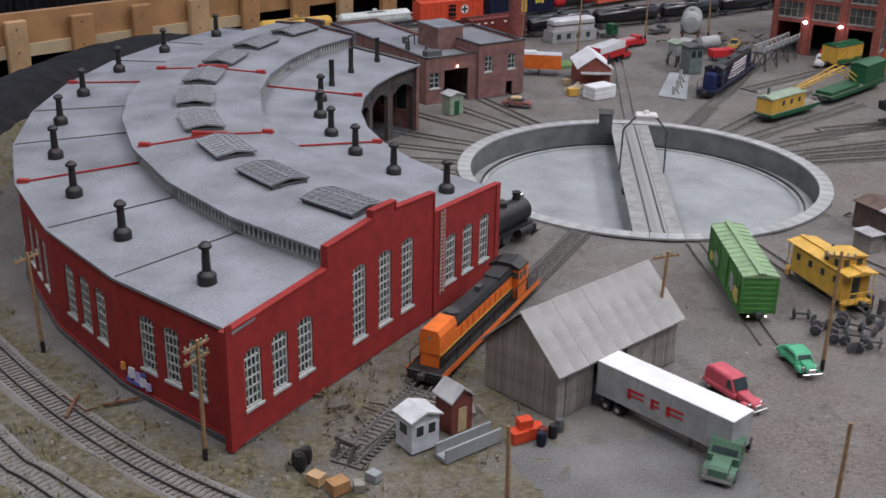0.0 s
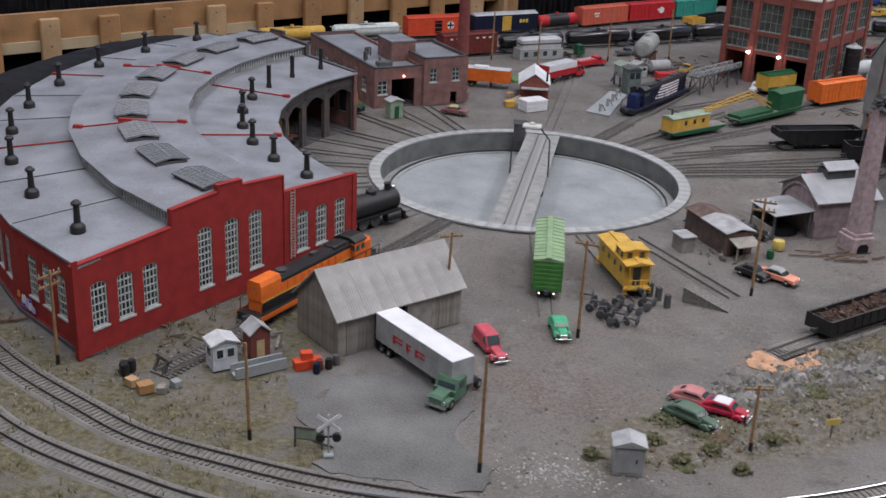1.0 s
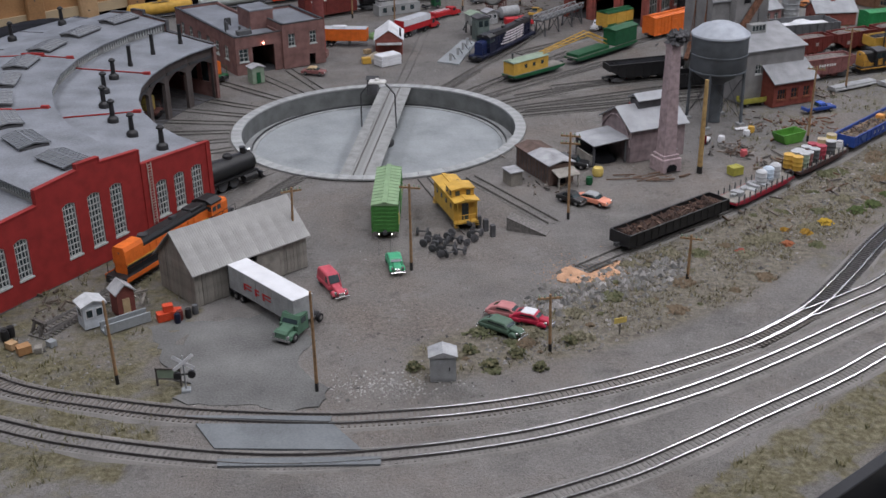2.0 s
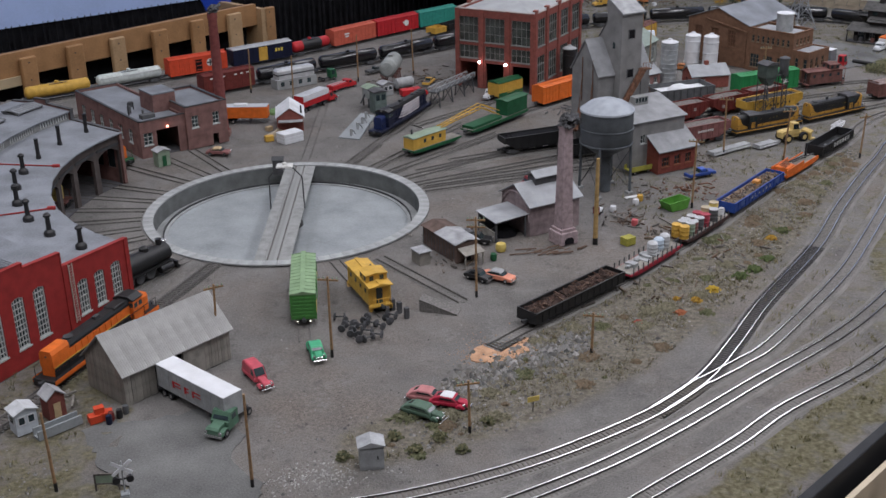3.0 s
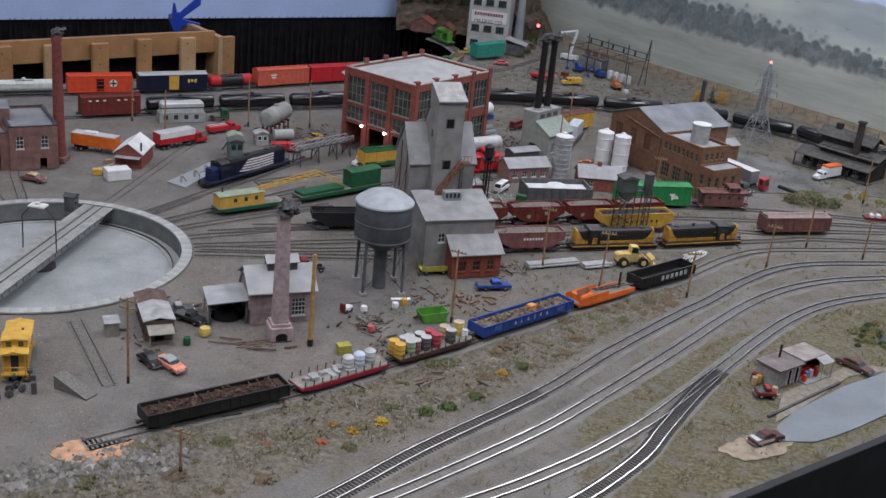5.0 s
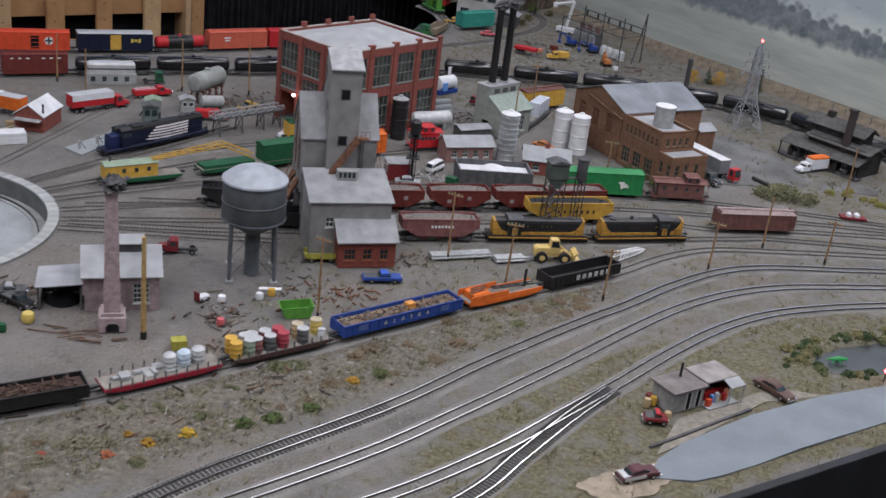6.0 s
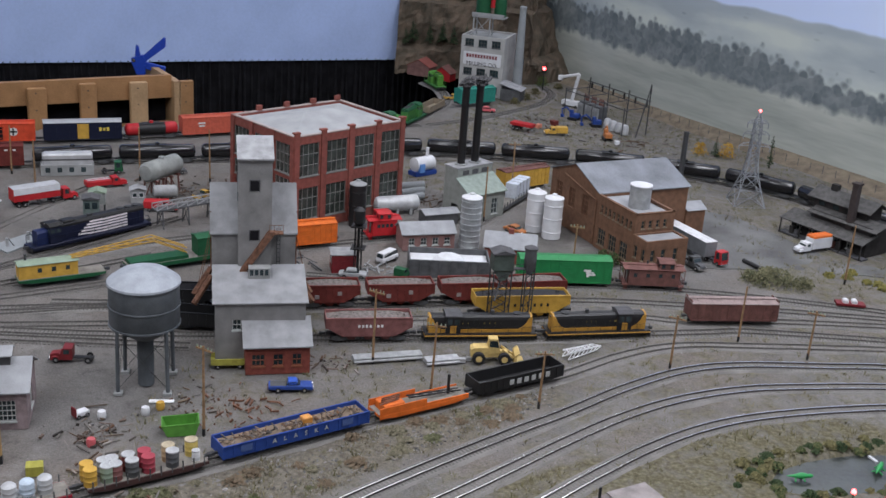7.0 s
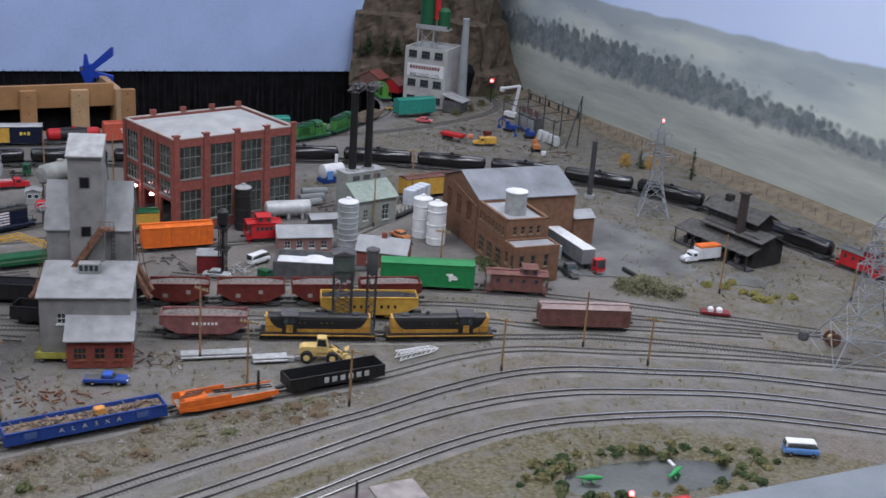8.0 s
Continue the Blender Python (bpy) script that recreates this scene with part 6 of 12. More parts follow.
# two road switchers and the hoppers behind them
def road_switcher(p, q):
    """A rounded black hood on a yellow skirt that sweeps up at both ends; its cab stands near q."""
    c, L = car_base("diesel_locomotive", p, q, "black road switcher diesel with a swept yellow skirt", "locomotives", "locomotive")
    amber = mat("amber_yellow_paint", (0.42, 0.225, 0.04), 0.55, scale=80, var=0.16)
    e = L / 2 - 0.9
    part("frame", Form().box(-L / 2, L / 2, -1.6, 1.6, 0.85, 1.2).box(-L / 2 - 0.1, L / 2 + 0.1, -1.4, 1.4, 0.7, 1.1), BLACK, c)
    part("sill", Form().box(-L / 2, L / 2, -1.78, 1.78, 1.2, 1.42, 0.05), amber, c, "yellow sill")
    part("walkway", Form().box(-L / 2, L / 2, -1.74, 1.74, 1.42, 1.6), BLACK, c)
    shell = [(-1.0, 1.58), (-1.0, 3.7), (-0.88, 4.15), (-0.55, 4.42), (0.55, 4.42), (0.88, 4.15), (1.0, 3.7), (1.0, 1.58)]
    hood = part("hood", Form().prism(shell, -e, e, "x"), BLACK, c)
    for s in (-1, 1):
        up = [(e - 0.02, 4.2), (e - 0.4, 4.0), (e - 0.8, 3.2), (e - 1.3, 2.6), (e - 2.1, 2.15)]
        part("skirt", Form().prism([(-e, 1.58), (e, 1.58)] + up + [(-x, z) for x, z in reversed(up)], s * 1.05 - 0.05, s * 1.05 + 0.05), amber, c, "yellow skirt")
        part("hood_end", Form().prism([(y * 1.08, z + (0.04 if z > 2 else 0)) for y, z in shell], s * e - 0.16, s * e + 0.16, "x"), amber, c, "yellow hood end")
        for x, w in ((-1.6, 2.6), (2.2, 1.7)):
            part("name_bar", Form().box(x - w / 2, x + w / 2, s * 1.01 - 0.02, s * 1.01 + 0.02, 3.05, 3.3), mat("dull_gold_lettering", (0.22, 0.16, 0.05), 0.7), hood)
        rail = Form().beam((-L / 2 + 0.3, s * 1.7, 2.75), (L / 2 - 0.3, s * 1.7, 2.75), 0.04, 4)
        for i in range(9):
            x = -L / 2 + 0.3 + i * (L - 0.6) / 8
            rail.beam((x, s * 1.7, 1.5), (x, s * 1.7, 2.75), 0.04, 4)
        part("handrail", rail, BLACK, c)
        part("pilot", Form().box(s * L / 2 - 0.12, s * L / 2 + 0.12, -1.6, 1.6, 0.5, 1.2), BLACK, c)
        part("headlight", Form().cyl((0, 3.9), s * (e + 0.14), s * (e + 0.3), 0.2, axis="x"), CHROME, c)
        for i in range(9):
            x = -e + 3.4 + i * (2 * e - 9.5) / 8
            part("hood_door", Form().box(x, x + 0.72, s * 1.0 - 0.04, s * 1.0 + 0.04, 2.35, 3.75), BLACK, hood)
    cx = L / 2 - 4.6
    cab = part("cab", Form().box(cx - 1.2, cx + 1.2, -1.55, 1.55, 1.58, 4.5), BLACK, c)
    part("cab_roof", Form().prism([(-1.65, 4.5), (-1.6, 4.66), (-0.7, 4.95), (0.7, 4.95), (1.6, 4.66), (1.65, 4.5)], cx - 1.35, cx + 1.35, "x"), TAR_SOFT, cab)
    for s in (-1, 1):
        for u in (-0.55, 0.55):
            part("cab_window", Form().box(cx + u - 0.36, cx + u + 0.36, s * 1.56 - 0.03, s * 1.56 + 0.03, 3.2, 4.1), PANE, cab)
        part("cab_panel", Form().box(cx - 0.5, cx + 0.5, s * 1.57 - 0.02, s * 1.57 + 0.02, 1.7, 3.0), amber, cab)
    part("exhaust_stack", Form().cyl((-2.0, 0), 4.3, 5.0, 0.32, seg=12), STEEL_DARK, hood)
    part("radiator_fan", Form().cyl((-e + 2.2, 0), 4.38, 4.6, 0.7, seg=16), STEEL_DARK, hood)
    part("fuel_tank", Form().box(-2.4, 2.4, -1.3, 1.3, 0.5, 0.9, 0.12), BLACK, c)
    running_gear(c, L, inset=3.2, axles=2)


road_switcher((144.0, 206.7), (126.3, 199.1))
road_switcher((144.9, 207.1), (161.6, 215.4))
h1, L = hopper((112.0, 192.6), (125.2, 198.4), OXIDE_PINK, "faded oxide red open hopper car", coal=mat("dusty_load", (0.16, 0.14, 0.13), 0.95, scale=200, var=0.3))
marks(h1, L, LETTER_WHITE, [(-1.6 + i * 0.6, 3.3, 0.35, 0.45) for i in range(7)], y=-1.92)
for p, q in (((103.6, 203.5), (113.4, 208.1)), ((113.9, 208.4), (124.9, 213.7)), ((125.3, 213.9), (135.4, 218.9)), ((135.9, 219.2), (146.0, 224.6))):
    h2, L = hopper(p, q, OXIDE, "oxide red open hopper car, empty", coal=mat("dusty_load", (0.16, 0.14, 0.13)))
    marks(h2, L, mat("worn_grey_lettering", (0.26, 0.22, 0.21), 0.8, bump=0), [(-2.2, 2.6, 0.8, 0.7), (1.6, 3.2, 0.7, 0.7)], y=-1.92)
hp, L = hopper((132.0, 210.6), (147.6, 217.9), YELLOW, "yellow hopper car with black lettering", coal=mat("coal", (0.03, 0.03, 0.032), 0.9))
marks(hp, L, BLACK, [(-2.6 + i * 1.15, 3.0, 0.4, 0.55) for i in range(7)], y=-1.92)
track([(118, 204), (125, 207), (132, 210.6), (147.6, 217.9), (160, 222), (167.4, 223.3), (182.2, 229.3), (205, 236)], "dusty yard track under the yellow hopper and a brown boxcar", shiny=False, dusty=True)
bg, L = boxcar((136.2, 229.4), (153.2, 235.2), GREEN_BRIGHT, "bright green fifty-foot boxcar with a white emblem", h=4.1, walk=False)
for s in (-1, 1):
    for x, z, w, hh in ((4.0, 3.6, 1.3, 0.4), (4.5, 3.2, 1.5, 0.35), (4.9, 2.8, 1.2, 0.35), (4.1, 3.0, 0.45, 1.3)):
        part("emblem", Form().box(x - w / 2, x + w / 2, s * 1.86 - 0.02, s * 1.86 + 0.02, z - hh / 2, z + hh / 2), LETTER_WHITE, bg)
caboose((154.6, 235.2), (166.4, 238.8), OXIDE_BROWN, "weathered brown caboose with a small cupola", cup=0.2)
boxcar((167.2, 223.2), (182.6, 229.2), OXIDE_BROWN, "grounded weathered brown boxcar", roof=mat("dusty_brown_roof", (0.26, 0.20, 0.19), 0.85), h=2.9)
hopper((76.2, 192.4), (92.2, 197.8), BLACK, "black open hopper car", coal=BLACK_DULL, h=2.6)
hopper((93.2, 198.2), (104.0, 203.0), BLACK, "black open hopper car under the coaling tower", coal=BLACK_DULL, h=2.6)
track([(59, 184), (76.2, 192.4), (92.2, 197.8), (105, 203.4)], "dusty track under black hoppers", shiny=False, dusty=True)
gondola((88.0, 188.6), (107.5, 193.0), BLACK, "black gondola standing beside the coaling tower", h=2.3)

# wrecking crane with its boom tender
ct, L = flatcar((57.0, 193.4), (68.2, 203.9), GREEN_DARK, "green boom tender car with a yellow cabin", stakes=False)
cb = part("cabin", Form().box(-L / 2 + 0.2, L / 2 - 4.6, -1.45, 1.45, 1.6, 4.0), YELLOW, ct, "yellow wooden cabin")
part("cabin_roof", Form().prism([(-1.6, 4.0), (-1.6, 4.1), (0, 4.5), (1.6, 4.1), (1.6, 4.0)], -L / 2, L / 2 - 4.4, "x"), GREEN_PALE, cb)
for s in (-1, 1):
    for i in range(3):
        part("window", Form().box(-L / 2 + 3.2 + i * 2.3, -L / 2 + 3.9 + i * 2.3, s * 1.46 - 0.02, s * 1.46 + 0.02, 2.6, 3.4), PANE, cb)
part("stovepipe", Form().cyl((-L / 2 + 1.6, 0.4), 4.3, 5.5, 0.2), STEEL_DARK, cb)
wc, L = flatcar((70.2, 206.2), (84.9, 222.4), GREEN_DARK, "dark green railway wrecking crane with a yellow lattice boom", stakes=False)
part("crane_house", Form().box(2.4, L / 2 - 0.2, -1.6, 1.6, 1.7, 4.9, 0.1), GREEN_DARK, wc)
part("house_roof", Form().prism([(-1.7, 4.9), (-1.7, 5.0), (0, 5.35), (1.7, 5.0), (1.7, 4.9)], 2.2, L / 2, "x"), GREEN_DARK, wc)
bo = Form()
tip = (-L / 2 - 9.5, 0, 4.3)
for s in (-0.7, 0.7):
    for dz in (0, 0.9):
        bo.beam((0.6, s, 2.4 + dz), (-5.5, s, 5.4 + dz * 0.8), 0.13, 4)
        bo.beam((-5.5, s, 5.4 + dz * 0.8), (tip[0], s * 0.5, tip[2] + dz * 0.4), 0.12, 4)
    for i in range(8):
        a, b2 = i / 8, (i + 1) / 8
        pa = (-5.5 + (tip[0] + 5.5) * a, s, 5.4 + (tip[2] - 5.4) * a)
        pb = (-5.5 + (tip[0] + 5.5) * b2, s, 6.1 + (tip[2] - 5.8) * b2)
        bo.beam(pa, pb, 0.08, 4)
part("boom", bo, YELLOW, wc, "yellow lattice boom")
part("outrigger_deck", Form().box(-L / 2 + 0.4, 0.6, -1.5, 1.5, 1.6, 2.2), GREEN_DARK, wc)

# blue road engine with pale flag bars
bl, L = diesel((62.6, 230.0), (50.4, 207.3), BLUE_DARK, BLUE_DARK, "dark blue diesel locomotive with white wavy bars", stripe=None, axles=3, frame_mat=BLUE_DARK, nose=mat("engine_blue", (0.012, 0.021, 0.075), 0.45, scale=80), cab_mat=BLUE_DARK, top=BLACK)
for s in (-1, 1):
    for i in range(5):
        part("white_bar", Form().prism([(-7.5, 1.75 + i * 0.56), (-2.5, 1.62 + i * 0.56), (0.5 - i * 0.4, 1.7 + i * 0.56), (3.0 - i * 0.6, 1.95 + i * 0.5), (3.0 - i * 0.6, 2.25 + i * 0.5), (0.5 - i * 0.4, 2.02 + i * 0.56), (-2.5, 1.95 + i * 0.56), (-7.5, 2.06 + i * 0.56)], s * 1.09 - 0.02, s * 1.09 + 0.02), mat("pinkish_white", (0.72, 0.67, 0.69), 0.5), bl)

bt_ = thing("control_booth", 51.5, 228.0, 0, 28, "grey-green control booth with glazed sides", "booth")
part("body", Form().box(-1.5, 1.5, -1.4, 1.4, 0, 5.0), mat("grey_green_boards", (0.11, 0.14, 0.13), 0.8, scale=80, var=0.2), bt_)
part("roof", Form().prism([(-1.8, 5.0), (-1.8, 5.15), (0, 5.6), (1.8, 5.15), (1.8, 5.0)], -1.7, 1.7), TAR_SOFT, bt_)
for s in (-1, 1):
    for u in (-0.7, 0.7):
        part("window", Form().box(u - 0.5, u + 0.5, s * 1.41 - 0.02, s * 1.41 + 0.02, 3.1, 4.4), PANE, bt_)

# engines looking out of the roundhouse and beside the engine house
st = thing("steam_locomotive", *on(235, 40), 0, 235, "black steam locomotive standing half out of its stall", "locomotive", "locomotives")
part("boiler", Form().lathe((0, 3.5), [(1.2, -9.0), (1.5, -8.9), (1.5, -6.5), (1.62, -6.4), (1.62, 8.0), (1.9, 12.0)], 20, "x"), BLACK, st, smooth=True)
part("smokebox_front", Form().lathe((0, 3.5), [(0.2, -9.3), (0.9, -9.15), (1.15, -8.95)], 18, "x"), GREY_DARK, st, smooth=True)
part("smokestack", Form().lathe((-7.7, 0), [(0.5, 4.9), (0.45, 5.6), (0.55, 5.9)], 12), BLACK, st)
part("headlamp", Form().cyl((0, 5.1), -9.0, -8.4, 0.3, axis="x"), CHROME, st)
part("sand_dome", Form().lathe((-4.5, 0), [(0.8, 4.9), (0.75, 5.5), (0.3, 5.8)], 12), BLACK, st, smooth=True)
part("running_board", Form().box(-9, 10, -1.75, 1.75, 2.1, 2.3), BLACK, st)
part("pilot_beam", Form().box(-10.0, -9.6, -1.6, 1.6, 0.9, 1.6).prism([(-10.0, 1.0), (-10.0, 0.3), (-11.0, 0.3)], -1.3, 1.3), BLACK, st)
for s in (-1, 1):
    part("cylinder", Form().cyl((s * 1.5, 1.5), -8.6, -6.0, 0.65, axis="x"), BLACK, st)
    for x in (-4.5, -2.2, 0.1):
        part("driving_wheel", Form().cyl((x, 1.35), s * 0.95 - 0.12, s * 0.95 + 0.12, 0.92, axis="y", seg=18), GREY_DARK, st)
diesel(on(172.5, 62), on(172.5, 40.5), YELLOW_PALE, ORANGE, "yellow and brown diesel nosing out of a roundhouse stall", frame_mat=OXIDE_BROWN, cab_mat=OXIDE_BROWN, top=OXIDE_BROWN)
diesel(on(141, 62), on(141, 43.5), ORANGE, GREEN_DARK, "orange and green diesel beside the brick engine house", stripe=YELLOW, frame_mat=GREEN_DARK, top=GREEN_DARK)

# cars along the far wall
WALL_LINE = [(-50, 235), (-30, 247), (-11.6, 258.8), (-3, 264.4), (12.5, 274), (27.5, 284.3), (38, 293.5), (50, 304.5), (63.1, 315.5), (76, 326), (90, 336)]
track(WALL_LINE, "yard track along the far edge", shiny=False, dusty=True)
WALL_PATH = curve(WALL_LINE, 1.0)


def on_path(path, s):
    i = max(0, min(len(path) - 2, int(s)))
    f = s - i
    return (path[i][0] + (path[i + 1][0] - path[i][0]) * f, path[i][1] + (path[i + 1][1] - path[i][1]) * f)


def along_wall(x):
    return min(range(len(WALL_PATH)), key=lambda i: abs(WALL_PATH[i][0] - x))


def wall_pair(xa, xb):
    return WALL_PATH[along_wall(xa)], WALL_PATH[along_wall(xb)]


cv, L = tank_car(*wall_pair(-19, -4.2), mat("pale_green_grey", (0.50, 0.54, 0.52), 0.5), "long pale grey-white tank car with side rails", r=1.5)
for s in (-1, 1):
    part("side_rail", Form().beam((-L / 2, s * 1.62, 3.6), (L / 2, s * 1.62, 3.6), 0.09, 5), SILVER, cv)
tank_car(*wall_pair(-34.5, -20), YELLOW, "plain yellow tank car behind the roundhouse", r=1.5)
sf, L = boxcar(*wall_pair(-3.4, 11.4), RED_ORANGE, "orange red boxcar with a round white emblem and a blacked-in doorway", door=RED_ORANGE, h=4.0)
for s in (-1, 1):
    part("emblem", Form().cyl((-3.2 * s, 3.4), s * 1.88 - 0.02, s * 1.88 + 0.02, 1.0, axis="y", seg=20), LETTER_WHITE, sf)
    part("emblem_cross", Form().box(-3.4 * s, -3.0 * s, s * 1.91 - 0.01, s * 1.91 + 0.01, 2.5, 4.3).box(-4.1 * s, -2.3 * s, s * 1.91 - 0.01, s * 1.91 + 0.01, 3.2, 3.6), BLACK, sf)
    # Flat black panel paints the dark of an open door on the closed side.
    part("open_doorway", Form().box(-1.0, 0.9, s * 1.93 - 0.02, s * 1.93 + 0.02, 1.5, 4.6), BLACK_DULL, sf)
bo2, L = boxcar(*wall_pair(12.0, 27.2), BLUE_DARK, "dark blue boxcar with a yellow door and a silver roof", roof=SILVER, door=YELLOW, h=4.0)
marks(bo2, L, LETTER_YELLOW, [(4.0, 3.6, 0.6, 0.9), (4.9, 3.6, 0.6, 0.7), (5.8, 3.6, 0.6, 0.9)], y=-1.84)
tank_car(*wall_pair(27.8, 37.9), RED, "red and black tank car", band=BLACK, r=1.5)
bx, L = boxcar(*wall_pair(38.4, 50.4), mat("salmon_red_paint", (0.48, 0.10, 0.06), 0.65), "salmon red boxcar with small white lettering", h=4.0)
marks(bx, L, LETTER_WHITE, [(-3.2, 3.9, 1.8, 0.4), (-3.2, 3.2, 1.4, 0.4)], y=-1.84)
bx, L = boxcar(*wall_pair(51, 63.5), RED, "red boxcar with a round white emblem", h=4.0)
for s in (-1, 1):
    part("emblem", Form().cyl((-3.2 * s, 3.4), s * 1.86 - 0.02, s * 1.86 + 0.02, 0.9, axis="y", seg=18), LETTER_WHITE, bx)
marks(bx, L, LETTER_WHITE, [(3.0, 3.6, 2.4, 0.5), (3.4, 3.0, 1.4, 0.3)], y=-1.85)
boxcar(*wall_pair(64, 76), mat("teal_paint", (0.03, 0.24, 0.19), 0.55), "teal boxcar on the far wall track", h=4.0)

TANK_LINE = [(-36, 224), (-20, 232), (-5, 238), (9, 246.5), (24, 257.5), (39, 268), (57, 278.5), (67, 285.5), (82, 297), (94.8, 304.3), (104, 308.2), (114, 310.6), (128, 313.8), (140, 315.8), (152, 316.8), (164, 316.5), (175, 315), (190, 309), (202, 297.2), (214, 287.8), (226, 278.5), (240, 264)]
track(TANK_LINE, "far main line under a string of black tank cars", shiny=False, dusty=True)
TANK_PATH = curve(TANK_LINE, 1.0)


def tank_pair(s, n):
    return on_path(TANK_PATH, s), on_path(TANK_PATH, s + n)


CABOOSE_AT = next(i for i, p in enumerate(TANK_PATH) if p[0] > 219)
s0 = 48.0
PITCH = (CABOOSE_AT - 0.9 - 65.0) / round((CABOOSE_AT - 0.9 - 65.0) / 18.1)
bm1, L = boxcar(*tank_pair(s0 + 1, 15), OXIDE, "oxide red boxcar with white panels along its top", h=4.1)
for i in range(7):
    part("white_patch", Form().box(-5.4 + i * 1.7, -4.7 + i * 1.7, -1.86, -1.80, 4.5, 4.8), LETTER_WHITE, bm1)
s0 += 17
k = 0
while s0 < len(TANK_PATH) - 62:
    tank_car(*tank_pair(s0, PITCH - 0.5), GLOSS_BLACK, "glossy black tank car on the far line", r=1.6)
    s0 += PITCH
for i in range(4):
    if s0 < CABOOSE_AT - PITCH * 0.9:
        tank_car(*tank_pair(s0, PITCH - 0.5), GLOSS_BLACK, "glossy black tank car on the far line", r=1.6)
        s0 += PITCH
caboose(on_path(TANK_PATH, CABOOSE_AT), on_path(TANK_PATH, CABOOSE_AT + 11), RED, "red caboose at the end of the tank train", roof=GREY_DARK)

# ---- buildings ----
def shed():
    b = thing("freight_shed", 18.3, 97.5, 0, 45, "weathered grey plank freight shed with a pale tin roof", "shed")
    Ls, D, H, R = 16.8, 8.6, 4.7, 4.0
    rng = random.Random(2)
    n = 32
    w = Ls / n
    pm = [Form().box(0.012, w - 0.012, 0, 0.2, 0, H - 0.1 * k2).mesh("plank", WOOD_GREY) for k2 in range(2)]
    top_m = Form().box(0.012, w - 0.012, 0, 0.2, 4.35, H).mesh("plank", WOOD_GREY)
    for i in range(n):
        x = i * w
        door = 4.6 < x + w / 2 < 8.8
        part("plank", top_m if door else pm[i % 2], None, b, at=spot(x, rng.uniform(-0.05, 0.03), 0))
        part("plank", pm[i % 2], None, b, at=spot(x, D - 0.2, 0))
    m = 17
    w = D / m
    for side, x in ((0, 0.0), (1, Ls - 0.2)):
        for i in range(m):
            y = i * w
            h0, h1 = (H + R * (1 - abs(2 * yy / D - 1)) - 0.1 for yy in (y, y + w))
            part("plank", Form().prism([(0.012, 0), (w - 0.012, 0), (w - 0.012, h1), (0.012, h0)], 0, 0.2, "x"), WOOD_GREY, b, at=spot(x + rng.uniform(-0.04, 0.04), y, 0))
    sheets = 9
    sw = (Ls + 0.9) / sheets
    tin = mat("tin_sheet", (0.31, 0.307, 0.298), 0.75, scale=28, var=0.16, vary=0.05)
    s0 = R / (D / 2)
    for sgn in (0, 1):
        # one corrugated sheet, closed underneath
        n_ = 13
        us = [sw * j / (n_ - 1) for j in range(n_)]
        rows_ = []
        for yy, zz in ((-0.5, H - 0.5 * s0 + 0.05), (D / 2, H + R + 0.05)):
            yy = D - yy if sgn else yy
            rows_ += [[(u, yy, zz + 0.15 + (0.03 if j % 2 else 0)) for j, u in enumerate(us)], [(u, yy, zz) for u in us]]
        pts_ = [p for row in rows_ for p in row]
        polys = []
        for j in range(n_ - 1):
            for r0, r1 in ((0, 2), (3, 1), (1, 0), (2, 3)):
                polys.append((r0 * n_ + j, r0 * n_ + j + 1, r1 * n_ + j + 1, r1 * n_ + j))
        polys += [(0, 2 * n_, 3 * n_, n_), (n_ - 1, 2 * n_ - 1, 4 * n_ - 1, 3 * n_ - 1)]
        f = Form().faces(pts_, polys)
        me = f.mesh("roof_sheet", tin)
        for i in range(sheets):
            part("roof_sheet", me, None, b, at=spot(-0.45 + i * sw, 0, rng.uniform(0, 0.06)))
    part("shed_floor", Form().box(0.2, Ls - 0.2, 0.2, D - 0.2, 0.0, 0.06), TAR_SOFT, b)
    part("door_panel", Form().box(9.0, 12.4, -0.25, -0.08, 0.1, 4.2), WOOD_GREY, b, "grey plank sliding door")
    return b


shed()
tr, L = semi_trailer((22.9, 101.3), (32.6, 91.7), GREY, WHITE, "long silver semi trailer with a white roof backed into the shed", h=3.1, logo=RED)
for s in (-1, 1):
    for x, w in ((-2.6, 1.7), (-0.6, 0.9), (1.4, 1.7)):
        part("emblem_bar", Form().box(x - w / 2, x + w / 2, s * 1.48 - 0.015, s * 1.48 + 0.015, 3.05, 3.25).box(x - w / 2, x - w / 2 + 0.35, s * 1.48 - 0.015, s * 1.48 + 0.015, 2.3, 3.1).box(x - w / 2, x + w / 2, s * 1.48 - 0.015, s * 1.48 + 0.015, 2.6, 2.75), RED, tr)
tg = lorry(31.9, 92.2, 246, mat("dull_green_cab", (0.075, 0.15, 0.10), 0.6), "old dull green truck tractor before a semi trailer")
tg.scale = [1.2 * s for s in tg.scale]


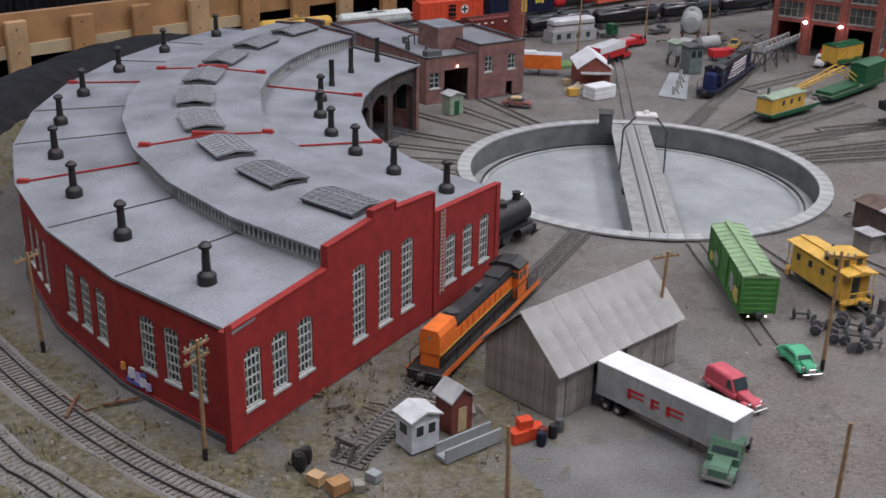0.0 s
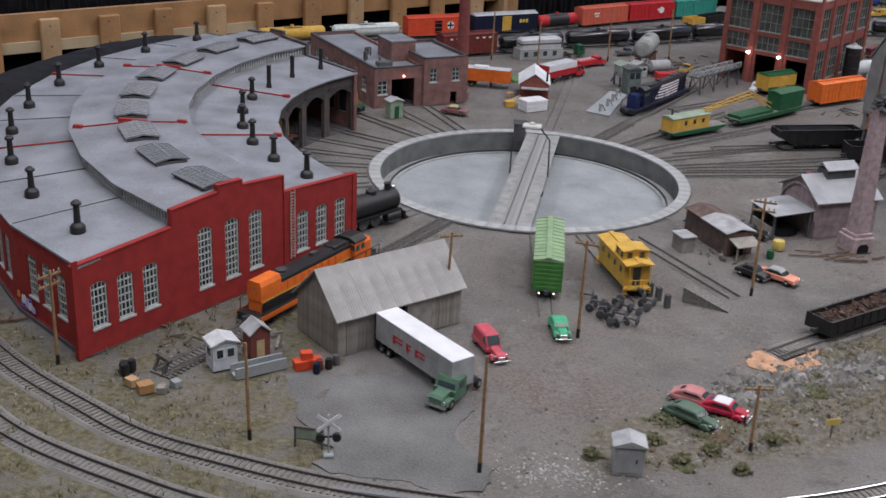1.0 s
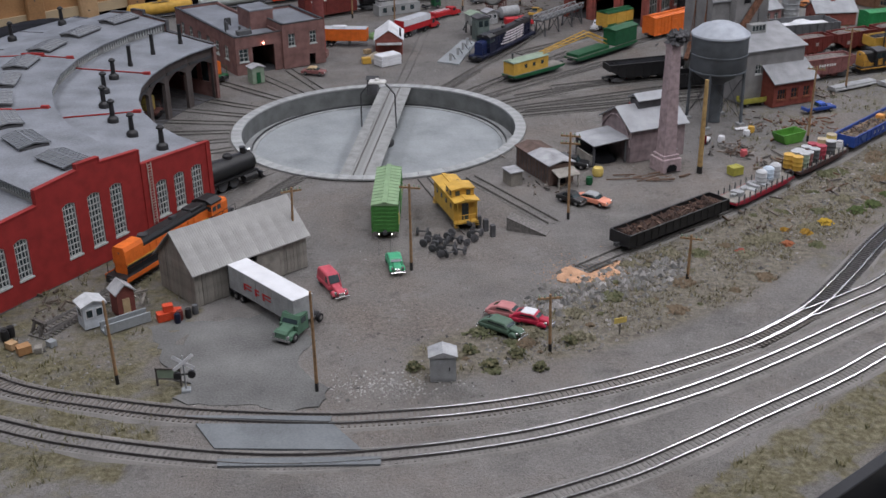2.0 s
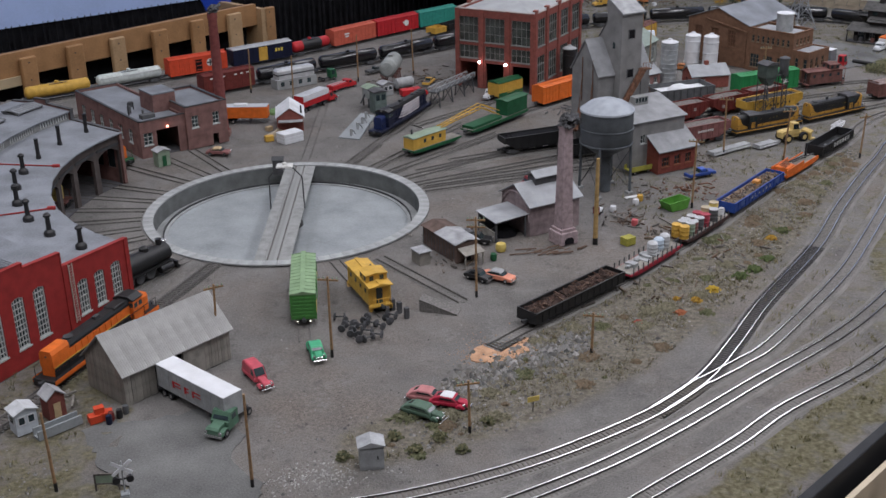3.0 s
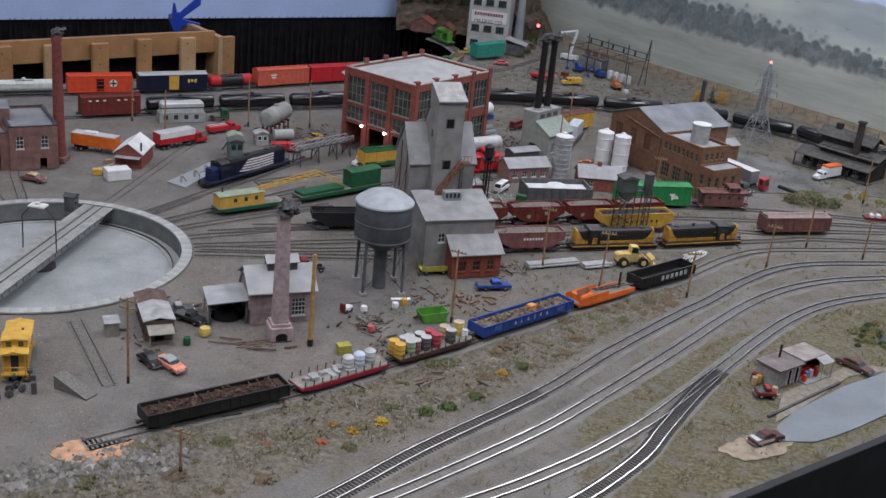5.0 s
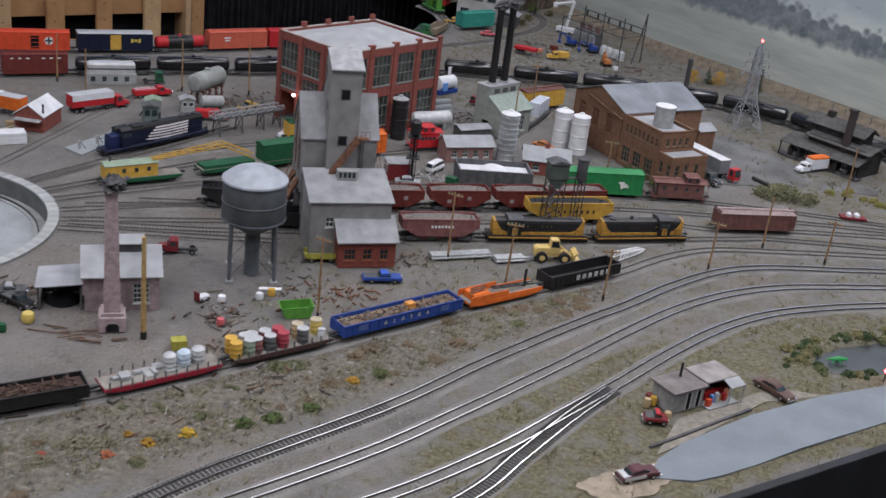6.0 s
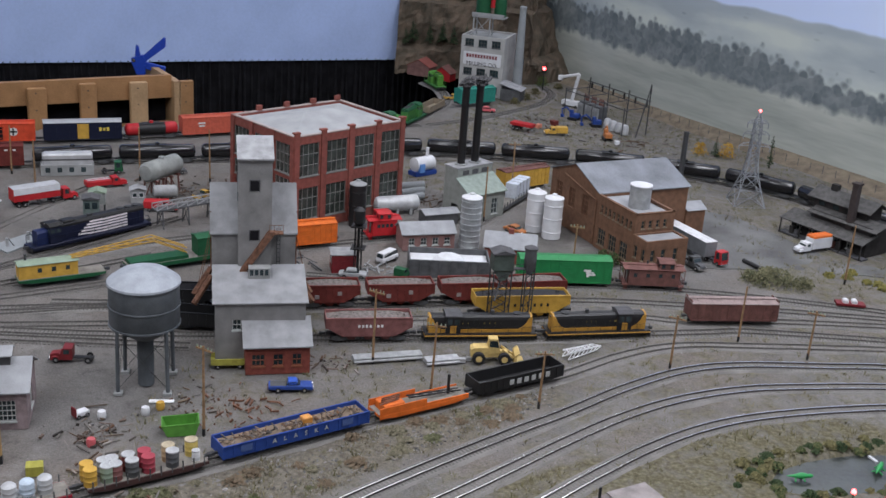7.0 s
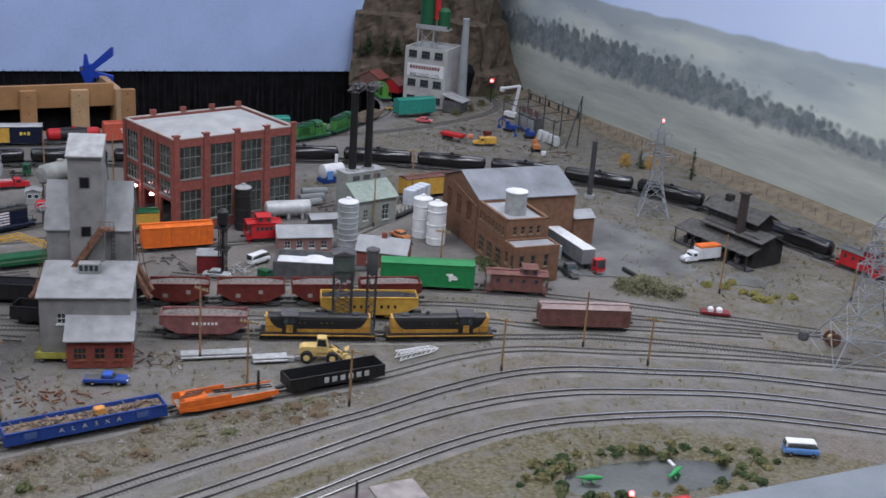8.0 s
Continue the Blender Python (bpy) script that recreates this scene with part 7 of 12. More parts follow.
def engine_house():
    b = thing("brick_engine_house", 2.3, 198.3, 0, 35, "dark red brick engine house with flat grey roof and open door", "engine house")
    four_walls(b, 10.2, 34, 7.9, BRICK_DARK, {"front": [(3.6, 0, 4.9, 5.6, 0, 0), (0.7, 2.8, 2.0, 2.6, 2, 3)], "left": [(3 + i * 5.0, 2.6, 2.0, 2.8, 2, 3) for i in range(6)]})
    flat_roof(b, 10.2, 34, 7.4, ROOF_GREY)
    tw = part("tower_base", Form().box(10.2, 10.25, 0.5, 15, 0, 0.1), BRICK_DARK, b)
    four_walls_at(b, 10.2, -0.6, 9.6, 16, 9.3, BRICK_DARK, {"front": [(1.3, 4.6, 1.5, 2.6, 2, 3), (6.2, 4.6, 1.5, 2.6, 2, 3), (5.9, 0, 1.4, 2.4, 0, 0)], "right": [(3, 4.6, 1.5, 2.6, 2, 3), (9, 4.6, 1.5, 2.6, 2, 3)]})
    part("tower_roof", Form().box(10.6, 19.4, -0.2, 15.0, 8.6, 8.85), ROOF_GREY, b)
    part("penthouse", Form().box(6.4, 11.6, 6.5, 13.0, 7.4, 11.2), BRICK_DARK, b)
    part("penthouse_roof", Form().box(6.3, 11.7, 6.4, 13.1, 11.2, 11.45), ROOF_GREY, b)
    cp = Form()
    for x0, x1, y0, y1 in ((-0.08, 10.2, -0.08, 0.48), (-0.08, 0.48, -0.08, 34.08), (-0.08, 10.28, 33.6, 34.1)):
        cp.box(x0, x1, y0, y1, 7.9, 8.05)
    part("coping", cp, STEEL_DARK, b)
    cp = Form()
    for x0, x1, y0, y1 in ((10.1, 19.9, -0.7, -0.2), (19.3, 19.9, -0.7, 15.5), (10.1, 19.9, 14.9, 15.5), (10.1, 10.7, -0.7, 15.5)):
        cp.box(x0, x1, y0, y1, 9.3, 9.45)
    part("tower_coping", cp, STEEL_DARK, b)
    for x, y, w, d, h in ((2.2, 3.2, 3.0, 1.6, 0.9), (2.0, 9.5, 0.7, 0.7, 1.6), (4.2, 14, 0.8, 0.8, 1.2), (3.4, 5.6, 0.4, 0.4, 1.4), (5.2, 4.2, 0.3, 0.3, 1.3)):
        part("roof_unit", Form().box(x, x + w, y, y + d, 7.4, 7.4 + h, 0.08), GREY_DARK, b)
    pipe = Form().beam((1.4, 8, 7.4), (1.4, 8, 10.2), 0.14).beam((1.4, 8, 10.2), (2.6, 8, 10.2), 0.14).beam((2.6, 8, 10.2), (2.6, 8, 8.6), 0.14)
    part("vent_pipe", pipe, STEEL_DARK, b)
    part("door_lamp", Form().lathe((6.0, -0.35), [(0.1, 6.0), (0.22, 6.15), (0.1, 6.35)], 8), LAMP_WARM, b, "glowing lamp over the door")
    part("house_floor", Form().box(0.4, 9.8, 0.4, 33, 0, 0.05), TAR_SOFT, b)


def four_walls_at(b, x, y, L, D, H, m, ops, frame_mat=None):
    made = four_walls(b, L, D, H, m, ops, frame_mat=frame_mat)
    for w in made.values():
        w.matrix_basis = spot(x, y, 0) @ w.matrix_basis
    return made


engine_house()


def puff(x, y, z, s, label="dark grey cotton smoke puff on a stack", m=None):
    rng = random.Random(int(x * 7 + y))
    f = Form()
    for _ in range(70):
        a, u = rng.uniform(0, 6.28), rng.uniform(0, 1)
        r = s * 0.55 * math.sqrt(rng.random())
        f.rock(x * 0 + r * math.cos(a) + u * s * 0.35, r * math.sin(a), u * s * 0.75, s * rng.uniform(0.16, 0.32), rng, 0.9)
    ob = single("smoke_puff", f, m or mat("cotton_smoke", (0.09, 0.09, 0.095), 1.0, scale=200, var=0.35, bump=0.6), x, y, z, label=label, category="smoke puff", kind="stuff", smooth=True)
    return ob


s = thing("brick_chimney", 17.1, 213.8, 0, 0, "tall slender red brick chimney", "chimney")
part("shaft", Form().lathe((0, 0), [(1.35, 0), (1.3, 2), (0.95, 25.6), (1.1, 26.0), (1.1, 26.8), (0.95, 27.2)], 20), mat("dull_red_brick_stack", (0.19, 0.055, 0.05), 0.88, scale=120, var=0.15), s, smooth=True)
part("base", Form().box(-1.6, 1.6, -1.6, 1.6, 0, 1.2, 0.1), BRICK_DARK, s)
puff(17.1, 213.8, 27.0, 2.0)


def mill():
    b = thing("brick_factory", 89.6, 238.4, 0, 57.5, "three-storey red brick factory with steel windows and pale hipped roof", "factory")
    Lm, D, H = 28.5, 21.5, 19.4
    bay = Lm / 4
    front = [(i * bay + 1.0, z, bay - 2.0, 6.6, 4, 3) for i in range(4) for z in (2.2, 11.2)]
    bl_ = D / 3
    left = [(i * bl_ + 0.95, 11.6, bl_ - 1.9, 6.0, 4, 3) for i in range(3)] + [(i * bl_ + 0.95, 7.4, bl_ - 1.9, 3.2, 4, 2) for i in range(3)] + [(i * bl_ + 1.2, 0, bl_ - 2.4, 6.4, 0, 0) for i in range(3)]
    walls = four_walls(b, Lm, D, H, BRICK_RED, {"front": front, "left": left}, t=0.5, rise=0.0, frame_mat=mat("grey_steel_sash", (0.20, 0.20, 0.19), 0.7, scale=120), pane_mat=mat("factory_glass", (0.05, 0.058, 0.052), 0.18, scale=30, var=0.6, spec=0.5, bump=0))
    for i in range(5):
        x = min(max(i * bay, 0.5), Lm - 0.5)
        part("pilaster", Form().box(x - 0.6, x + 0.6, -0.3, 0, 0, H + 0.7), BRICK_RED, walls["front"])
        part("pilaster_cap", Form().box(x - 0.75, x + 0.75, -0.4, 0.6, H + 0.7, H + 1.0), BRICK_RED, walls["front"])
    for i in range(4):
        x = min(max(i * bl_, 0.5), D - 0.5)
        part("pilaster", Form().box(x - 0.55, x + 0.55, -0.3, 0, 0, H + 0.1), BRICK_RED, walls["left"])
    for x0, x1, y0, y1 in ((0, Lm, -0.1, 0.6), (0, Lm, D - 0.6, D + 0.1), (-0.1, 0.6, 0, D), (Lm - 0.6, Lm + 0.1, 0, D)):
        part("coping", Form().box(x0, x1, y0, y1, H, H + 0.22), mat("pale_coping_stone", (0.36, 0.30, 0.28), 0.8), b)
    for x in (7.1, 14.2, 21.3, 28):
        part("back_pier", Form().box(x - 1.2, x + 0.1, D - 0.6, D, H, H + 1.3), BRICK_RED, b)
    cx, cy = Lm / 2, D / 2
    z = H - 0.5
    part("roof", Form().faces([(0.5, 0.5, z), (Lm - 0.5, 0.5, z), (Lm - 0.5, D - 0.5, z), (0.5, D - 0.5, z), (cx - 4, cy, z + 2.2), (cx + 4, cy, z + 2.2)], [(0, 1, 5, 4), (1, 2, 5), (2, 3, 4, 5), (3, 0, 4), (3, 2, 1, 0)]), mat("white_dusted_roof", (0.33, 0.34, 0.35), 0.8, scale=25, var=0.1), b)
    for i in (1, 2):
        lamp = part("gooseneck_lamp", Form().beam((i * bl_, -0.3, 7.3), (i * bl_, -1.3, 7.2), 0.1), STEEL_DARK, walls["left"])
        part("bulb", Form().lathe((i * bl_, -1.35), [(0.1, 6.5), (0.42, 6.75), (0.42, 6.9), (0.1, 7.15)], 10), mat("lit_door_bulb", (1.0, 0.55, 0.55), 0.4, emit=18.0, bump=0), lamp)
    part("factory_floor", Form().box(0.5, Lm - 0.5, 0.5, D - 0.5, 0, 0.06).box(0.5, Lm - 0.5, 0.5, D - 0.5, 10.3, 10.5), TAR_SOFT, b)
    part("yellow_machine", Form().box(1.0, 4.0, 9.5, 14.0, 10.5, 13.5, 0.2), YELLOW, b)


mill()


TOWER_TIN = mat("weathered_tower_tin", (0.235, 0.24, 0.25), 0.65, scale=40, var=0.16)


def coaling_tower():
    m = mat("pale_tower_boards", (0.20, 0.198, 0.196), 0.85, scale=40, var=0.16)
    b = thing("coaling_tower", 100.0, 193.3, 0, 25, "tall pale grey coaling tower with a narrow hoist shaft", "coaling tower")
    # the hoist tower: narrow above, its back leaning out to meet the bin's ridge
    part("hoist_shaft", Form().prism([(-4.6, 3.0), (-4.6, 28.9), (0.2, 28.9), (0.2, 27.0), (2.6, 23.8), (2.6, 3.0)], -2.5, 2.5, "x"), m, b)
    part("hoist_head", Form().prism([(-4.8, 28.9), (-4.8, 29.4), (-0.2, 31.6), (0.4, 31.4), (0.4, 28.9)], -2.6, 2.6, "x"), m, b)
    part("head_roof", Form().prism([(-5.05, 29.25), (-0.3, 31.65), (0.65, 31.4), (0.65, 31.6), (-0.3, 31.88), (-5.05, 29.48)], -2.75, 2.75, "x"), TIN_DULL, b)
    part("shoulder_roof", Form().prism([(0.2, 27.1), (2.8, 23.7), (2.8, 23.95), (0.2, 27.35)], -2.6, 2.6, "x"), TAR_SOFT, b)
    # the gabled coal bin across the track
    y0, y1, ym, ze, zr = -2.7, 6.3, 1.8, 17.2, 23.6
    for x0, x1 in ((-6.4, -2.5), (2.5, 6.3)):
        part("bin", Form().prism([(y0, 7.5), (y0, ze), (ym, zr - 0.2), (y1, ze), (y1, 7.5)], x0, x1, "x"), m, b)
        for ya in (y0, y1):
            yb = ym
            sl = -0.35 if ya < ym else 0.35
            part("bin_roof", Form().prism([(ya + sl, ze - 0.35), (yb, zr), (yb, zr + 0.2), (ya + sl, ze - 0.12)], x0 - (0.3 if x0 < 0 else 0), x1 + (0.3 if x0 > 0 else 0), "x"), TOWER_TIN, b)
        xm = (x0 + x1) / 2
        for yy in (y0 + 0.5, y1 - 0.5):
            part("bin_leg", Form().box(xm - 1.5, xm + 1.5, yy - 0.5, yy + 0.5, 0, 7.5), m, b)
    for sx in (-1, 1):
        g = Form().beam((sx * 6.5, -0.6, 9.2), (sx * 9.2, -3.2, 5.6), 0.5, 6).beam((sx * 6.5, 3.0, 9.2), (sx * 9.2, 0.6, 5.6), 0.5, 6)
        for yy in (-1.0, 2.6):
            g.beam((sx * 6.55, yy, 11.0), (sx * 6.55, yy, 20.0), 0.1, 5).beam((sx * 6.55, yy, 16.0), (sx * 8.6, yy - 1.6, 7.0), 0.07, 4)
        part("coal_chute", g, RUST, b, "rust brown coal chute with its rods")
    for z, h in ((16.6, 1.5), (24.4, 1.6)):
        w = part("shaft_window", Form().box(-0.75, 0.55, -4.68, -4.5, z, z + h), BLACK_DULL, b)
        part("window_frame", Form().box(-0.9, -0.75, -4.72, -4.55, z - 0.1, z + h + 0.1).box(0.55, 0.7, -4.72, -4.55, z - 0.1, z + h + 0.1).box(-0.9, 0.7, -4.72, -4.55, z + h, z + h + 0.15), TAR_SOFT, w)
    part("side_window", Form().box(-2.58, -2.45, -2.6, -1.9, 22.2, 23.4), PANE, b)
    ch = Form()
    for dx in (-0.45, 0.45):
        ch.beam((2.5 + dx, -5.3, 18.4), (-3.9 + dx, -6.2, 9.0), 0.12, 4)
    ch.prism([(2.1, 18.3), (3.1, 18.3), (-3.4, 8.9), (-4.4, 8.9)], -6.1, -5.0)
    ch.box(2.0, 4.2, -6.0, -4.6, 17.9, 18.1)
    for i in range(4):
        ch.beam((2.1 + i * 0.7, -5.95, 18.1), (2.1 + i * 0.7, -5.95, 19.4), 0.05, 4)
    ch.beam((2.1, -5.95, 19.4), (4.2, -5.95, 19.4), 0.05, 4)
    part("loading_chute", ch, RUST, b, "rust-streaked loading conveyor up to a small landing")
    lad = Form()
    for x in (3.4, 3.9):
        lad.beam((x, -3.05, 8.0), (x, -3.05, 18.0), 0.06, 4)
    for i in range(14):
        lad.beam((3.4, -3.05, 8.3 + i * 0.7), (3.9, -3.05, 8.3 + i * 0.7), 0.05, 4)
    part("ladder", lad, STEEL_DARK, b)
    # the hoist house in front
    h = thing("hoist_house", 100.2, 178.6, 0, 25, "pale grey plaster hoist house with a tin roof", "building")
    four_walls(h, 13.2, 9.0, 9.9, m, {"front": [(2.5, 5.6, 1.3, 1.7, 2, 2)]}, profiles={"right": [(0, 9.9), (9.0, 12.2)], "left": [(0, 12.2), (9.0, 9.9)], "back": [(0, 12.2), (13.2, 12.2)]})
    part("roof", Form().prism([(-0.4, 9.85), (9.2, 12.3), (9.2, 12.5), (-0.4, 10.05)], -0.4, 13.6, "x"), TOWER_TIN, h)
    rv = part("roof_ventilator", Form().box(5.0, 8.2, 5.5, 7.2, 11.0, 13.2), DECK, h)
    for i in range(4):
        part("vent_slot", Form().box(5.2 + i * 0.75, 5.7 + i * 0.75, 5.45, 5.5, 12.1, 13.0), PANE, rv)
    k = thing("brick_office", 105.6, 177.2, 0, 26, "small red brick office with a sloped pale tin roof", "office")
    br = mat("bright_red_brick", (0.195, 0.052, 0.038), 0.85, scale=140, var=0.16)
    four_walls(k, 9.4, 4.2, 4.6, br, {"front": [(0.9, 1.3, 1.9, 1.9, 3, 2), (4.0, 1.3, 1.5, 1.9, 2, 2), (6.8, 1.3, 1.4, 1.9, 2, 2)], "right": [(1.3, 1.3, 1.4, 1.9, 2, 2)]}, profiles={"right": [(0, 4.6), (4.2, 7.2)], "left": [(0, 7.2), (4.2, 4.6)], "back": [(0, 7.2), (9.4, 7.2)]}, frame_mat=mat("red_brown_sash", (0.20, 0.07, 0.04), 0.6))
    part("roof", Form().prism([(-0.6, 4.4), (4.1, 7.3), (4.1, 7.5), (-0.6, 4.6)], -0.4, 9.8, "x"), TOWER_TIN, k)


coaling_tower()


def water_tower():
    t = thing("water_tower", 93.6, 169.8, 0, 20, "dark grey steel water tower with pale domed roof on legs", "water tower")
    wt = mat("dark_tank_steel", (0.085, 0.095, 0.105), 0.6, scale=35, var=0.22)
    part("tank", Form().lathe((0, 0), [(1.1, 6.9), (3.2, 8.3), (4.7, 9.4), (4.85, 9.6), (4.85, 15.7)], 32), wt, t, smooth=True)
    for z in (9.6, 12.4, 15.5):
        part("tank_hoop", Form().lathe((0, 0), [(4.86, z - 0.14), (4.98, z - 0.1), (4.98, z + 0.1), (4.86, z + 0.14)], 32), wt, t)
    part("roof", Form().lathe((0, 0), [(5.05, 15.6), (5.0, 15.9), (3.4, 17.1), (1.6, 17.75), (0.2, 17.95)], 32), mat("pale_domed_tin", (0.30, 0.325, 0.36), 0.5, scale=40, var=0.16), t, smooth=True)
    part("riser_pipe", Form().cyl((0, 0), 0, 7.2, 1.15, seg=20), wt, t, smooth=True)
    for i in range(4):
        a = radians(45 + 90 * i)
        x, y = 4.75 * math.cos(a), 4.75 * math.sin(a)
        lg = part("leg", Form().beam((x * 1.02, y * 1.02, 0), (x * 0.98, y * 0.98, 9.8), 0.28, 8), wt, t)
        part("footing", Form().box(x - 0.6, x + 0.6, y - 0.6, y + 0.6, -0.1, 0.35, 0.05), CONCRETE, lg)
        b = radians(135 + 90 * i)
        for za, zb in ((0.8, 8.8), (8.8, 0.8)):
            part("brace", Form().beam((x, y, za), (4.75 * math.cos(b), 4.75 * math.sin(b), zb), 0.05, 4), STEEL_DARK, t)


water_tower()


def boiler_house():
    b = thing("boiler_house", 76.6, 148.2, 0, 26, "mauve brick boiler house with a pale gabled roof and roof monitor", "boiler house")
    Lb, D, H, R = 10.2, 9.0, 5.6, 2.6
    gable = [(0, H), (D / 2, H + R), (D, H)]
    four_walls(b, Lb, D, H, BRICK_MAUVE, {"front": [(6.6, 1.2, 2.2, 3.0, 4, 4)], "right": [(3.3, 1.2, 2.2, 3.0, 4, 4)]}, profiles={"left": gable, "right": gable})
    gable_roof(b, Lb, D, H, R, ROOF_LIGHT, 0.5)
    mon = part("roof_monitor", Form().box(3.2, 8.0, 3.3, 5.7, 7.4, 9.0), TAR_SOFT, b)
    for yy in ((2.9, 9.0, 4.5, 9.9), (6.1, 9.0, 4.5, 9.9)):
        part("monitor_roof", Form().prism([(yy[0], yy[1]), (yy[2], yy[3]), (yy[2], yy[3] + 0.15), (yy[0], yy[1] + 0.15)], 2.9, 8.3, "x"), ROOF_LIGHT, mon)
    arch = Form()
    n = 8
    pts = [(D / 2 + 4.3 * math.cos(math.pi * i / n), 2.6 + 4.3 * math.sin(math.pi * i / n)) for i in range(n + 1)]
    for (a, z), (a2, z2) in zip(pts, pts[1:]):
        arch.beam((-0.1, a, z), (-0.1, a2, z2), 0.22, 5)
    part("gable_arch", arch, BRICK_MAUVE, b)
    l = thing("lean_to", 70.6, 146.2, 0, 24, "open dark lean-to with a flat tin roof", "lean-to")
    part("roof", Form().prism([(-0.3, 3.6), (6.3, 4.1), (6.3, 4.25), (-0.3, 3.75)], -0.4, 6.6), ROOF_LIGHT, l)
    for x in (0.1, 5.8):
        for y in (0.2, 6.0):
            part("post", Form().box(x - 0.15, x + 0.15, y - 0.15, y + 0.15, 0, 3.65), TAR_SOFT, l)
    part("back_wall", Form().box(0, 6, 5.9, 6.15, 0, 3.7), TAR_SOFT, l)
    part("low_wall", Form().box(0, 0.25, 0.2, 6, 0, 1.6), WOOD_GREY, l)
    part("coal_mound", Form().lathe((3.2, 3.2), [(2.5, 0), (1.7, 0.9), (0.6, 1.5), (0.1, 1.6)], 12), BLACK_DULL, l)
    c2 = thing("brick_smokestack", 81.9, 145.7, 0, 26, "tapered pinkish brick smokestack on a square base", "smokestack")
    f = Form()
    for z0, z1, a, b2 in ((2.6, 19.8, 1.12, 0.78), (19.8, 20.4, 0.92, 0.92)):
        f.faces([(sx * a, sy * a, z0) for sx, sy in ((-1, -1), (1, -1), (1, 1), (-1, 1))] + [(sx * b2, sy * b2, z1) for sx, sy in ((-1, -1), (1, -1), (1, 1), (-1, 1))], [(3, 2, 1, 0), (4, 5, 6, 7), (0, 1, 5, 4), (1, 2, 6, 5), (2, 3, 7, 6), (3, 0, 4, 7)])
    part("shaft", f, STACK_PINK, c2)
    part("plinth", Form().box(-1.8, 1.8, -1.8, 1.8, 0, 2.2, 0.12).box(-1.5, 1.5, -1.5, 1.5, 2.2, 2.7), STACK_PINK, c2)
    part("flue_door", Form().prism([(-0.9, 0.1), (0.9, 0.1), (0.9, 0.9), (0.45, 1.3), (-0.45, 1.3), (-0.9, 0.9)], -1.86, -1.78), BLACK_DULL, c2)
    # courses of brick standing out on the shaft
    for i in range(40):
        z = 2.9 + i * 0.42
        k = 1.12 - 0.34 * (z - 2.6) / 17.2 + 0.016
        part("brick_course", Form().box(-k, k, -k, k, z, z + 0.34), STACK_PINK, c2)
    puff(81.9, 145.7, 20.2, 2.5)


boiler_house()


SASH_BROWN = mat("dull_tan_sash", (0.19, 0.14, 0.095), 0.7, scale=80)


def brewery():
    b = thing("brick_brewery", 136.0, 271.2, 0, -51, "tan brick brewery with gabled hall and lower stepped block", "brewery")
    Lb, D, H, R = 18.8, 21.8, 11.2, 3.4
    gable = [(0, H), (Lb / 2, H + R), (Lb, H)]
    four_walls(b, Lb, D, H, BRICK_TAN, {"front": [(2.2 + i * 5.2, 5.0, 2.4, 4.2, 3, 4) for i in range(3)], "right": [(11, 6.6, 1.6, 2.0, 2, 2), (11.2, 0, 2.4, 4.4, 0, 0)]}, profiles={"front": gable, "back": gable}, pane_mat=mat("brown_louvre", (0.13, 0.066, 0.04), 0.8), frame_mat=BRICK_TAN)
    gable_roof(b, Lb, D, H, R, ROOF_GREY, 0.45, along_x=False)
    four_walls_at(b, 18.8, -0.4, 13.4, 9.0, 11.0, BRICK_TAN, {"front": [(1.3 + i * 1.45, 7.6, 0.75, 1.7, 1, 2) for i in range(8)] + [(1.2 + i * 3.9, 1.0, 2.6, 3.4, 3, 3) for i in range(3)], "right": [(1.4 + i * 1.7, 8.0, 0.8, 1.6, 1, 2) for i in range(4)]}, frame_mat=SASH_BROWN)
    part("tower_roof", Form().box(19.3, 31.7, 0.1, 8.1, 10.3, 10.5), ROOF_LIGHT, b)
    cp = Form()
    for x0, x1, y0, y1 in ((18.7, 32.3, -0.55, 0.05), (18.7, 32.3, 8.05, 8.65), (31.7, 32.3, -0.5, 8.6)):
        cp.box(x0, x1, y0, y1, 11.0, 11.15)
    part("tower_coping", cp, BRICK_TAN, b)
    four_walls_at(b, 32.2, -0.8, 4.8, 9.6, 7.2, BRICK_TAN, {"front": [(1.0, 3.0, 1.0, 2.4, 1, 2), (3.4, 3.0, 1.0, 2.4, 1, 2)], "right": [(1.2, 3.0, 1.0, 2.4, 1, 2), (3.6, 3.0, 1.0, 2.4, 1, 2), (6.4, 3.0, 1.0, 2.4, 1, 2)]}, frame_mat=SASH_BROWN)
    part("low_roof", Form().box(32.6, 36.6, -0.4, 8.4, 6.7, 6.9), ROOF_LIGHT, b)
    part("downpipe", Form().beam((18.4, -0.5, 0.3), (18.4, -0.5, 9.6), 0.22).beam((18.4, -0.5, 9.6), (6.0, -0.5, 11.6), 0.22), BRICK_TAN, b)
    part("rear_annex", Form().box(14.6, 19.4, 21.8, 26.6, 0, 6.0), BRICK_TAN, b)
    part("annex_roof", Form().prism([(14.3, 5.9), (17.0, 7.2), (19.7, 5.9)], 21.8, 26.9), ROOF_LIGHT, b)
    tk = part("roof_tank", Form().lathe((26.6, 4.0), [(2.1, 10.5), (2.1, 14.9)], 24), GREY, b, smooth=True)
    part("tank_lid", Form().lathe((26.6, 4.0), [(2.2, 14.9), (2.2, 15.1), (0.3, 15.5)], 24), WHITE, tk, smooth=True)


brewery()


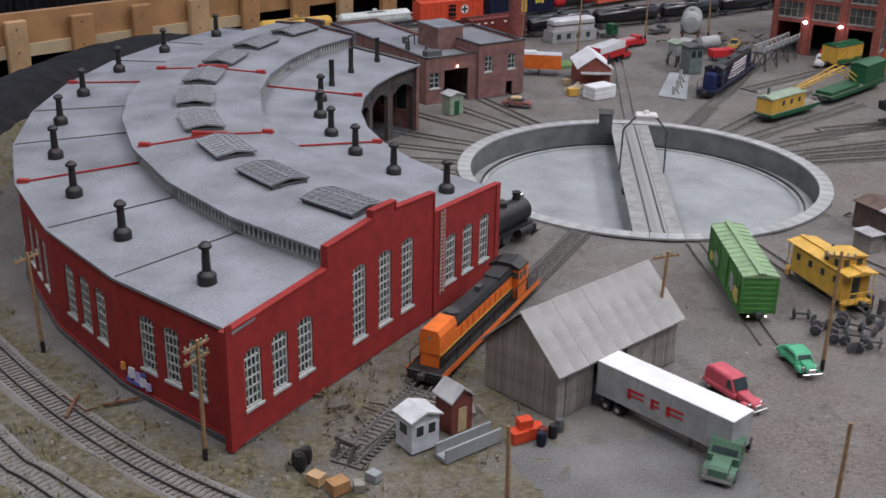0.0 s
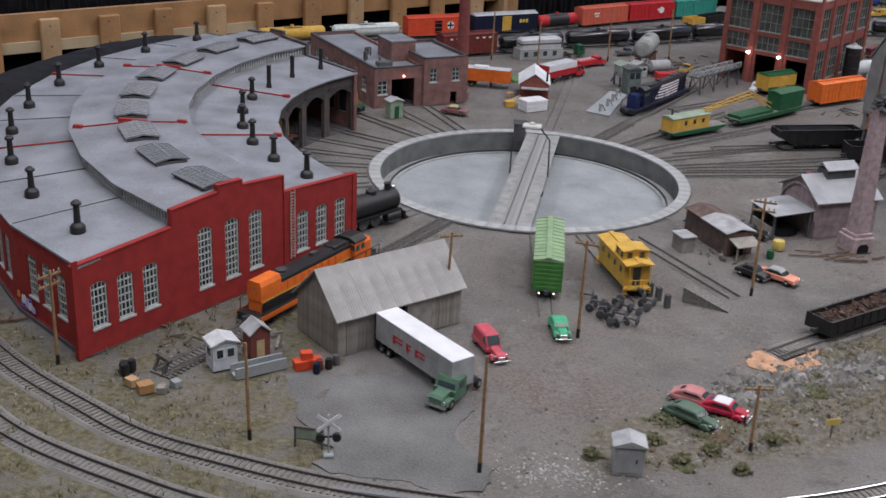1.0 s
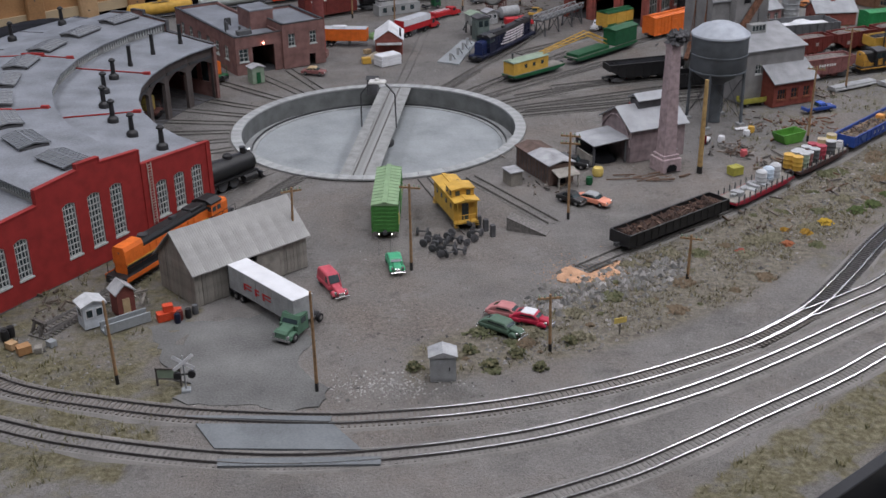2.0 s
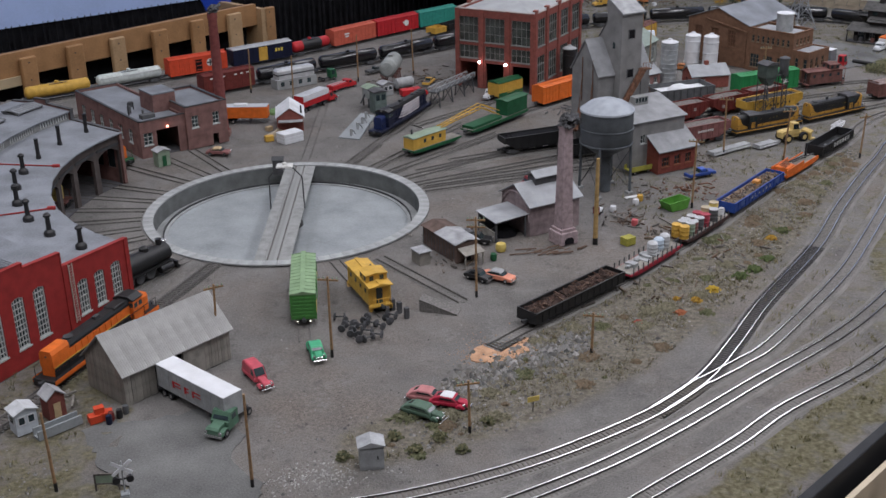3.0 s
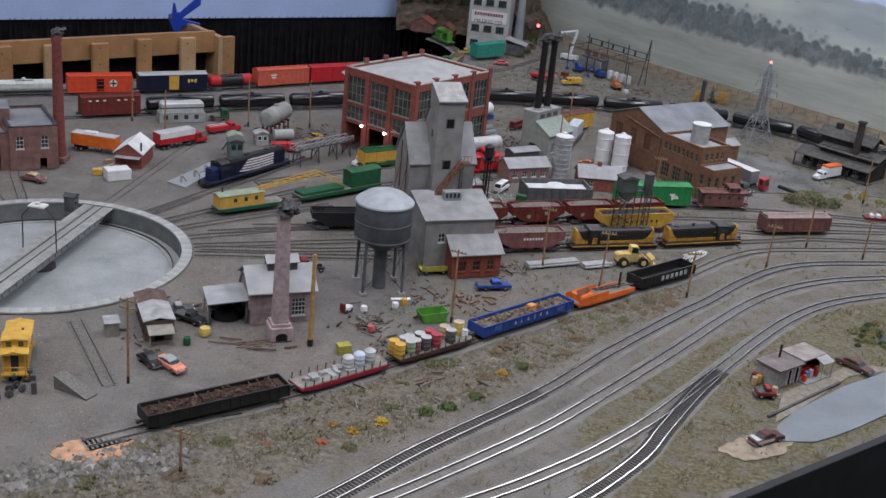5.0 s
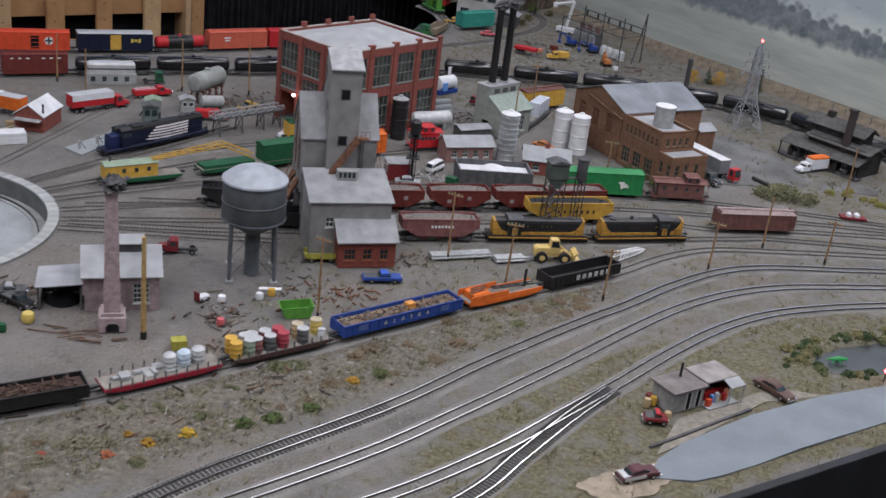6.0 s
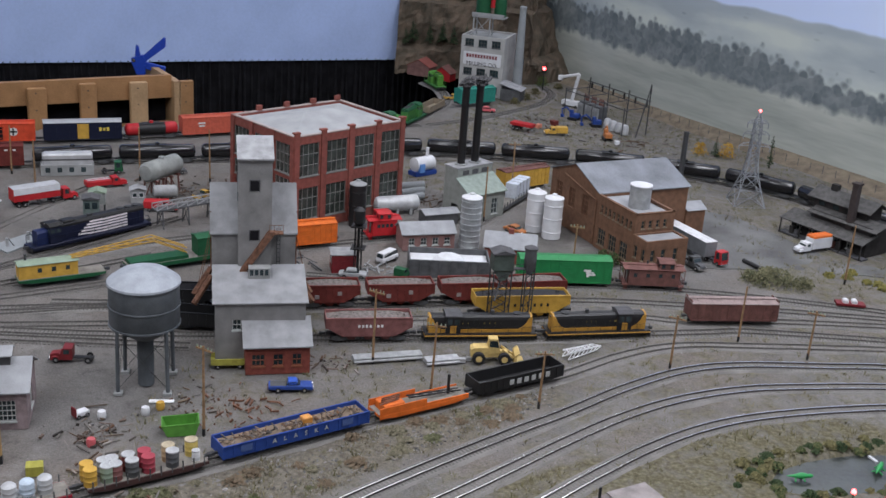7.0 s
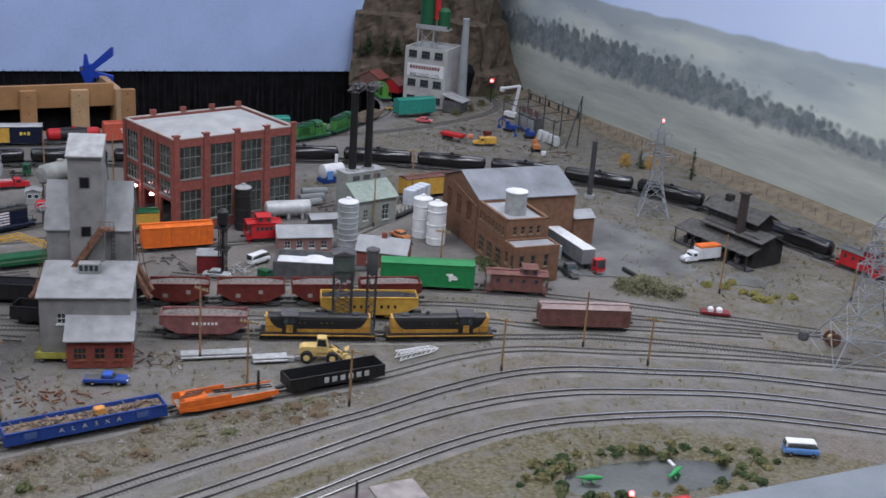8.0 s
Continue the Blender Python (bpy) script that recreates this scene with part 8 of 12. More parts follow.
def silo(x, y, r, h, m, label, lid=None, bands=4):
    t = thing("silo", x, y, 0, 0, label, "silo", "silos")
    part("shell", Form().lathe((0, 0), [(r, 0), (r, h)], 24), m, t, smooth=True)
    for i in range(bands):
        z = h * (i + 0.5) / bands
        part("band", Form().lathe((0, 0), [(r, z - 0.15), (r + 0.1, z - 0.1), (r + 0.1, z + 0.1), (r, z + 0.15)], 24), m, t)
    part("lid", Form().lathe((0, 0), [(r + 0.08, h), (r + 0.05, h + 0.15), (r * 0.3, h + 0.7), (r * 0.25, h + 0.95), (0.05, h + 1.0)], 24), lid or WHITE, t, smooth=True)
    return t


silo(124.2, 244.6, 2.0, 10.4, mat("galvanised_silo", (0.36, 0.38, 0.39), 0.5, metal=0.3, scale=30, var=0.2), "banded galvanised steel silo with a white lid", bands=9)
silo(134.6, 261.0, 1.95, 8.2, WHITE, "white cylindrical storage silo", bands=3)
silo(138.6, 258.0, 1.95, 8.4, WHITE, "white cylindrical storage silo", bands=3)
silo(99.8, 248.2, 1.7, 8.8, BLACK, "black vertical tank beside the factory", lid=GREY, bands=3)


def cottage(name, x, y, turn, L, D, H, R, wall, roof, label, ops=None, along_x=True, chimney=False, category="building"):
    b = thing(name, x, y, 0, turn, label, category)
    g = [(0, H), ((D if along_x else L) / 2, H + R), (D if along_x else L, H)]
    prof = {"left": g, "right": g} if along_x else {"front": g, "back": g}
    four_walls(b, L, D, H, wall, ops, t=0.3, profiles=prof)
    gable_roof(b, L, D, H, R, roof, 0.35, along_x)
    if chimney:
        part("chimney", Form().box(L / 2 - 0.5, L / 2 + 0.5, D / 2 - 0.4, D / 2 + 0.4, H + R - 0.6, H + R + 0.9), BRICK_RED, b)
    return b


cottage("brick_storehouse", 112.6, 237.4, 30, 10.5, 5.4, 3.4, 1.5, mat("faded_pink_brick", (0.23, 0.13, 0.12), 0.9), ROOF_LIGHT, "faded pink brick storehouse with a pale roof", {"front": [(1.2 + i * 2.4, 1.0, 1.2, 1.5, 2, 2) for i in range(4)]})
cottage("pump_house", 128.6, 238.2, 8, 9.6, 6.2, 3.2, 2.0, BRICK_RED, ROOF_LIGHT, "small red brick pump house with a pale tin roof", {"front": [(2, 1, 1.4, 1.4, 2, 2)], "left": [(2.2, 0, 1.6, 2.2, 0, 0)]}, chimney=True)
cottage("dark_storage_hut", 113.0, 253.6, 38, 7.4, 3.6, 2.4, 0.5, GREY_DARK, ROOF_LIGHT, "small dark storage hut with a flat pale lid")
WORKSHOP = (120.9, 259.3)
SAGE = mat("grey_sage_boards", (0.25, 0.265, 0.245), 0.8, scale=80)
SAGE_ROOF = mat("green_tin_roof", (0.25, 0.30, 0.265), 0.7)
wk = thing("green_workshop", *WORKSHOP, 0, 55, "pale green boiler workshop with a sloped roof before a taller block", "workshop")
side = [(0, 6.0), (4.4, 8.6), (4.4, 10.6), (8.4, 10.6)]
four_walls(wk, 10.0, 8.4, 6.0, SAGE, {"front": [(1.5, 1.4, 1.3, 2.4, 2, 3), (6.4, 1.0, 1.8, 3.4, 2, 3)], "left": [(2.6, 0, 2.0, 3.0, 0, 0)]}, t=0.35, profiles={"right": side, "left": [(8.4 - y, z) for y, z in reversed(side)], "back": [(0, 10.6), (10.0, 10.6)]})
part("roof", Form().prism([(-0.5, 5.75), (4.4, 8.65), (4.4, 8.85), (-0.5, 5.95)], -0.4, 10.4, "x"), SAGE_ROOF, wk)
up = part("upper_wall", Form().box(0.36, 9.64, 4.4, 4.7, 8.0, 10.6), SAGE, wk)
for i in range(3):
    part("wall_vent", Form().box(1.5 + i * 2.7, 3.2 + i * 2.7, 4.3, 4.42, 9.1, 10.1), TAR_SOFT, up)
part("flat_roof", Form().box(-0.15, 10.15, 4.3, 8.55, 10.6, 10.85), TIN_DULL, wk)
for u in (2.6, 6.6):
    m_ = wk.matrix_basis @ Vector((u * U, 6.4 * U, 0))
    st = thing("steel_stack", m_.x / U, m_.y / U, 10.85, 0, "tall black steel smokestack on the workshop roof", "smokestack", "twin smokestacks")
    part("shaft", Form().lathe((0, 0), [(0.86, 0), (0.78, 16.2), (0.9, 16.5), (0.9, 17.1), (0.7, 17.2)], 16), BLACK, st, smooth=True)
    part("base", Form().box(-1.1, 1.1, -1.1, 1.1, 0, 0.35), CONCRETE, st)
    puff(m_.x / U, m_.y / U, 27.8, 2.4)

# the open bin
b = thing("storage_bin", 117.3, 224.6, 0, 17, "dark open storage bin filled with pale powder", "storage bin")
for x0, x1, y0, y1 in ((0, 15, 0, 0.3), (0, 15, 6.7, 7), (0, 0.3, 0.3, 6.7), (14.7, 15, 0.3, 6.7)):
    part("wall", Form().box(x0, x1, y0, y1, 0, 3.4), GREY_DARK, b)
for i in range(9):
    part("buttress", Form().box(0.2 + i * 1.8, 0.5 + i * 1.8, -0.25, 0, 0, 3.4), GREY_DARK, b)
part("powder", Form().lathe((7.5, 3.5), [(3.2, 2.2), (2.0, 3.2), (0.5, 3.7)], 16).box(0.3, 14.7, 0.3, 6.7, 0, 2.3), WHITE, b)

# sanding tower with two bins beside the locomotives
b = thing("sanding_tower", 136.9, 209.0, 0, 25, "dark green sanding tower with two bins on tall lattice legs", "sanding tower")
SOOTY_GREEN = mat("sooty_green", (0.06, 0.078, 0.068), 0.7, scale=60, var=0.2)
part("square_bin", Form().box(-1.7, 1.7, -1.4, 1.4, 10.4, 13.2, 0.05), SOOTY_GREEN, b)
part("bin_roof", Form().prism([(-1.9, 13.2), (-1.9, 13.35), (0, 13.9), (1.9, 13.35), (1.9, 13.2)], -1.6, 1.6), TAR_SOFT, b)
part("square_hopper", Form().prism([(-1.7, 10.4), (1.7, 10.4), (0.4, 8.6), (-0.4, 8.6)], -1.2, 1.2), SOOTY_GREEN, b)
part("round_bin", Form().lathe((4.8, 0), [(0.3, 9.2), (1.0, 10.4), (1.0, 13.7), (0.7, 13.9)], 16), GREY_DARK, b, smooth=True)
part("round_lid", Form().lathe((4.8, 0), [(1.15, 13.7), (1.15, 13.95), (0.2, 14.4)], 16), TAR_SOFT, b, smooth=True)
for x, y in ((-1.5, -1.2), (1.5, -1.2), (-1.5, 1.2), (1.5, 1.2), (4.1, -0.7), (5.5, -0.7), (4.1, 0.7), (5.5, 0.7)):
    part("leg", Form().beam((x, y, 0), (x, y, 10.6), 0.12, 5), STEEL_DARK, b)
for i in range(6):
    for x0, x1, y in ((-1.5, 1.5, -1.22), (-1.5, 1.5, 1.22), (4.1, 5.5, -0.72)):
        part("brace", Form().beam((x0, y, 0.4 + i * 1.65), (x1, y, 2.0 + i * 1.65), 0.07, 4).beam((x1, y, 0.4 + i * 1.65), (x0, y, 2.0 + i * 1.65), 0.07, 4), STEEL_DARK, b)
part("catwalk", Form().box(1.5, 4.1, -0.5, 0.5, 10.2, 10.35).beam((1.5, -0.5, 11.2), (4.1, -0.5, 11.2), 0.05, 4), STEEL_DARK, b)
part("spout", Form().beam((0, -0.2, 8.7), (-1.4, -2.4, 5.6), 0.16, 6), STEEL_DARK, b)

# sand column beside the factory
b = thing("sand_column", 108.2, 222.5, 0, 10, "black lattice sand column with a round drum head", "column")
for x, y in ((-0.6, -0.6), (0.6, -0.6), (0.6, 0.6), (-0.6, 0.6)):
    part("leg", Form().beam((x, y, 0), (x, y, 9.4), 0.11, 4), BLACK, b)
for i in range(6):
    part("brace", Form().beam((-0.6, -0.6, 0.3 + i * 1.5), (0.6, -0.6, 1.7 + i * 1.5), 0.07, 4).beam((0.6, -0.6, 0.3 + i * 1.5), (0.6, 0.6, 1.7 + i * 1.5), 0.07, 4), BLACK, b)
part("mast", Form().cyl((0, 0), 0, 11.0, 0.25, seg=10), BLACK, b)
for z in (5.0, 9.2):
    part("platform", Form().box(-1.3, 1.3, -1.3, 1.3, z, z + 0.18), BLACK, b)
part("head", Form().lathe((0, 0), [(0.5, 9.4), (1.05, 9.9), (1.05, 12.2), (0.5, 12.7), (0.1, 12.8)], 16), BLACK, b, smooth=True)


DEPOT = (187.7, 284.3, -40, 18.5)


def depot():
    b = thing("station_depot", DEPOT[0], DEPOT[1], 0, DEPOT[2], "black wooden station depot with canopy roofs and brick chimney", "station depot")
    dk = mat("sooty_black_boards", (0.028, 0.026, 0.025), 0.9, scale=70, var=0.25)
    rf = mat("dark_shingles", (0.075, 0.073, 0.07), 0.95, scale=90, var=0.25)
    L, D = DEPOT[3], 9.0
    four_walls(b, L, D, 4.2, dk, {"front": [(1.2 + i * 3.2, 0.9, 1.5, 2.0, 2, 2) for i in range(int((L - 1.5) / 3.2))]})
    part("canopy_roof", Form().prism([(-2.6, 3.2), (-2.6, 3.4), (2.4, 4.9), (2.4, 4.7)], -1.6, L + 0.8, "x"), rf, b)
    part("middle_roof", Form().prism([(0.2, 5.6), (0.2, 5.8), (4.4, 7.0), (4.4, 6.8)], 3.0, L + 1.6, "x"), rf, b)
    part("middle_wall", Form().box(3.6, L, 1.2, 8.6, 4.2, 6.2), dk, b)
    part("back_roof", Form().prism([(6.0, 6.0), (6.0, 6.2), (10.6, 4.0), (10.6, 3.8)], -1.0, L + 0.8, "x"), rf, b)
    up = part("upper_storey", Form().box(2.2, L - 3.0, 3.4, 8.4, 6.0, 8.6), dk, b)
    for half in ([(2.4, 8.3), (5.9, 10.3), (5.9, 10.5), (2.4, 8.5)], [(5.9, 10.3), (9.4, 8.3), (9.4, 8.5), (5.9, 10.5)]):
        part("upper_roof", Form().prism(half, 1.0, L - 1.8, "x"), rf, up)
    part("gable", Form().prism([(3.4, 8.5), (5.9, 10.2), (8.4, 8.5)], 2.2, L - 3.0, "x"), dk, up)
    for i in range(3):
        part("upper_window", Form().box(3.5 + i * 3.6, 4.9 + i * 3.6, 3.32, 3.4, 7.0, 8.2), PANE, up)
    ch = part("chimney", Form().box(L - 6.2, L - 4.8, 0.8, 2.2, 4.5, 14.2, 0.08), mat("dark_chimney_brick", (0.05, 0.04, 0.038), 0.9), b)
    part("chimney_cap", Form().box(L - 6.4, L - 4.6, 0.6, 2.4, 14.2, 14.6), mat("dark_chimney_brick", (0.05, 0.04, 0.038)), ch)
    part("second_chimney", Form().box(4.5, 6.1, 5.3, 6.5, 9.8, 11.6), dk, b)
    for i in range(5):
        x = -1.2 + i * (L + 1.6) / 4
        part("canopy_post", Form().box(x - 0.12, x + 0.12, -2.4, -2.16, 0, 3.35), dk, b)
    part("platform", Form().box(-1.5, L + 1.0, -2.2, 0, 0, 0.3), TAR_SOFT, b)
    for i, (x, hh) in enumerate(((0.6, 1.6), (1.9, 1.1), (5.2, 1.3), (7.4, 1.8), (8.6, 1.0), (11.0, 1.4), (12.4, 1.9), (15.2, 1.2))):
        part("platform_crate", Form().box(x, x + 1.0, -1.5, -0.5, 0.3, 0.3 + hh, 0.08), (dk, TAR_SOFT, OXIDE_BROWN)[i % 3], b)


depot()


def lattice_tower(x, y, h, w, label, lamp=True, turn=15):
    t = thing("transmission_tower", x, y, 0, turn, label, "transmission tower", "transmission towers")
    gal = mat("galvanised_lattice", (0.27, 0.285, 0.305), 0.6, metal=0.2, scale=60, var=0.2)
    lv = [(0, w), (h * 0.17, w * 0.68), (h * 0.32, w * 0.44), (h * 0.46, w * 0.31), (h * 0.55, w * 0.28), (h * 0.64, w * 0.26), (h * 0.73, w * 0.25), (h * 0.82, w * 0.23), (h * 0.90, w * 0.2), (h, 0.05)]
    cr = ((-1, -1), (1, -1), (1, 1), (-1, 1))
    for (za, a), (zb, b) in zip(lv, lv[1:]):
        for i in range(4):
            p, q = cr[i], cr[(i + 1) % 4]
            part("leg", Form().beam((p[0] * a, p[1] * a, za), (p[0] * b, p[1] * b, zb), 0.13, 4), gal, t)
            part("brace", Form().beam((p[0] * a, p[1] * a, za), (q[0] * b, q[1] * b, zb), 0.08, 4).beam((q[0] * a, q[1] * a, za), (p[0] * b, p[1] * b, zb), 0.08, 4).beam((p[0] * a, p[1] * a, za), (q[0] * a, q[1] * a, za), 0.08, 4), gal, t)
    for z, r in ((h * 0.64, 3.6), (h * 0.77, 3.0), (h * 0.89, 2.4)):
        ar = Form()
        for s in (-1, 1):
            ar.beam((0, 0, z + 0.9), (s * r * 0.75, 0, z + 0.45), 0.12, 4).beam((s * r * 0.75, 0, z + 0.45), (s * r, 0, z - 0.2), 0.11, 4).beam((0, 0.4, z), (s * r, 0, z - 0.2), 0.09, 4).beam((0, -0.4, z), (s * r, 0, z - 0.2), 0.09, 4).beam((s * r, 0, z - 0.2), (s * r, 0, z - 1.4), 0.14, 5)
            for q in (0.35, 0.65):
                ar.beam((s * r * q, 0, z + 0.9 - 0.45 * q), (s * r * q, 0, z - 0.1), 0.07, 4)
        part("cross_arm", ar, gal, t)
    if lamp:
        part("beacon", Form().lathe((0, 0), [(0.1, h), (0.3, h + 0.2), (0.3, h + 0.5), (0.1, h + 0.7)], 10), LAMP_RED, t, "lit red beacon")


lattice_tower(178.2, 302.0, 21.8, 3.6, "silver lattice transmission tower with a lit red beacon")

# ---- the room round the table ----
def strip(name, pts, z0, z1, m, label, thick=0.6, uv=False, kind="structure", category="wall"):
    """An upright sheet along a line of the plan."""
    f = Form()
    f.sweep([(p[0], p[1]) for p in pts], [(-thick / 2, z0), (thick / 2, z0), (thick / 2, z1), (-thick / 2, z1)])
    return single(name, f, m, label=label, category=category, kind=kind)


def backdrop_material():
    """A landscape painted in flat washes: dry field, tree belt, hazy downs, sky."""
    m = bpy.data.materials.new("painted_landscape")
    m.use_nodes = True
    nt = m.node_tree
    b = nt.nodes["Principled BSDF"]
    b.inputs["Roughness"].default_value, b.inputs["Specular IOR Level"].default_value = 0.8, 0.15
    tc = nt.nodes.new("ShaderNodeTexCoord")
    sep = nt.nodes.new("ShaderNodeSeparateXYZ")
    nt.links.new(tc.outputs["Object"], sep.inputs[0])

    def math_(op, a, c, d=None):
        n = nt.nodes.new("ShaderNodeMath")
        n.operation = op
        for i, v in enumerate((a, c, d)):
            if v is None:
                continue
            if isinstance(v, (int, float)):
                n.inputs[i].default_value = v
            else:
                nt.links.new(v, n.inputs[i])
        return n.outputs[0]

    def tex(scale, detail, stretch=(1, 1, 1)):
        mp = nt.nodes.new("ShaderNodeMapping")
        mp.inputs["Scale"].default_value = stretch
        nt.links.new(tc.outputs["Object"], mp.inputs["Vector"])
        n = nt.nodes.new("ShaderNodeTexNoise")
        n.inputs["Scale"].default_value, n.inputs["Detail"].default_value = scale, detail
        nt.links.new(mp.outputs[0], n.inputs["Vector"])
        return n.outputs["Fac"]

    def ramp(fac, stops):
        r = nt.nodes.new("ShaderNodeValToRGB")
        while len(r.color_ramp.elements) < len(stops):
            r.color_ramp.elements.new(0.5)
        for e, (p, c) in zip(r.color_ramp.elements, stops):
            e.position, e.color = p, (*c, 1)
        nt.links.new(fac, r.inputs["Fac"])
        return r.outputs["Color"]

    def step(v, at, soft):
        n = nt.nodes.new("ShaderNodeMapRange")
        n.inputs["From Min"].default_value, n.inputs["From Max"].default_value = at - soft, at + soft
        nt.links.new(v, n.inputs["Value"])
        return n.outputs["Result"]

    def mix(fac, a, c):
        x = nt.nodes.new("ShaderNodeMix")
        x.data_type = "RGBA"
        nt.links.new(fac, x.inputs[0])
        nt.links.new(a, x.inputs[6])
        nt.links.new(c, x.inputs[7])
        return x.outputs[2]

    def cells(scale, stretch=(1, 1, 1)):
        mp = nt.nodes.new("ShaderNodeMapping")
        mp.inputs["Scale"].default_value = stretch
        nt.links.new(tc.outputs["Object"], mp.inputs["Vector"])
        n = nt.nodes.new("ShaderNodeTexVoronoi")
        n.inputs["Scale"].default_value = scale
        nt.links.new(mp.outputs[0], n.inputs["Vector"])
        grey = nt.nodes.new("ShaderNodeSeparateColor")
        nt.links.new(n.outputs["Color"], grey.inputs[0])
        return n.outputs["Distance"], grey.outputs[0]

    z = sep.outputs["Z"]
    # brush strokes that follow the slope of the field
    field = ramp(math_("ADD", tex(2.2, 3, (1, 1, 7)), math_("MULTIPLY_ADD", tex(14, 4, (1, 1, 10)), 0.22, -0.11)), [(0.32, (0.31, 0.34, 0.31)), (0.5, (0.40, 0.428, 0.392)), (0.70, (0.50, 0.527, 0.48))])
    dist, tone = cells(38, (1, 1, 1.1))
    dist2 = cells(62)[0]
    leafy = math_("ADD", math_("MULTIPLY", tone, 0.32), math_("ADD", math_("MULTIPLY_ADD", tex(16, 6), 0.9, -0.12), math_("MULTIPLY", dist2, 0.3)))
    trees = ramp(leafy, [(0.25, (0.115, 0.140, 0.155)), (0.60, (0.170, 0.200, 0.212)), (1.0, (0.26, 0.290, 0.295))])
    downs = ramp(math_("ADD", tex(3, 4, (1, 1, 4)), math_("MULTIPLY_ADD", z, -0.9, 0.26)), [(0.36, (0.38, 0.435, 0.46)), (0.5, (0.47, 0.53, 0.53)), (0.66, (0.57, 0.625, 0.585))])
    sky = ramp(math_("ADD", tex(2, 2), math_("MULTIPLY_ADD", z, 0.5, -0.25)), [(0.3, (0.66, 0.77, 1.0)), (0.8, (0.57, 0.70, 1.0))])
    wob_big = math_("MULTIPLY_ADD", tex(4, 3, (1, 1, 0.2)), 0.10, -0.05)
    wob_small = math_("MULTIPLY_ADD", tex(22, 5, (1, 1, 0.6)), 0.06, -0.03)
    scallop = math_("MULTIPLY_ADD", dist, 0.05, -0.02)
    foot = math_("ADD", z, math_("ADD", math_("MULTIPLY", wob_small, 0.7), math_("MULTIPLY", scallop, -0.35)))
    crown = math_("ADD", math_("ADD", z, math_("ADD", wob_small, scallop)), math_("ADD", wob_big, math_("MULTIPLY", math_("MAXIMUM", math_("SUBTRACT", sep.outputs["X"], 1.75), 0.0), 0.13)))
    ridge = math_("ADD", z, math_("MULTIPLY", wob_big, 0.6))
    col = mix(step(foot, 0.158, 0.009), field, trees)
    col = mix(step(crown, 0.270, 0.011), col, downs)
    # single bushes and hedges on the downs
    bush_d, bush_t = cells(16, (1, 1, 3.2))
    dots = math_("MULTIPLY", math_("MULTIPLY", math_("SUBTRACT", 1.0, step(math_("ADD", bush_d, math_("MULTIPLY_ADD", tex(40, 4), 0.5, -0.25)), 0.17, 0.05)), step(bush_t, 0.72, 0.02)), step(z, 0.275, 0.01))
    col = mix(math_("MULTIPLY", dots, 0.35), col, trees)
    # the far ridge stands bluer against the sky
    far_hill = ramp(tex(5, 4, (1, 1, 3)), [(0.3, (0.34, 0.40, 0.45)), (0.7, (0.42, 0.48, 0.52))])
    col = mix(math_("MULTIPLY", step(ridge, 0.338, 0.012), 0.75), col, far_hill)
    col = mix(step(ridge, 0.370, 0.004), col, sky)
    nt.links.new(col, b.inputs["Base Color"])
    return m


BACK = [(100, 452), (112, 436), (130, 414), (150, 391), (172, 369), (195, 347), (218, 324), (240, 298), (258, 268), (268, 235), (272, 200)]
strip("backdrop", curve(BACK, 4), -12, 95, backdrop_material(), "painted backdrop of a dry field, tree belt, downs and sky", kind="structure", category="backdrop")
ca, sa = math.cos(radians(36)), math.sin(radians(36))
SKY_PANEL = mat("pale_blue_wall_paint", (0.38, 0.49, 0.76), 0.75, scale=6, var=0.05, fine=120, bump=0.05)
strip("wall_north", [(60 + 6 * ca, 425 + 6 * sa), (60 - 330 * ca, 425 - 330 * sa)], 0.6, 120, SKY_PANEL, "plain pale blue painted wall panel")
strip("curtain", [(60 + 46 * ca + 1, 428 + 46 * sa), (60 - 330 * ca + 1, 426.5 - 330 * sa)], -100, 1.4, BLACK_DULL, "black cloth curtain below the blue wall", category="curtain")
rng = random.Random(11)
folds = Form()
for i in range(150):
    u = -30 + i * 2.4 + rng.uniform(-0.6, 0.6)
    folds.lathe((60 - u * ca + 0.4 * sa, 425 - u * sa - 0.4 * ca), [(0.5 + rng.random() * 0.5, -60), (0.4 + rng.random() * 0.3, -10), (0.15, 1.1)], 6)
single("curtain_folds", folds, BLACK_DULL, label="hanging folds of the black cloth", category="curtain", kind="structure")

# timber of the unfinished section beyond the yard
WA = (-132.0, 194.0)


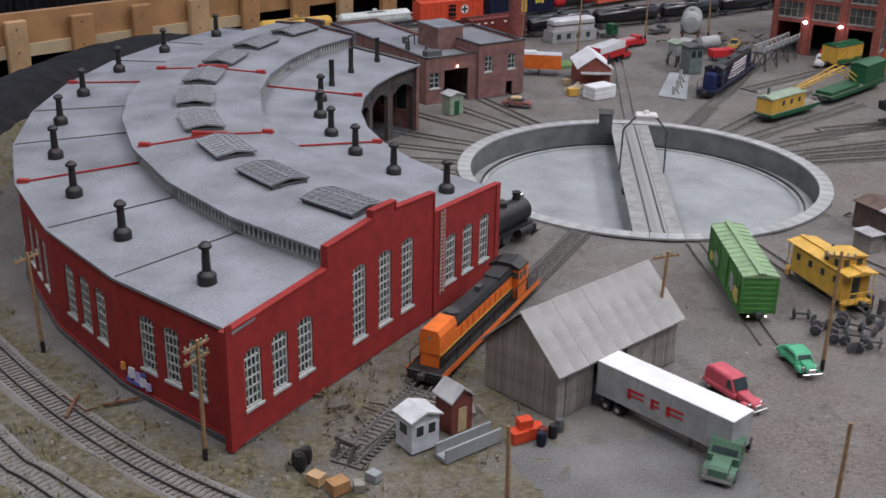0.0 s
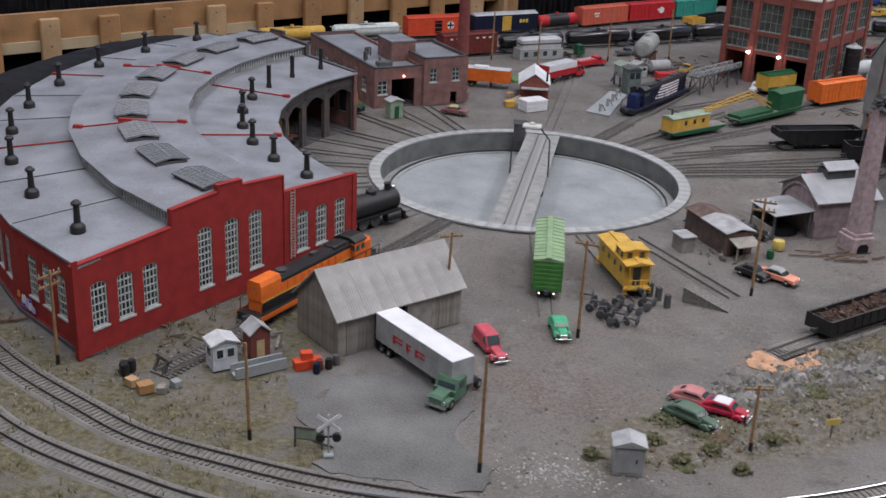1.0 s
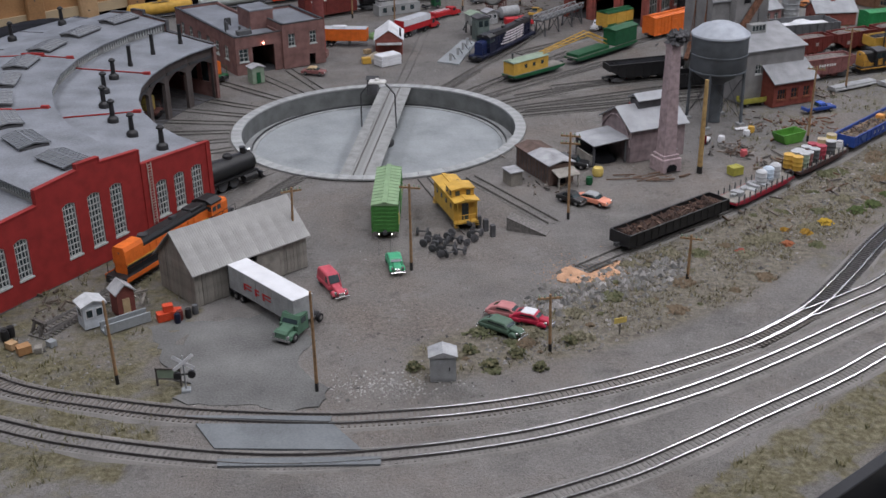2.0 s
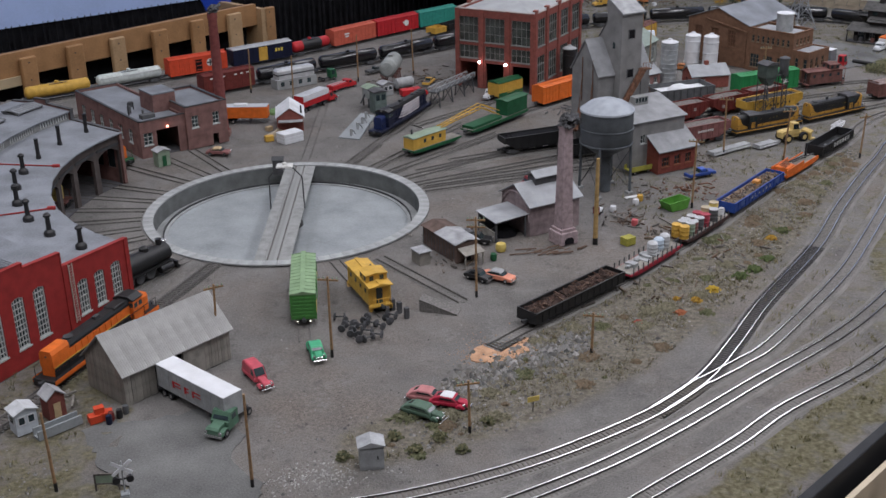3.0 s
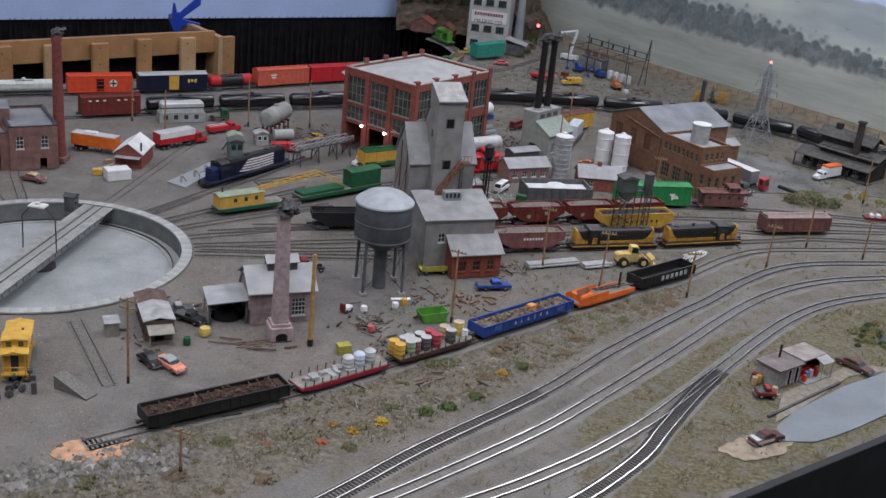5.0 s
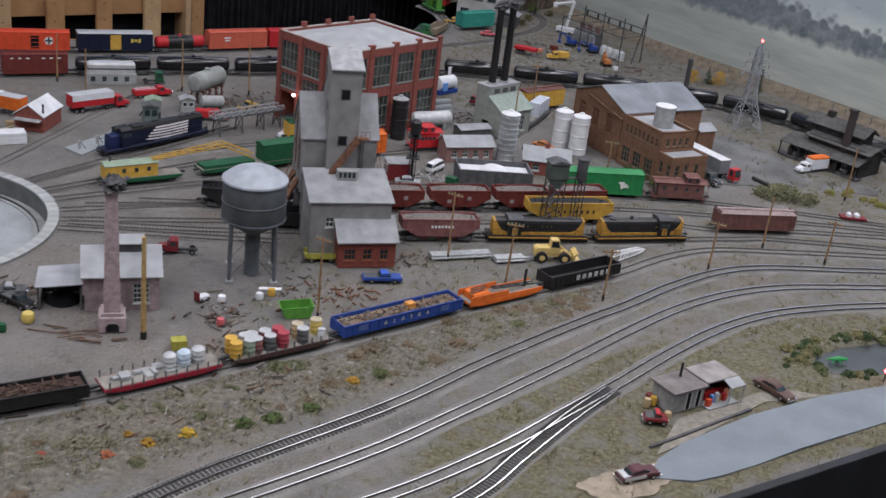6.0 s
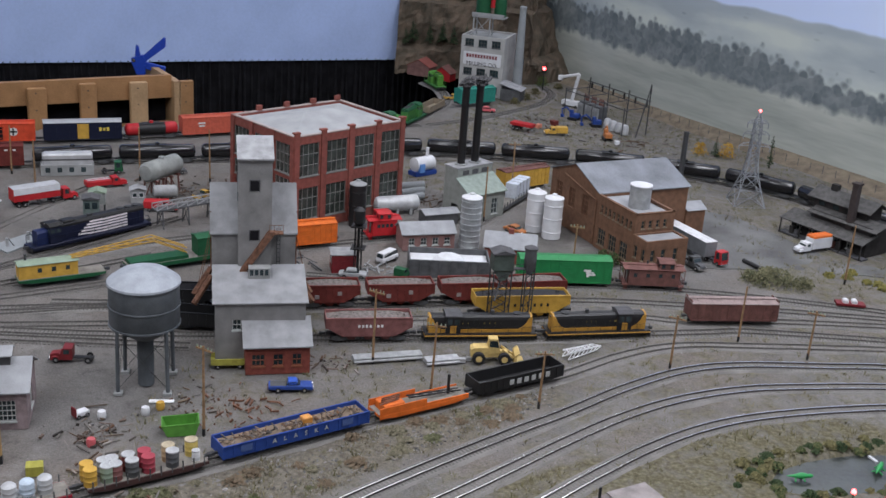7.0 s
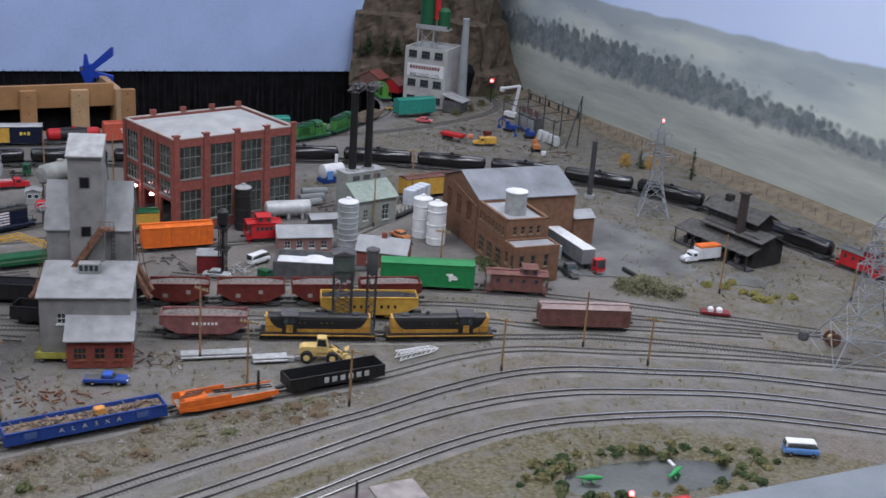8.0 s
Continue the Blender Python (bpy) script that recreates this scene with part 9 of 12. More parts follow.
def timber_section():
    w = thing("timber_bench", WA[0], WA[1], 0, 45, "unfinished pine bench front with posts and black-backed openings", "bench", kind="structure")
    n = 205.5
    part("top_board", Form().box(0, n, 0, 1.9, -1.6, 5.0), WOOD_PINE, w)
    part("ledge_board", Form().box(0, 124, -0.8, 0.0, -3.9, -1.4), mat("cream_board", (0.42, 0.33, 0.21), 0.7, scale=14, var=0.12), w)
    for i in range(15):
        x = 8 + i * 14.2
        k = 0.5 if i % 2 else 0
        p = part("post", Form().box(x, x + 4.6 + k, -2.4, -0.8, -40, 4.2 - 0.3 * (i % 3), 0.25), WOOD_PALE if i % 3 == 1 else WOOD_PINE, w)
        for z in (2.2, -2.6):
            part("screw", Form().cyl((x + 2.2, z), -2.46, -2.38, 0.22, axis="y", seg=8), STEEL_DARK, p)
    # Black sheet added behind the posts, painting the darkness of the gaps.
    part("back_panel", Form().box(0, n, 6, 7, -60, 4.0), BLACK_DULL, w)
    part("lower_rail", Form().box(0, n, 0, 1.5, -14.5, -8.8), WOOD_PINE, w)
    part("end_board", Form().box(n, n + 2.0, -2.4, 24, -40, 3.6), WOOD_PALE, w)
    part("top_shelf", Form().box(0, n, 1.9, 6, 3.6, 4.0), WOOD_PINE, w)
    c = thing("spring_clamp", -3.2, 352.6, -0.6, 20, "blue plastic spring clamp gripping the bench top", "clamp")
    bl_ = mat("blue_plastic", (0.012, 0.05, 0.38), 0.4, spec=0.5)
    part("jaw", Form().prism([(-0.8, 0.0), (0.9, 0.0), (1.4, 6.2), (0.2, 7.6), (-3.1, 6.6), (-3.0, 5.4)], -0.9, 0.9), bl_, c)
    part("handle", Form().prism([(-0.4, 6.6), (0.8, 5.4), (7.2, 10.4), (7.3, 13.0), (6.6, 13.2)], -0.8, 0.8), bl_, c)
    part("handle", Form().prism([(0.8, 5.6), (0.9, 3.6), (6.8, 2.2), (7.1, 4.2)], -0.8, 0.8), bl_, c)
    part("spike", Form().prism([(-2.0, 6.4), (-0.2, 6.8), (-0.9, 10.4), (-1.6, 10.7)], -0.6, 0.6), bl_, c)
    part("pivot", Form().cyl((-2.3, 6.0), -1.05, 1.05, 0.55, axis="y"), CHROME, c)
    return w


timber_section()

# the table's front edge
dxe, dye = EDGE_B[0] - EDGE_A[0], EDGE_B[1] - EDGE_A[1]
lne = math.hypot(dxe, dye)
EDGE_ANGLE = math.degrees(math.atan2(dye, dxe))


def edge_at(s, out):
    """A place s along the front edge and out before it."""
    return EDGE_A[0] + dxe / lne * s + dye / lne * out, EDGE_A[1] + dye / lne * s - dxe / lne * out


fa = thing("fascia", *edge_at(-60, 0), 0, EDGE_ANGLE, "black painted board along the table's front edge", "fascia", kind="structure")
part("board", Form().box(0, lne + 62, -0.9, 0.4, -14, 0.25, 0.1), mat("black_fascia_paint", (0.014, 0.015, 0.018), 0.6, scale=20, var=0.25), fa)
part("skirt", Form().box(0, lne + 62, -0.3, 0.0, -100, -13.8), BLACK_DULL, fa)
sg = thing("edge_notice", *edge_at(161.5, 0.95), -11.0, EDGE_ANGLE, "white notice with grey drawing on the black fascia", "notice")
part("card", Form().box(0, 8.5, -0.08, 0.04, 0, 5.8), WHITE, sg)
for i in range(4):
    part("bar", Form().box(1.4 + i * 0.5, 6.4 - i * 0.6, -0.12, -0.08, 1.4 + i * 0.85, 1.8 + i * 0.85), GREY, sg)

tr_ = thing("tool_tray", *edge_at(108, 2.2), -12.5, EDGE_ANGLE, "plywood tool tray holding clamps, a bottle and pliers", "tool tray")
PLY = mat("pale_plywood", (0.52, 0.44, 0.33), 0.7, scale=14, var=0.12)
part("back_board", Form().box(0, 35, -0.7, 0.0, 0, 10.6), PLY, tr_)
part("tray_floor", Form().box(0, 35, -10, -0.7, 0, 0.7), PLY, tr_)
part("front_board", Form().box(0, 35, -10.7, -10, 0, 4.4), PLY, tr_)
part("end_board", Form().box(-0.7, 0, -10.7, 0, 0, 8.5), PLY, tr_)
part("end_board", Form().box(35, 35.7, -10.7, 0, 0, 8.5), PLY, tr_)
single("white_block", Form().box(-4.5, 4.5, -6, 6, 0, 9, 0.2), mat("cream_plastic", (0.62, 0.60, 0.54), 0.5), *edge_at(101.5, 8.6), -11.0, EDGE_ANGLE, label="cream white box beside the tool tray", category="box")


def tray_thing(name, s, out, z, turn, label, category):
    return thing(name, *edge_at(s, out), z, EDGE_ANGLE + turn, label, category)


ORANGE_PLASTIC = mat("orange_plastic", (0.62, 0.09, 0.012), 0.4, spec=0.5)
for s, o, t in ((134.0, 6.0, 20), (139.5, 9.5, -35)):
    c = tray_thing("orange_clamp", s, o, -11.6, t, "orange plastic bar clamp standing in the tray", "clamp")
    part("grip", Form().prism([(-1.4, 1.0), (1.2, 0.6), (2.0, 11.0), (0.6, 12.4), (-1.2, 11.6)], -0.9, 0.9), ORANGE_PLASTIC, c)
    part("grip", Form().prism([(1.6, 1.0), (3.4, 1.6), (3.9, 11.2), (2.6, 12.0)], -0.8, 0.8), ORANGE_PLASTIC, c)
    part("pad", Form().cyl((0.8, 1.8), -1.0, 1.0, 1.3, axis="y"), BLACK, c)
c = tray_thing("dark_bottle", 115.5, 6.2, -11.8, 0, "dark brown glass bottle in the tray", "bottle")
part("glass", Form().lathe((0, 0), [(2.3, 0), (2.3, 6.5), (1.6, 8.2), (0.75, 9.2), (0.7, 11.6)], 20), mat("brown_glass", (0.02, 0.012, 0.01), 0.15, spec=0.6, bump=0), c, smooth=True)
part("cap", Form().cyl((0, 0), 11.6, 12.6, 0.85), BLACK, c)
c = tray_thing("yellow_pliers", 126.0, 6.4, -11.0, 30, "yellow handled pliers lying in the tray", "pliers")
for s in (-1, 1):
    part("handle", Form().beam((s * 0.4, 0, 2.0), (s * 2.4, 1.4, 8.5), 0.75, 8), mat("yellow_plastic", (0.6, 0.42, 0.04), 0.4), c)
part("jaws", Form().prism([(-1.0, 0.0), (1.0, 0.0), (0.8, 2.6), (-0.8, 2.6)], -0.5, 0.5), CHROME, c)
c = tray_thing("blue_screwdriver", 131.0, 8.6, -10.6, -20, "blue handled screwdriver in the tray", "screwdriver")
part("handle", Form().beam((0, 0, 0.4), (2.0, -1.2, 6.0), 0.9, 10), mat("blue_plastic", (0.012, 0.05, 0.38)), c)
part("blade", Form().beam((2.0, -1.2, 6.0), (3.2, -2.0, 9.4), 0.25, 6), CHROME, c)

# black cloth bundled over the table's rear corner
cloth_line = curve([(-66.5, 128), (-67.5, 150), (-67, 172), (-65.5, 192), (-63, 212), (-59, 230), (-51, 247)], 1.5)
vs, fs = [], []
for i, (x, y) in enumerate(cloth_line):
    u = i / (len(cloth_line) - 1)
    h = 4.2 * (1 - u) ** 0.6 + 0.4
    for j, (dx, k) in enumerate(((7.5, -0.3), (5.6, 0.12), (4.0, 0.5), (2.0, 0.86), (0.0, 1.0), (-3.0, 0.9), (-6.5, 0.7), (-8.5, -2.0), (-9.0, -14.0))):
        wob = noise.noise((x * 0.22, y * 0.22, j * 0.7)) * 0.9
        vs.append(((x + dx + wob * 0.7) * U, (y + wob * 0.4) * U, (h * k + wob * (0.55 if j else 0)) * U))
for i in range(len(cloth_line) - 1):
    for j in range(8):
        fs.append((i * 9 + j, i * 9 + j + 1, i * 9 + j + 10, i * 9 + j + 9))
me = bpy.data.meshes.new("cloth")
me.from_pydata(vs, [], fs)
me.materials.append(mat("black_cloth", (0.010, 0.010, 0.012), 0.85, scale=60, var=0.4, spec=0.25))
me.polygons.foreach_set("use_smooth", [True] * len(me.polygons))
tagged(new("cloth", me), "black cloth bundled over the rear edge of the table", "cloth", kind="structure")

# plain shell of the room
for nm, pts in (("wall_west", [(-330, -260), (-330, 420)]), ("wall_south", [(-330, -260), (520, -260)]), ("wall_east", [(520, -260), (520, 560)]), ("wall_rear", [(-330, 560), (520, 560)])):
    strip(nm, pts, -100, 215, mat("plain_room_paint", (0.42, 0.42, 0.42), 0.8, scale=3, var=0.05, fine=60), "plain grey painted room wall")
single("floor", Form().box(-330, 520, -260, 560, -102, -100), mat("dark_carpet", (0.06, 0.06, 0.065), 0.95, scale=30), label="dark carpeted room floor", category="floor", kind="structure")
single("ceiling", Form().box(-330, 520, -260, 560, 215, 218), mat("white_ceiling_tile", (0.7, 0.7, 0.7), 0.9, scale=20, var=0.05), label="plain white room ceiling", category="ceiling", kind="structure")

# ---- roads, water ----
SLAB = mat("dark_crossing_slab", (0.14, 0.152, 0.16), 0.9, scale=20, var=0.16, fine=400)
ASPHALT = mat("dusty_asphalt", (0.132, 0.132, 0.129), 0.92, scale=11, var=0.26, fine=420, bump=0.4)
ASPHALT_BLUE = mat("blue_grey_road", (0.165, 0.186, 0.207), 0.85, scale=16, var=0.08, fine=400)


def road(name, pts, z, m, label):
    if m is ASPHALT:
        # worn, broken edges
        out = []
        for a_, b_ in zip(pts, pts[1:] + pts[:1]):
            n = max(1, int(math.dist(a_, b_) / 0.8))
            for i in range(n):
                x, y = a_[0] + (b_[0] - a_[0]) * i / n, a_[1] + (b_[1] - a_[1]) * i / n
                out.append((x + 0.9 * noise.noise((x * 0.35, y * 0.35, 3.0)) + 0.5 * noise.noise((x * 1.3, y * 1.3, 5.0)), y + 0.9 * noise.noise((x * 0.35, y * 0.35, 8.0)) + 0.5 * noise.noise((x * 1.3, y * 1.3, 9.0))))
        pts = out
    f = Form().prism(pts, z - 0.25, z, "z")
    return single(name, f, m, label=label, category="road", kind="structure")


road("road_crossing", [(21.5, 79.5), (20.5, 76.8), (23.0, 75.6), (36.5, 75.3), (36.8, 79.0), (33, 84), (34, 90), (26, 97), (19, 96), (14, 92.5), (17, 85)], -0.02, ASPHALT, "dusty grey asphalt yard road leading to the crossing")
for ya, yb in ((67.6, 71.7),):
    road("crossing_slab", [(24.4, 71.8), (27.3, 67.5), (42.0, 67.6), (38.5, 72.0)], 0.20, SLAB, "blue grey slab between the two crossing tracks")
road("crossing_slab", [(22.8, 73.15), (23.2, 72.85), (38.2, 72.35), (38.2, 73.3)], 0.30, SLAB, "slab between the rails of the crossing")
road("crossing_slab", [(28.0, 65.6), (28.3, 64.4), (44.0, 65.1), (44.0, 66.4)], 0.30, SLAB, "slab between the rails of the crossing")
road("road", [(159.2, 134.6), (162, 135.2), (165.3, 137.6), (170, 141.8), (176.1, 147.9), (188.7, 159.1), (205, 172.4), (220, 184.5), (246, 206), (241, 210.5), (220, 194), (205, 181.5), (190.5, 170.2), (180.4, 163.2), (170.1, 154.2), (164, 147.4), (160.3, 143.1), (157.4, 138.5), (156.4, 134.0)], 0.16, ASPHALT_BLUE, "smooth blue grey road curving past the station shack")
road("road_lot", [(150, 243), (166, 250), (184, 259), (205, 262), (206, 268), (196, 268), (186, 279), (176, 290), (166, 292), (160, 282), (170, 268), (158, 248)], 0.0, ASPHALT, "worn grey asphalt lot beside the brewery")
pond = Form()
a = radians(32)
pond.prism([(POND[0] + 13.2 * math.cos(t) * math.cos(a) - 4.9 * math.sin(t) * math.sin(a), POND[1] + 13.2 * math.cos(t) * math.sin(a) + 4.9 * math.sin(t) * math.cos(a)) for t in [2 * math.pi * i / 40 for i in range(40)]], -0.95, -0.78, "z")
single("water", pond, mat("dark_pond_water", (0.04, 0.045, 0.042), 0.3, scale=20, var=0.3, spec=0.5, bump=0.05, fine=150), label="still dark water of the small pond", category="water", kind="structure")
def ragged(x, y, rx, ry, turn, z, seed, n=44):
    """The outline of a spilled patch."""
    t_ = radians(turn)
    out = []
    for i in range(n):
        q = 2 * math.pi * i / n
        r = 1 + 0.30 * noise.noise((math.cos(q) * 1.6, math.sin(q) * 1.6, seed)) + 0.18 * noise.noise((math.cos(q) * 5, math.sin(q) * 5, seed + 3))
        u, v = rx * r * math.cos(q), ry * r * math.sin(q)
        out.append((x + u * math.cos(t_) - v * math.sin(t_), y + u * math.sin(t_) + v * math.cos(t_)))
    return out


single("sand_spill", Form().prism(ragged(67.2, 108.0, 4.6, 2.6, 28, 0.1, 2.0), -0.3, 0.03, "z"), mat("orange_sand", (0.42, 0.245, 0.15), 0.95, scale=60, var=0.25, fine=600, bump=0.6), label="orange sand spilled at the end of the siding", category="sand", kind="structure")
single("sand_patch", Form().prism(ragged(154.0, 132.6, 6.4, 3.0, 40, 0.1, 7.0), -0.3, 0.02, "z"), mat("pale_tan_sand", (0.26, 0.215, 0.165), 0.95, scale=60, var=0.2, fine=600, bump=0.6), label="pale tan gravel patch at the road's end", category="gravel", kind="structure")

# ---- weeds, stones and bushes ----
ROAD_LINE = [(158, 135), (167, 144), (180, 156), (192, 166), (207, 178), (222, 190), (244, 208)]


def on_road(x, y):
    """Whether a place lies on a paved or swept surface."""
    mid = line_y(ROAD_LINE, x)
    if mid is not None and -5.0 < y - mid < 8.0:
        return True
    if 155 < x < 176 and -6 < (y - 148) - (x - 157) * 0.93 < 8 and y > 137:
        return True
    return 14 < x < 37 and 75.5 < y < 97 and y < 97 - max(0, x - 26) * 0.9


def scatter_stones(n, region, rr, m, label, seed, name="rubble"):
    rng = random.Random(seed)
    f = Form()
    done = 0
    while done < n:
        x, y = region(rng)
        if on_road(x, y) or edge_side(x, y) < 1 or math.hypot(x - CX, y - CY) < 27:
            continue
        f.rock(x, y, ground_z(x, y) + 0.03, rng.uniform(*rr) * rng.uniform(0.6, 1.3), rng, 0.75)
        done += 1
    return single(name, f, m, label=label, category="stones", kind="stuff")


STONES = island_material("mixed_stones", [(0.07, 0.07, 0.068), (0.16, 0.157, 0.15), (0.23, 0.225, 0.215), (0.12, 0.11, 0.10), (0.33, 0.32, 0.31)])
GRIT = island_material("yard_grit", [(0.06, 0.058, 0.055), (0.17, 0.16, 0.15), (0.30, 0.29, 0.28), (0.12, 0.10, 0.085), (0.24, 0.23, 0.215)])


def bank(rng):
    u = rng.random()
    x = 58.5 + 21 * u
    return x + rng.gauss(0, 0.8), 97.5 + (x - 58.5) * 0.62 + rng.gauss(0, 2.1)


def bank_far(rng):
    x = 54 + 96 * rng.random()
    lo, hi = line_y(BANK_FOOT, x), line_y(BANK_TOP, x)
    return x, lo + (hi - lo) * (0.06 + 0.9 * rng.random())


def yard(rng):
    while True:
        x, y = rng.uniform(-35, 150), rng.uniform(70, 215)
        if y > 70 + max(0, (x - 45)) * 0.9:
            return x, y


def front(rng):
    x = rng.uniform(-30, 60)
    return x, 80 + abs(x - 25) * 0.22 + rng.gauss(0, 4)


scatter_stones(700, bank, (0.26, 0.72), STONES, "heap of grey rubble along the siding bank", 21)
scatter_stones(2300, bank_far, (0.08, 0.33), STONES, "scattered grey stones on the weedy bank", 22)
scatter_stones(3600, yard, (0.06, 0.2), GRIT, "loose grit and pebbles on the yard dirt", 23, "grit")
scatter_stones(700, front, (0.08, 0.3), STONES, "pale pebbles beside the main line", 24, "grit")


def lineside(rng):
    p = LINE_PTS[rng.randrange(len(LINE_PTS))]
    return p[0] + rng.gauss(0, 2.6), p[1] + rng.gauss(0, 2.6)


LINE_PTS = [p for ln in (MAIN_A, LINE_A1, LINE_A2, LINE_B, LINE_C) for p in curve(ln, 2.0)]
scatter_stones(5200, lineside, (0.07, 0.17), GRIT, "loose ballast chips along the main line", 25, "ballast_chips")


def tufts(n, want, seed, cols, hgt=(0.35, 0.9), name="grass", label="dry static grass in uneven tufts", box=(-60, 246, 44, 400)):
    """Tufts of a few thin blades where weeds stand."""
    rng = random.Random(seed)
    v, f = [], []
    done = tries = 0
    while done < n and tries < n * 60:
        tries += 1
        x, y = rng.uniform(box[0], box[1]), rng.uniform(box[2], box[3])
        g = growth(x, y) if want is None else want(x, y)
        if g < 0.3 or on_road(x, y) or edge_side(x, y) < 0.6 or rng.random() > g:
            continue
        if noise.noise((x * 0.16, y * 0.16, 9.1)) < -0.05 - 0.25 * (g - 0.5):
            continue
        z = ground_z(x, y) - 0.05
        for _ in range(rng.randrange(4, 8)):
            a, h, w = rng.uniform(0, 6.28), rng.uniform(*hgt), rng.uniform(0.05, 0.13)
            ox, oy = rng.gauss(0, 0.25), rng.gauss(0, 0.25)
            lx, ly = math.cos(a) * h * 0.7, math.sin(a) * h * 0.7
            i = len(v)
            v += [((x + ox - ly * w / h) * U, (y + oy + lx * w / h) * U, z * U), ((x + ox + ly * w / h) * U, (y + oy - lx * w / h) * U, z * U), ((x + ox + lx) * U, (y + oy + ly) * U, (z + h) * U)]
            f.append((i, i + 1, i + 2))
        done += 1
    me = bpy.data.meshes.new(name)
    me.from_pydata(v, [], f)
    me.materials.append(island_material(name + "_blades", cols))
    return tagged(new(name, me), label, "grass", kind="stuff")


tufts(7200, None, 31, [(0.085, 0.08, 0.036), (0.15, 0.135, 0.07), (0.215, 0.19, 0.115), (0.065, 0.072, 0.03)])
tufts(1700, lambda x, y: 0.8 * earth(x, y), 32, [(0.07, 0.075, 0.04), (0.14, 0.125, 0.075), (0.19, 0.155, 0.10), (0.11, 0.09, 0.06)], (0.2, 0.5), "weeds", "dull green weeds on the siding bank", (55, 152, 85, 200))


def bush(x, y, s, cols=None, label="small dull green scrub bush", h=0.7, name="bush", n=None):
    rng = random.Random(int(x * 13 + y * 7))
    v, f = [], []
    for _ in range(n or int(140 * s)):
        a, u = rng.uniform(0, 6.28), rng.random()
        r = s * math.sqrt(rng.random()) * (1 - 0.5 * u)
        px, py, pz = r * math.cos(a) * (1 + 0.3 * math.sin(3 * a + x)), r * math.sin(a), s * h * (u + 0.15 * rng.random())
        q, t = rng.uniform(0, 6.28), rng.uniform(-0.8, 0.8)
        w = 0.16 + 0.12 * rng.random()
        d1 = Vector((math.cos(q), math.sin(q), t)).normalized() * w
        d2 = d1.orthogonal().normalized() * w * 0.8
        i = len(v)
        c = Vector((px, py, pz))
        v += [tuple((c + e) * U) for e in (d1, d2, -d1, -d2)]
        f.append((i, i + 1, i + 2, i + 3))
    me = bpy.data.meshes.new(name)
    me.from_pydata(v, [], f)
    key = "leaves_" + str(cols)
    if key not in MATS:
        MATS[key] = island_material("leaves", cols or [(0.03, 0.05, 0.022), (0.075, 0.095, 0.04), (0.13, 0.125, 0.06), (0.05, 0.07, 0.03)])
    me.materials.append(MATS[key])
    ob = new(name, me)
    ob.matrix_basis = spot(x, y, ground_z(x, y))
    return tagged(ob, label, "bush", "bushes")


rng = random.Random(77)
for i in range(120):
    x = 50 + rng.random() * 98
    lo, hi = line_y(BANK_FOOT, x), line_y(BANK_TOP, x)
    y = lo + (hi - lo) * (0.08 + 0.86 * rng.random())
    kind = rng.choice(([(0.13, 0.12, 0.08), (0.18, 0.165, 0.115), (0.22, 0.20, 0.145)], [(0.075, 0.085, 0.045), (0.12, 0.125, 0.07), (0.16, 0.155, 0.095)], [(0.15, 0.11, 0.075), (0.19, 0.145, 0.10), (0.13, 0.11, 0.08)]))
    bush(x, y, rng.choice((0.3, 0.45, 0.7, 1.3, 1.7)) * rng.uniform(0.8, 1.2), kind, "low dry scrub on the brown bank", rng.uniform(0.14, 0.3))
AUTUMN = [(0.30, 0.16, 0.03), (0.42, 0.27, 0.05), (0.22, 0.10, 0.03)]
for x, y, sz, cols_, lb in ((101.6, 124.2, 1.1, [(0.45, 0.30, 0.04), (0.55, 0.38, 0.06), (0.36, 0.22, 0.03)], "bright yellow autumn bush on the bank"), (98.0, 121.0, 0.9, AUTUMN, "orange brown autumn bush on the bank"), (95.2, 121.6, 0.7, AUTUMN, "orange brown autumn bush on the bank"), (94.6, 117.2, 0.8, [(0.30, 0.10, 0.05), (0.38, 0.15, 0.08)], "rust red low bush on the bank"), (88.0, 114.8, 0.7, [(0.30, 0.07, 0.06), (0.36, 0.12, 0.09)], "rust red low bush on the bank"), (107.0, 128.5, 1.3, [(0.06, 0.085, 0.035), (0.10, 0.125, 0.05)], "spreading green scrub at the bank's foot"), (110.0, 131.0, 1.5, [(0.06, 0.085, 0.035), (0.10, 0.125, 0.05)], "spreading green scrub at the bank's foot"), (113.6, 135.0, 1.2, [(0.06, 0.085, 0.035), (0.10, 0.125, 0.05)], "spreading green scrub at the bank's foot"), (120.0, 146.5, 1.3, [(0.07, 0.085, 0.04), (0.12, 0.13, 0.06)], "spreading green scrub at the bank's foot"), (117.0, 143.5, 1.0, AUTUMN, "orange brown autumn bush on the bank")):
    bush(x, y, sz, cols_, lb, 0.5)
for i in range(74):
    t = 2 * math.pi * i / 74 + rng.uniform(-0.2, 0.2)
    r = rng.uniform(1.1, 1.65)
    if math.sin(t) < -0.1 and rng.random() < 0.45:
        continue
    bush(POND[0] + 11.6 * r * math.cos(t) * math.cos(a) - 4.3 * r * math.sin(t) * math.sin(a), POND[1] + 11.6 * r * math.cos(t) * math.sin(a) + 4.3 * r * math.sin(t) * math.cos(a), rng.uniform(0.5, 1.2), rng.choice((None, [(0.03, 0.05, 0.025), (0.055, 0.075, 0.035)], [(0.12, 0.11, 0.05), (0.18, 0.16, 0.08), (0.08, 0.08, 0.04)])), "small green bush at the pond's edge", rng.uniform(0.5, 0.9))
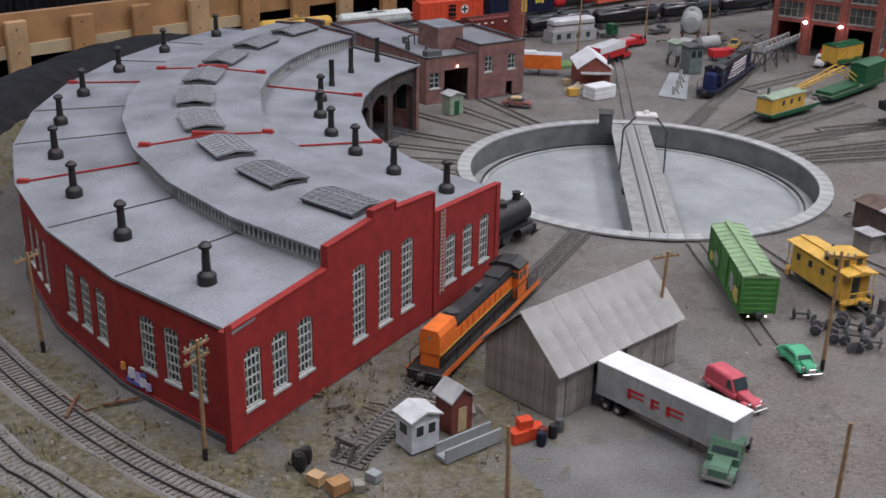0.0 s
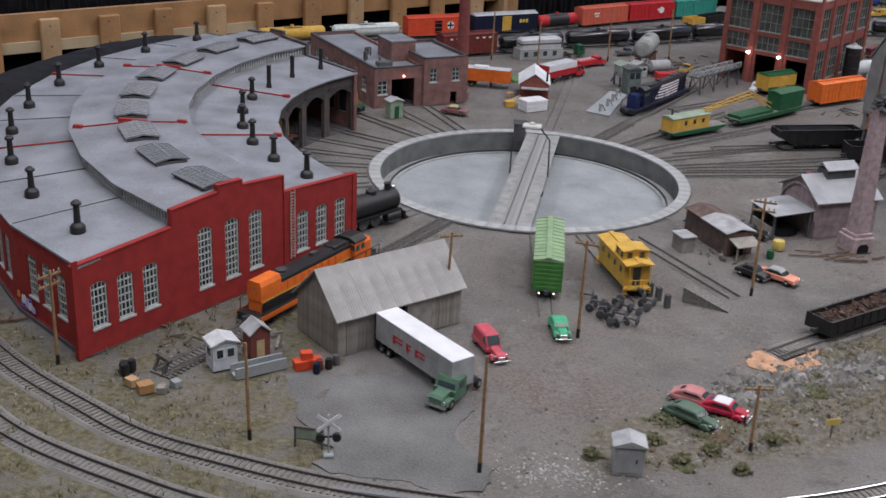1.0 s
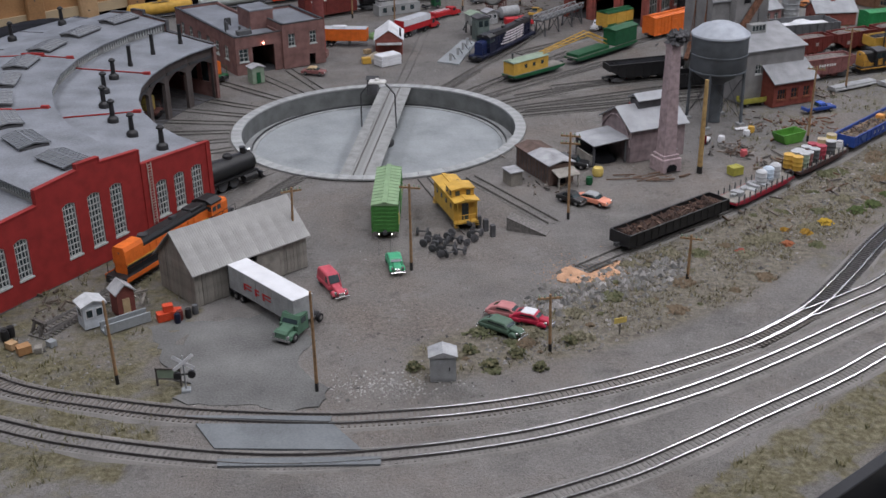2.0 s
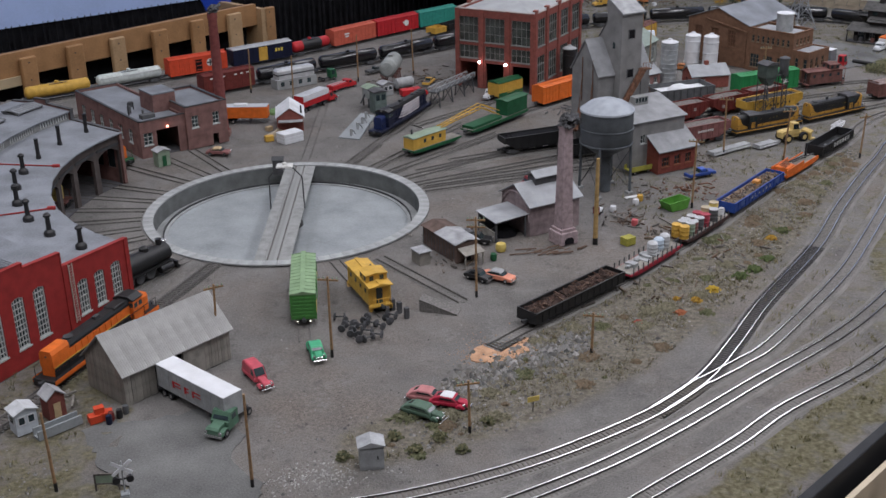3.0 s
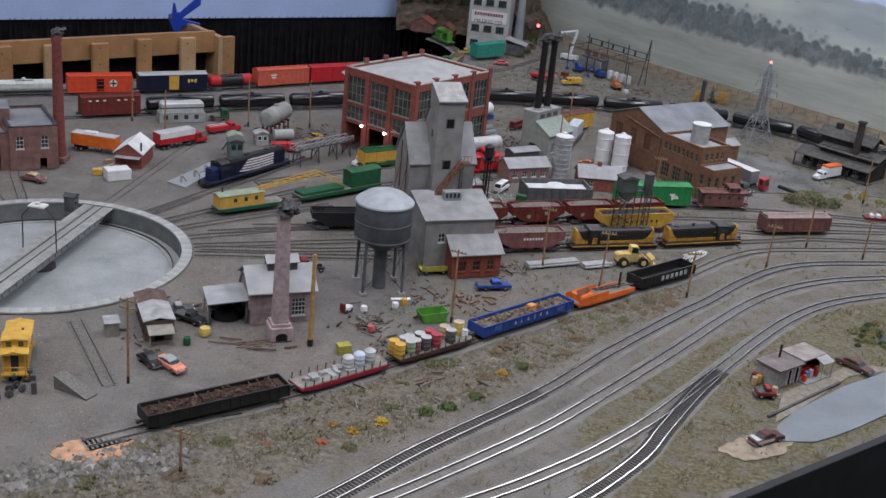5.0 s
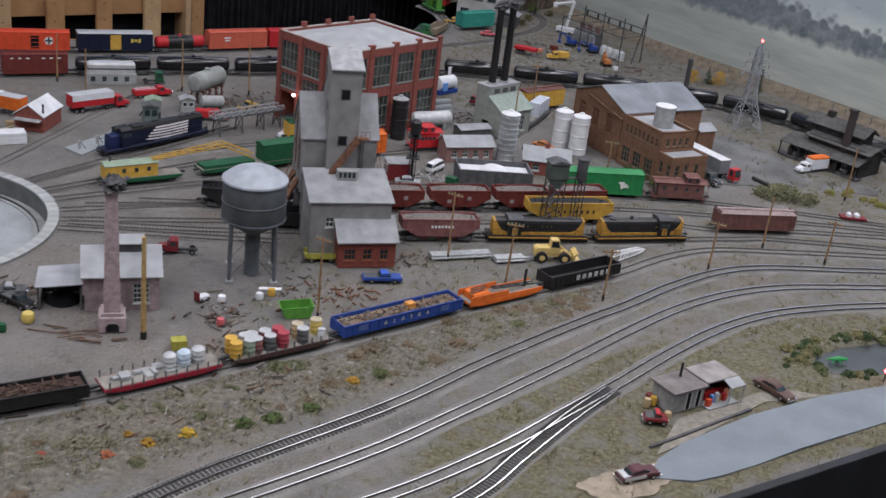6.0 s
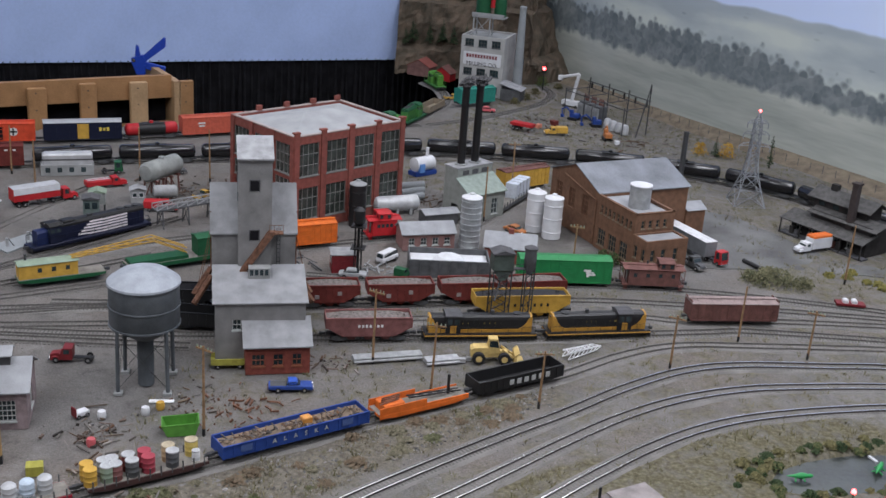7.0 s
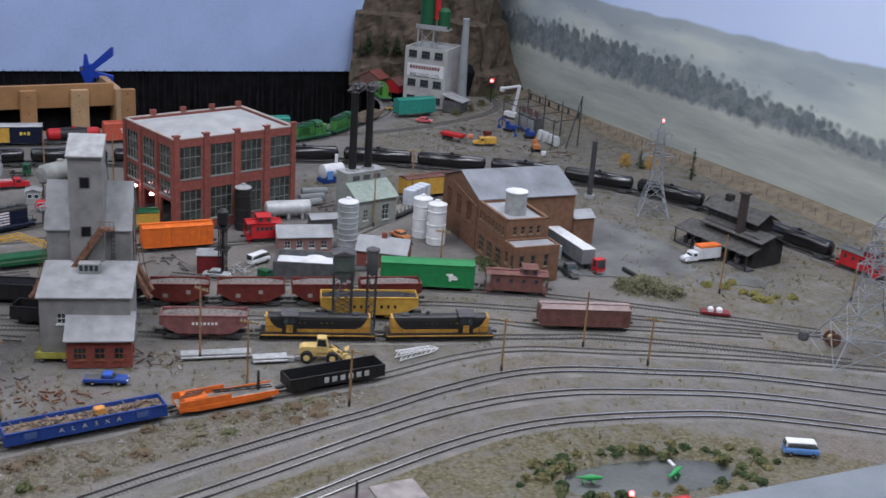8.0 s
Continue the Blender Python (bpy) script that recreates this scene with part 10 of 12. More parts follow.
for x, y, s in ((180.6, 248.4, 2.9), (183.4, 250.4, 3.2), (185.6, 248.6, 2.6), (188.6, 249.6, 2.3), (178.6, 250.0, 2.2), (182.0, 252.6, 2.4)):
    bush(x, y, s, [(0.06, 0.07, 0.04), (0.13, 0.13, 0.075), (0.19, 0.17, 0.10)], "heap of dry scrub beside the yard", 0.8)
for x, y, s in ((152.4, 247.0, 1.8), (156.0, 243.6, 1.6), (150.2, 250.2, 1.3), (163.5, 246.0, 1.5)):
    bush(x, y, s, None, "green shrub against the brewery wall", 1.3)
for i in range(10):
    bush(192 + rng.random() * 20, 252 + rng.random() * 10, rng.uniform(0.8, 1.4), [(0.16, 0.15, 0.05), (0.25, 0.22, 0.07), (0.10, 0.10, 0.04)], "yellowish weed clump by the depot")
for x, y in ((54.5, 84.0), (57.5, 86.5), (60.0, 83.5), (52.0, 87.5), (46.0, 83.5), (63.5, 89.5)):
    bush(x, y, rng.uniform(0.7, 1.2), [(0.05, 0.06, 0.035), (0.11, 0.11, 0.06), (0.16, 0.145, 0.085)], "dry brush clump near the tracks")


def conifer(x, y, h, label="small dark green model conifer", z=0.0, slim=1.0):
    t = thing("conifer", x, y, z, 0, label, "tree", "conifers")
    part("trunk", Form().lathe((0, 0), [(0.22, -0.3), (0.05, h)], 6), mat("bark", (0.06, 0.045, 0.035), 0.95), t)
    rng = random.Random(int(x * 31 + y))
    v, f = [], []
    for i in range(int(h * 26)):
        u = rng.random() ** 0.8
        z_ = h * u
        r = ((1 - u) * h * 0.24 + 0.08) * slim + (0.35 * abs(math.sin(z_ * 2.1 + x)) if slim < 1 else 0)
        a = rng.uniform(0, 6.28)
        z0 = h * (0.1 + 0.9 * u)
        p = Vector((r * math.cos(a), r * math.sin(a), z0 - r * 0.35))
        w = Vector((-math.sin(a), math.cos(a), 0)) * r * 0.28
        i0 = len(v)
        v += [tuple(e * U) for e in (Vector((0, 0, z0)), p + w, p - w)]
        f.append((i0, i0 + 1, i0 + 2))
    me = bpy.data.meshes.new("crown")
    me.from_pydata(v, [], f)
    if "conifer_leaf" not in MATS:
        MATS["conifer_leaf"] = island_material("needles", [(0.012, 0.028, 0.014), (0.03, 0.05, 0.025), (0.045, 0.06, 0.03)])
    me.materials.append(MATS["conifer_leaf"])
    ob = new("crown", me)
    ob.parent = t
    return t


conifer(170.4, 343.0, 5.6)
conifer(184.5, 338.0, 8.6, "tall slim ragged dark conifer behind the tower", slim=0.42)
bush(166.3, 343.5, 2.2, AUTUMN, "orange autumn shrub by the tracks", 1.4)
bush(173.6, 343.0, 2.4, AUTUMN, "orange autumn shrub by the tracks", 1.5)

# fence along the foot of the backdrop
fe = thing("field_fence", 0, 0, 0, 0, "low dark wire fence along the painted field", "fence")
post = Form().box(-0.06, 0.06, -0.06, 0.06, -0.4, 1.7).mesh("post", TAR_SOFT)
FL = curve([(128, 408), (150, 384), (172, 361), (195, 338), (216, 316), (236, 292)], 4.2)
for p in FL:
    part("post", post, None, fe, at=spot(p[0], p[1], 1.2))
bank_ = Form().sweep(curve([(116, 418), (150, 381), (172, 357.5), (195, 334.5), (216, 312.5), (236, 288), (252, 262), (262, 230)], 3), [(0.5, -0.6), (14, -0.6), (14, 2.4), (6.0, 1.6), (3.0, 0.9)])
single("embankment", bank_, mat("dry_brown_bank", (0.165, 0.135, 0.10), 0.95, scale=40, var=0.22), label="low brown grassy bank below the painted field", category="bank", kind="structure")

# ---- small buildings and loose things ----
BROWN_PAINT = mat("red_brown_paint", (0.16, 0.05, 0.04), 0.75)
MAROON = mat("maroon_paint", (0.16, 0.018, 0.022), 0.55)
PINK = mat("rose_paint", (0.52, 0.11, 0.12), 0.5)
GREEN_MINT = mat("mint_green_paint", (0.05, 0.33, 0.17), 0.5)
GREEN_LIME = mat("lime_green_paint", (0.085, 0.25, 0.04), 0.6)
GALV = mat("galvanised_steel", (0.36, 0.37, 0.38), 0.5, metal=0.3, scale=80, var=0.16)
TARP = mat("faded_tarpaulin", (0.13, 0.22, 0.09), 0.9)


def hut(name, x, y, turn, L, D, H, wall, roof, label, rise=0.8, door=None, windows=True, along_x=False, category="hut"):
    b = thing(name, x, y, 0, turn, label, category)
    part("wall", Form().box(-L / 2, L / 2, -D / 2, D / 2, 0, H), wall, b)
    if rise:
        W, N = (D, L) if along_x else (L, D)
        part("gable", Form().prism([(-W / 2, H), (0, H + rise * 0.9), (W / 2, H)], -N / 2 + 0.02, N / 2 - 0.02, "x" if along_x else "y"), wall, b)
        for s in (-1, 1):
            part("roof", Form().prism([(0, H + rise), (s * (W / 2 + 0.25), H - 0.1), (s * (W / 2 + 0.25), H + 0.06), (0, H + rise + 0.16)], -N / 2 - 0.25, N / 2 + 0.25, "x" if along_x else "y"), roof, b)
    else:
        part("roof", Form().box(-L / 2 - 0.2, L / 2 + 0.2, -D / 2 - 0.2, D / 2 + 0.2, H, H + 0.18, 0.05), roof, b)
    if door:
        part("door", Form().box(-0.45, 0.45, -D / 2 - 0.06, -D / 2 + 0.02, 0.05, min(H - 0.3, 2.3)), door, b)
    if windows:
        for s in (-1, 1):
            w = part("window", Form().box(s * L / 2 - 0.05, s * L / 2 + 0.05, -D * 0.28, D * 0.28, H * 0.45, H * 0.85), WHITE, b)
            part("pane", Form().box(s * L / 2 - 0.07, s * L / 2 + 0.07, -D * 0.23, D * 0.23, H * 0.5, H * 0.8), PANE, w)
        if not door:
            for u in (-L * 0.22, L * 0.22):
                w = part("window", Form().box(u - L * 0.17, u + L * 0.17, -D / 2 - 0.05, -D / 2 + 0.05, H * 0.45, H * 0.85), WHITE, b)
                part("pane", Form().box(u - L * 0.13, u + L * 0.13, -D / 2 - 0.07, -D / 2 + 0.07, H * 0.5, H * 0.8), PANE, w)
    return b


def crate(x, y, s, m, label, turn=0, z=0.0, group="crates"):
    c = thing("crate", x, y, z, turn, label, "crate", group)
    part("box", Form().box(-s, s, -s * 0.8, s * 0.8, 0, s * 1.3), m, c)
    for u in (-0.6, 0.6):
        part("batten", Form().box(u * s - 0.08, u * s + 0.08, -s * 0.84, s * 0.84, 0, s * 1.34), m, c)
    return c


def barrel(x, y, m, label, r=0.5, h=1.3, z=0.0):
    return single("barrel", Form().lathe((0, 0), [(r * 0.85, 0), (r, h * 0.3), (r, h * 0.7), (r * 0.85, h), (r * 0.7, h - 0.06)], 12), m, x, y, z, label=label, category="barrel", group="loose barrels", smooth=True)


def wheelset(x, y, turn, tilt=0, z=0.58):
    w = thing("wheelset", x, y, 0, turn, "dark spare railway wheelset lying in the yard", "wheelset", "spare wheelsets")
    at = pose(0, 0, z * U, 0, tilt, 0)
    part("axle", Form().cyl((0, 0), -0.95, 0.95, 0.12, axis="y", seg=8), STEEL_DARK, w, at=at)
    for s in (-1, 1):
        part("wheel", Form().lathe((0, 0), [(0.2, s * 0.72 - 0.12), (0.52, s * 0.72 - 0.1), (0.6, s * 0.72 - 0.06), (0.54, s * 0.72 + 0.1), (0.25, s * 0.72 + 0.12)], 14, "y"), STEEL_DARK if s > 0 else TAR_SOFT, w, at=at)


def junk(x, y, sx, sy, n, seed, label, m=None, r=(0.2, 0.8), z=0.0, name="scrap_pile", aim=None):
    f = Form()
    rng = random.Random(seed)
    for _ in range(n):
        px, py, a = x + rng.gauss(0, sx), y + rng.gauss(0, sy), rng.uniform(0, 3.14) if aim is None else rng.gauss(aim, 0.18)
        ln, w = rng.uniform(*r) * rng.choice((0.4, 0.8, 1.6)), rng.uniform(0.05, 0.2)
        dx, dy, dz = math.cos(a) * ln, math.sin(a) * ln, rng.uniform(-0.15, 0.3)
        f.beam((px - dx, py - dy, z + 0.1 + w * 0.5), (px + dx, py + dy, z + 0.15 + w * 0.5 + max(0, dz)), w, 4)
    return single(name, f, m or SCRAPS, label=label, category="scrap", kind="stuff")


# beside the freight shed
hut("outhouse", 9.6, 96.2, 40, 2.2, 2.2, 3.1, BROWN_PAINT, TIN_DULL, "small red-brown outhouse with a tan door and tin roof", 1.0, TAN_PAINT, False)
hut("watchman_hut", 6.7, 93.2, 38, 2.7, 2.3, 3.0, mat("pale_grey_boards", (0.47, 0.51, 0.55), 0.75, scale=90), mat("white_tin_roof", (0.44, 0.455, 0.47), 0.6), "pale grey watchman hut with white framed windows", 0.5, None, True)
trough = thing("concrete_trough", 10.9, 92.7, 0, 40, "low pale concrete trough beside the hut", "trough")
for y0 in (-0.75, 0.55):
    part("side", Form().box(-2.9, 2.9, y0, y0 + 0.22, 0, 1.25, 0.05), CONC_LIGHT, trough)
part("bottom", Form().box(-2.9, 2.9, -0.53, 0.55, 0, 0.3), CONC_LIGHT, trough)
for x, y, s, m, lb in ((-0.8, 87.1, 0.62, WOOD_PALE, "pale new wooden crate on the gravel"), (1.0, 86.1, 0.75, WOOD_PINE, "pale new wooden crate on the gravel"), (2.6, 86.4, 0.5, WOOD_GREY, "weathered grey wooden crate on the gravel"), (3.6, 87.8, 0.52, CONC_LIGHT, "pale grey wooden crate on the gravel")):
    crate(x, y, s, m, lb, x * 40)
for x, y in ((-2.6, 89.4), (-2.0, 89.9), (-2.3, 88.9)):
    barrel(x, y, BLACK, "small dull black barrel by the track end")
bs = thing("buffer_stop", 1.2, 90.9, 0, 55, "dark wooden buffer stop at the track end", "buffer stop")
for s in (-0.8, 0.8):
    part("upright", Form().prism([(-0.9, 0), (-0.5, 0), (0.2, 1.6), (-0.1, 1.6)], s - 0.12, s + 0.12), TIE, bs)
part("beam", Form().box(-0.2, 0.25, -1.2, 1.2, 1.1, 1.55), TIE, bs)
spur = [(1.2, 91.2), (4.0, 96.2), (7.4, 102.0)]
track(spur, "rusty spur track ending at a buffer stop", shiny=False, dusty=False, bed=False)
junk(0.6, 97.5, 1.3, 1.9, 30, 41, "rotten timber and boards beside the roundhouse", mat("rotten_wood", (0.10, 0.082, 0.066), 0.95, var=0.3), (0.2, 0.6))
junk(9, 99.5, 2.2, 1.4, 20, 42, "loose planks heaped against the shed", WOOD_GREY, (0.3, 1.0))
junk(-21.5, 97.6, 1.5, 1.0, 5, 43, "a few rusty rails lying in the grass", RUST, (0.5, 1.6))
for x, y, s, t in ((15.0, 94.3, 0.75, 30), (16.2, 95.0, 0.8, 10), (15.6, 95.4, 0.6, 60)):
    crate(x, y, s, RED_ORANGE, "bright orange crate beside the freight shed", t)
crate(15.5, 94.8, 0.6, RED_ORANGE, "bright orange crate beside the freight shed", 25, 1.0)
for x, y, m in ((17.0, 94.4, OXIDE), (17.9, 94.9, BLACK), (16.9, 93.6, BLUE_DARK), (18.5, 95.9, GREY_DARK), (26.6, 107.5, RED), (25.7, 107.9, BLACK)):
    barrel(x, y, m, "small steel barrel beside the freight shed", 0.42, 1.2)
junk(23.0, 106.5, 1.4, 0.8, 12, 44, "dark planks by the shed door", TIE, (0.4, 1.0))

# lettering-like paint on the roundhouse wall
_a = radians(232)
gf = thing("wall_graffiti", 36.5 + 82.5 * math.cos(_a), 161.5 + 82.5 * math.sin(_a), 0, -38, "purple, white and orange spray paint on red brick", "graffiti")
GP = [mat("spray_lilac", (0.40, 0.36, 0.62), 0.8), mat("spray_white", (0.60, 0.60, 0.66), 0.8), mat("spray_blue", (0.10, 0.12, 0.42), 0.8), mat("spray_orange", (0.6, 0.24, 0.05), 0.8)]
for x, z, w, h, m in ((-6.9, 2.2, 0.8, 0.9, 3), (-5.7, 1.9, 1.2, 1.2, 1), (-4.9, 1.7, 1.0, 1.3, 0), (-4.1, 1.5, 1.1, 1.0, 1), (-3.4, 1.3, 0.9, 0.9, 0), (-5.2, 1.0, 1.8, 0.35, 2), (-4.0, 2.3, 0.8, 0.4, 2), (-6.3, 1.1, 0.6, 0.6, 2)):
    part("paint_stroke", Form().prism([(x - w / 2, z - h / 3), (x - w / 5, z - h / 2), (x + w / 2, z - h / 4), (x + w / 3, z + h / 2), (x - w / 3, z + h / 2.4)], -0.05 - m * 0.006, 0.02), GP[m], gf)

# at the road crossing
sg = thing("crossing_signal", 21.8, 78.3, 0, 15, "white railroad crossbuck with two black lamps", "crossing signal")
part("mast", Form().cyl((0, 0), 0, 4.4, 0.1, seg=8), GALV, sg)
for a in (38, -38):
    c_, s_ = math.cos(radians(a)), math.sin(radians(a))
    part("crossbuck_blade", Form().prism([(c_ * u - s_ * v, 3.6 + s_ * u + c_ * v) for u, v in ((-1.35, -0.18), (1.35, -0.18), (1.35, 0.18), (-1.35, 0.18))], -0.16 - (0.04 if a > 0 else 0), -0.1), WHITE, sg)
for s in (-1, 1):
    part("lamp_hood", Form().cyl((s * 0.75, 2.1), -0.35, 0.05, 0.42, axis="y"), BLACK, sg)
part("lamp_bar", Form().box(-0.8, 0.8, -0.08, 0.05, 2.02, 2.18), BLACK, sg)
part("base", Form().box(-0.5, 0.5, -0.5, 0.5, -0.2, 0.35, 0.1), CONC_LIGHT, sg)
bd = thing("sign_board", 19.6, 79.6, 0, 0, "dark framed notice board on two posts", "sign board")
for s in (-1.3, 1.3):
    part("post", Form().box(s - 0.1, s + 0.1, -0.1, 0.1, -0.2, 2.0), TIE, bd)
part("panel", Form().box(-1.35, 1.35, -0.06, 0.04, 0.8, 1.9), GREEN_PALE, bd)
part("frame", Form().box(-1.4, 1.4, -0.1, 0.1, 1.85, 2.05).box(-1.4, 1.4, -0.1, 0.1, 0.65, 0.82), TIE, bd)
rc = thing("relay_cabinet", 49.3, 81.8, 0, 5, "pale grey metal relay cabinet with a peaked top", "cabinet")
part("body", Form().box(-1.4, 1.4, -1.1, 1.1, 0, 3.1), GREY, rc)
part("roof", Form().prism([(-1.6, 3.1), (0, 3.7), (1.6, 3.1), (1.6, 3.0), (-1.6, 3.0)], -1.25, 1.25), GALV, rc)
part("door", Form().box(-1.0, 1.0, -1.15, -1.05, 0.3, 2.8), GREY, rc)
part("handle", Form().box(0.6, 0.75, -1.22, -1.1, 1.4, 1.8), STEEL_DARK, rc)
ys = thing("yellow_sign", 69.5, 92.0, 0, 20, "small yellow sign on a short post", "sign")
part("post", Form().box(-0.06, 0.06, -0.06, 0.06, -0.2, 1.7), TIE, ys)
part("plate", Form().box(-0.8, 0.8, -0.08, 0.0, 1.3, 2.0), YELLOW_PALE, ys)
vintage(34.4, 102.6, -61, mat("faded_rose_red", (0.47, 0.075, 0.10), 0.5), "faded red panel truck with a chrome bumper", "panel", 6.6, "truck")
vintage(41.8, 109.2, -76, GREEN_MINT, "mint green rounded old coupe", L=5.2)
vintage(55.8, 91.8, -36, mat("dull_green_car", (0.07, 0.12, 0.085), 0.5), "dull dark green old sedan", L=6.0)
vintage(59.2, 93.9, -24, mat("cherry_red", (0.40, 0.02, 0.05), 0.5), "cherry red old coupe with a white roof", L=5.2, roof=WHITE)
vintage(56.4, 95.6, -24, mat("faded_pink", (0.42, 0.17, 0.17), 0.6), "faded pink old sedan behind another car", L=5.2)
rngw = random.Random(9)
for x, y in ((44.8, 119.6), (46.2, 117.8), (48.6, 118.6), (49.6, 117.2), (47.0, 116.0), (52.4, 119.6), (49.0, 112.6), (47.8, 116.9), (46.6, 114.6), (48.8, 114.9), (50.6, 116.4), (51.8, 118.0), (47.6, 112.9), (50.2, 113.6), (45.4, 116.3)):
    wheelset(x, y, rngw.uniform(0, 180), rngw.choice((0, 0, 62)), 0.58)
rp = thing("wooden_ramp", 59.6, 121.2, 0, -21, "dark weathered wedge-shaped loading ramp", "ramp")
for s in (-1.0, 0.9):
    part("side", Form().prism([(-2.9, 0), (2.9, 0), (2.9, 0.15), (-2.9, 2.0)], s, s + 0.12), TIE_GREY, rp)
part("deck", Form().prism([(-2.9, 1.85), (2.9, 0.1), (2.9, 0.2), (-2.9, 2.0)], -1.05, 1.05), TIE_GREY, rp)
for x, y in ((52.6, 122.6), (53.6, 121.4), (54.6, 119.4)):
    single("concrete_post", Form().box(-0.35, 0.35, -0.35, 0.35, -0.2, 1.7, 0.08), TAR_SOFT, x, y, turn=20, label="short dark weathered post standing in dirt", category="post", group="concrete posts")

# utility poles
for x, y, h, arms in ((-10.1, 89.9, 10.6, 2), (-29.5, 107.2, 10, 1), (-43.5, 124, 10, 1), (13.8, 79.8, 10, 0), (35.9, 78.6, 12, 0), (28.3, 110.1, 11, 1), (44, 108.7, 12, 1), (65.4, 125.5, 13.0, 2), (79.4, 105.8, 6.4, 1), (61.2, 87.5, 7.2, 1), (121.8, 188.0, 12, 1), (132.4, 182.5, 11, 1), (107.5, 159, 13, 1), (148.3, 183, 9.0, 1), (165.9, 203.8, 9.0, 1), (176.4, 218.3, 10, 0), (187.5, 215.8, 8.5, 1), (145.7, 237, 10.5, 1), (19.9, 249.1, 11, 0), (30.9, 241, 11, 0), (46.6, 257, 12, 0), (61, 262, 12, 0), (221, 262, 8, 0), (196.6, 254.8, 12, 0), (126, 281, 13, 1), (123.6, 262, 12, 0)):
    pole(x, y, h, arms, r=0.2, turn=62 if x < 0 else -20 + (x * 7) % 50, lean=((x * 3.7) % 5) - 2.5, label="brown wooden utility pole with cross arms" if arms else "plain slender brown wooden pole")
pole(87.1, 144.3, 15, 0, r=0.42, label="thick yellowish wooden pole beside the smokestack", colour=mat("yellow_pole_wood", (0.36, 0.24, 0.10), 0.85, scale=150, var=0.2))

# shacks and scrap in the middle of the yard
sh = thing("old_car_body_shed", 58.3, 147.5, 0, -62, "weathered brown old car body used as a shed", "shed")
OLD_BROWN = mat("weathered_brown_boards", (0.105, 0.072, 0.06), 0.9, scale=80, var=0.25)
part("wall", Form().box(0, 10.6, 0, 4.2, 0, 3.3), OLD_BROWN, sh)
for i in range(12):
    part("side_board", Form().box(0.2 + i * 0.87, 0.3 + i * 0.87, -0.06, 0.02, 0.1, 3.2), TAR_SOFT, sh)
for x0, x1, m in ((-0.2, 4.0, OLD_BROWN), (4.05, 10.8, TIN_DULL)):
    part("roof", Form().prism([(-0.3, 3.2), (2.1, 3.75), (4.5, 3.2), (4.5, 3.35), (2.1, 3.9), (-0.3, 3.35)], x0, x1, "x"), m, sh)
part("porch_roof", Form().prism([(10.7, 2.5), (13.0, 2.0), (13.0, 2.15), (10.7, 2.7)], 0.2, 4.0), WOOD_GREY, sh)
for u in (0.4, 3.8):
    part("porch_post", Form().box(12.6, 12.8, u - 0.1, u + 0.1, 0, 2.1), WOOD_GREY, sh)
# Black panel on the solid end wall paints the dark of a doorway.
part("doorway", Form().box(10.55, 10.63, 1.4, 2.8, 0.1, 2.4), BLACK_DULL, sh)
hut("tool_shed", 57.6, 139.3, -62, 2.6, 2.0, 2.2, WOOD_GREY, TIN_DULL, "tiny leaning plank tool shed", 0, None, False)
junk(64.5, 150.5, 3.2, 1.4, 46, 51, "dark jumble of scrap beside the turntable rim", None, (0.2, 0.9))
junk(62.5, 138.8, 1.6, 2.2, 24, 52, "loose scrap in front of the shack", None, (0.2, 0.7))
auto(69.4, 131.4, -35, CORAL, "coral orange coupe with a grey roof", "sedan", GREY, k=1.1)
auto(66.3, 131.8, -40, BLACK, "dull black old sedan", "sedan", k=0.9)
auto(67.4, 146.8, -20, BLACK, "dark old pickup truck by the lean-to", "pickup")
auto(64.6, 149.0, 30, GREY_DARK, "dark grey stripped pickup truck", "pickup", TIN_DULL)
barrel(71.0, 142.8, YELLOW_PALE, "cream round tub on the dirt", 0.9, 1.3)
barrel(69.4, 139.0, GREEN_DARK, "green barrel lying about the yard", 0.55, 1.2)
junk(79.0, 141.8, 2.6, 0.7, 16, 53, "pile of long brown timbers on the dirt", mat("old_timber", (0.15, 0.10, 0.075), 0.9), (0.9, 1.8), name="timber_pile", aim=0.35)
crate(92.5, 143.5, 1.0, mat("olive_yellow", (0.33, 0.31, 0.06), 0.7), "olive yellow steel box on the dirt", 30)
junk(95, 154, 2.6, 2.6, 60, 54, "mixed scrap heap near the drums", None, (0.2, 1.0))
junk(103, 166, 3.4, 3.0, 60, 55, "rusty scrap spread under the water tower", None, (0.12, 0.45))
junk(115.8, 185.2, 2.2, 1.6, 44, 56, "heap of scrap wheels and castings", None, (0.2, 0.7))
junk(108.5, 166.0, 3.0, 3.0, 60, 58, "rusty pipes and bars beside the siding", RUST, (0.15, 0.7))
for x, y, m, lb in ((93.0, 158.5, WHITE, "white steel drum tipped on its side"), (95.4, 151.6, PINK, "small pink barrel among the scrap"), (97.8, 161.5, WHITE, "white steel drum on the dirt"), (99.0, 163.5, YELLOW, "yellow barrel under the water tower")):
    barrel(x, y, m, lb, 0.6, 1.1)
junk(98.8, 147.8, 1.6, 1.6, 30, 57, "grey planks and bars by the drums", SCRAPS, (0.2, 0.7))
junk(92, 126, 4, 3.6, 26, 59, "grey timbers and bars on the weedy bank", SCRAPS, (0.2, 0.8))
junk(106, 138, 3.5, 3.6, 40, 60, "rusty bars thrown on the weedy bank", None, (0.2, 0.8))
dm = thing("scrap_skip", 104.2, 158.8, 0, 28, "lime green steel scrap skip, empty", "skip")
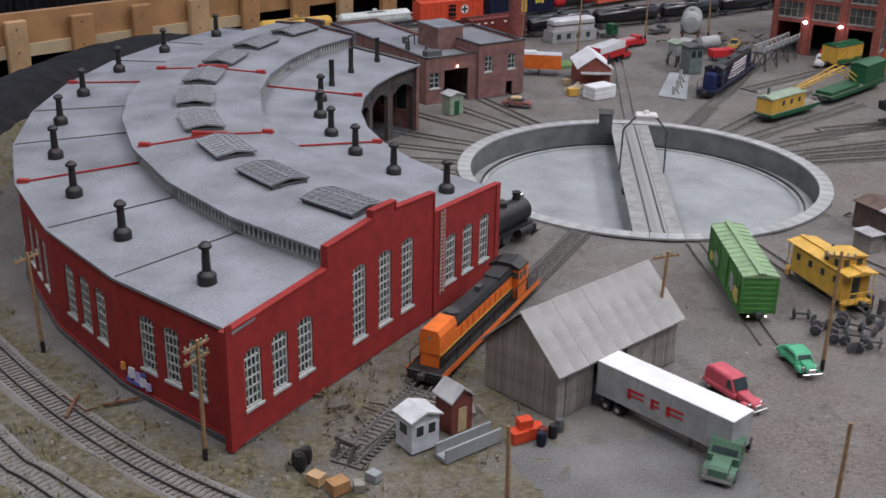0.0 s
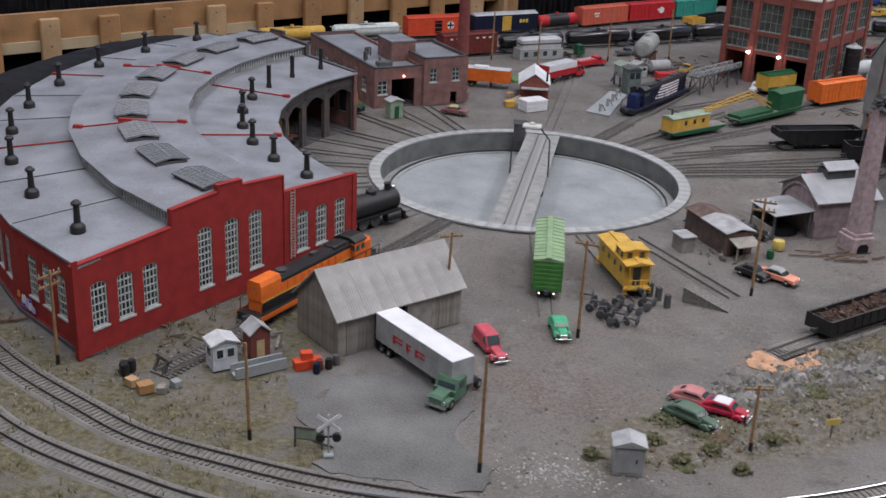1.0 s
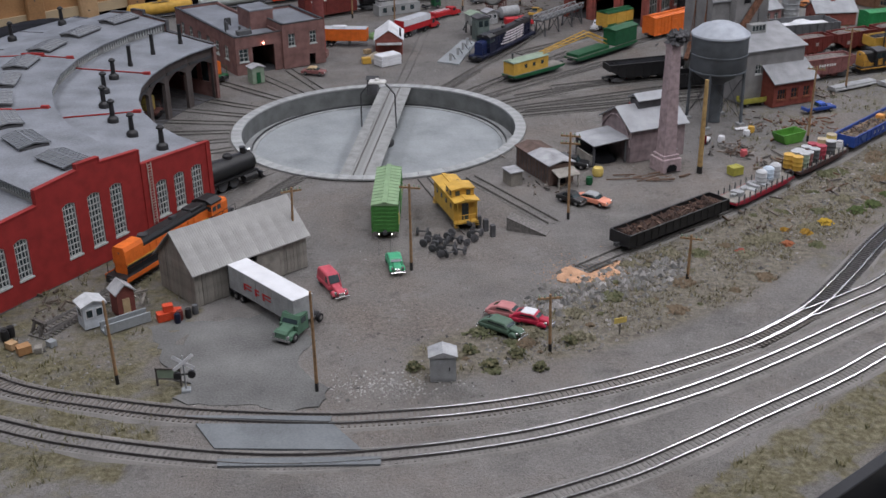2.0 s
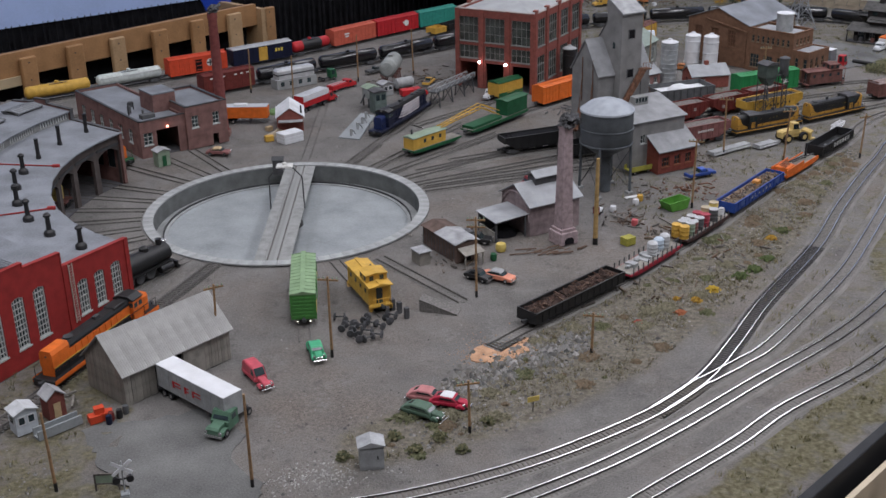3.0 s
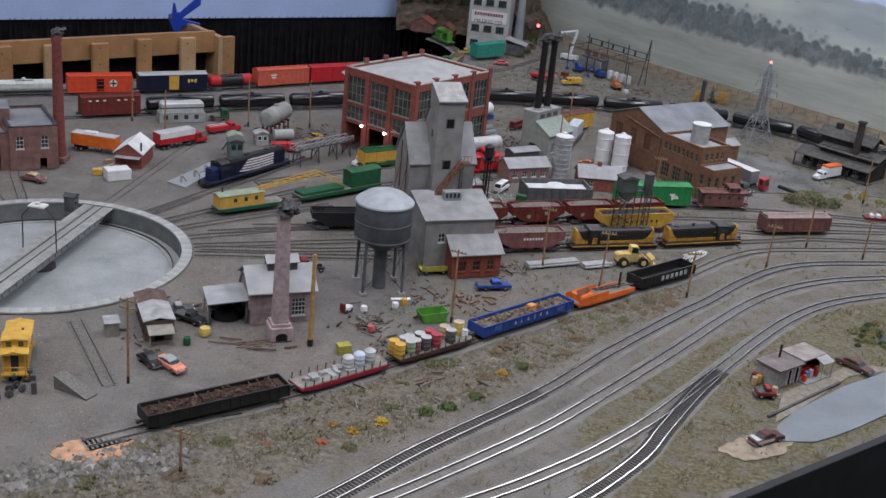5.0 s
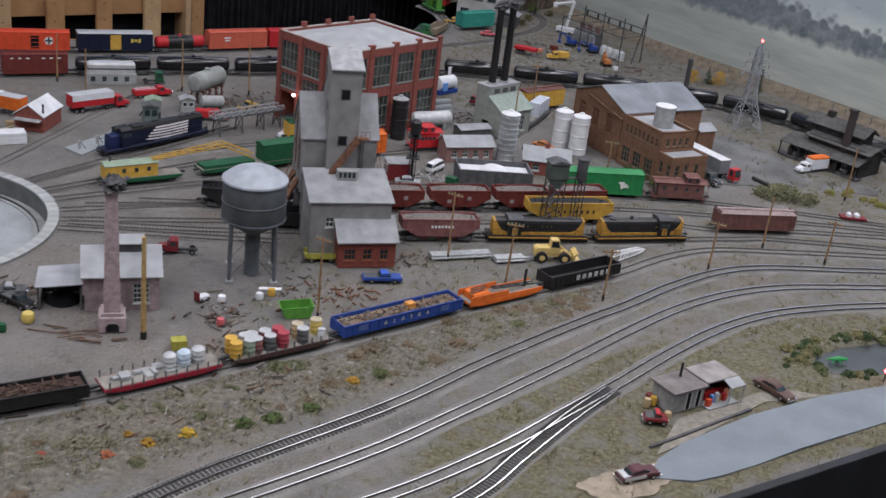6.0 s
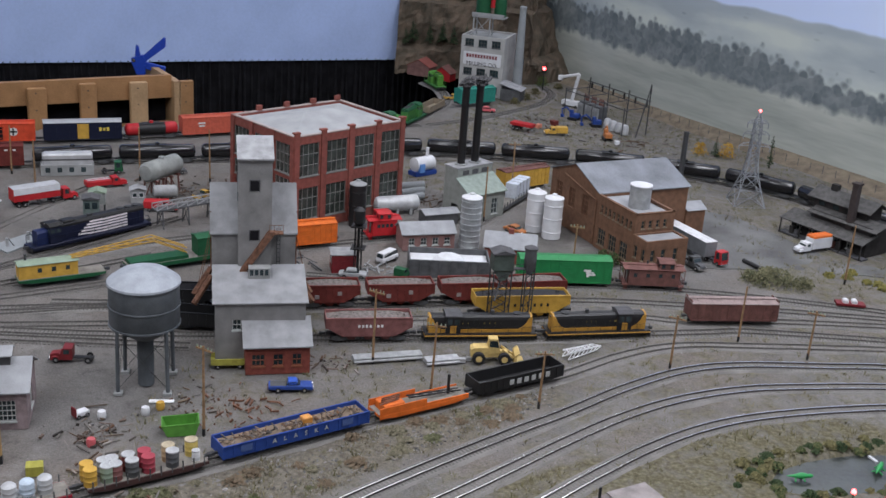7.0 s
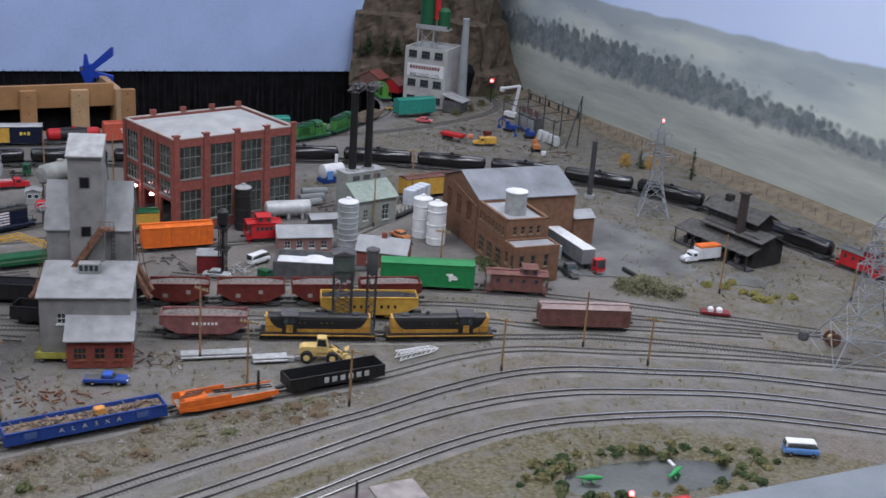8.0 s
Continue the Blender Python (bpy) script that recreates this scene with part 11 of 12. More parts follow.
for s in (-1, 1):
    part("side", Form().prism([(-2.4, 1.7), (2.5, 1.9), (1.9, 0.1), (-1.7, 0.1)], s * 1.35 - 0.08, s * 1.35 + 0.08), GREEN_LIME, dm)
part("bottom", Form().box(-1.7, 1.9, -1.3, 1.3, 0.1, 0.25), GREEN_LIME, dm)
part("end", Form().prism([(-1.7, 0.1), (-2.4, 1.7), (-2.28, 1.7), (-1.58, 0.1)], -1.3, 1.3), GREEN_LIME, dm)
part("end", Form().prism([(1.9, 0.1), (2.5, 1.9), (2.38, 1.9), (1.78, 0.1)], -1.3, 1.3), GREEN_LIME, dm)
auto(113.5, 175.2, 22, BLUE, "bright blue pickup truck with a dark window", "pickup", mat("bright_blue_paint", (0.03, 0.09, 0.42), 0.5), k=1.2)
tl = thing("flat_trailer", 102.2, 179.0, 0, 24, "yellow-green low trailer with board sides", "trailer")
OLIVE = mat("olive_yellow", (0.33, 0.31, 0.06), 0.7)
part("deck", Form().box(-2.6, 2.6, -1.2, 1.2, 0.7, 0.95), OLIVE, tl)
for s in (-1, 1):
    part("side_board", Form().box(-2.6, 2.6, s * 1.2 - 0.06, s * 1.2 + 0.06, 0.95, 1.7), OLIVE, tl)
wheels(tl, (-1.6, 1.6), 0.9)
lorry(80.5, 172.5, 200, MAROON, "dark red flatbed truck behind the boiler house", None, cab_h=2.3)
for k_, (p, q, m) in enumerate((((118.9, 187.2), (128.2, 192.7), GREY), ((129.4, 190.6), (133.9, 193.4), GALV))):
    x, y, L_, a_ = along(p, q)
    b = thing("pipe_stack", x, y, 0, a_, "stack of long grey pipes on the yard", "pipes", "pipe stacks")
    for r_ in range(2):
        for i in range(5 - r_):
            part("pipe", Form().cyl((-0.9 + i * 0.45 + r_ * 0.22, 0.35 + r_ * 0.4), -L_ / 2, L_ / 2, 0.22, axis="x", seg=9), m, b)
for x, y, s in ((134.6, 193.4, 0.5), (135.4, 194.4, 0.4)):
    crate(x, y, s, GALV, "small grey metal box by the pipes", 20)

wl = thing("wheel_loader", 139.0, 195.6, 0, 18, "yellow articulated wheel loader with its bucket down", "wheel loader")
YL = mat("machine_yellow", (0.55, 0.40, 0.15), 0.55)
part("body", Form().prism([(-3.6, 1.0), (-3.6, 2.2), (-3.2, 2.5), (-0.9, 2.6), (-0.9, 1.0)], -0.95, 0.95), YL, wl)
part("front_frame", Form().box(-0.9, 2.2, -0.6, 0.6, 0.9, 1.9, 0.1), YL, wl)
cb = part("cab", Form().prism([(-1.0, 2.4), (-0.9, 4.0), (0.5, 4.0), (0.9, 2.2), (0.9, 1.6), (-1.0, 1.6)], -0.75, 0.75), YL, wl)
part("cab_glass", Form().prism([(-0.8, 2.7), (-0.75, 3.75), (0.4, 3.75), (0.7, 2.6)], -0.78, 0.78), PANE, cb)
part("bucket", Form().prism([(3.2, 0.1), (4.8, 0.1), (4.8, 0.25), (3.6, 0.4), (3.5, 1.5), (4.0, 2.0), (3.8, 2.1), (3.2, 1.6)], -1.5, 1.5), YL, wl)
for s in (-1, 1):
    part("lift_arm", Form().beam((1.2, s * 0.7, 2.3), (3.4, s * 0.7, 0.8), 0.2, 4), YL, wl)
    for x in (-2.4, 1.6):
        w = part("wheel", Form().lathe((x, 1.0), [(0.5, s * 1.3 - 0.42), (0.95, s * 1.3 - 0.4), (1.02, s * 1.3), (0.95, s * 1.3 + 0.4), (0.5, s * 1.3 + 0.42)], 16, "y"), TYRE, wl, smooth=True)
        part("rim", Form().cyl((x, 1.0), s * 1.3 - 0.44, s * 1.3 + 0.44, 0.5, axis="y"), YL, w)
bo = thing("crane_boom_section", 149.7, 200.6, 0, 53, "silver lattice crane boom section lying on the ground", "crane boom")
f = Form()
for s in (-1, 1):
    for z in (0.15, 1.3):
        f.beam((0, s * 0.7, z), (6.5, s * 0.5, 0.15 + (z - 0.15) * 0.6), 0.09, 4)
        f.beam((6.5, s * 0.5, 0.15 + (z - 0.15) * 0.6), (8.2, 0, 0.3), 0.09, 4)
    for i in range(7):
        f.beam((i * 0.93, s * 0.68, 0.15), (i * 0.93 + 0.93, s * 0.65, 1.2 - i * 0.06), 0.07, 4)
        f.beam((i * 0.93, -s * 0.68, 1.25 - i * 0.06), (i * 0.93 + 0.93, s * 0.65, 1.2 - i * 0.06), 0.07, 4)
part("lattice", f, mat("bright_silver", (0.80, 0.81, 0.83), 0.35, metal=0.3), bo)


# ---- behind the turntable ----
auto(17.7, 199.8, -10, OXIDE_PINK, "faded tan and maroon car by the engine house", "sedan", TAN_PAINT)
hut("lamp_hut", 6.9, 194.4, 35, 2.6, 2.4, 3.2, GREEN_PALE, TIN_DULL, "small green-grey lamp hut with a green door", 0.4, GREEN_DARK, False)
semi_trailer((16.2, 223.4), (26.4, 222.6), ORANGE, SILVER, "orange semi trailer with a silver roof", h=2.6)
single("roof_tarp", Form().box(-1.6, 1.6, -0.7, 0.7, 0, 0.35, 0.2), WHITE, 20.2, 223.2, 4.1, label="white folded tarp on the trailer roof", category="tarp")
b = cottage("brick_shed", 29.0, 214.4, 4, 5.8, 8.6, 3.4, 2.0, BRICK_RED, mat("chalk_white_roof", (0.60, 0.61, 0.63), 0.75, scale=40, var=0.12), "small red brick shed with a white gabled roof", along_x=False)
part("lean_roof", Form().prism([(0.3, 2.6), (0.3, 2.75), (5.7, 2.75), (5.7, 2.6)], -1.9, -0.05), TIN_DULL, b)
part("stovepipe", Form().cyl((5.4, 1.0), 2.5, 5.6, 0.2), BLACK, b)
st2 = thing("sheet_stack", 32.2, 207.6, 0, 38, "stack of white wrapped sheets beside the shed", "sheets")
for i in range(3):
    part("sheet", Form().box(-2.5, 2.5, -1.6, 1.6, i * 0.75, i * 0.75 + 0.7, 0.12), WHITE, st2)
pk = thing("plank_heap", 28.4, 212.3, 0, -30, "heap of pale planks beside the shed", "planks")
for i, (x, y, z, a_) in enumerate(((-0.6, 0, 0.15, 2), (0.0, 0.2, 0.15, -3), (0.6, -0.1, 0.15, 4), (-0.3, 0.1, 0.46, -6), (0.35, 0.0, 0.46, 5), (0.0, 0.1, 0.77, 12))):
    part("plank", Form().box(-0.26, 0.26, -2.8, 2.8, -0.14, 0.14, 0.05), mat("pale_plank", (0.42, 0.36, 0.28), 0.85, vary=0.2), pk, at=spot(x, y, z, 0, 0, a_))
crate(27.6, 208.3, 0.9, YELLOW, "yellow machine crate by the white sheets", 20)
crate(27.0, 216.0, 0.7, TAN_PAINT, "tan wooden crate by the brick shed", 45)
v, L = semi_trailer((33.0, 229.2), (38.6, 237.0), RED, SILVER, "red semi trailer with a white top band", h=2.6)
for s in (-1, 1):
    part("white_band", Form().box(-L / 2, L / 2, s * 1.47 - 0.02, s * 1.47 + 0.02, 2.7, 3.95), WHITE, v)
lorry(39.0, 237.7, 54, RED, "red truck tractor coupled to a trailer", None, cab_h=2.6)
pv = thing("low_shop", 30.3, 254.5, 0, 31, "low grey shop with a silver trailer-like body", "shop")
part("wall", Form().box(-5.6, 5.6, -1.8, 1.8, 0, 2.4), CONCRETE, pv)
for i in range(4):
    part("window", Form().box(-4.6 + i * 2.5, -3.6 + i * 2.5, -1.86, -1.78, 0.8, 1.9), PANE, pv)
part("upper_body", Form().box(-5.2, 5.4, -1.5, 1.5, 2.4, 4.9, 0.4), SILVER, pv)
part("upper_stripe", Form().box(-5.25, 5.45, -1.53, 1.53, 3.4, 3.75), GREY_DARK, pv)
single("green_tarp", Form().box(-1.7, 1.7, -1.3, 1.3, 0, 1.1, 0.5), TARP, 27.6, 229.6, turn=20, label="green tarpaulin over a low heap", category="tarp")
lorry(39.0, 259.5, 30, GREEN_DARK, "dark green truck tractor by the shop", None, cab_h=2.7, bonnet=False)
v = lorry(43.4, 250.2, 48, RED, "red fire engine with ladders and white bars", RED, box_len=5.6, box_h=1.0)
for s in (-0.5, 0.5):
    part("ladder_rail", Form().box(-5.4, -0.4, s - 0.06, s + 0.06, 1.9, 2.05), WHITE, v)
auto(51.0, 265.0, 35, GREY_DARK, "dark grey pickup truck parked far off", "pickup")

DULL_TANK = mat("dull_grey_green_tank", (0.25, 0.265, 0.255), 0.6, scale=50, var=0.18)
tk = thing("elevated_oil_tank", 55.0, 250.8, -0.9, 78, "large dull grey oil tank on a timber trestle", "tank")
part("shell", Form().lathe((0, 6.5), [(0.3, -5.5), (1.6, -5.3), (2.1, -4.7), (2.1, 4.7), (1.6, 5.3), (0.3, 5.5)], 22, "x"), DULL_TANK, tk, smooth=True)
part("dome", Form().cyl((0, 0), 8.4, 9.0, 0.6), DULL_TANK, tk)
for x in (-3.6, -1.2, 1.2, 3.6):
    for s in (-1.5, 1.5):
        part("leg", Form().beam((x, s * 1.25, 0), (x, s, 4.8), 0.2, 4), OXIDE_BROWN, tk)
    part("cap_beam", Form().box(x - 0.2, x + 0.2, -2.0, 2.0, 4.3, 4.7), OXIDE_BROWN, tk)
for s in (-1.5, 1.5):
    part("brace", Form().beam((-3.6, s, 0.3), (-1.2, s, 4.3), 0.12, 4).beam((1.2, s, 4.3), (3.6, s, 0.3), 0.12, 4), OXIDE_BROWN, tk)
tt = thing("horizontal_tank", 58.0, 246.5, 0, 30, "small dark grey horizontal tank on cradles", "tank")
part("shell", Form().lathe((0, 2.0), [(0.3, -2.6), (1.3, -2.3), (1.3, 2.3), (0.3, 2.6)], 18, "x"), GREY, tt, smooth=True)
for x in (-1.5, 1.5):
    part("cradle", Form().box(x - 0.2, x + 0.2, -1.2, 1.2, 0, 1.1), TIE, tt)
sh = thing("sand_house", 49.8, 233.4, 0, 28, "dark grey-green sand tower on legs", "sand tower")
part("bin", Form().box(-1.5, 1.5, -1.5, 1.5, 2.2, 4.6, 0.2), DULL_TANK, sh)
part("bin_roof", Form().prism([(-1.8, 4.6), (0, 5.2), (1.8, 4.6)], -1.7, 1.7), GREEN_PALE, sh)
for x in (-1.3, 1.3):
    for y in (-1.3, 1.3):
        part("leg", Form().box(x - 0.15, x + 0.15, y - 0.15, y + 0.15, 0, 2.2), STEEL_DARK, sh)
part("pipe", Form().beam((-1.5, 0, 3.0), (-2.8, 0, 1.0), 0.16, 6), STEEL_DARK, sh)
lorry(60.5, 240.0, 20, RED, "red stake truck by the ash conveyor", RED, box_len=3.6, box_h=1.4)
x, y, L, a_ = along((64.3, 229.5), (74.6, 243.6))
cv = thing("ash_conveyor", x, y, 0, a_, "grey steel conveyor on lattice trestles", "conveyor")
part("deck", Form().box(-L / 2, L / 2, -1.1, 1.1, 3.6, 3.9), GREY_DARK, cv)
for s in (-1, 1):
    f = Form().box(-L / 2, L / 2, s * 1.1 - 0.1, s * 1.1 + 0.1, 4.8, 5.0)
    for i in range(9):
        u = -L / 2 + L * i / 8
        f.beam((u, s * 1.1, 3.9), (u, s * 1.1, 4.8), 0.1, 4)
        if i < 8:
            f.beam((u, s * 1.1, 3.9), (u + L / 8, s * 1.1, 4.8), 0.08, 4)
    part("side_truss", f, GREY, cv)
for u in (-L / 2 + 1.2, -2, 3.5, L / 2 - 1.0):
    f = Form()
    for s in (-1, 1):
        f.beam((u, s * 1.4, 0), (u, s * 1.0, 3.6), 0.16, 4)
        f.beam((u, s * 1.4, 0), (u, -s * 1.0, 3.6), 0.1, 4)
    part("trestle_leg", f, GREY_DARK, cv)
lorry(79.2, 237.0, 235, WHITE, "white truck cab with a red box body", RED, box_len=4.6, box_h=2.2)
pc, L = boxcar((78.8, 233.4), (85.8, 239.2), YELLOW, "yellow and green wooden camp car", roof=GREEN_DARK, h=3.2)
for s in (-1, 1):
    part("green_sill", Form().box(-L / 2, L / 2, s * 1.9 - 0.02, s * 1.9 + 0.02, 1.2, 2.1), GREEN_DARK, pc)
boxcar((88.5, 226.5), (99.5, 235.7), ORANGE, "orange boxcar beside the brick factory", h=3.7)
track([(60, 215.5), (79, 232.6), (87.6, 239.6)], "dusty track under the camp car", shiny=False, dusty=True)
track([(72, 212), (88.5, 226.5), (99.5, 235.7), (112, 246.5)], "dusty track under an orange boxcar", shiny=False, dusty=True)
single("service_pad", Form().prism([(42.6, 208.4), (47.2, 206.2), (50.6, 224.0), (47.4, 226.5)], -0.1, 0.32, "z"), CONC_LIGHT, label="pale concrete service pad beside the track", category="pad", kind="structure")
for x, y in ((45.4, 209), (46.8, 213.5), (47.8, 217.6), (48.6, 221.5)):
    fr = thing("fuel_rack", x, y, 0.3, 20, "small grey fuelling post with a hose", "fuel post", "fuelling posts")
    part("post", Form().box(-0.25, 0.25, -0.25, 0.25, 0, 1.6), GREY, fr)
    part("hose", Form().beam((0.2, 0, 1.5), (1.1, 0.2, 0.1), 0.08, 5), BLACK, fr)
hut("foreman_shack", 53.4, 243.2, 30, 3.0, 2.6, 2.8, CONCRETE, TIN_DULL, "small grey foreman shack with windows", 0.5, None, True)
junk(60, 252, 3.5, 2.5, 50, 61, "parts and scrap heaped near the oil tank", None, (0.2, 0.9))
auto(64.5, 251.5, 70, YELLOW, "small yellow service truck by the tank", "pickup")

# ---- between the factory and the brewery ----
ht = thing("horizontal_tank", 105.0, 259.0, 0, 36, "long dull silver horizontal tank on cradles", "tank")
part("shell", Form().lathe((0, 2.3), [(0.3, -5.2), (1.2, -5.0), (1.65, -4.6), (1.65, 4.6), (1.2, 5.0), (0.3, 5.2)], 20, "x"), SILVER, ht, smooth=True)
for x in (-3, 0, 3):
    part("cradle", Form().box(x - 0.25, x + 0.25, -1.5, 1.5, 0, 1.3), CONCRETE, ht)
caboose((103.6, 240.4), (110.0, 245.1), RED, "bright red short caboose with a black frame", cup=0.0, roof=RED)
hut("maroon_hut", 105.1, 223.3, 25, 4.4, 3.8, 3.5, MAROON, TIN_DULL, "maroon box hut with a flat tin roof", 0, MAROON, True)
auto(111.5, 230.7, 70, WHITE, "white panel van in the yard", "van")
auto(108.0, 220.5, 15, GREY, "grey sedan beside the hopper cars", "sedan")
lorry(116.0, 222.6, 75, GREEN_DARK, "small dark green tractor truck", None, cab_h=2.0)
fc, L = flatcar((124.9, 267.5), (128.7, 285.0), GREY_DARK, "dark flat car with a pale wrapped load")
part("wrapped_load", Form().box(-0.5, L / 2 - 1.2, -1.4, 1.4, 1.55, 5.0, 0.12), mat("pale_wrap", (0.50, 0.54, 0.60), 0.6), fc, "pale grey wrapped crates")
for i in range(3):
    part("strap", Form().box(1.2 + i * 2.0, 1.4 + i * 2.0, -1.45, 1.45, 1.55, 5.04), GREY, fc)
track([(122.5, 256), (124.9, 267.5), (128.7, 285), (130, 296)], "short dusty track behind the silos", shiny=False, dusty=True)
boxcar((122.5, 283.5), (131.5, 294.2), YELLOW, "yellow boxcar by the boiler house stacks", roof=OXIDE_BROWN, h=3.9)
auto(131.2, 257.6, -30, mat("burnt_orange", (0.40, 0.15, 0.05), 0.55), "burnt orange car beside the white silos", "sedan")
auto(112.2, 285.0, 60, MAROON, "dark maroon van near the factory corner", "van")
wd = thing("white_boiler_unit", 102.6, 290.6, 0, 55, "white and blue boiler unit with pipes", "boiler unit")
part("drum", Form().lathe((0, 2.6), [(0.4, -3.0), (1.7, -2.7), (1.7, 2.7), (0.4, 3.0)], 18, "x"), WHITE, wd, smooth=True)
part("skid", Form().box(-3.2, 3.2, -1.5, 1.5, 0, 1.0), BLUE, wd)
part("stack_pipe", Form().cyl((1.2, 0), 4.0, 6.4, 0.4), WHITE, wd)
part("control_box", Form().box(-2.4, -0.9, -2.0, -1.2, 1.0, 3.0), BLUE_SKY, wd)
for i, (x, y) in enumerate(((103.5, 277.5), (104.8, 273.0), (106.0, 268.8))):
    p = thing("pipe_section", x, y, 0, 40 + 8 * i, "pale concrete pipe section lying on dirt", "pipe", "pipe sections")
    part("barrel", Form().cyl((0, 0.9), -3.0, 3.0, 0.85, axis="x"), CONC_LIGHT, p)
junk(112, 269, 3.0, 3.4, 60, 62, "dark greenish scrap by the grey boiler house", None, (0.2, 0.8))
junk(121, 275, 2.6, 3.6, 40, 63, "scrap heap beside the flat car", None, (0.2, 0.8))
junk(96.5, 224, 3.0, 2.0, 16, 64, "long grey pipes beside the maroon hut", GREY_DARK, (0.8, 1.8))
junk(112, 225.6, 3.2, 1.6, 26, 65, "stored grey pipes and fittings in the yard", GREY, (0.3, 1.2))

# ---- the lot beside the brewery and the depot ----
semi_trailer((160.9, 267.8), (170.8, 256.0), mat("dull_aluminium", (0.20, 0.212, 0.225), 0.5, metal=0.2, scale=60), mat("white_trailer_roof", (0.60, 0.61, 0.62), 0.5), "silver semi trailer with a white roof", h=3.0, legs=False)
lorry(172.4, 256.0, -44, RED, "bright red cab-over truck tractor", None, cab_h=3.0, bonnet=False)
lorry(167.4, 252.4, -46, GREY_DARK, "dark grey truck tractor without a trailer", None, cab_h=2.4)
semi_trailer((157.0, 263.6), (164.2, 255.4), mat("pale_blue_grey_panel", (0.27, 0.31, 0.33), 0.6), mat("white_trailer_roof", (0.60, 0.61, 0.62), 0.5), "short pale blue-grey trailer against the brewery", h=2.7)
v = lorry(190.6, 272.0, 221, WHITE, "white delivery truck with an orange box top", WHITE, box_len=5.6, box_h=2.3)
part("box_roof", Form().box(-5.55, -0.2, -1.13, 1.13, 3.05, 3.5, 0.1), ORANGE, v, "orange box roof")
single("culvert_pipe", Form().beam((177.5, 259.2, 0.5), (185.4, 250.9, 0.5), 0.45, 8), BLACK, label="long black pipe lying by the lot", category="pipe")
lattice_tower(221.7, 235.2, 26, 7.0, "silver lattice transmission tower without a lamp", False)
sp = thing("cable_spool", 216.7, 238.0, 0, 30, "rusty brown empty cable spool on its rims", "spool")
for s in (-1, 1):
    part("flange", Form().cyl((0, 1.2), s * 0.9 - 0.1, s * 0.9 + 0.1, 1.2, axis="y", seg=18), RUST, sp)
part("core", Form().cyl((0, 1.2), -0.9, 0.9, 0.5, axis="y"), TAN_PAINT, sp)
single("canvas_sack", Form().lathe((0, 0), [(0.8, 0), (1.0, 0.6), (0.7, 1.5), (0.2, 1.8)], 10), GREY_DARK, 212.0, 238.4, label="dark canvas covered drum by the line", category="sack", smooth=True)
bx2 = thing("speeder_trailer", 196.5, 243.0, 0, 10, "low maroon track trailer with pale loads", "trailer")
part("deck", Form().box(-2.6, 2.6, -1.0, 1.0, 0.4, 0.8), MAROON, bx2)
for s in (-0.9, 0.7):
    part("load", Form().box(s - 0.5, s + 0.5, -0.7, 0.7, 0.8, 1.5, 0.2), WHITE, bx2)

# ---- the front corner with its roadside shack ----
auto(211.3, 194.5, 14, BLUE_SKY, "light blue camper van with a white top", "van", WHITE)
auto(196.3, 171.8, 38, RED, "red van on the blue-grey road", "van")
for x, y, t in ((195.1, 182.6, 70), (184.4, 176.6, 20)):
    single("toy_lizard", Form().lathe((0, 0.35), [(0.05, -1.8), (0.2, -0.9), (0.45, 0.2), (0.35, 0.9), (0.25, 1.1), (0.3, 1.5), (0.08, 1.9)], 10, "x").beam((0.3, 0, 0.3), (0.6, 0.7, -0.1), 0.12, 5).beam((0.3, 0, 0.3), (0.6, -0.7, -0.1), 0.12, 5).beam((-0.5, 0, 0.3), (-0.8, 0.7, -0.1), 0.12, 5).beam((-0.5, 0, 0.3), (-0.8, -0.7, -0.1), 0.12, 5), mat("toy_green", (0.03, 0.28, 0.08), 0.4), x, y, -0.4, t, label="bright green plastic toy lizard at the water", category="toy", group="toy lizards", smooth=True)
single("white_plank", Form().box(-0.2, 0.2, -0.8, 0.8, 0, 0.2), WHITE, 194.4, 184.2, 0.2, 35, label="small white plank at the pond's edge", category="plank")
rs = thing("roadside_shack", 159.0, 150.3, 0, 43, "grey roadside shack with an open stall and awning", "shack")
SHW = mat("grey_shack_boards", (0.24, 0.24, 0.235), 0.85, scale=90, var=0.2)
part("wall", Form().box(0, 5.8, 0, 4.0, 0, 3.2), SHW, rs)
part("stall_back", Form().box(5.8, 11.4, 3.6, 4.0, 0, 3.4), OXIDE, rs)
part("stall_side", Form().box(11.1, 11.4, 0.4, 3.6, 0, 3.4), OXIDE, rs)
part("stall_floor", Form().box(5.8, 11.4, -1.5, 3.6, 0, 0.2), CONCRETE, rs)
part("counter", Form().box(6.8, 10.8, 0.6, 1.2, 0.2, 1.4), RED, rs)
part("roof", Form().box(-0.4, 5.9, -0.5, 4.3, 3.2, 3.42), mat("mauve_felt_roof", (0.17, 0.148, 0.145), 0.9, scale=50, var=0.2), rs)
part("roof", Form().box(5.9, 11.7, -0.2, 4.3, 3.45, 3.67), mat("pale_felt_roof", (0.25, 0.225, 0.22), 0.9, scale=50, var=0.2), rs)
part("awning", Form().prism([(-0.2, 3.4), (-1.8, 2.9), (-1.8, 3.0), (-0.2, 3.55)], 9.0, 11.8, "x"), ROOF_LIGHT, rs)
for x in (9.1, 11.7):
    part("awning_post", Form().box(x - 0.06, x + 0.06, -1.75, -1.63, 0, 2.95), GALV, rs)
part("stovepipe", Form().cyl((3.8, 3.0), 3.4, 5.6, 0.18), BLACK, rs)
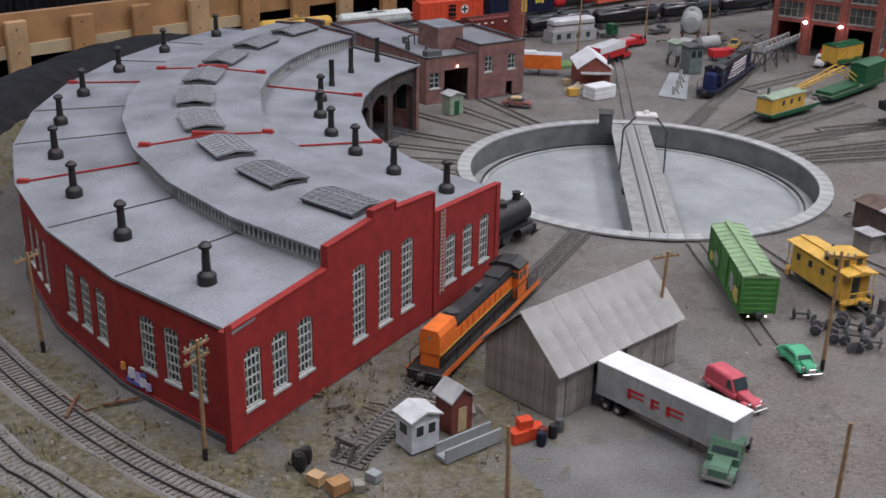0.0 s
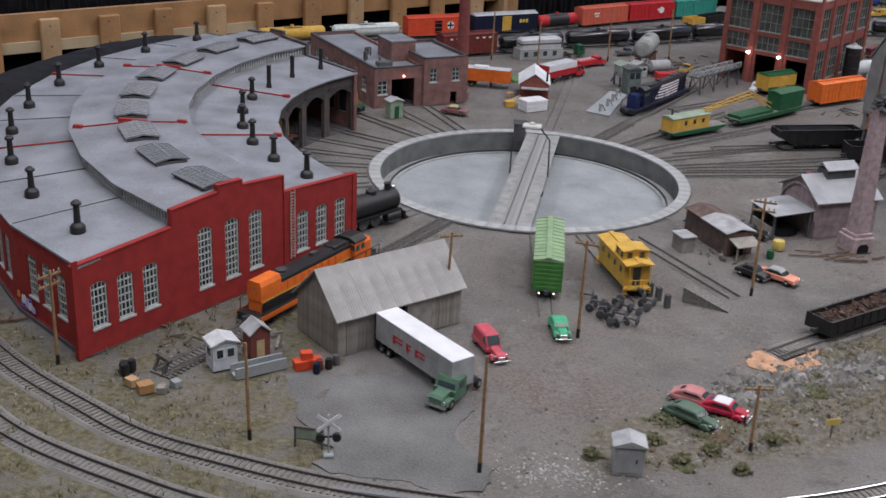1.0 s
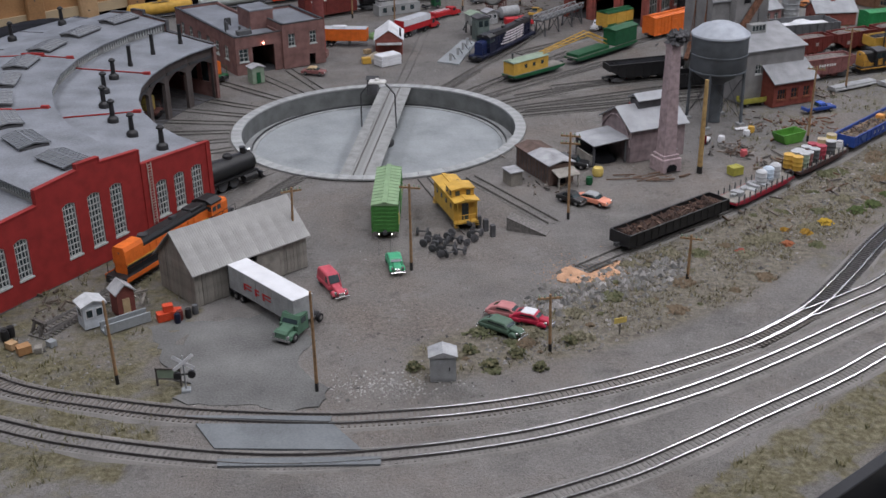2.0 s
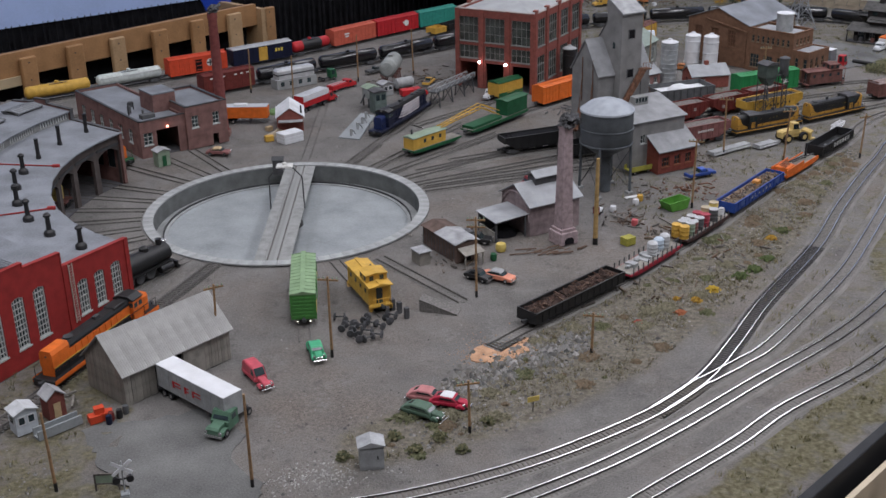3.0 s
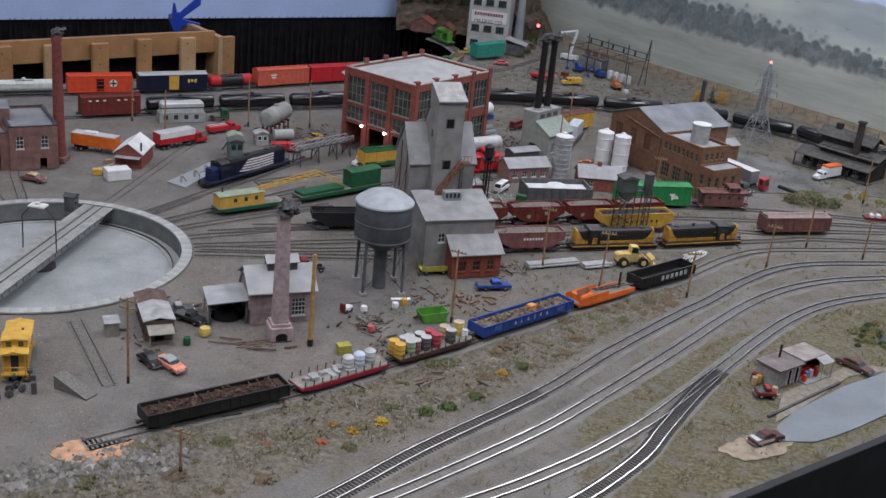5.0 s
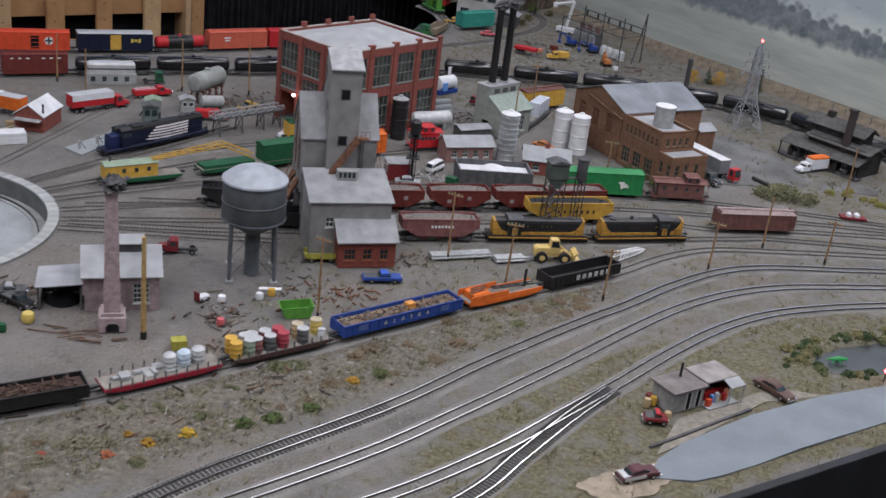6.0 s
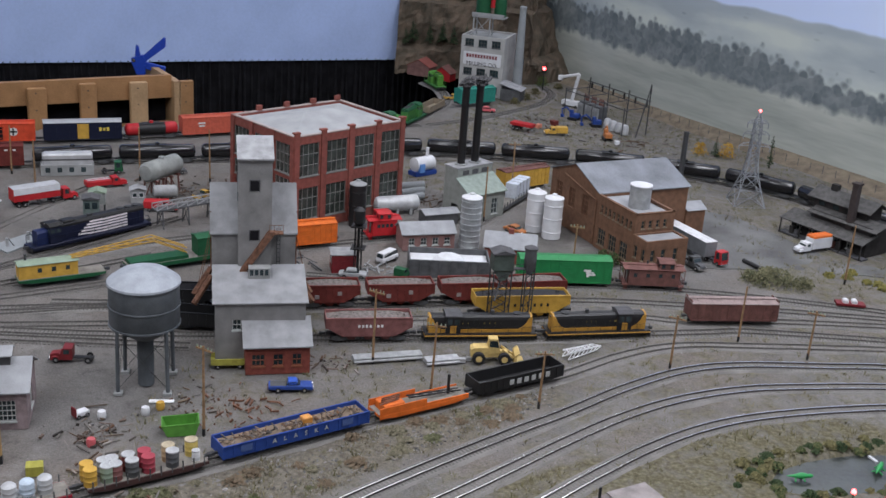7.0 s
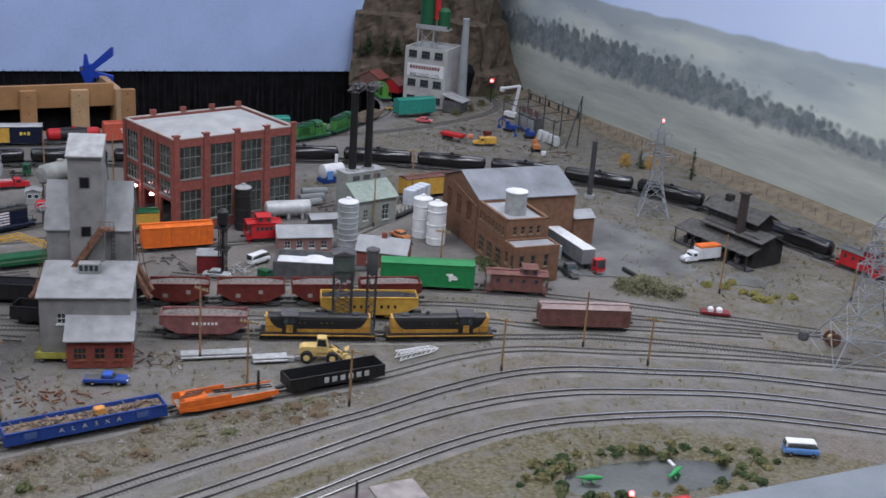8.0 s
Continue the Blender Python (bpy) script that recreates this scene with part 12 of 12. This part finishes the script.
for x in (2.6, 4.4):
    part("door", Form().box(x, x + 0.7, -0.06, 0.02, 0.2, 2.6), BLACK_DULL, rs)
    part("door_frame", Form().box(x - 0.12, x, -0.08, 0.02, 0.1, 2.75).box(x + 0.7, x + 0.82, -0.08, 0.02, 0.1, 2.75), WHITE, rs)
for i, (x, m) in enumerate(((6.9, RED_ORANGE), (7.6, BLUE_SKY), (8.2, SILVER), (8.9, YELLOW), (9.6, RED), (10.3, CORAL))):
    part("merchandise_box", Form().box(x - 0.25, x + 0.25, -0.6 + 0.3 * (i % 2), 0.0 + 0.3 * (i % 2), 0.2, 1.0 + 0.35 * (i % 3), 0.07), m, rs)
part("vending_box", Form().box(6.0, 6.5, -0.9, -0.3, 0.2, 1.3), RED_ORANGE, rs)
for x, y, m in ((156.6, 152.0, YELLOW), (155.8, 151.2, TAN_PAINT), (156.0, 152.6, MAROON), (158.5, 148.6, TAN_PAINT)):
    barrel(x, y, m, "small barrel beside the roadside shack", 0.5, 1.3)
single("kerb", Form().sweep(curve([(156.4, 141.0), (159.5, 144.2), (164.8, 150.0), (170, 155.6)], 1.0), [(-0.2, -0.1), (0.2, -0.1), (0.2, 0.3), (-0.2, 0.3)]), TAR_SOFT, label="dark low kerb in front of the shack", category="kerb", kind="structure")
single("shack_forecourt", Form().prism([(157.2, 139.5), (163, 146.5), (172, 158.5), (181, 163.8), (174.0, 163.5), (168, 157.5), (160, 149.5)], -0.3, 0.02, "z"), mat("tan_gravel", (0.205, 0.185, 0.155), 0.95, scale=90, var=0.2, fine=700), label="tan gravel forecourt beside the road", category="gravel", kind="structure")
auto(157.0, 147.6, 10, MAROON, "small red jeep beside the shack", "pickup", RED, k=0.6)
v = auto(154.9, 133.6, 36, mat("plum_paint", (0.07, 0.02, 0.026), 0.45), "dark plum sedan with a silver side panel", "sedan", k=1.1)
for s in (-1, 1):
    part("silver_panel", Form().box(-2.5, 0.6, s * 0.99 - 0.02, s * 0.99 + 0.02, 0.5, 0.95), SILVER, v)
part("silver_boot", Form().box(-2.6, -1.4, -0.8, 0.8, 0.9, 1.08, 0.05), SILVER, v)
auto(173.6, 161.8, -44, mat("chocolate_paint", (0.09, 0.05, 0.04), 0.5), "long chocolate brown sedan by the shack", "sedan", k=1.25)
lp = thing("red_warning_lamp", 190.5, 171.6, 0, 0, "small red lamp glowing on a post", "lamp")
part("post", Form().cyl((0, 0), 0, 1.6, 0.1, seg=6), BLACK, lp)
part("lens", Form().lathe((0, 0), [(0.3, 1.6), (0.34, 1.9), (0.1, 2.2)], 10), LAMP_RED, lp)

# ---- the far end: mountain, milling building, substation ----
def mountain():
    """A rough slope that climbs from the far tracks to above the view."""
    foot = curve([(61, 411), (68, 412.5), (80, 414), (92, 413), (101, 411), (108, 408.5), (113, 413), (117, 421), (121, 430)], 1.0)
    v, f = [], []
    nv = 70
    for i, (fx, fy) in enumerate(foot):
        a_, b_ = foot[max(0, i - 6)], foot[min(len(foot) - 1, i + 6)]
        dx, dy = b_[0] - a_[0], b_[1] - a_[1]
        ln = math.hypot(dx, dy)
        nx, ny = -dy / ln, dx / ln
        for j in range(nv + 1):
            w = j / nv
            z = 95 * w
            out = 22 * w ** 0.9 + (3.5 if z > 9 else 0) + (2.5 if z > 24 else 0)
            n = noise.noise((fx * 0.07, fy * 0.07, z * 0.06)) * 4.0 + noise.noise((fx * 0.22, fy * 0.22, z * 0.16)) * 2.2 + noise.noise((fx * 0.7, fy * 0.7, z * 0.5)) * 0.9
            v.append(((fx + nx * (out + n)) * U, (fy + ny * (out + n)) * U, (z - 1.5 + noise.noise((fx * 0.3, 2.0, z * 0.3))) * U))
    for i in range(len(foot) - 1):
        for j in range(nv):
            a0 = i * (nv + 1) + j
            f.append((a0, a0 + nv + 1, a0 + nv + 2, a0 + 1))
    me = bpy.data.meshes.new("mountain")
    me.from_pydata(v, [], f)
    me.materials.append(mat("brown_plaster_rock", (0.088, 0.066, 0.048), 0.95, scale=26, var=0.35, fine=240, bump=0.9, col2=(0.035, 0.034, 0.024)))
    return tagged(new("mountain", me), "steep brown plaster mountain at the table's end", "mountain", kind="structure")


mountain()
for i, (x, y, z, h) in enumerate(((65, 417.5, 9, 8), (66, 417.5, 9, 6.5), (71, 418, 9, 7), (75.5, 418.5, 9, 8.5), (79.5, 418, 9, 7.5), (84, 417.5, 9.2, 8), (87.5, 417.2, 9, 6.5), (63, 416, 8, 6), (91, 416, 9, 7))):
    conifer(x, y, h, "dark conifer on the mountain ledge", z)
bush(112.5, 409.5, 2.4, [(0.05, 0.08, 0.025), (0.09, 0.12, 0.04)], "leafy green shrub on the rock face", 1.2)
for x, y in ((99, 397.5), (111.5, 386), (108.8, 379), (112.5, 396), (118.4, 408)):
    bush(x, y, 1.6, [(0.05, 0.06, 0.03), (0.11, 0.10, 0.05), (0.15, 0.12, 0.07)], "scrubby bush near the tunnel", 1.1)
tp = thing("tunnel_portal", 100.6, 409.6, 0, -12, "solid black arch painting a dark tunnel mouth on the rock", "tunnel portal", kind="structure")
# Solid black arch before the rock; the tunnel's darkness is only its colour.
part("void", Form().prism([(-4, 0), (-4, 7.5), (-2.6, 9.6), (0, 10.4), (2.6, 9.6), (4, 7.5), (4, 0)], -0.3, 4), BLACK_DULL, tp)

mb = thing("milling_building", 89.7, 383.7, 0, -4, "tall off-white concrete milling building with a sign", "mill")
MW = mat("off_white_concrete", (0.38, 0.38, 0.37), 0.85, scale=30, var=0.12)
ops = {"front": [(1.2 + 4.3 * i, z, 2.8, 2.2, 3, 2) for i in range(3) for z in (1.2 if i != 1 else 3.0, 6.4, 15.4)] + [(5.5, 0.05, 2.2, 2.6, 0, 0)], "right": []}
ops["front"] = [o for o in ops["front"] if not (o[0] == 5.5 and o[1] == 3.0)]
four_walls(mb, 14.0, 14.0, 18.6, MW, ops, t=0.6, pane_mat=PANE, frame_mat=GREY_DARK)
flat_roof(mb, 14.0, 14.0, 18.0, CONCRETE, 0.6)
part("doorway", Form().box(5.5, 7.7, 0.5, 0.62, 0.05, 2.65), GREY_DARK, mb)
sgn = part("sign", Form().box(1.0, 13.2, -0.25, -0.05, 9.6, 13.6), WHITE, mb, "white sign board with dark lettering")
for i in range(11):
    part("letter_bar", Form().box(2.0 + i * 0.92, 2.6 + i * 0.92, -0.3, -0.24, 11.9, 13.0), MAROON, sgn)
words("MILLING CO.", 1.75, BLACK, sgn, 7.1, -0.3, 10.0)
cr = thing("roof_tank_scaffold", 94.2, 389.5, 18.0, -4, "grey scaffold with two green tanks on the mill", "scaffold")
for x in (-1.8, 3.4):
    for y in (-1.8, 1.8):
        part("leg", Form().box(x - 0.2, x + 0.2, y - 0.2, y + 0.2, 0, 6.0), GREY, cr)
part("brace", Form().beam((-1.8, -1.8, 0), (3.4, -1.8, 6), 0.12, 4).beam((3.4, -1.8, 0), (-1.8, -1.8, 6), 0.12, 4), GREY, cr)
part("platform", Form().box(-2.4, 8.0, -2.4, 2.4, 5.8, 6.2), GREY, cr)
for x, y, r, h in ((0.6, 0, 2.4, 11), (6.0, 0, 1.9, 5.5)):
    part("tank", Form().lathe((x, y), [(r, 6.2), (r, 6.2 + h), (r * 0.6, 7.0 + h), (0.2, 7.3 + h)], 18), GREEN_DARK, cr, smooth=True)
part("red_pipe", Form().cyl((3.9, -0.6), 9.0, 20, 0.9), RED, cr)
part("walkway", Form().box(-2.4, 8, -2.5, -2.4, 6.2, 7.3), GREY, cr)
gc = thing("tapered_chimney", 107.4, 389.0, 0, 0, "slender tapered pale grey chimney", "chimney")
part("shaft", Form().lathe((0, 0), [(1.7, 0), (1.65, 2), (1.0, 27.5), (1.15, 27.6), (1.1, 28.2), (0.7, 28.0)], 16), CONC_LIGHT, gc, smooth=True)
part("base", Form().box(-2.4, 2.4, -2.4, 2.4, 0, 2.2), CONC_LIGHT, gc)
ds = thing("loading_shed", 105.5, 381.5, 0, -4, "dark loading shed with a sloped grey roof", "shed")
part("wall", Form().box(-1.6, 4.6, -1.0, 5.0, 0, 3.6), GREY_DARK, ds)
part("roof", Form().prism([(-2.0, 5.2), (5.2, 3.4), (5.2, 3.6), (-2.0, 5.4)], -1.6, 5.4), TIN_DULL, ds)
cottage("brick_house", 67.5, 403.5, -10, 8.0, 6.0, 3.2, 2.2, BRICK_DARK, mat("dark_red_roof", (0.17, 0.05, 0.04), 0.85), "dark red brick house under the mountain", along_x=False)
cottage("red_barn", 77.5, 399.5, -10, 6.0, 5.0, 2.6, 2.0, RED, OXIDE_BROWN, "small red barn below the mountain", along_x=False)
FARC = [(62, 300), (76, 314), (85, 328.5), (88.4, 352.7), (89.5, 368), (84, 384), (76, 394)]
track(FARC, "far curved track past the milling building", shiny=False, dusty=True)
FP = curve(FARC, 1.0)
gondola(on_path(FP, 7.6), on_path(FP, 13.4), YELLOW, "yellow gondola behind the brick factory", h=1.6)
gondola(on_path(FP, 14), on_path(FP, 24.5), BLACK, "black gondola behind the brick factory")
for s in (25.2, 40.2):
    diesel(on_path(FP, s), on_path(FP, s + 14.5), GREEN, GREEN_DARK, "green diesel locomotive on the far curve", frame_mat=GREEN_DARK, top=GREEN_DARK)
gondola(on_path(FP, 56), on_path(FP, 69), mat("dull_tan", (0.22, 0.18, 0.13), 0.8), "dull tan gondola on the far curve")
diesel(on_path(FP, 92), on_path(FP, 104), GREEN_LIME, GREEN_LIME, "lime green diesel locomotive on the far curve", frame_mat=GREEN, top=GREEN_LIME)
track([(92, 338), (103, 352), (110, 366), (116.5, 382), (117.5, 398), (112, 409)], "far track curving into the tunnel", shiny=False, dusty=True)
boxcar((93.5, 364.5), (102.6, 374.8), mat("teal_paint", (0.03, 0.24, 0.19)), "teal boxcar in front of the milling building", h=4.0)
auto(90.4, 373.4, 30, YELLOW, "yellow truck beside the milling building", "pickup")
auto(103.5, 362.5, 10, PINK, "faded red car on the far road", "sedan")
sl = thing("signal_mast", 113.8, 403.0, 0, 0, "dark signal mast with a red light", "signal")
part("mast", Form().cyl((0, 0), 0, 8.2, 0.2, seg=8), BLACK, sl)
part("head", Form().box(-0.7, 0.7, -0.3, 0.3, 5.6, 8.4, 0.2), BLACK, sl)
part("red_lens", Form().cyl((0, 7.2), -0.55, -0.3, 0.55, axis="y"), LAMP_RED, sl)

sub = thing("substation", 138, 365, 0, -45, "dark steel substation frames with transformers", "substation")
f = Form()
for x in (-13, -4, 5, 14):
    part("gantry_post", Form().beam((x, 4, 0), (x, 4, 11 if x < 10 else 14.5), 0.2, 5), STEEL_DARK, sub)
    part("gantry_post", Form().beam((x - 1, -4, 0), (x - 1, -4, 8), 0.17, 5), STEEL_DARK, sub)
for y, z in ((4, 9.8), (4, 8.0), (-4, 7.4)):
    part("gantry_beam", Form().beam((-14, y, z), (14.5, y, z), 0.15, 5), STEEL_DARK, sub)
for x in (-13, -4, 5, 14):
    part("cross_beam", Form().beam((x - 1, -4, 7.4), (x, 4, 8), 0.14, 5), STEEL_DARK, sub)
part("guy_brace", Form().beam((14, 4, 14), (15.5, -1, 0), 0.2, 5), STEEL_DARK, sub)
for x in (-9, -5.5, -2):
    tfm = part("transformer", Form().box(x - 1.3, x + 1.3, -1.6, 1.6, 0.3, 5.0, 0.2), GREY_DARK, sub)
    for i in range(4):
        part("cooling_fin", Form().box(x - 1.2 + i * 0.75, x - 1.05 + i * 0.75, -2.2, -1.6, 0.8, 4.4), GREY, tfm)
    for i in range(3):
        part("bushing", Form().lathe((x - 0.8 + i * 0.8, 0), [(0.15, 5.0), (0.32, 5.4), (0.15, 5.8), (0.3, 6.2), (0.12, 7.0)], 8), OXIDE_BROWN, tfm)
for x in (4, 6.6, 9.2, 11.8):
    part("breaker_drum", Form().lathe((x, -2.0), [(1.1, 0), (1.1, 2.2), (0.8, 2.7), (0.2, 2.9)], 14), SILVER, sub, smooth=True)
for i in range(6):
    part("insulator_string", Form().cyl((-12 + i * 5, 4), 8.0, 9.6, 0.3, seg=8), BLACK, sub)
kr = thing("bucket_crane", 126.0, 383.0, 0, -20, "white folding bucket crane arm on a truck", "crane truck")
part("truck_bed", Form().box(-3.0, 3.0, -1.2, 1.2, 0.6, 2.0, 0.1), WHITE, kr)
part("lower_arm", Form().beam((0, 0, 2.0), (1.6, 0, 10.5), 0.55, 6), WHITE, kr)
part("upper_arm", Form().beam((1.6, 0, 10.5), (-4.0, 0, 8.8), 0.45, 6), WHITE, kr)
part("bucket", Form().box(-5.2, -4.0, -0.7, 0.7, 7.8, 9.2, 0.1), WHITE, kr)
wheels(kr, (-2, 2), 1.0, 0.5, 0.4)
lorry(126.7, 345.0, 200, YELLOW, "yellow dump truck on the gravel lot", YELLOW, box_len=3.2, box_h=1.6)
semi_trailer((114, 346.6), (120.4, 344.8), RED, RED, "low red trailer on the gravel lot", h=0.7, legs=False)
def excavator(x, y, turn, m, label):
    e = thing("excavator", x, y, 0, turn, label, "excavator", "machines on the far lot")
    for s in (-1, 1):
        part("crawler_track", Form().prism([(-1.6, 0.3), (-1.3, 0), (1.3, 0), (1.6, 0.3), (1.6, 0.6), (1.3, 0.8), (-1.3, 0.8), (-1.6, 0.6)], s * 0.95 - 0.3, s * 0.95 + 0.3), BLACK, e)
    part("body", Form().box(-1.7, 1.0, -1.0, 1.0, 0.85, 2.0, 0.15), m, e)
    cab = part("cab", Form().box(0.1, 1.1, 0.0, 1.0, 1.9, 3.0, 0.1), m, e)
    part("cab_window", Form().box(1.06, 1.13, 0.15, 0.85, 2.2, 2.85), PANE, cab)
    part("boom", Form().beam((0.9, -0.3, 1.6), (2.8, -0.3, 3.4), 0.22, 5).beam((2.8, -0.3, 3.4), (4.4, -0.3, 2.4), 0.2, 5), m, e)
    part("dipper", Form().beam((4.3, -0.3, 2.6), (4.0, -0.3, 0.9), 0.18, 5), m, e)
    part("bucket", Form().prism([(3.4, 0.2), (4.3, 0.1), (4.4, 1.0), (3.7, 1.0)], -0.7, 0.1), m, e)


excavator(136.0, 360.6, 200, BLUE, "bright blue crawler excavator on the gravel")
excavator(129.0, 366.0, 160, BLUE, "bright blue crawler excavator beside the crane truck")
excavator(141.0, 346.5, 110, mat("burnt_orange", (0.34, 0.14, 0.05), 0.7, scale=60), "orange-brown crawler excavator on the gravel")
for x, y, m, s, lb in ((124.6, 356.4, OXIDE, 1.0, "oxide red crate on the gravel"), (121, 351, CORAL, 0.8, "orange crate on the gravel lot"), (144, 343, WHITE, 0.7, "white crate on the gravel lot")):
    crate(x, y, s, m, lb, x * 17, group="crates on the far lot")
junk(120, 352, 6, 6, 60, 66, "building materials spread on the far lot", None, (0.3, 1.2))
junk(148, 345, 6, 5, 50, 67, "rubble and pipes by the substation", None, (0.3, 1.2))
SAND_GRAINS = island_material("orange_sand_grains", [(0.42, 0.245, 0.15), (0.34, 0.20, 0.12), (0.50, 0.32, 0.20)])
scatter_stones(900, lambda r: (r.gauss(67.4, 3.0), r.gauss(107.8, 2.2)), (0.05, 0.13), SAND_GRAINS, "loose orange sand grains round the spill", 83, "sand_grains")
scatter_stones(700, lambda r: (r.uniform(100, 160), r.uniform(322, 372)), (0.15, 0.5), STONES, "rubble spread over the far lot", 71)

sk = thing("steel_smokestack", 162.5, 308.0, 0, 0, "plain dark steel smokestack behind the brewery", "smokestack")
part("shaft", Form().lathe((0, 0), [(0.75, 0), (0.7, 1), (0.6, 13.4), (0.7, 13.5), (0.65, 13.9), (0.45, 13.8)], 14), STEEL_DARK, sk, smooth=True)
part("base", Form().box(-1.1, 1.1, -1.1, 1.1, 0, 0.8), CONCRETE, sk)

# pale rubble beside the crossing and a lamp in the roundhouse
PALE_STONES = island_material("pale_rubble_stones", [(0.30, 0.295, 0.285), (0.42, 0.41, 0.39), (0.22, 0.215, 0.205), (0.52, 0.51, 0.49)])
scatter_stones(420, lambda r: (r.gauss(43, 4.0), r.gauss(80.0, 1.5)), (0.06, 0.22), PALE_STONES, "pale broken stone beside the road crossing", 81, "rubble")
scatter_stones(160, lambda r: (r.gauss(20.5, 1.0), r.gauss(77.6, 0.8)), (0.06, 0.25), PALE_STONES, "pale broken stone by the crossing signal", 82, "rubble")
wl2 = thing("wall_lamp", -5.6, 176.5, 6.5, 165, "small lit red-orange lamp over a stall door", "lamp")
part("arm", Form().beam((0, 0, 0.5), (1.9, 0, 0.7), 0.09, 5), STEEL_DARK, wl2)
part("bulb", Form().lathe((0, 0), [(0.08, -0.3), (0.2, -0.1), (0.2, 0.1), (0.1, 0.3)], 10), LAMP_WARM, wl2, "lit bulb")

# machinery beside the oil tank and bits under the water tower
junk(62, 253, 7, 5, 70, 91, "dull green and grey machine parts beside the oil tank", None, (0.3, 1.0))
junk(66, 260, 4, 4, 30, 92, "scrapped pipes and wheels behind the conveyor", None, (0.3, 1.1))
single("steel_sheet", Form().box(-1.7, 1.7, -0.4, 0.4, 0, 0.16, 0.04), mat("bright_sheet", (0.70, 0.71, 0.73), 0.35), 98.2, 165.4, 0.05, 20, label="bright white metal sheet by the water tower", category="sheet")
mc = thing("hand_cart", 90.2, 158.0, 0, 60, "small white and mauve hand cart tipped on its side", "cart")
part("tray", Form().box(-1.0, 1.0, -0.6, 0.6, 0.3, 0.9, 0.1), WHITE, mc)
part("back", Form().box(-1.1, -0.9, -0.6, 0.6, 0.3, 1.6, 0.05), MAROON, mc)
wheels(mc, (-0.6, 0.6), 0.6, 0.3, 0.15)
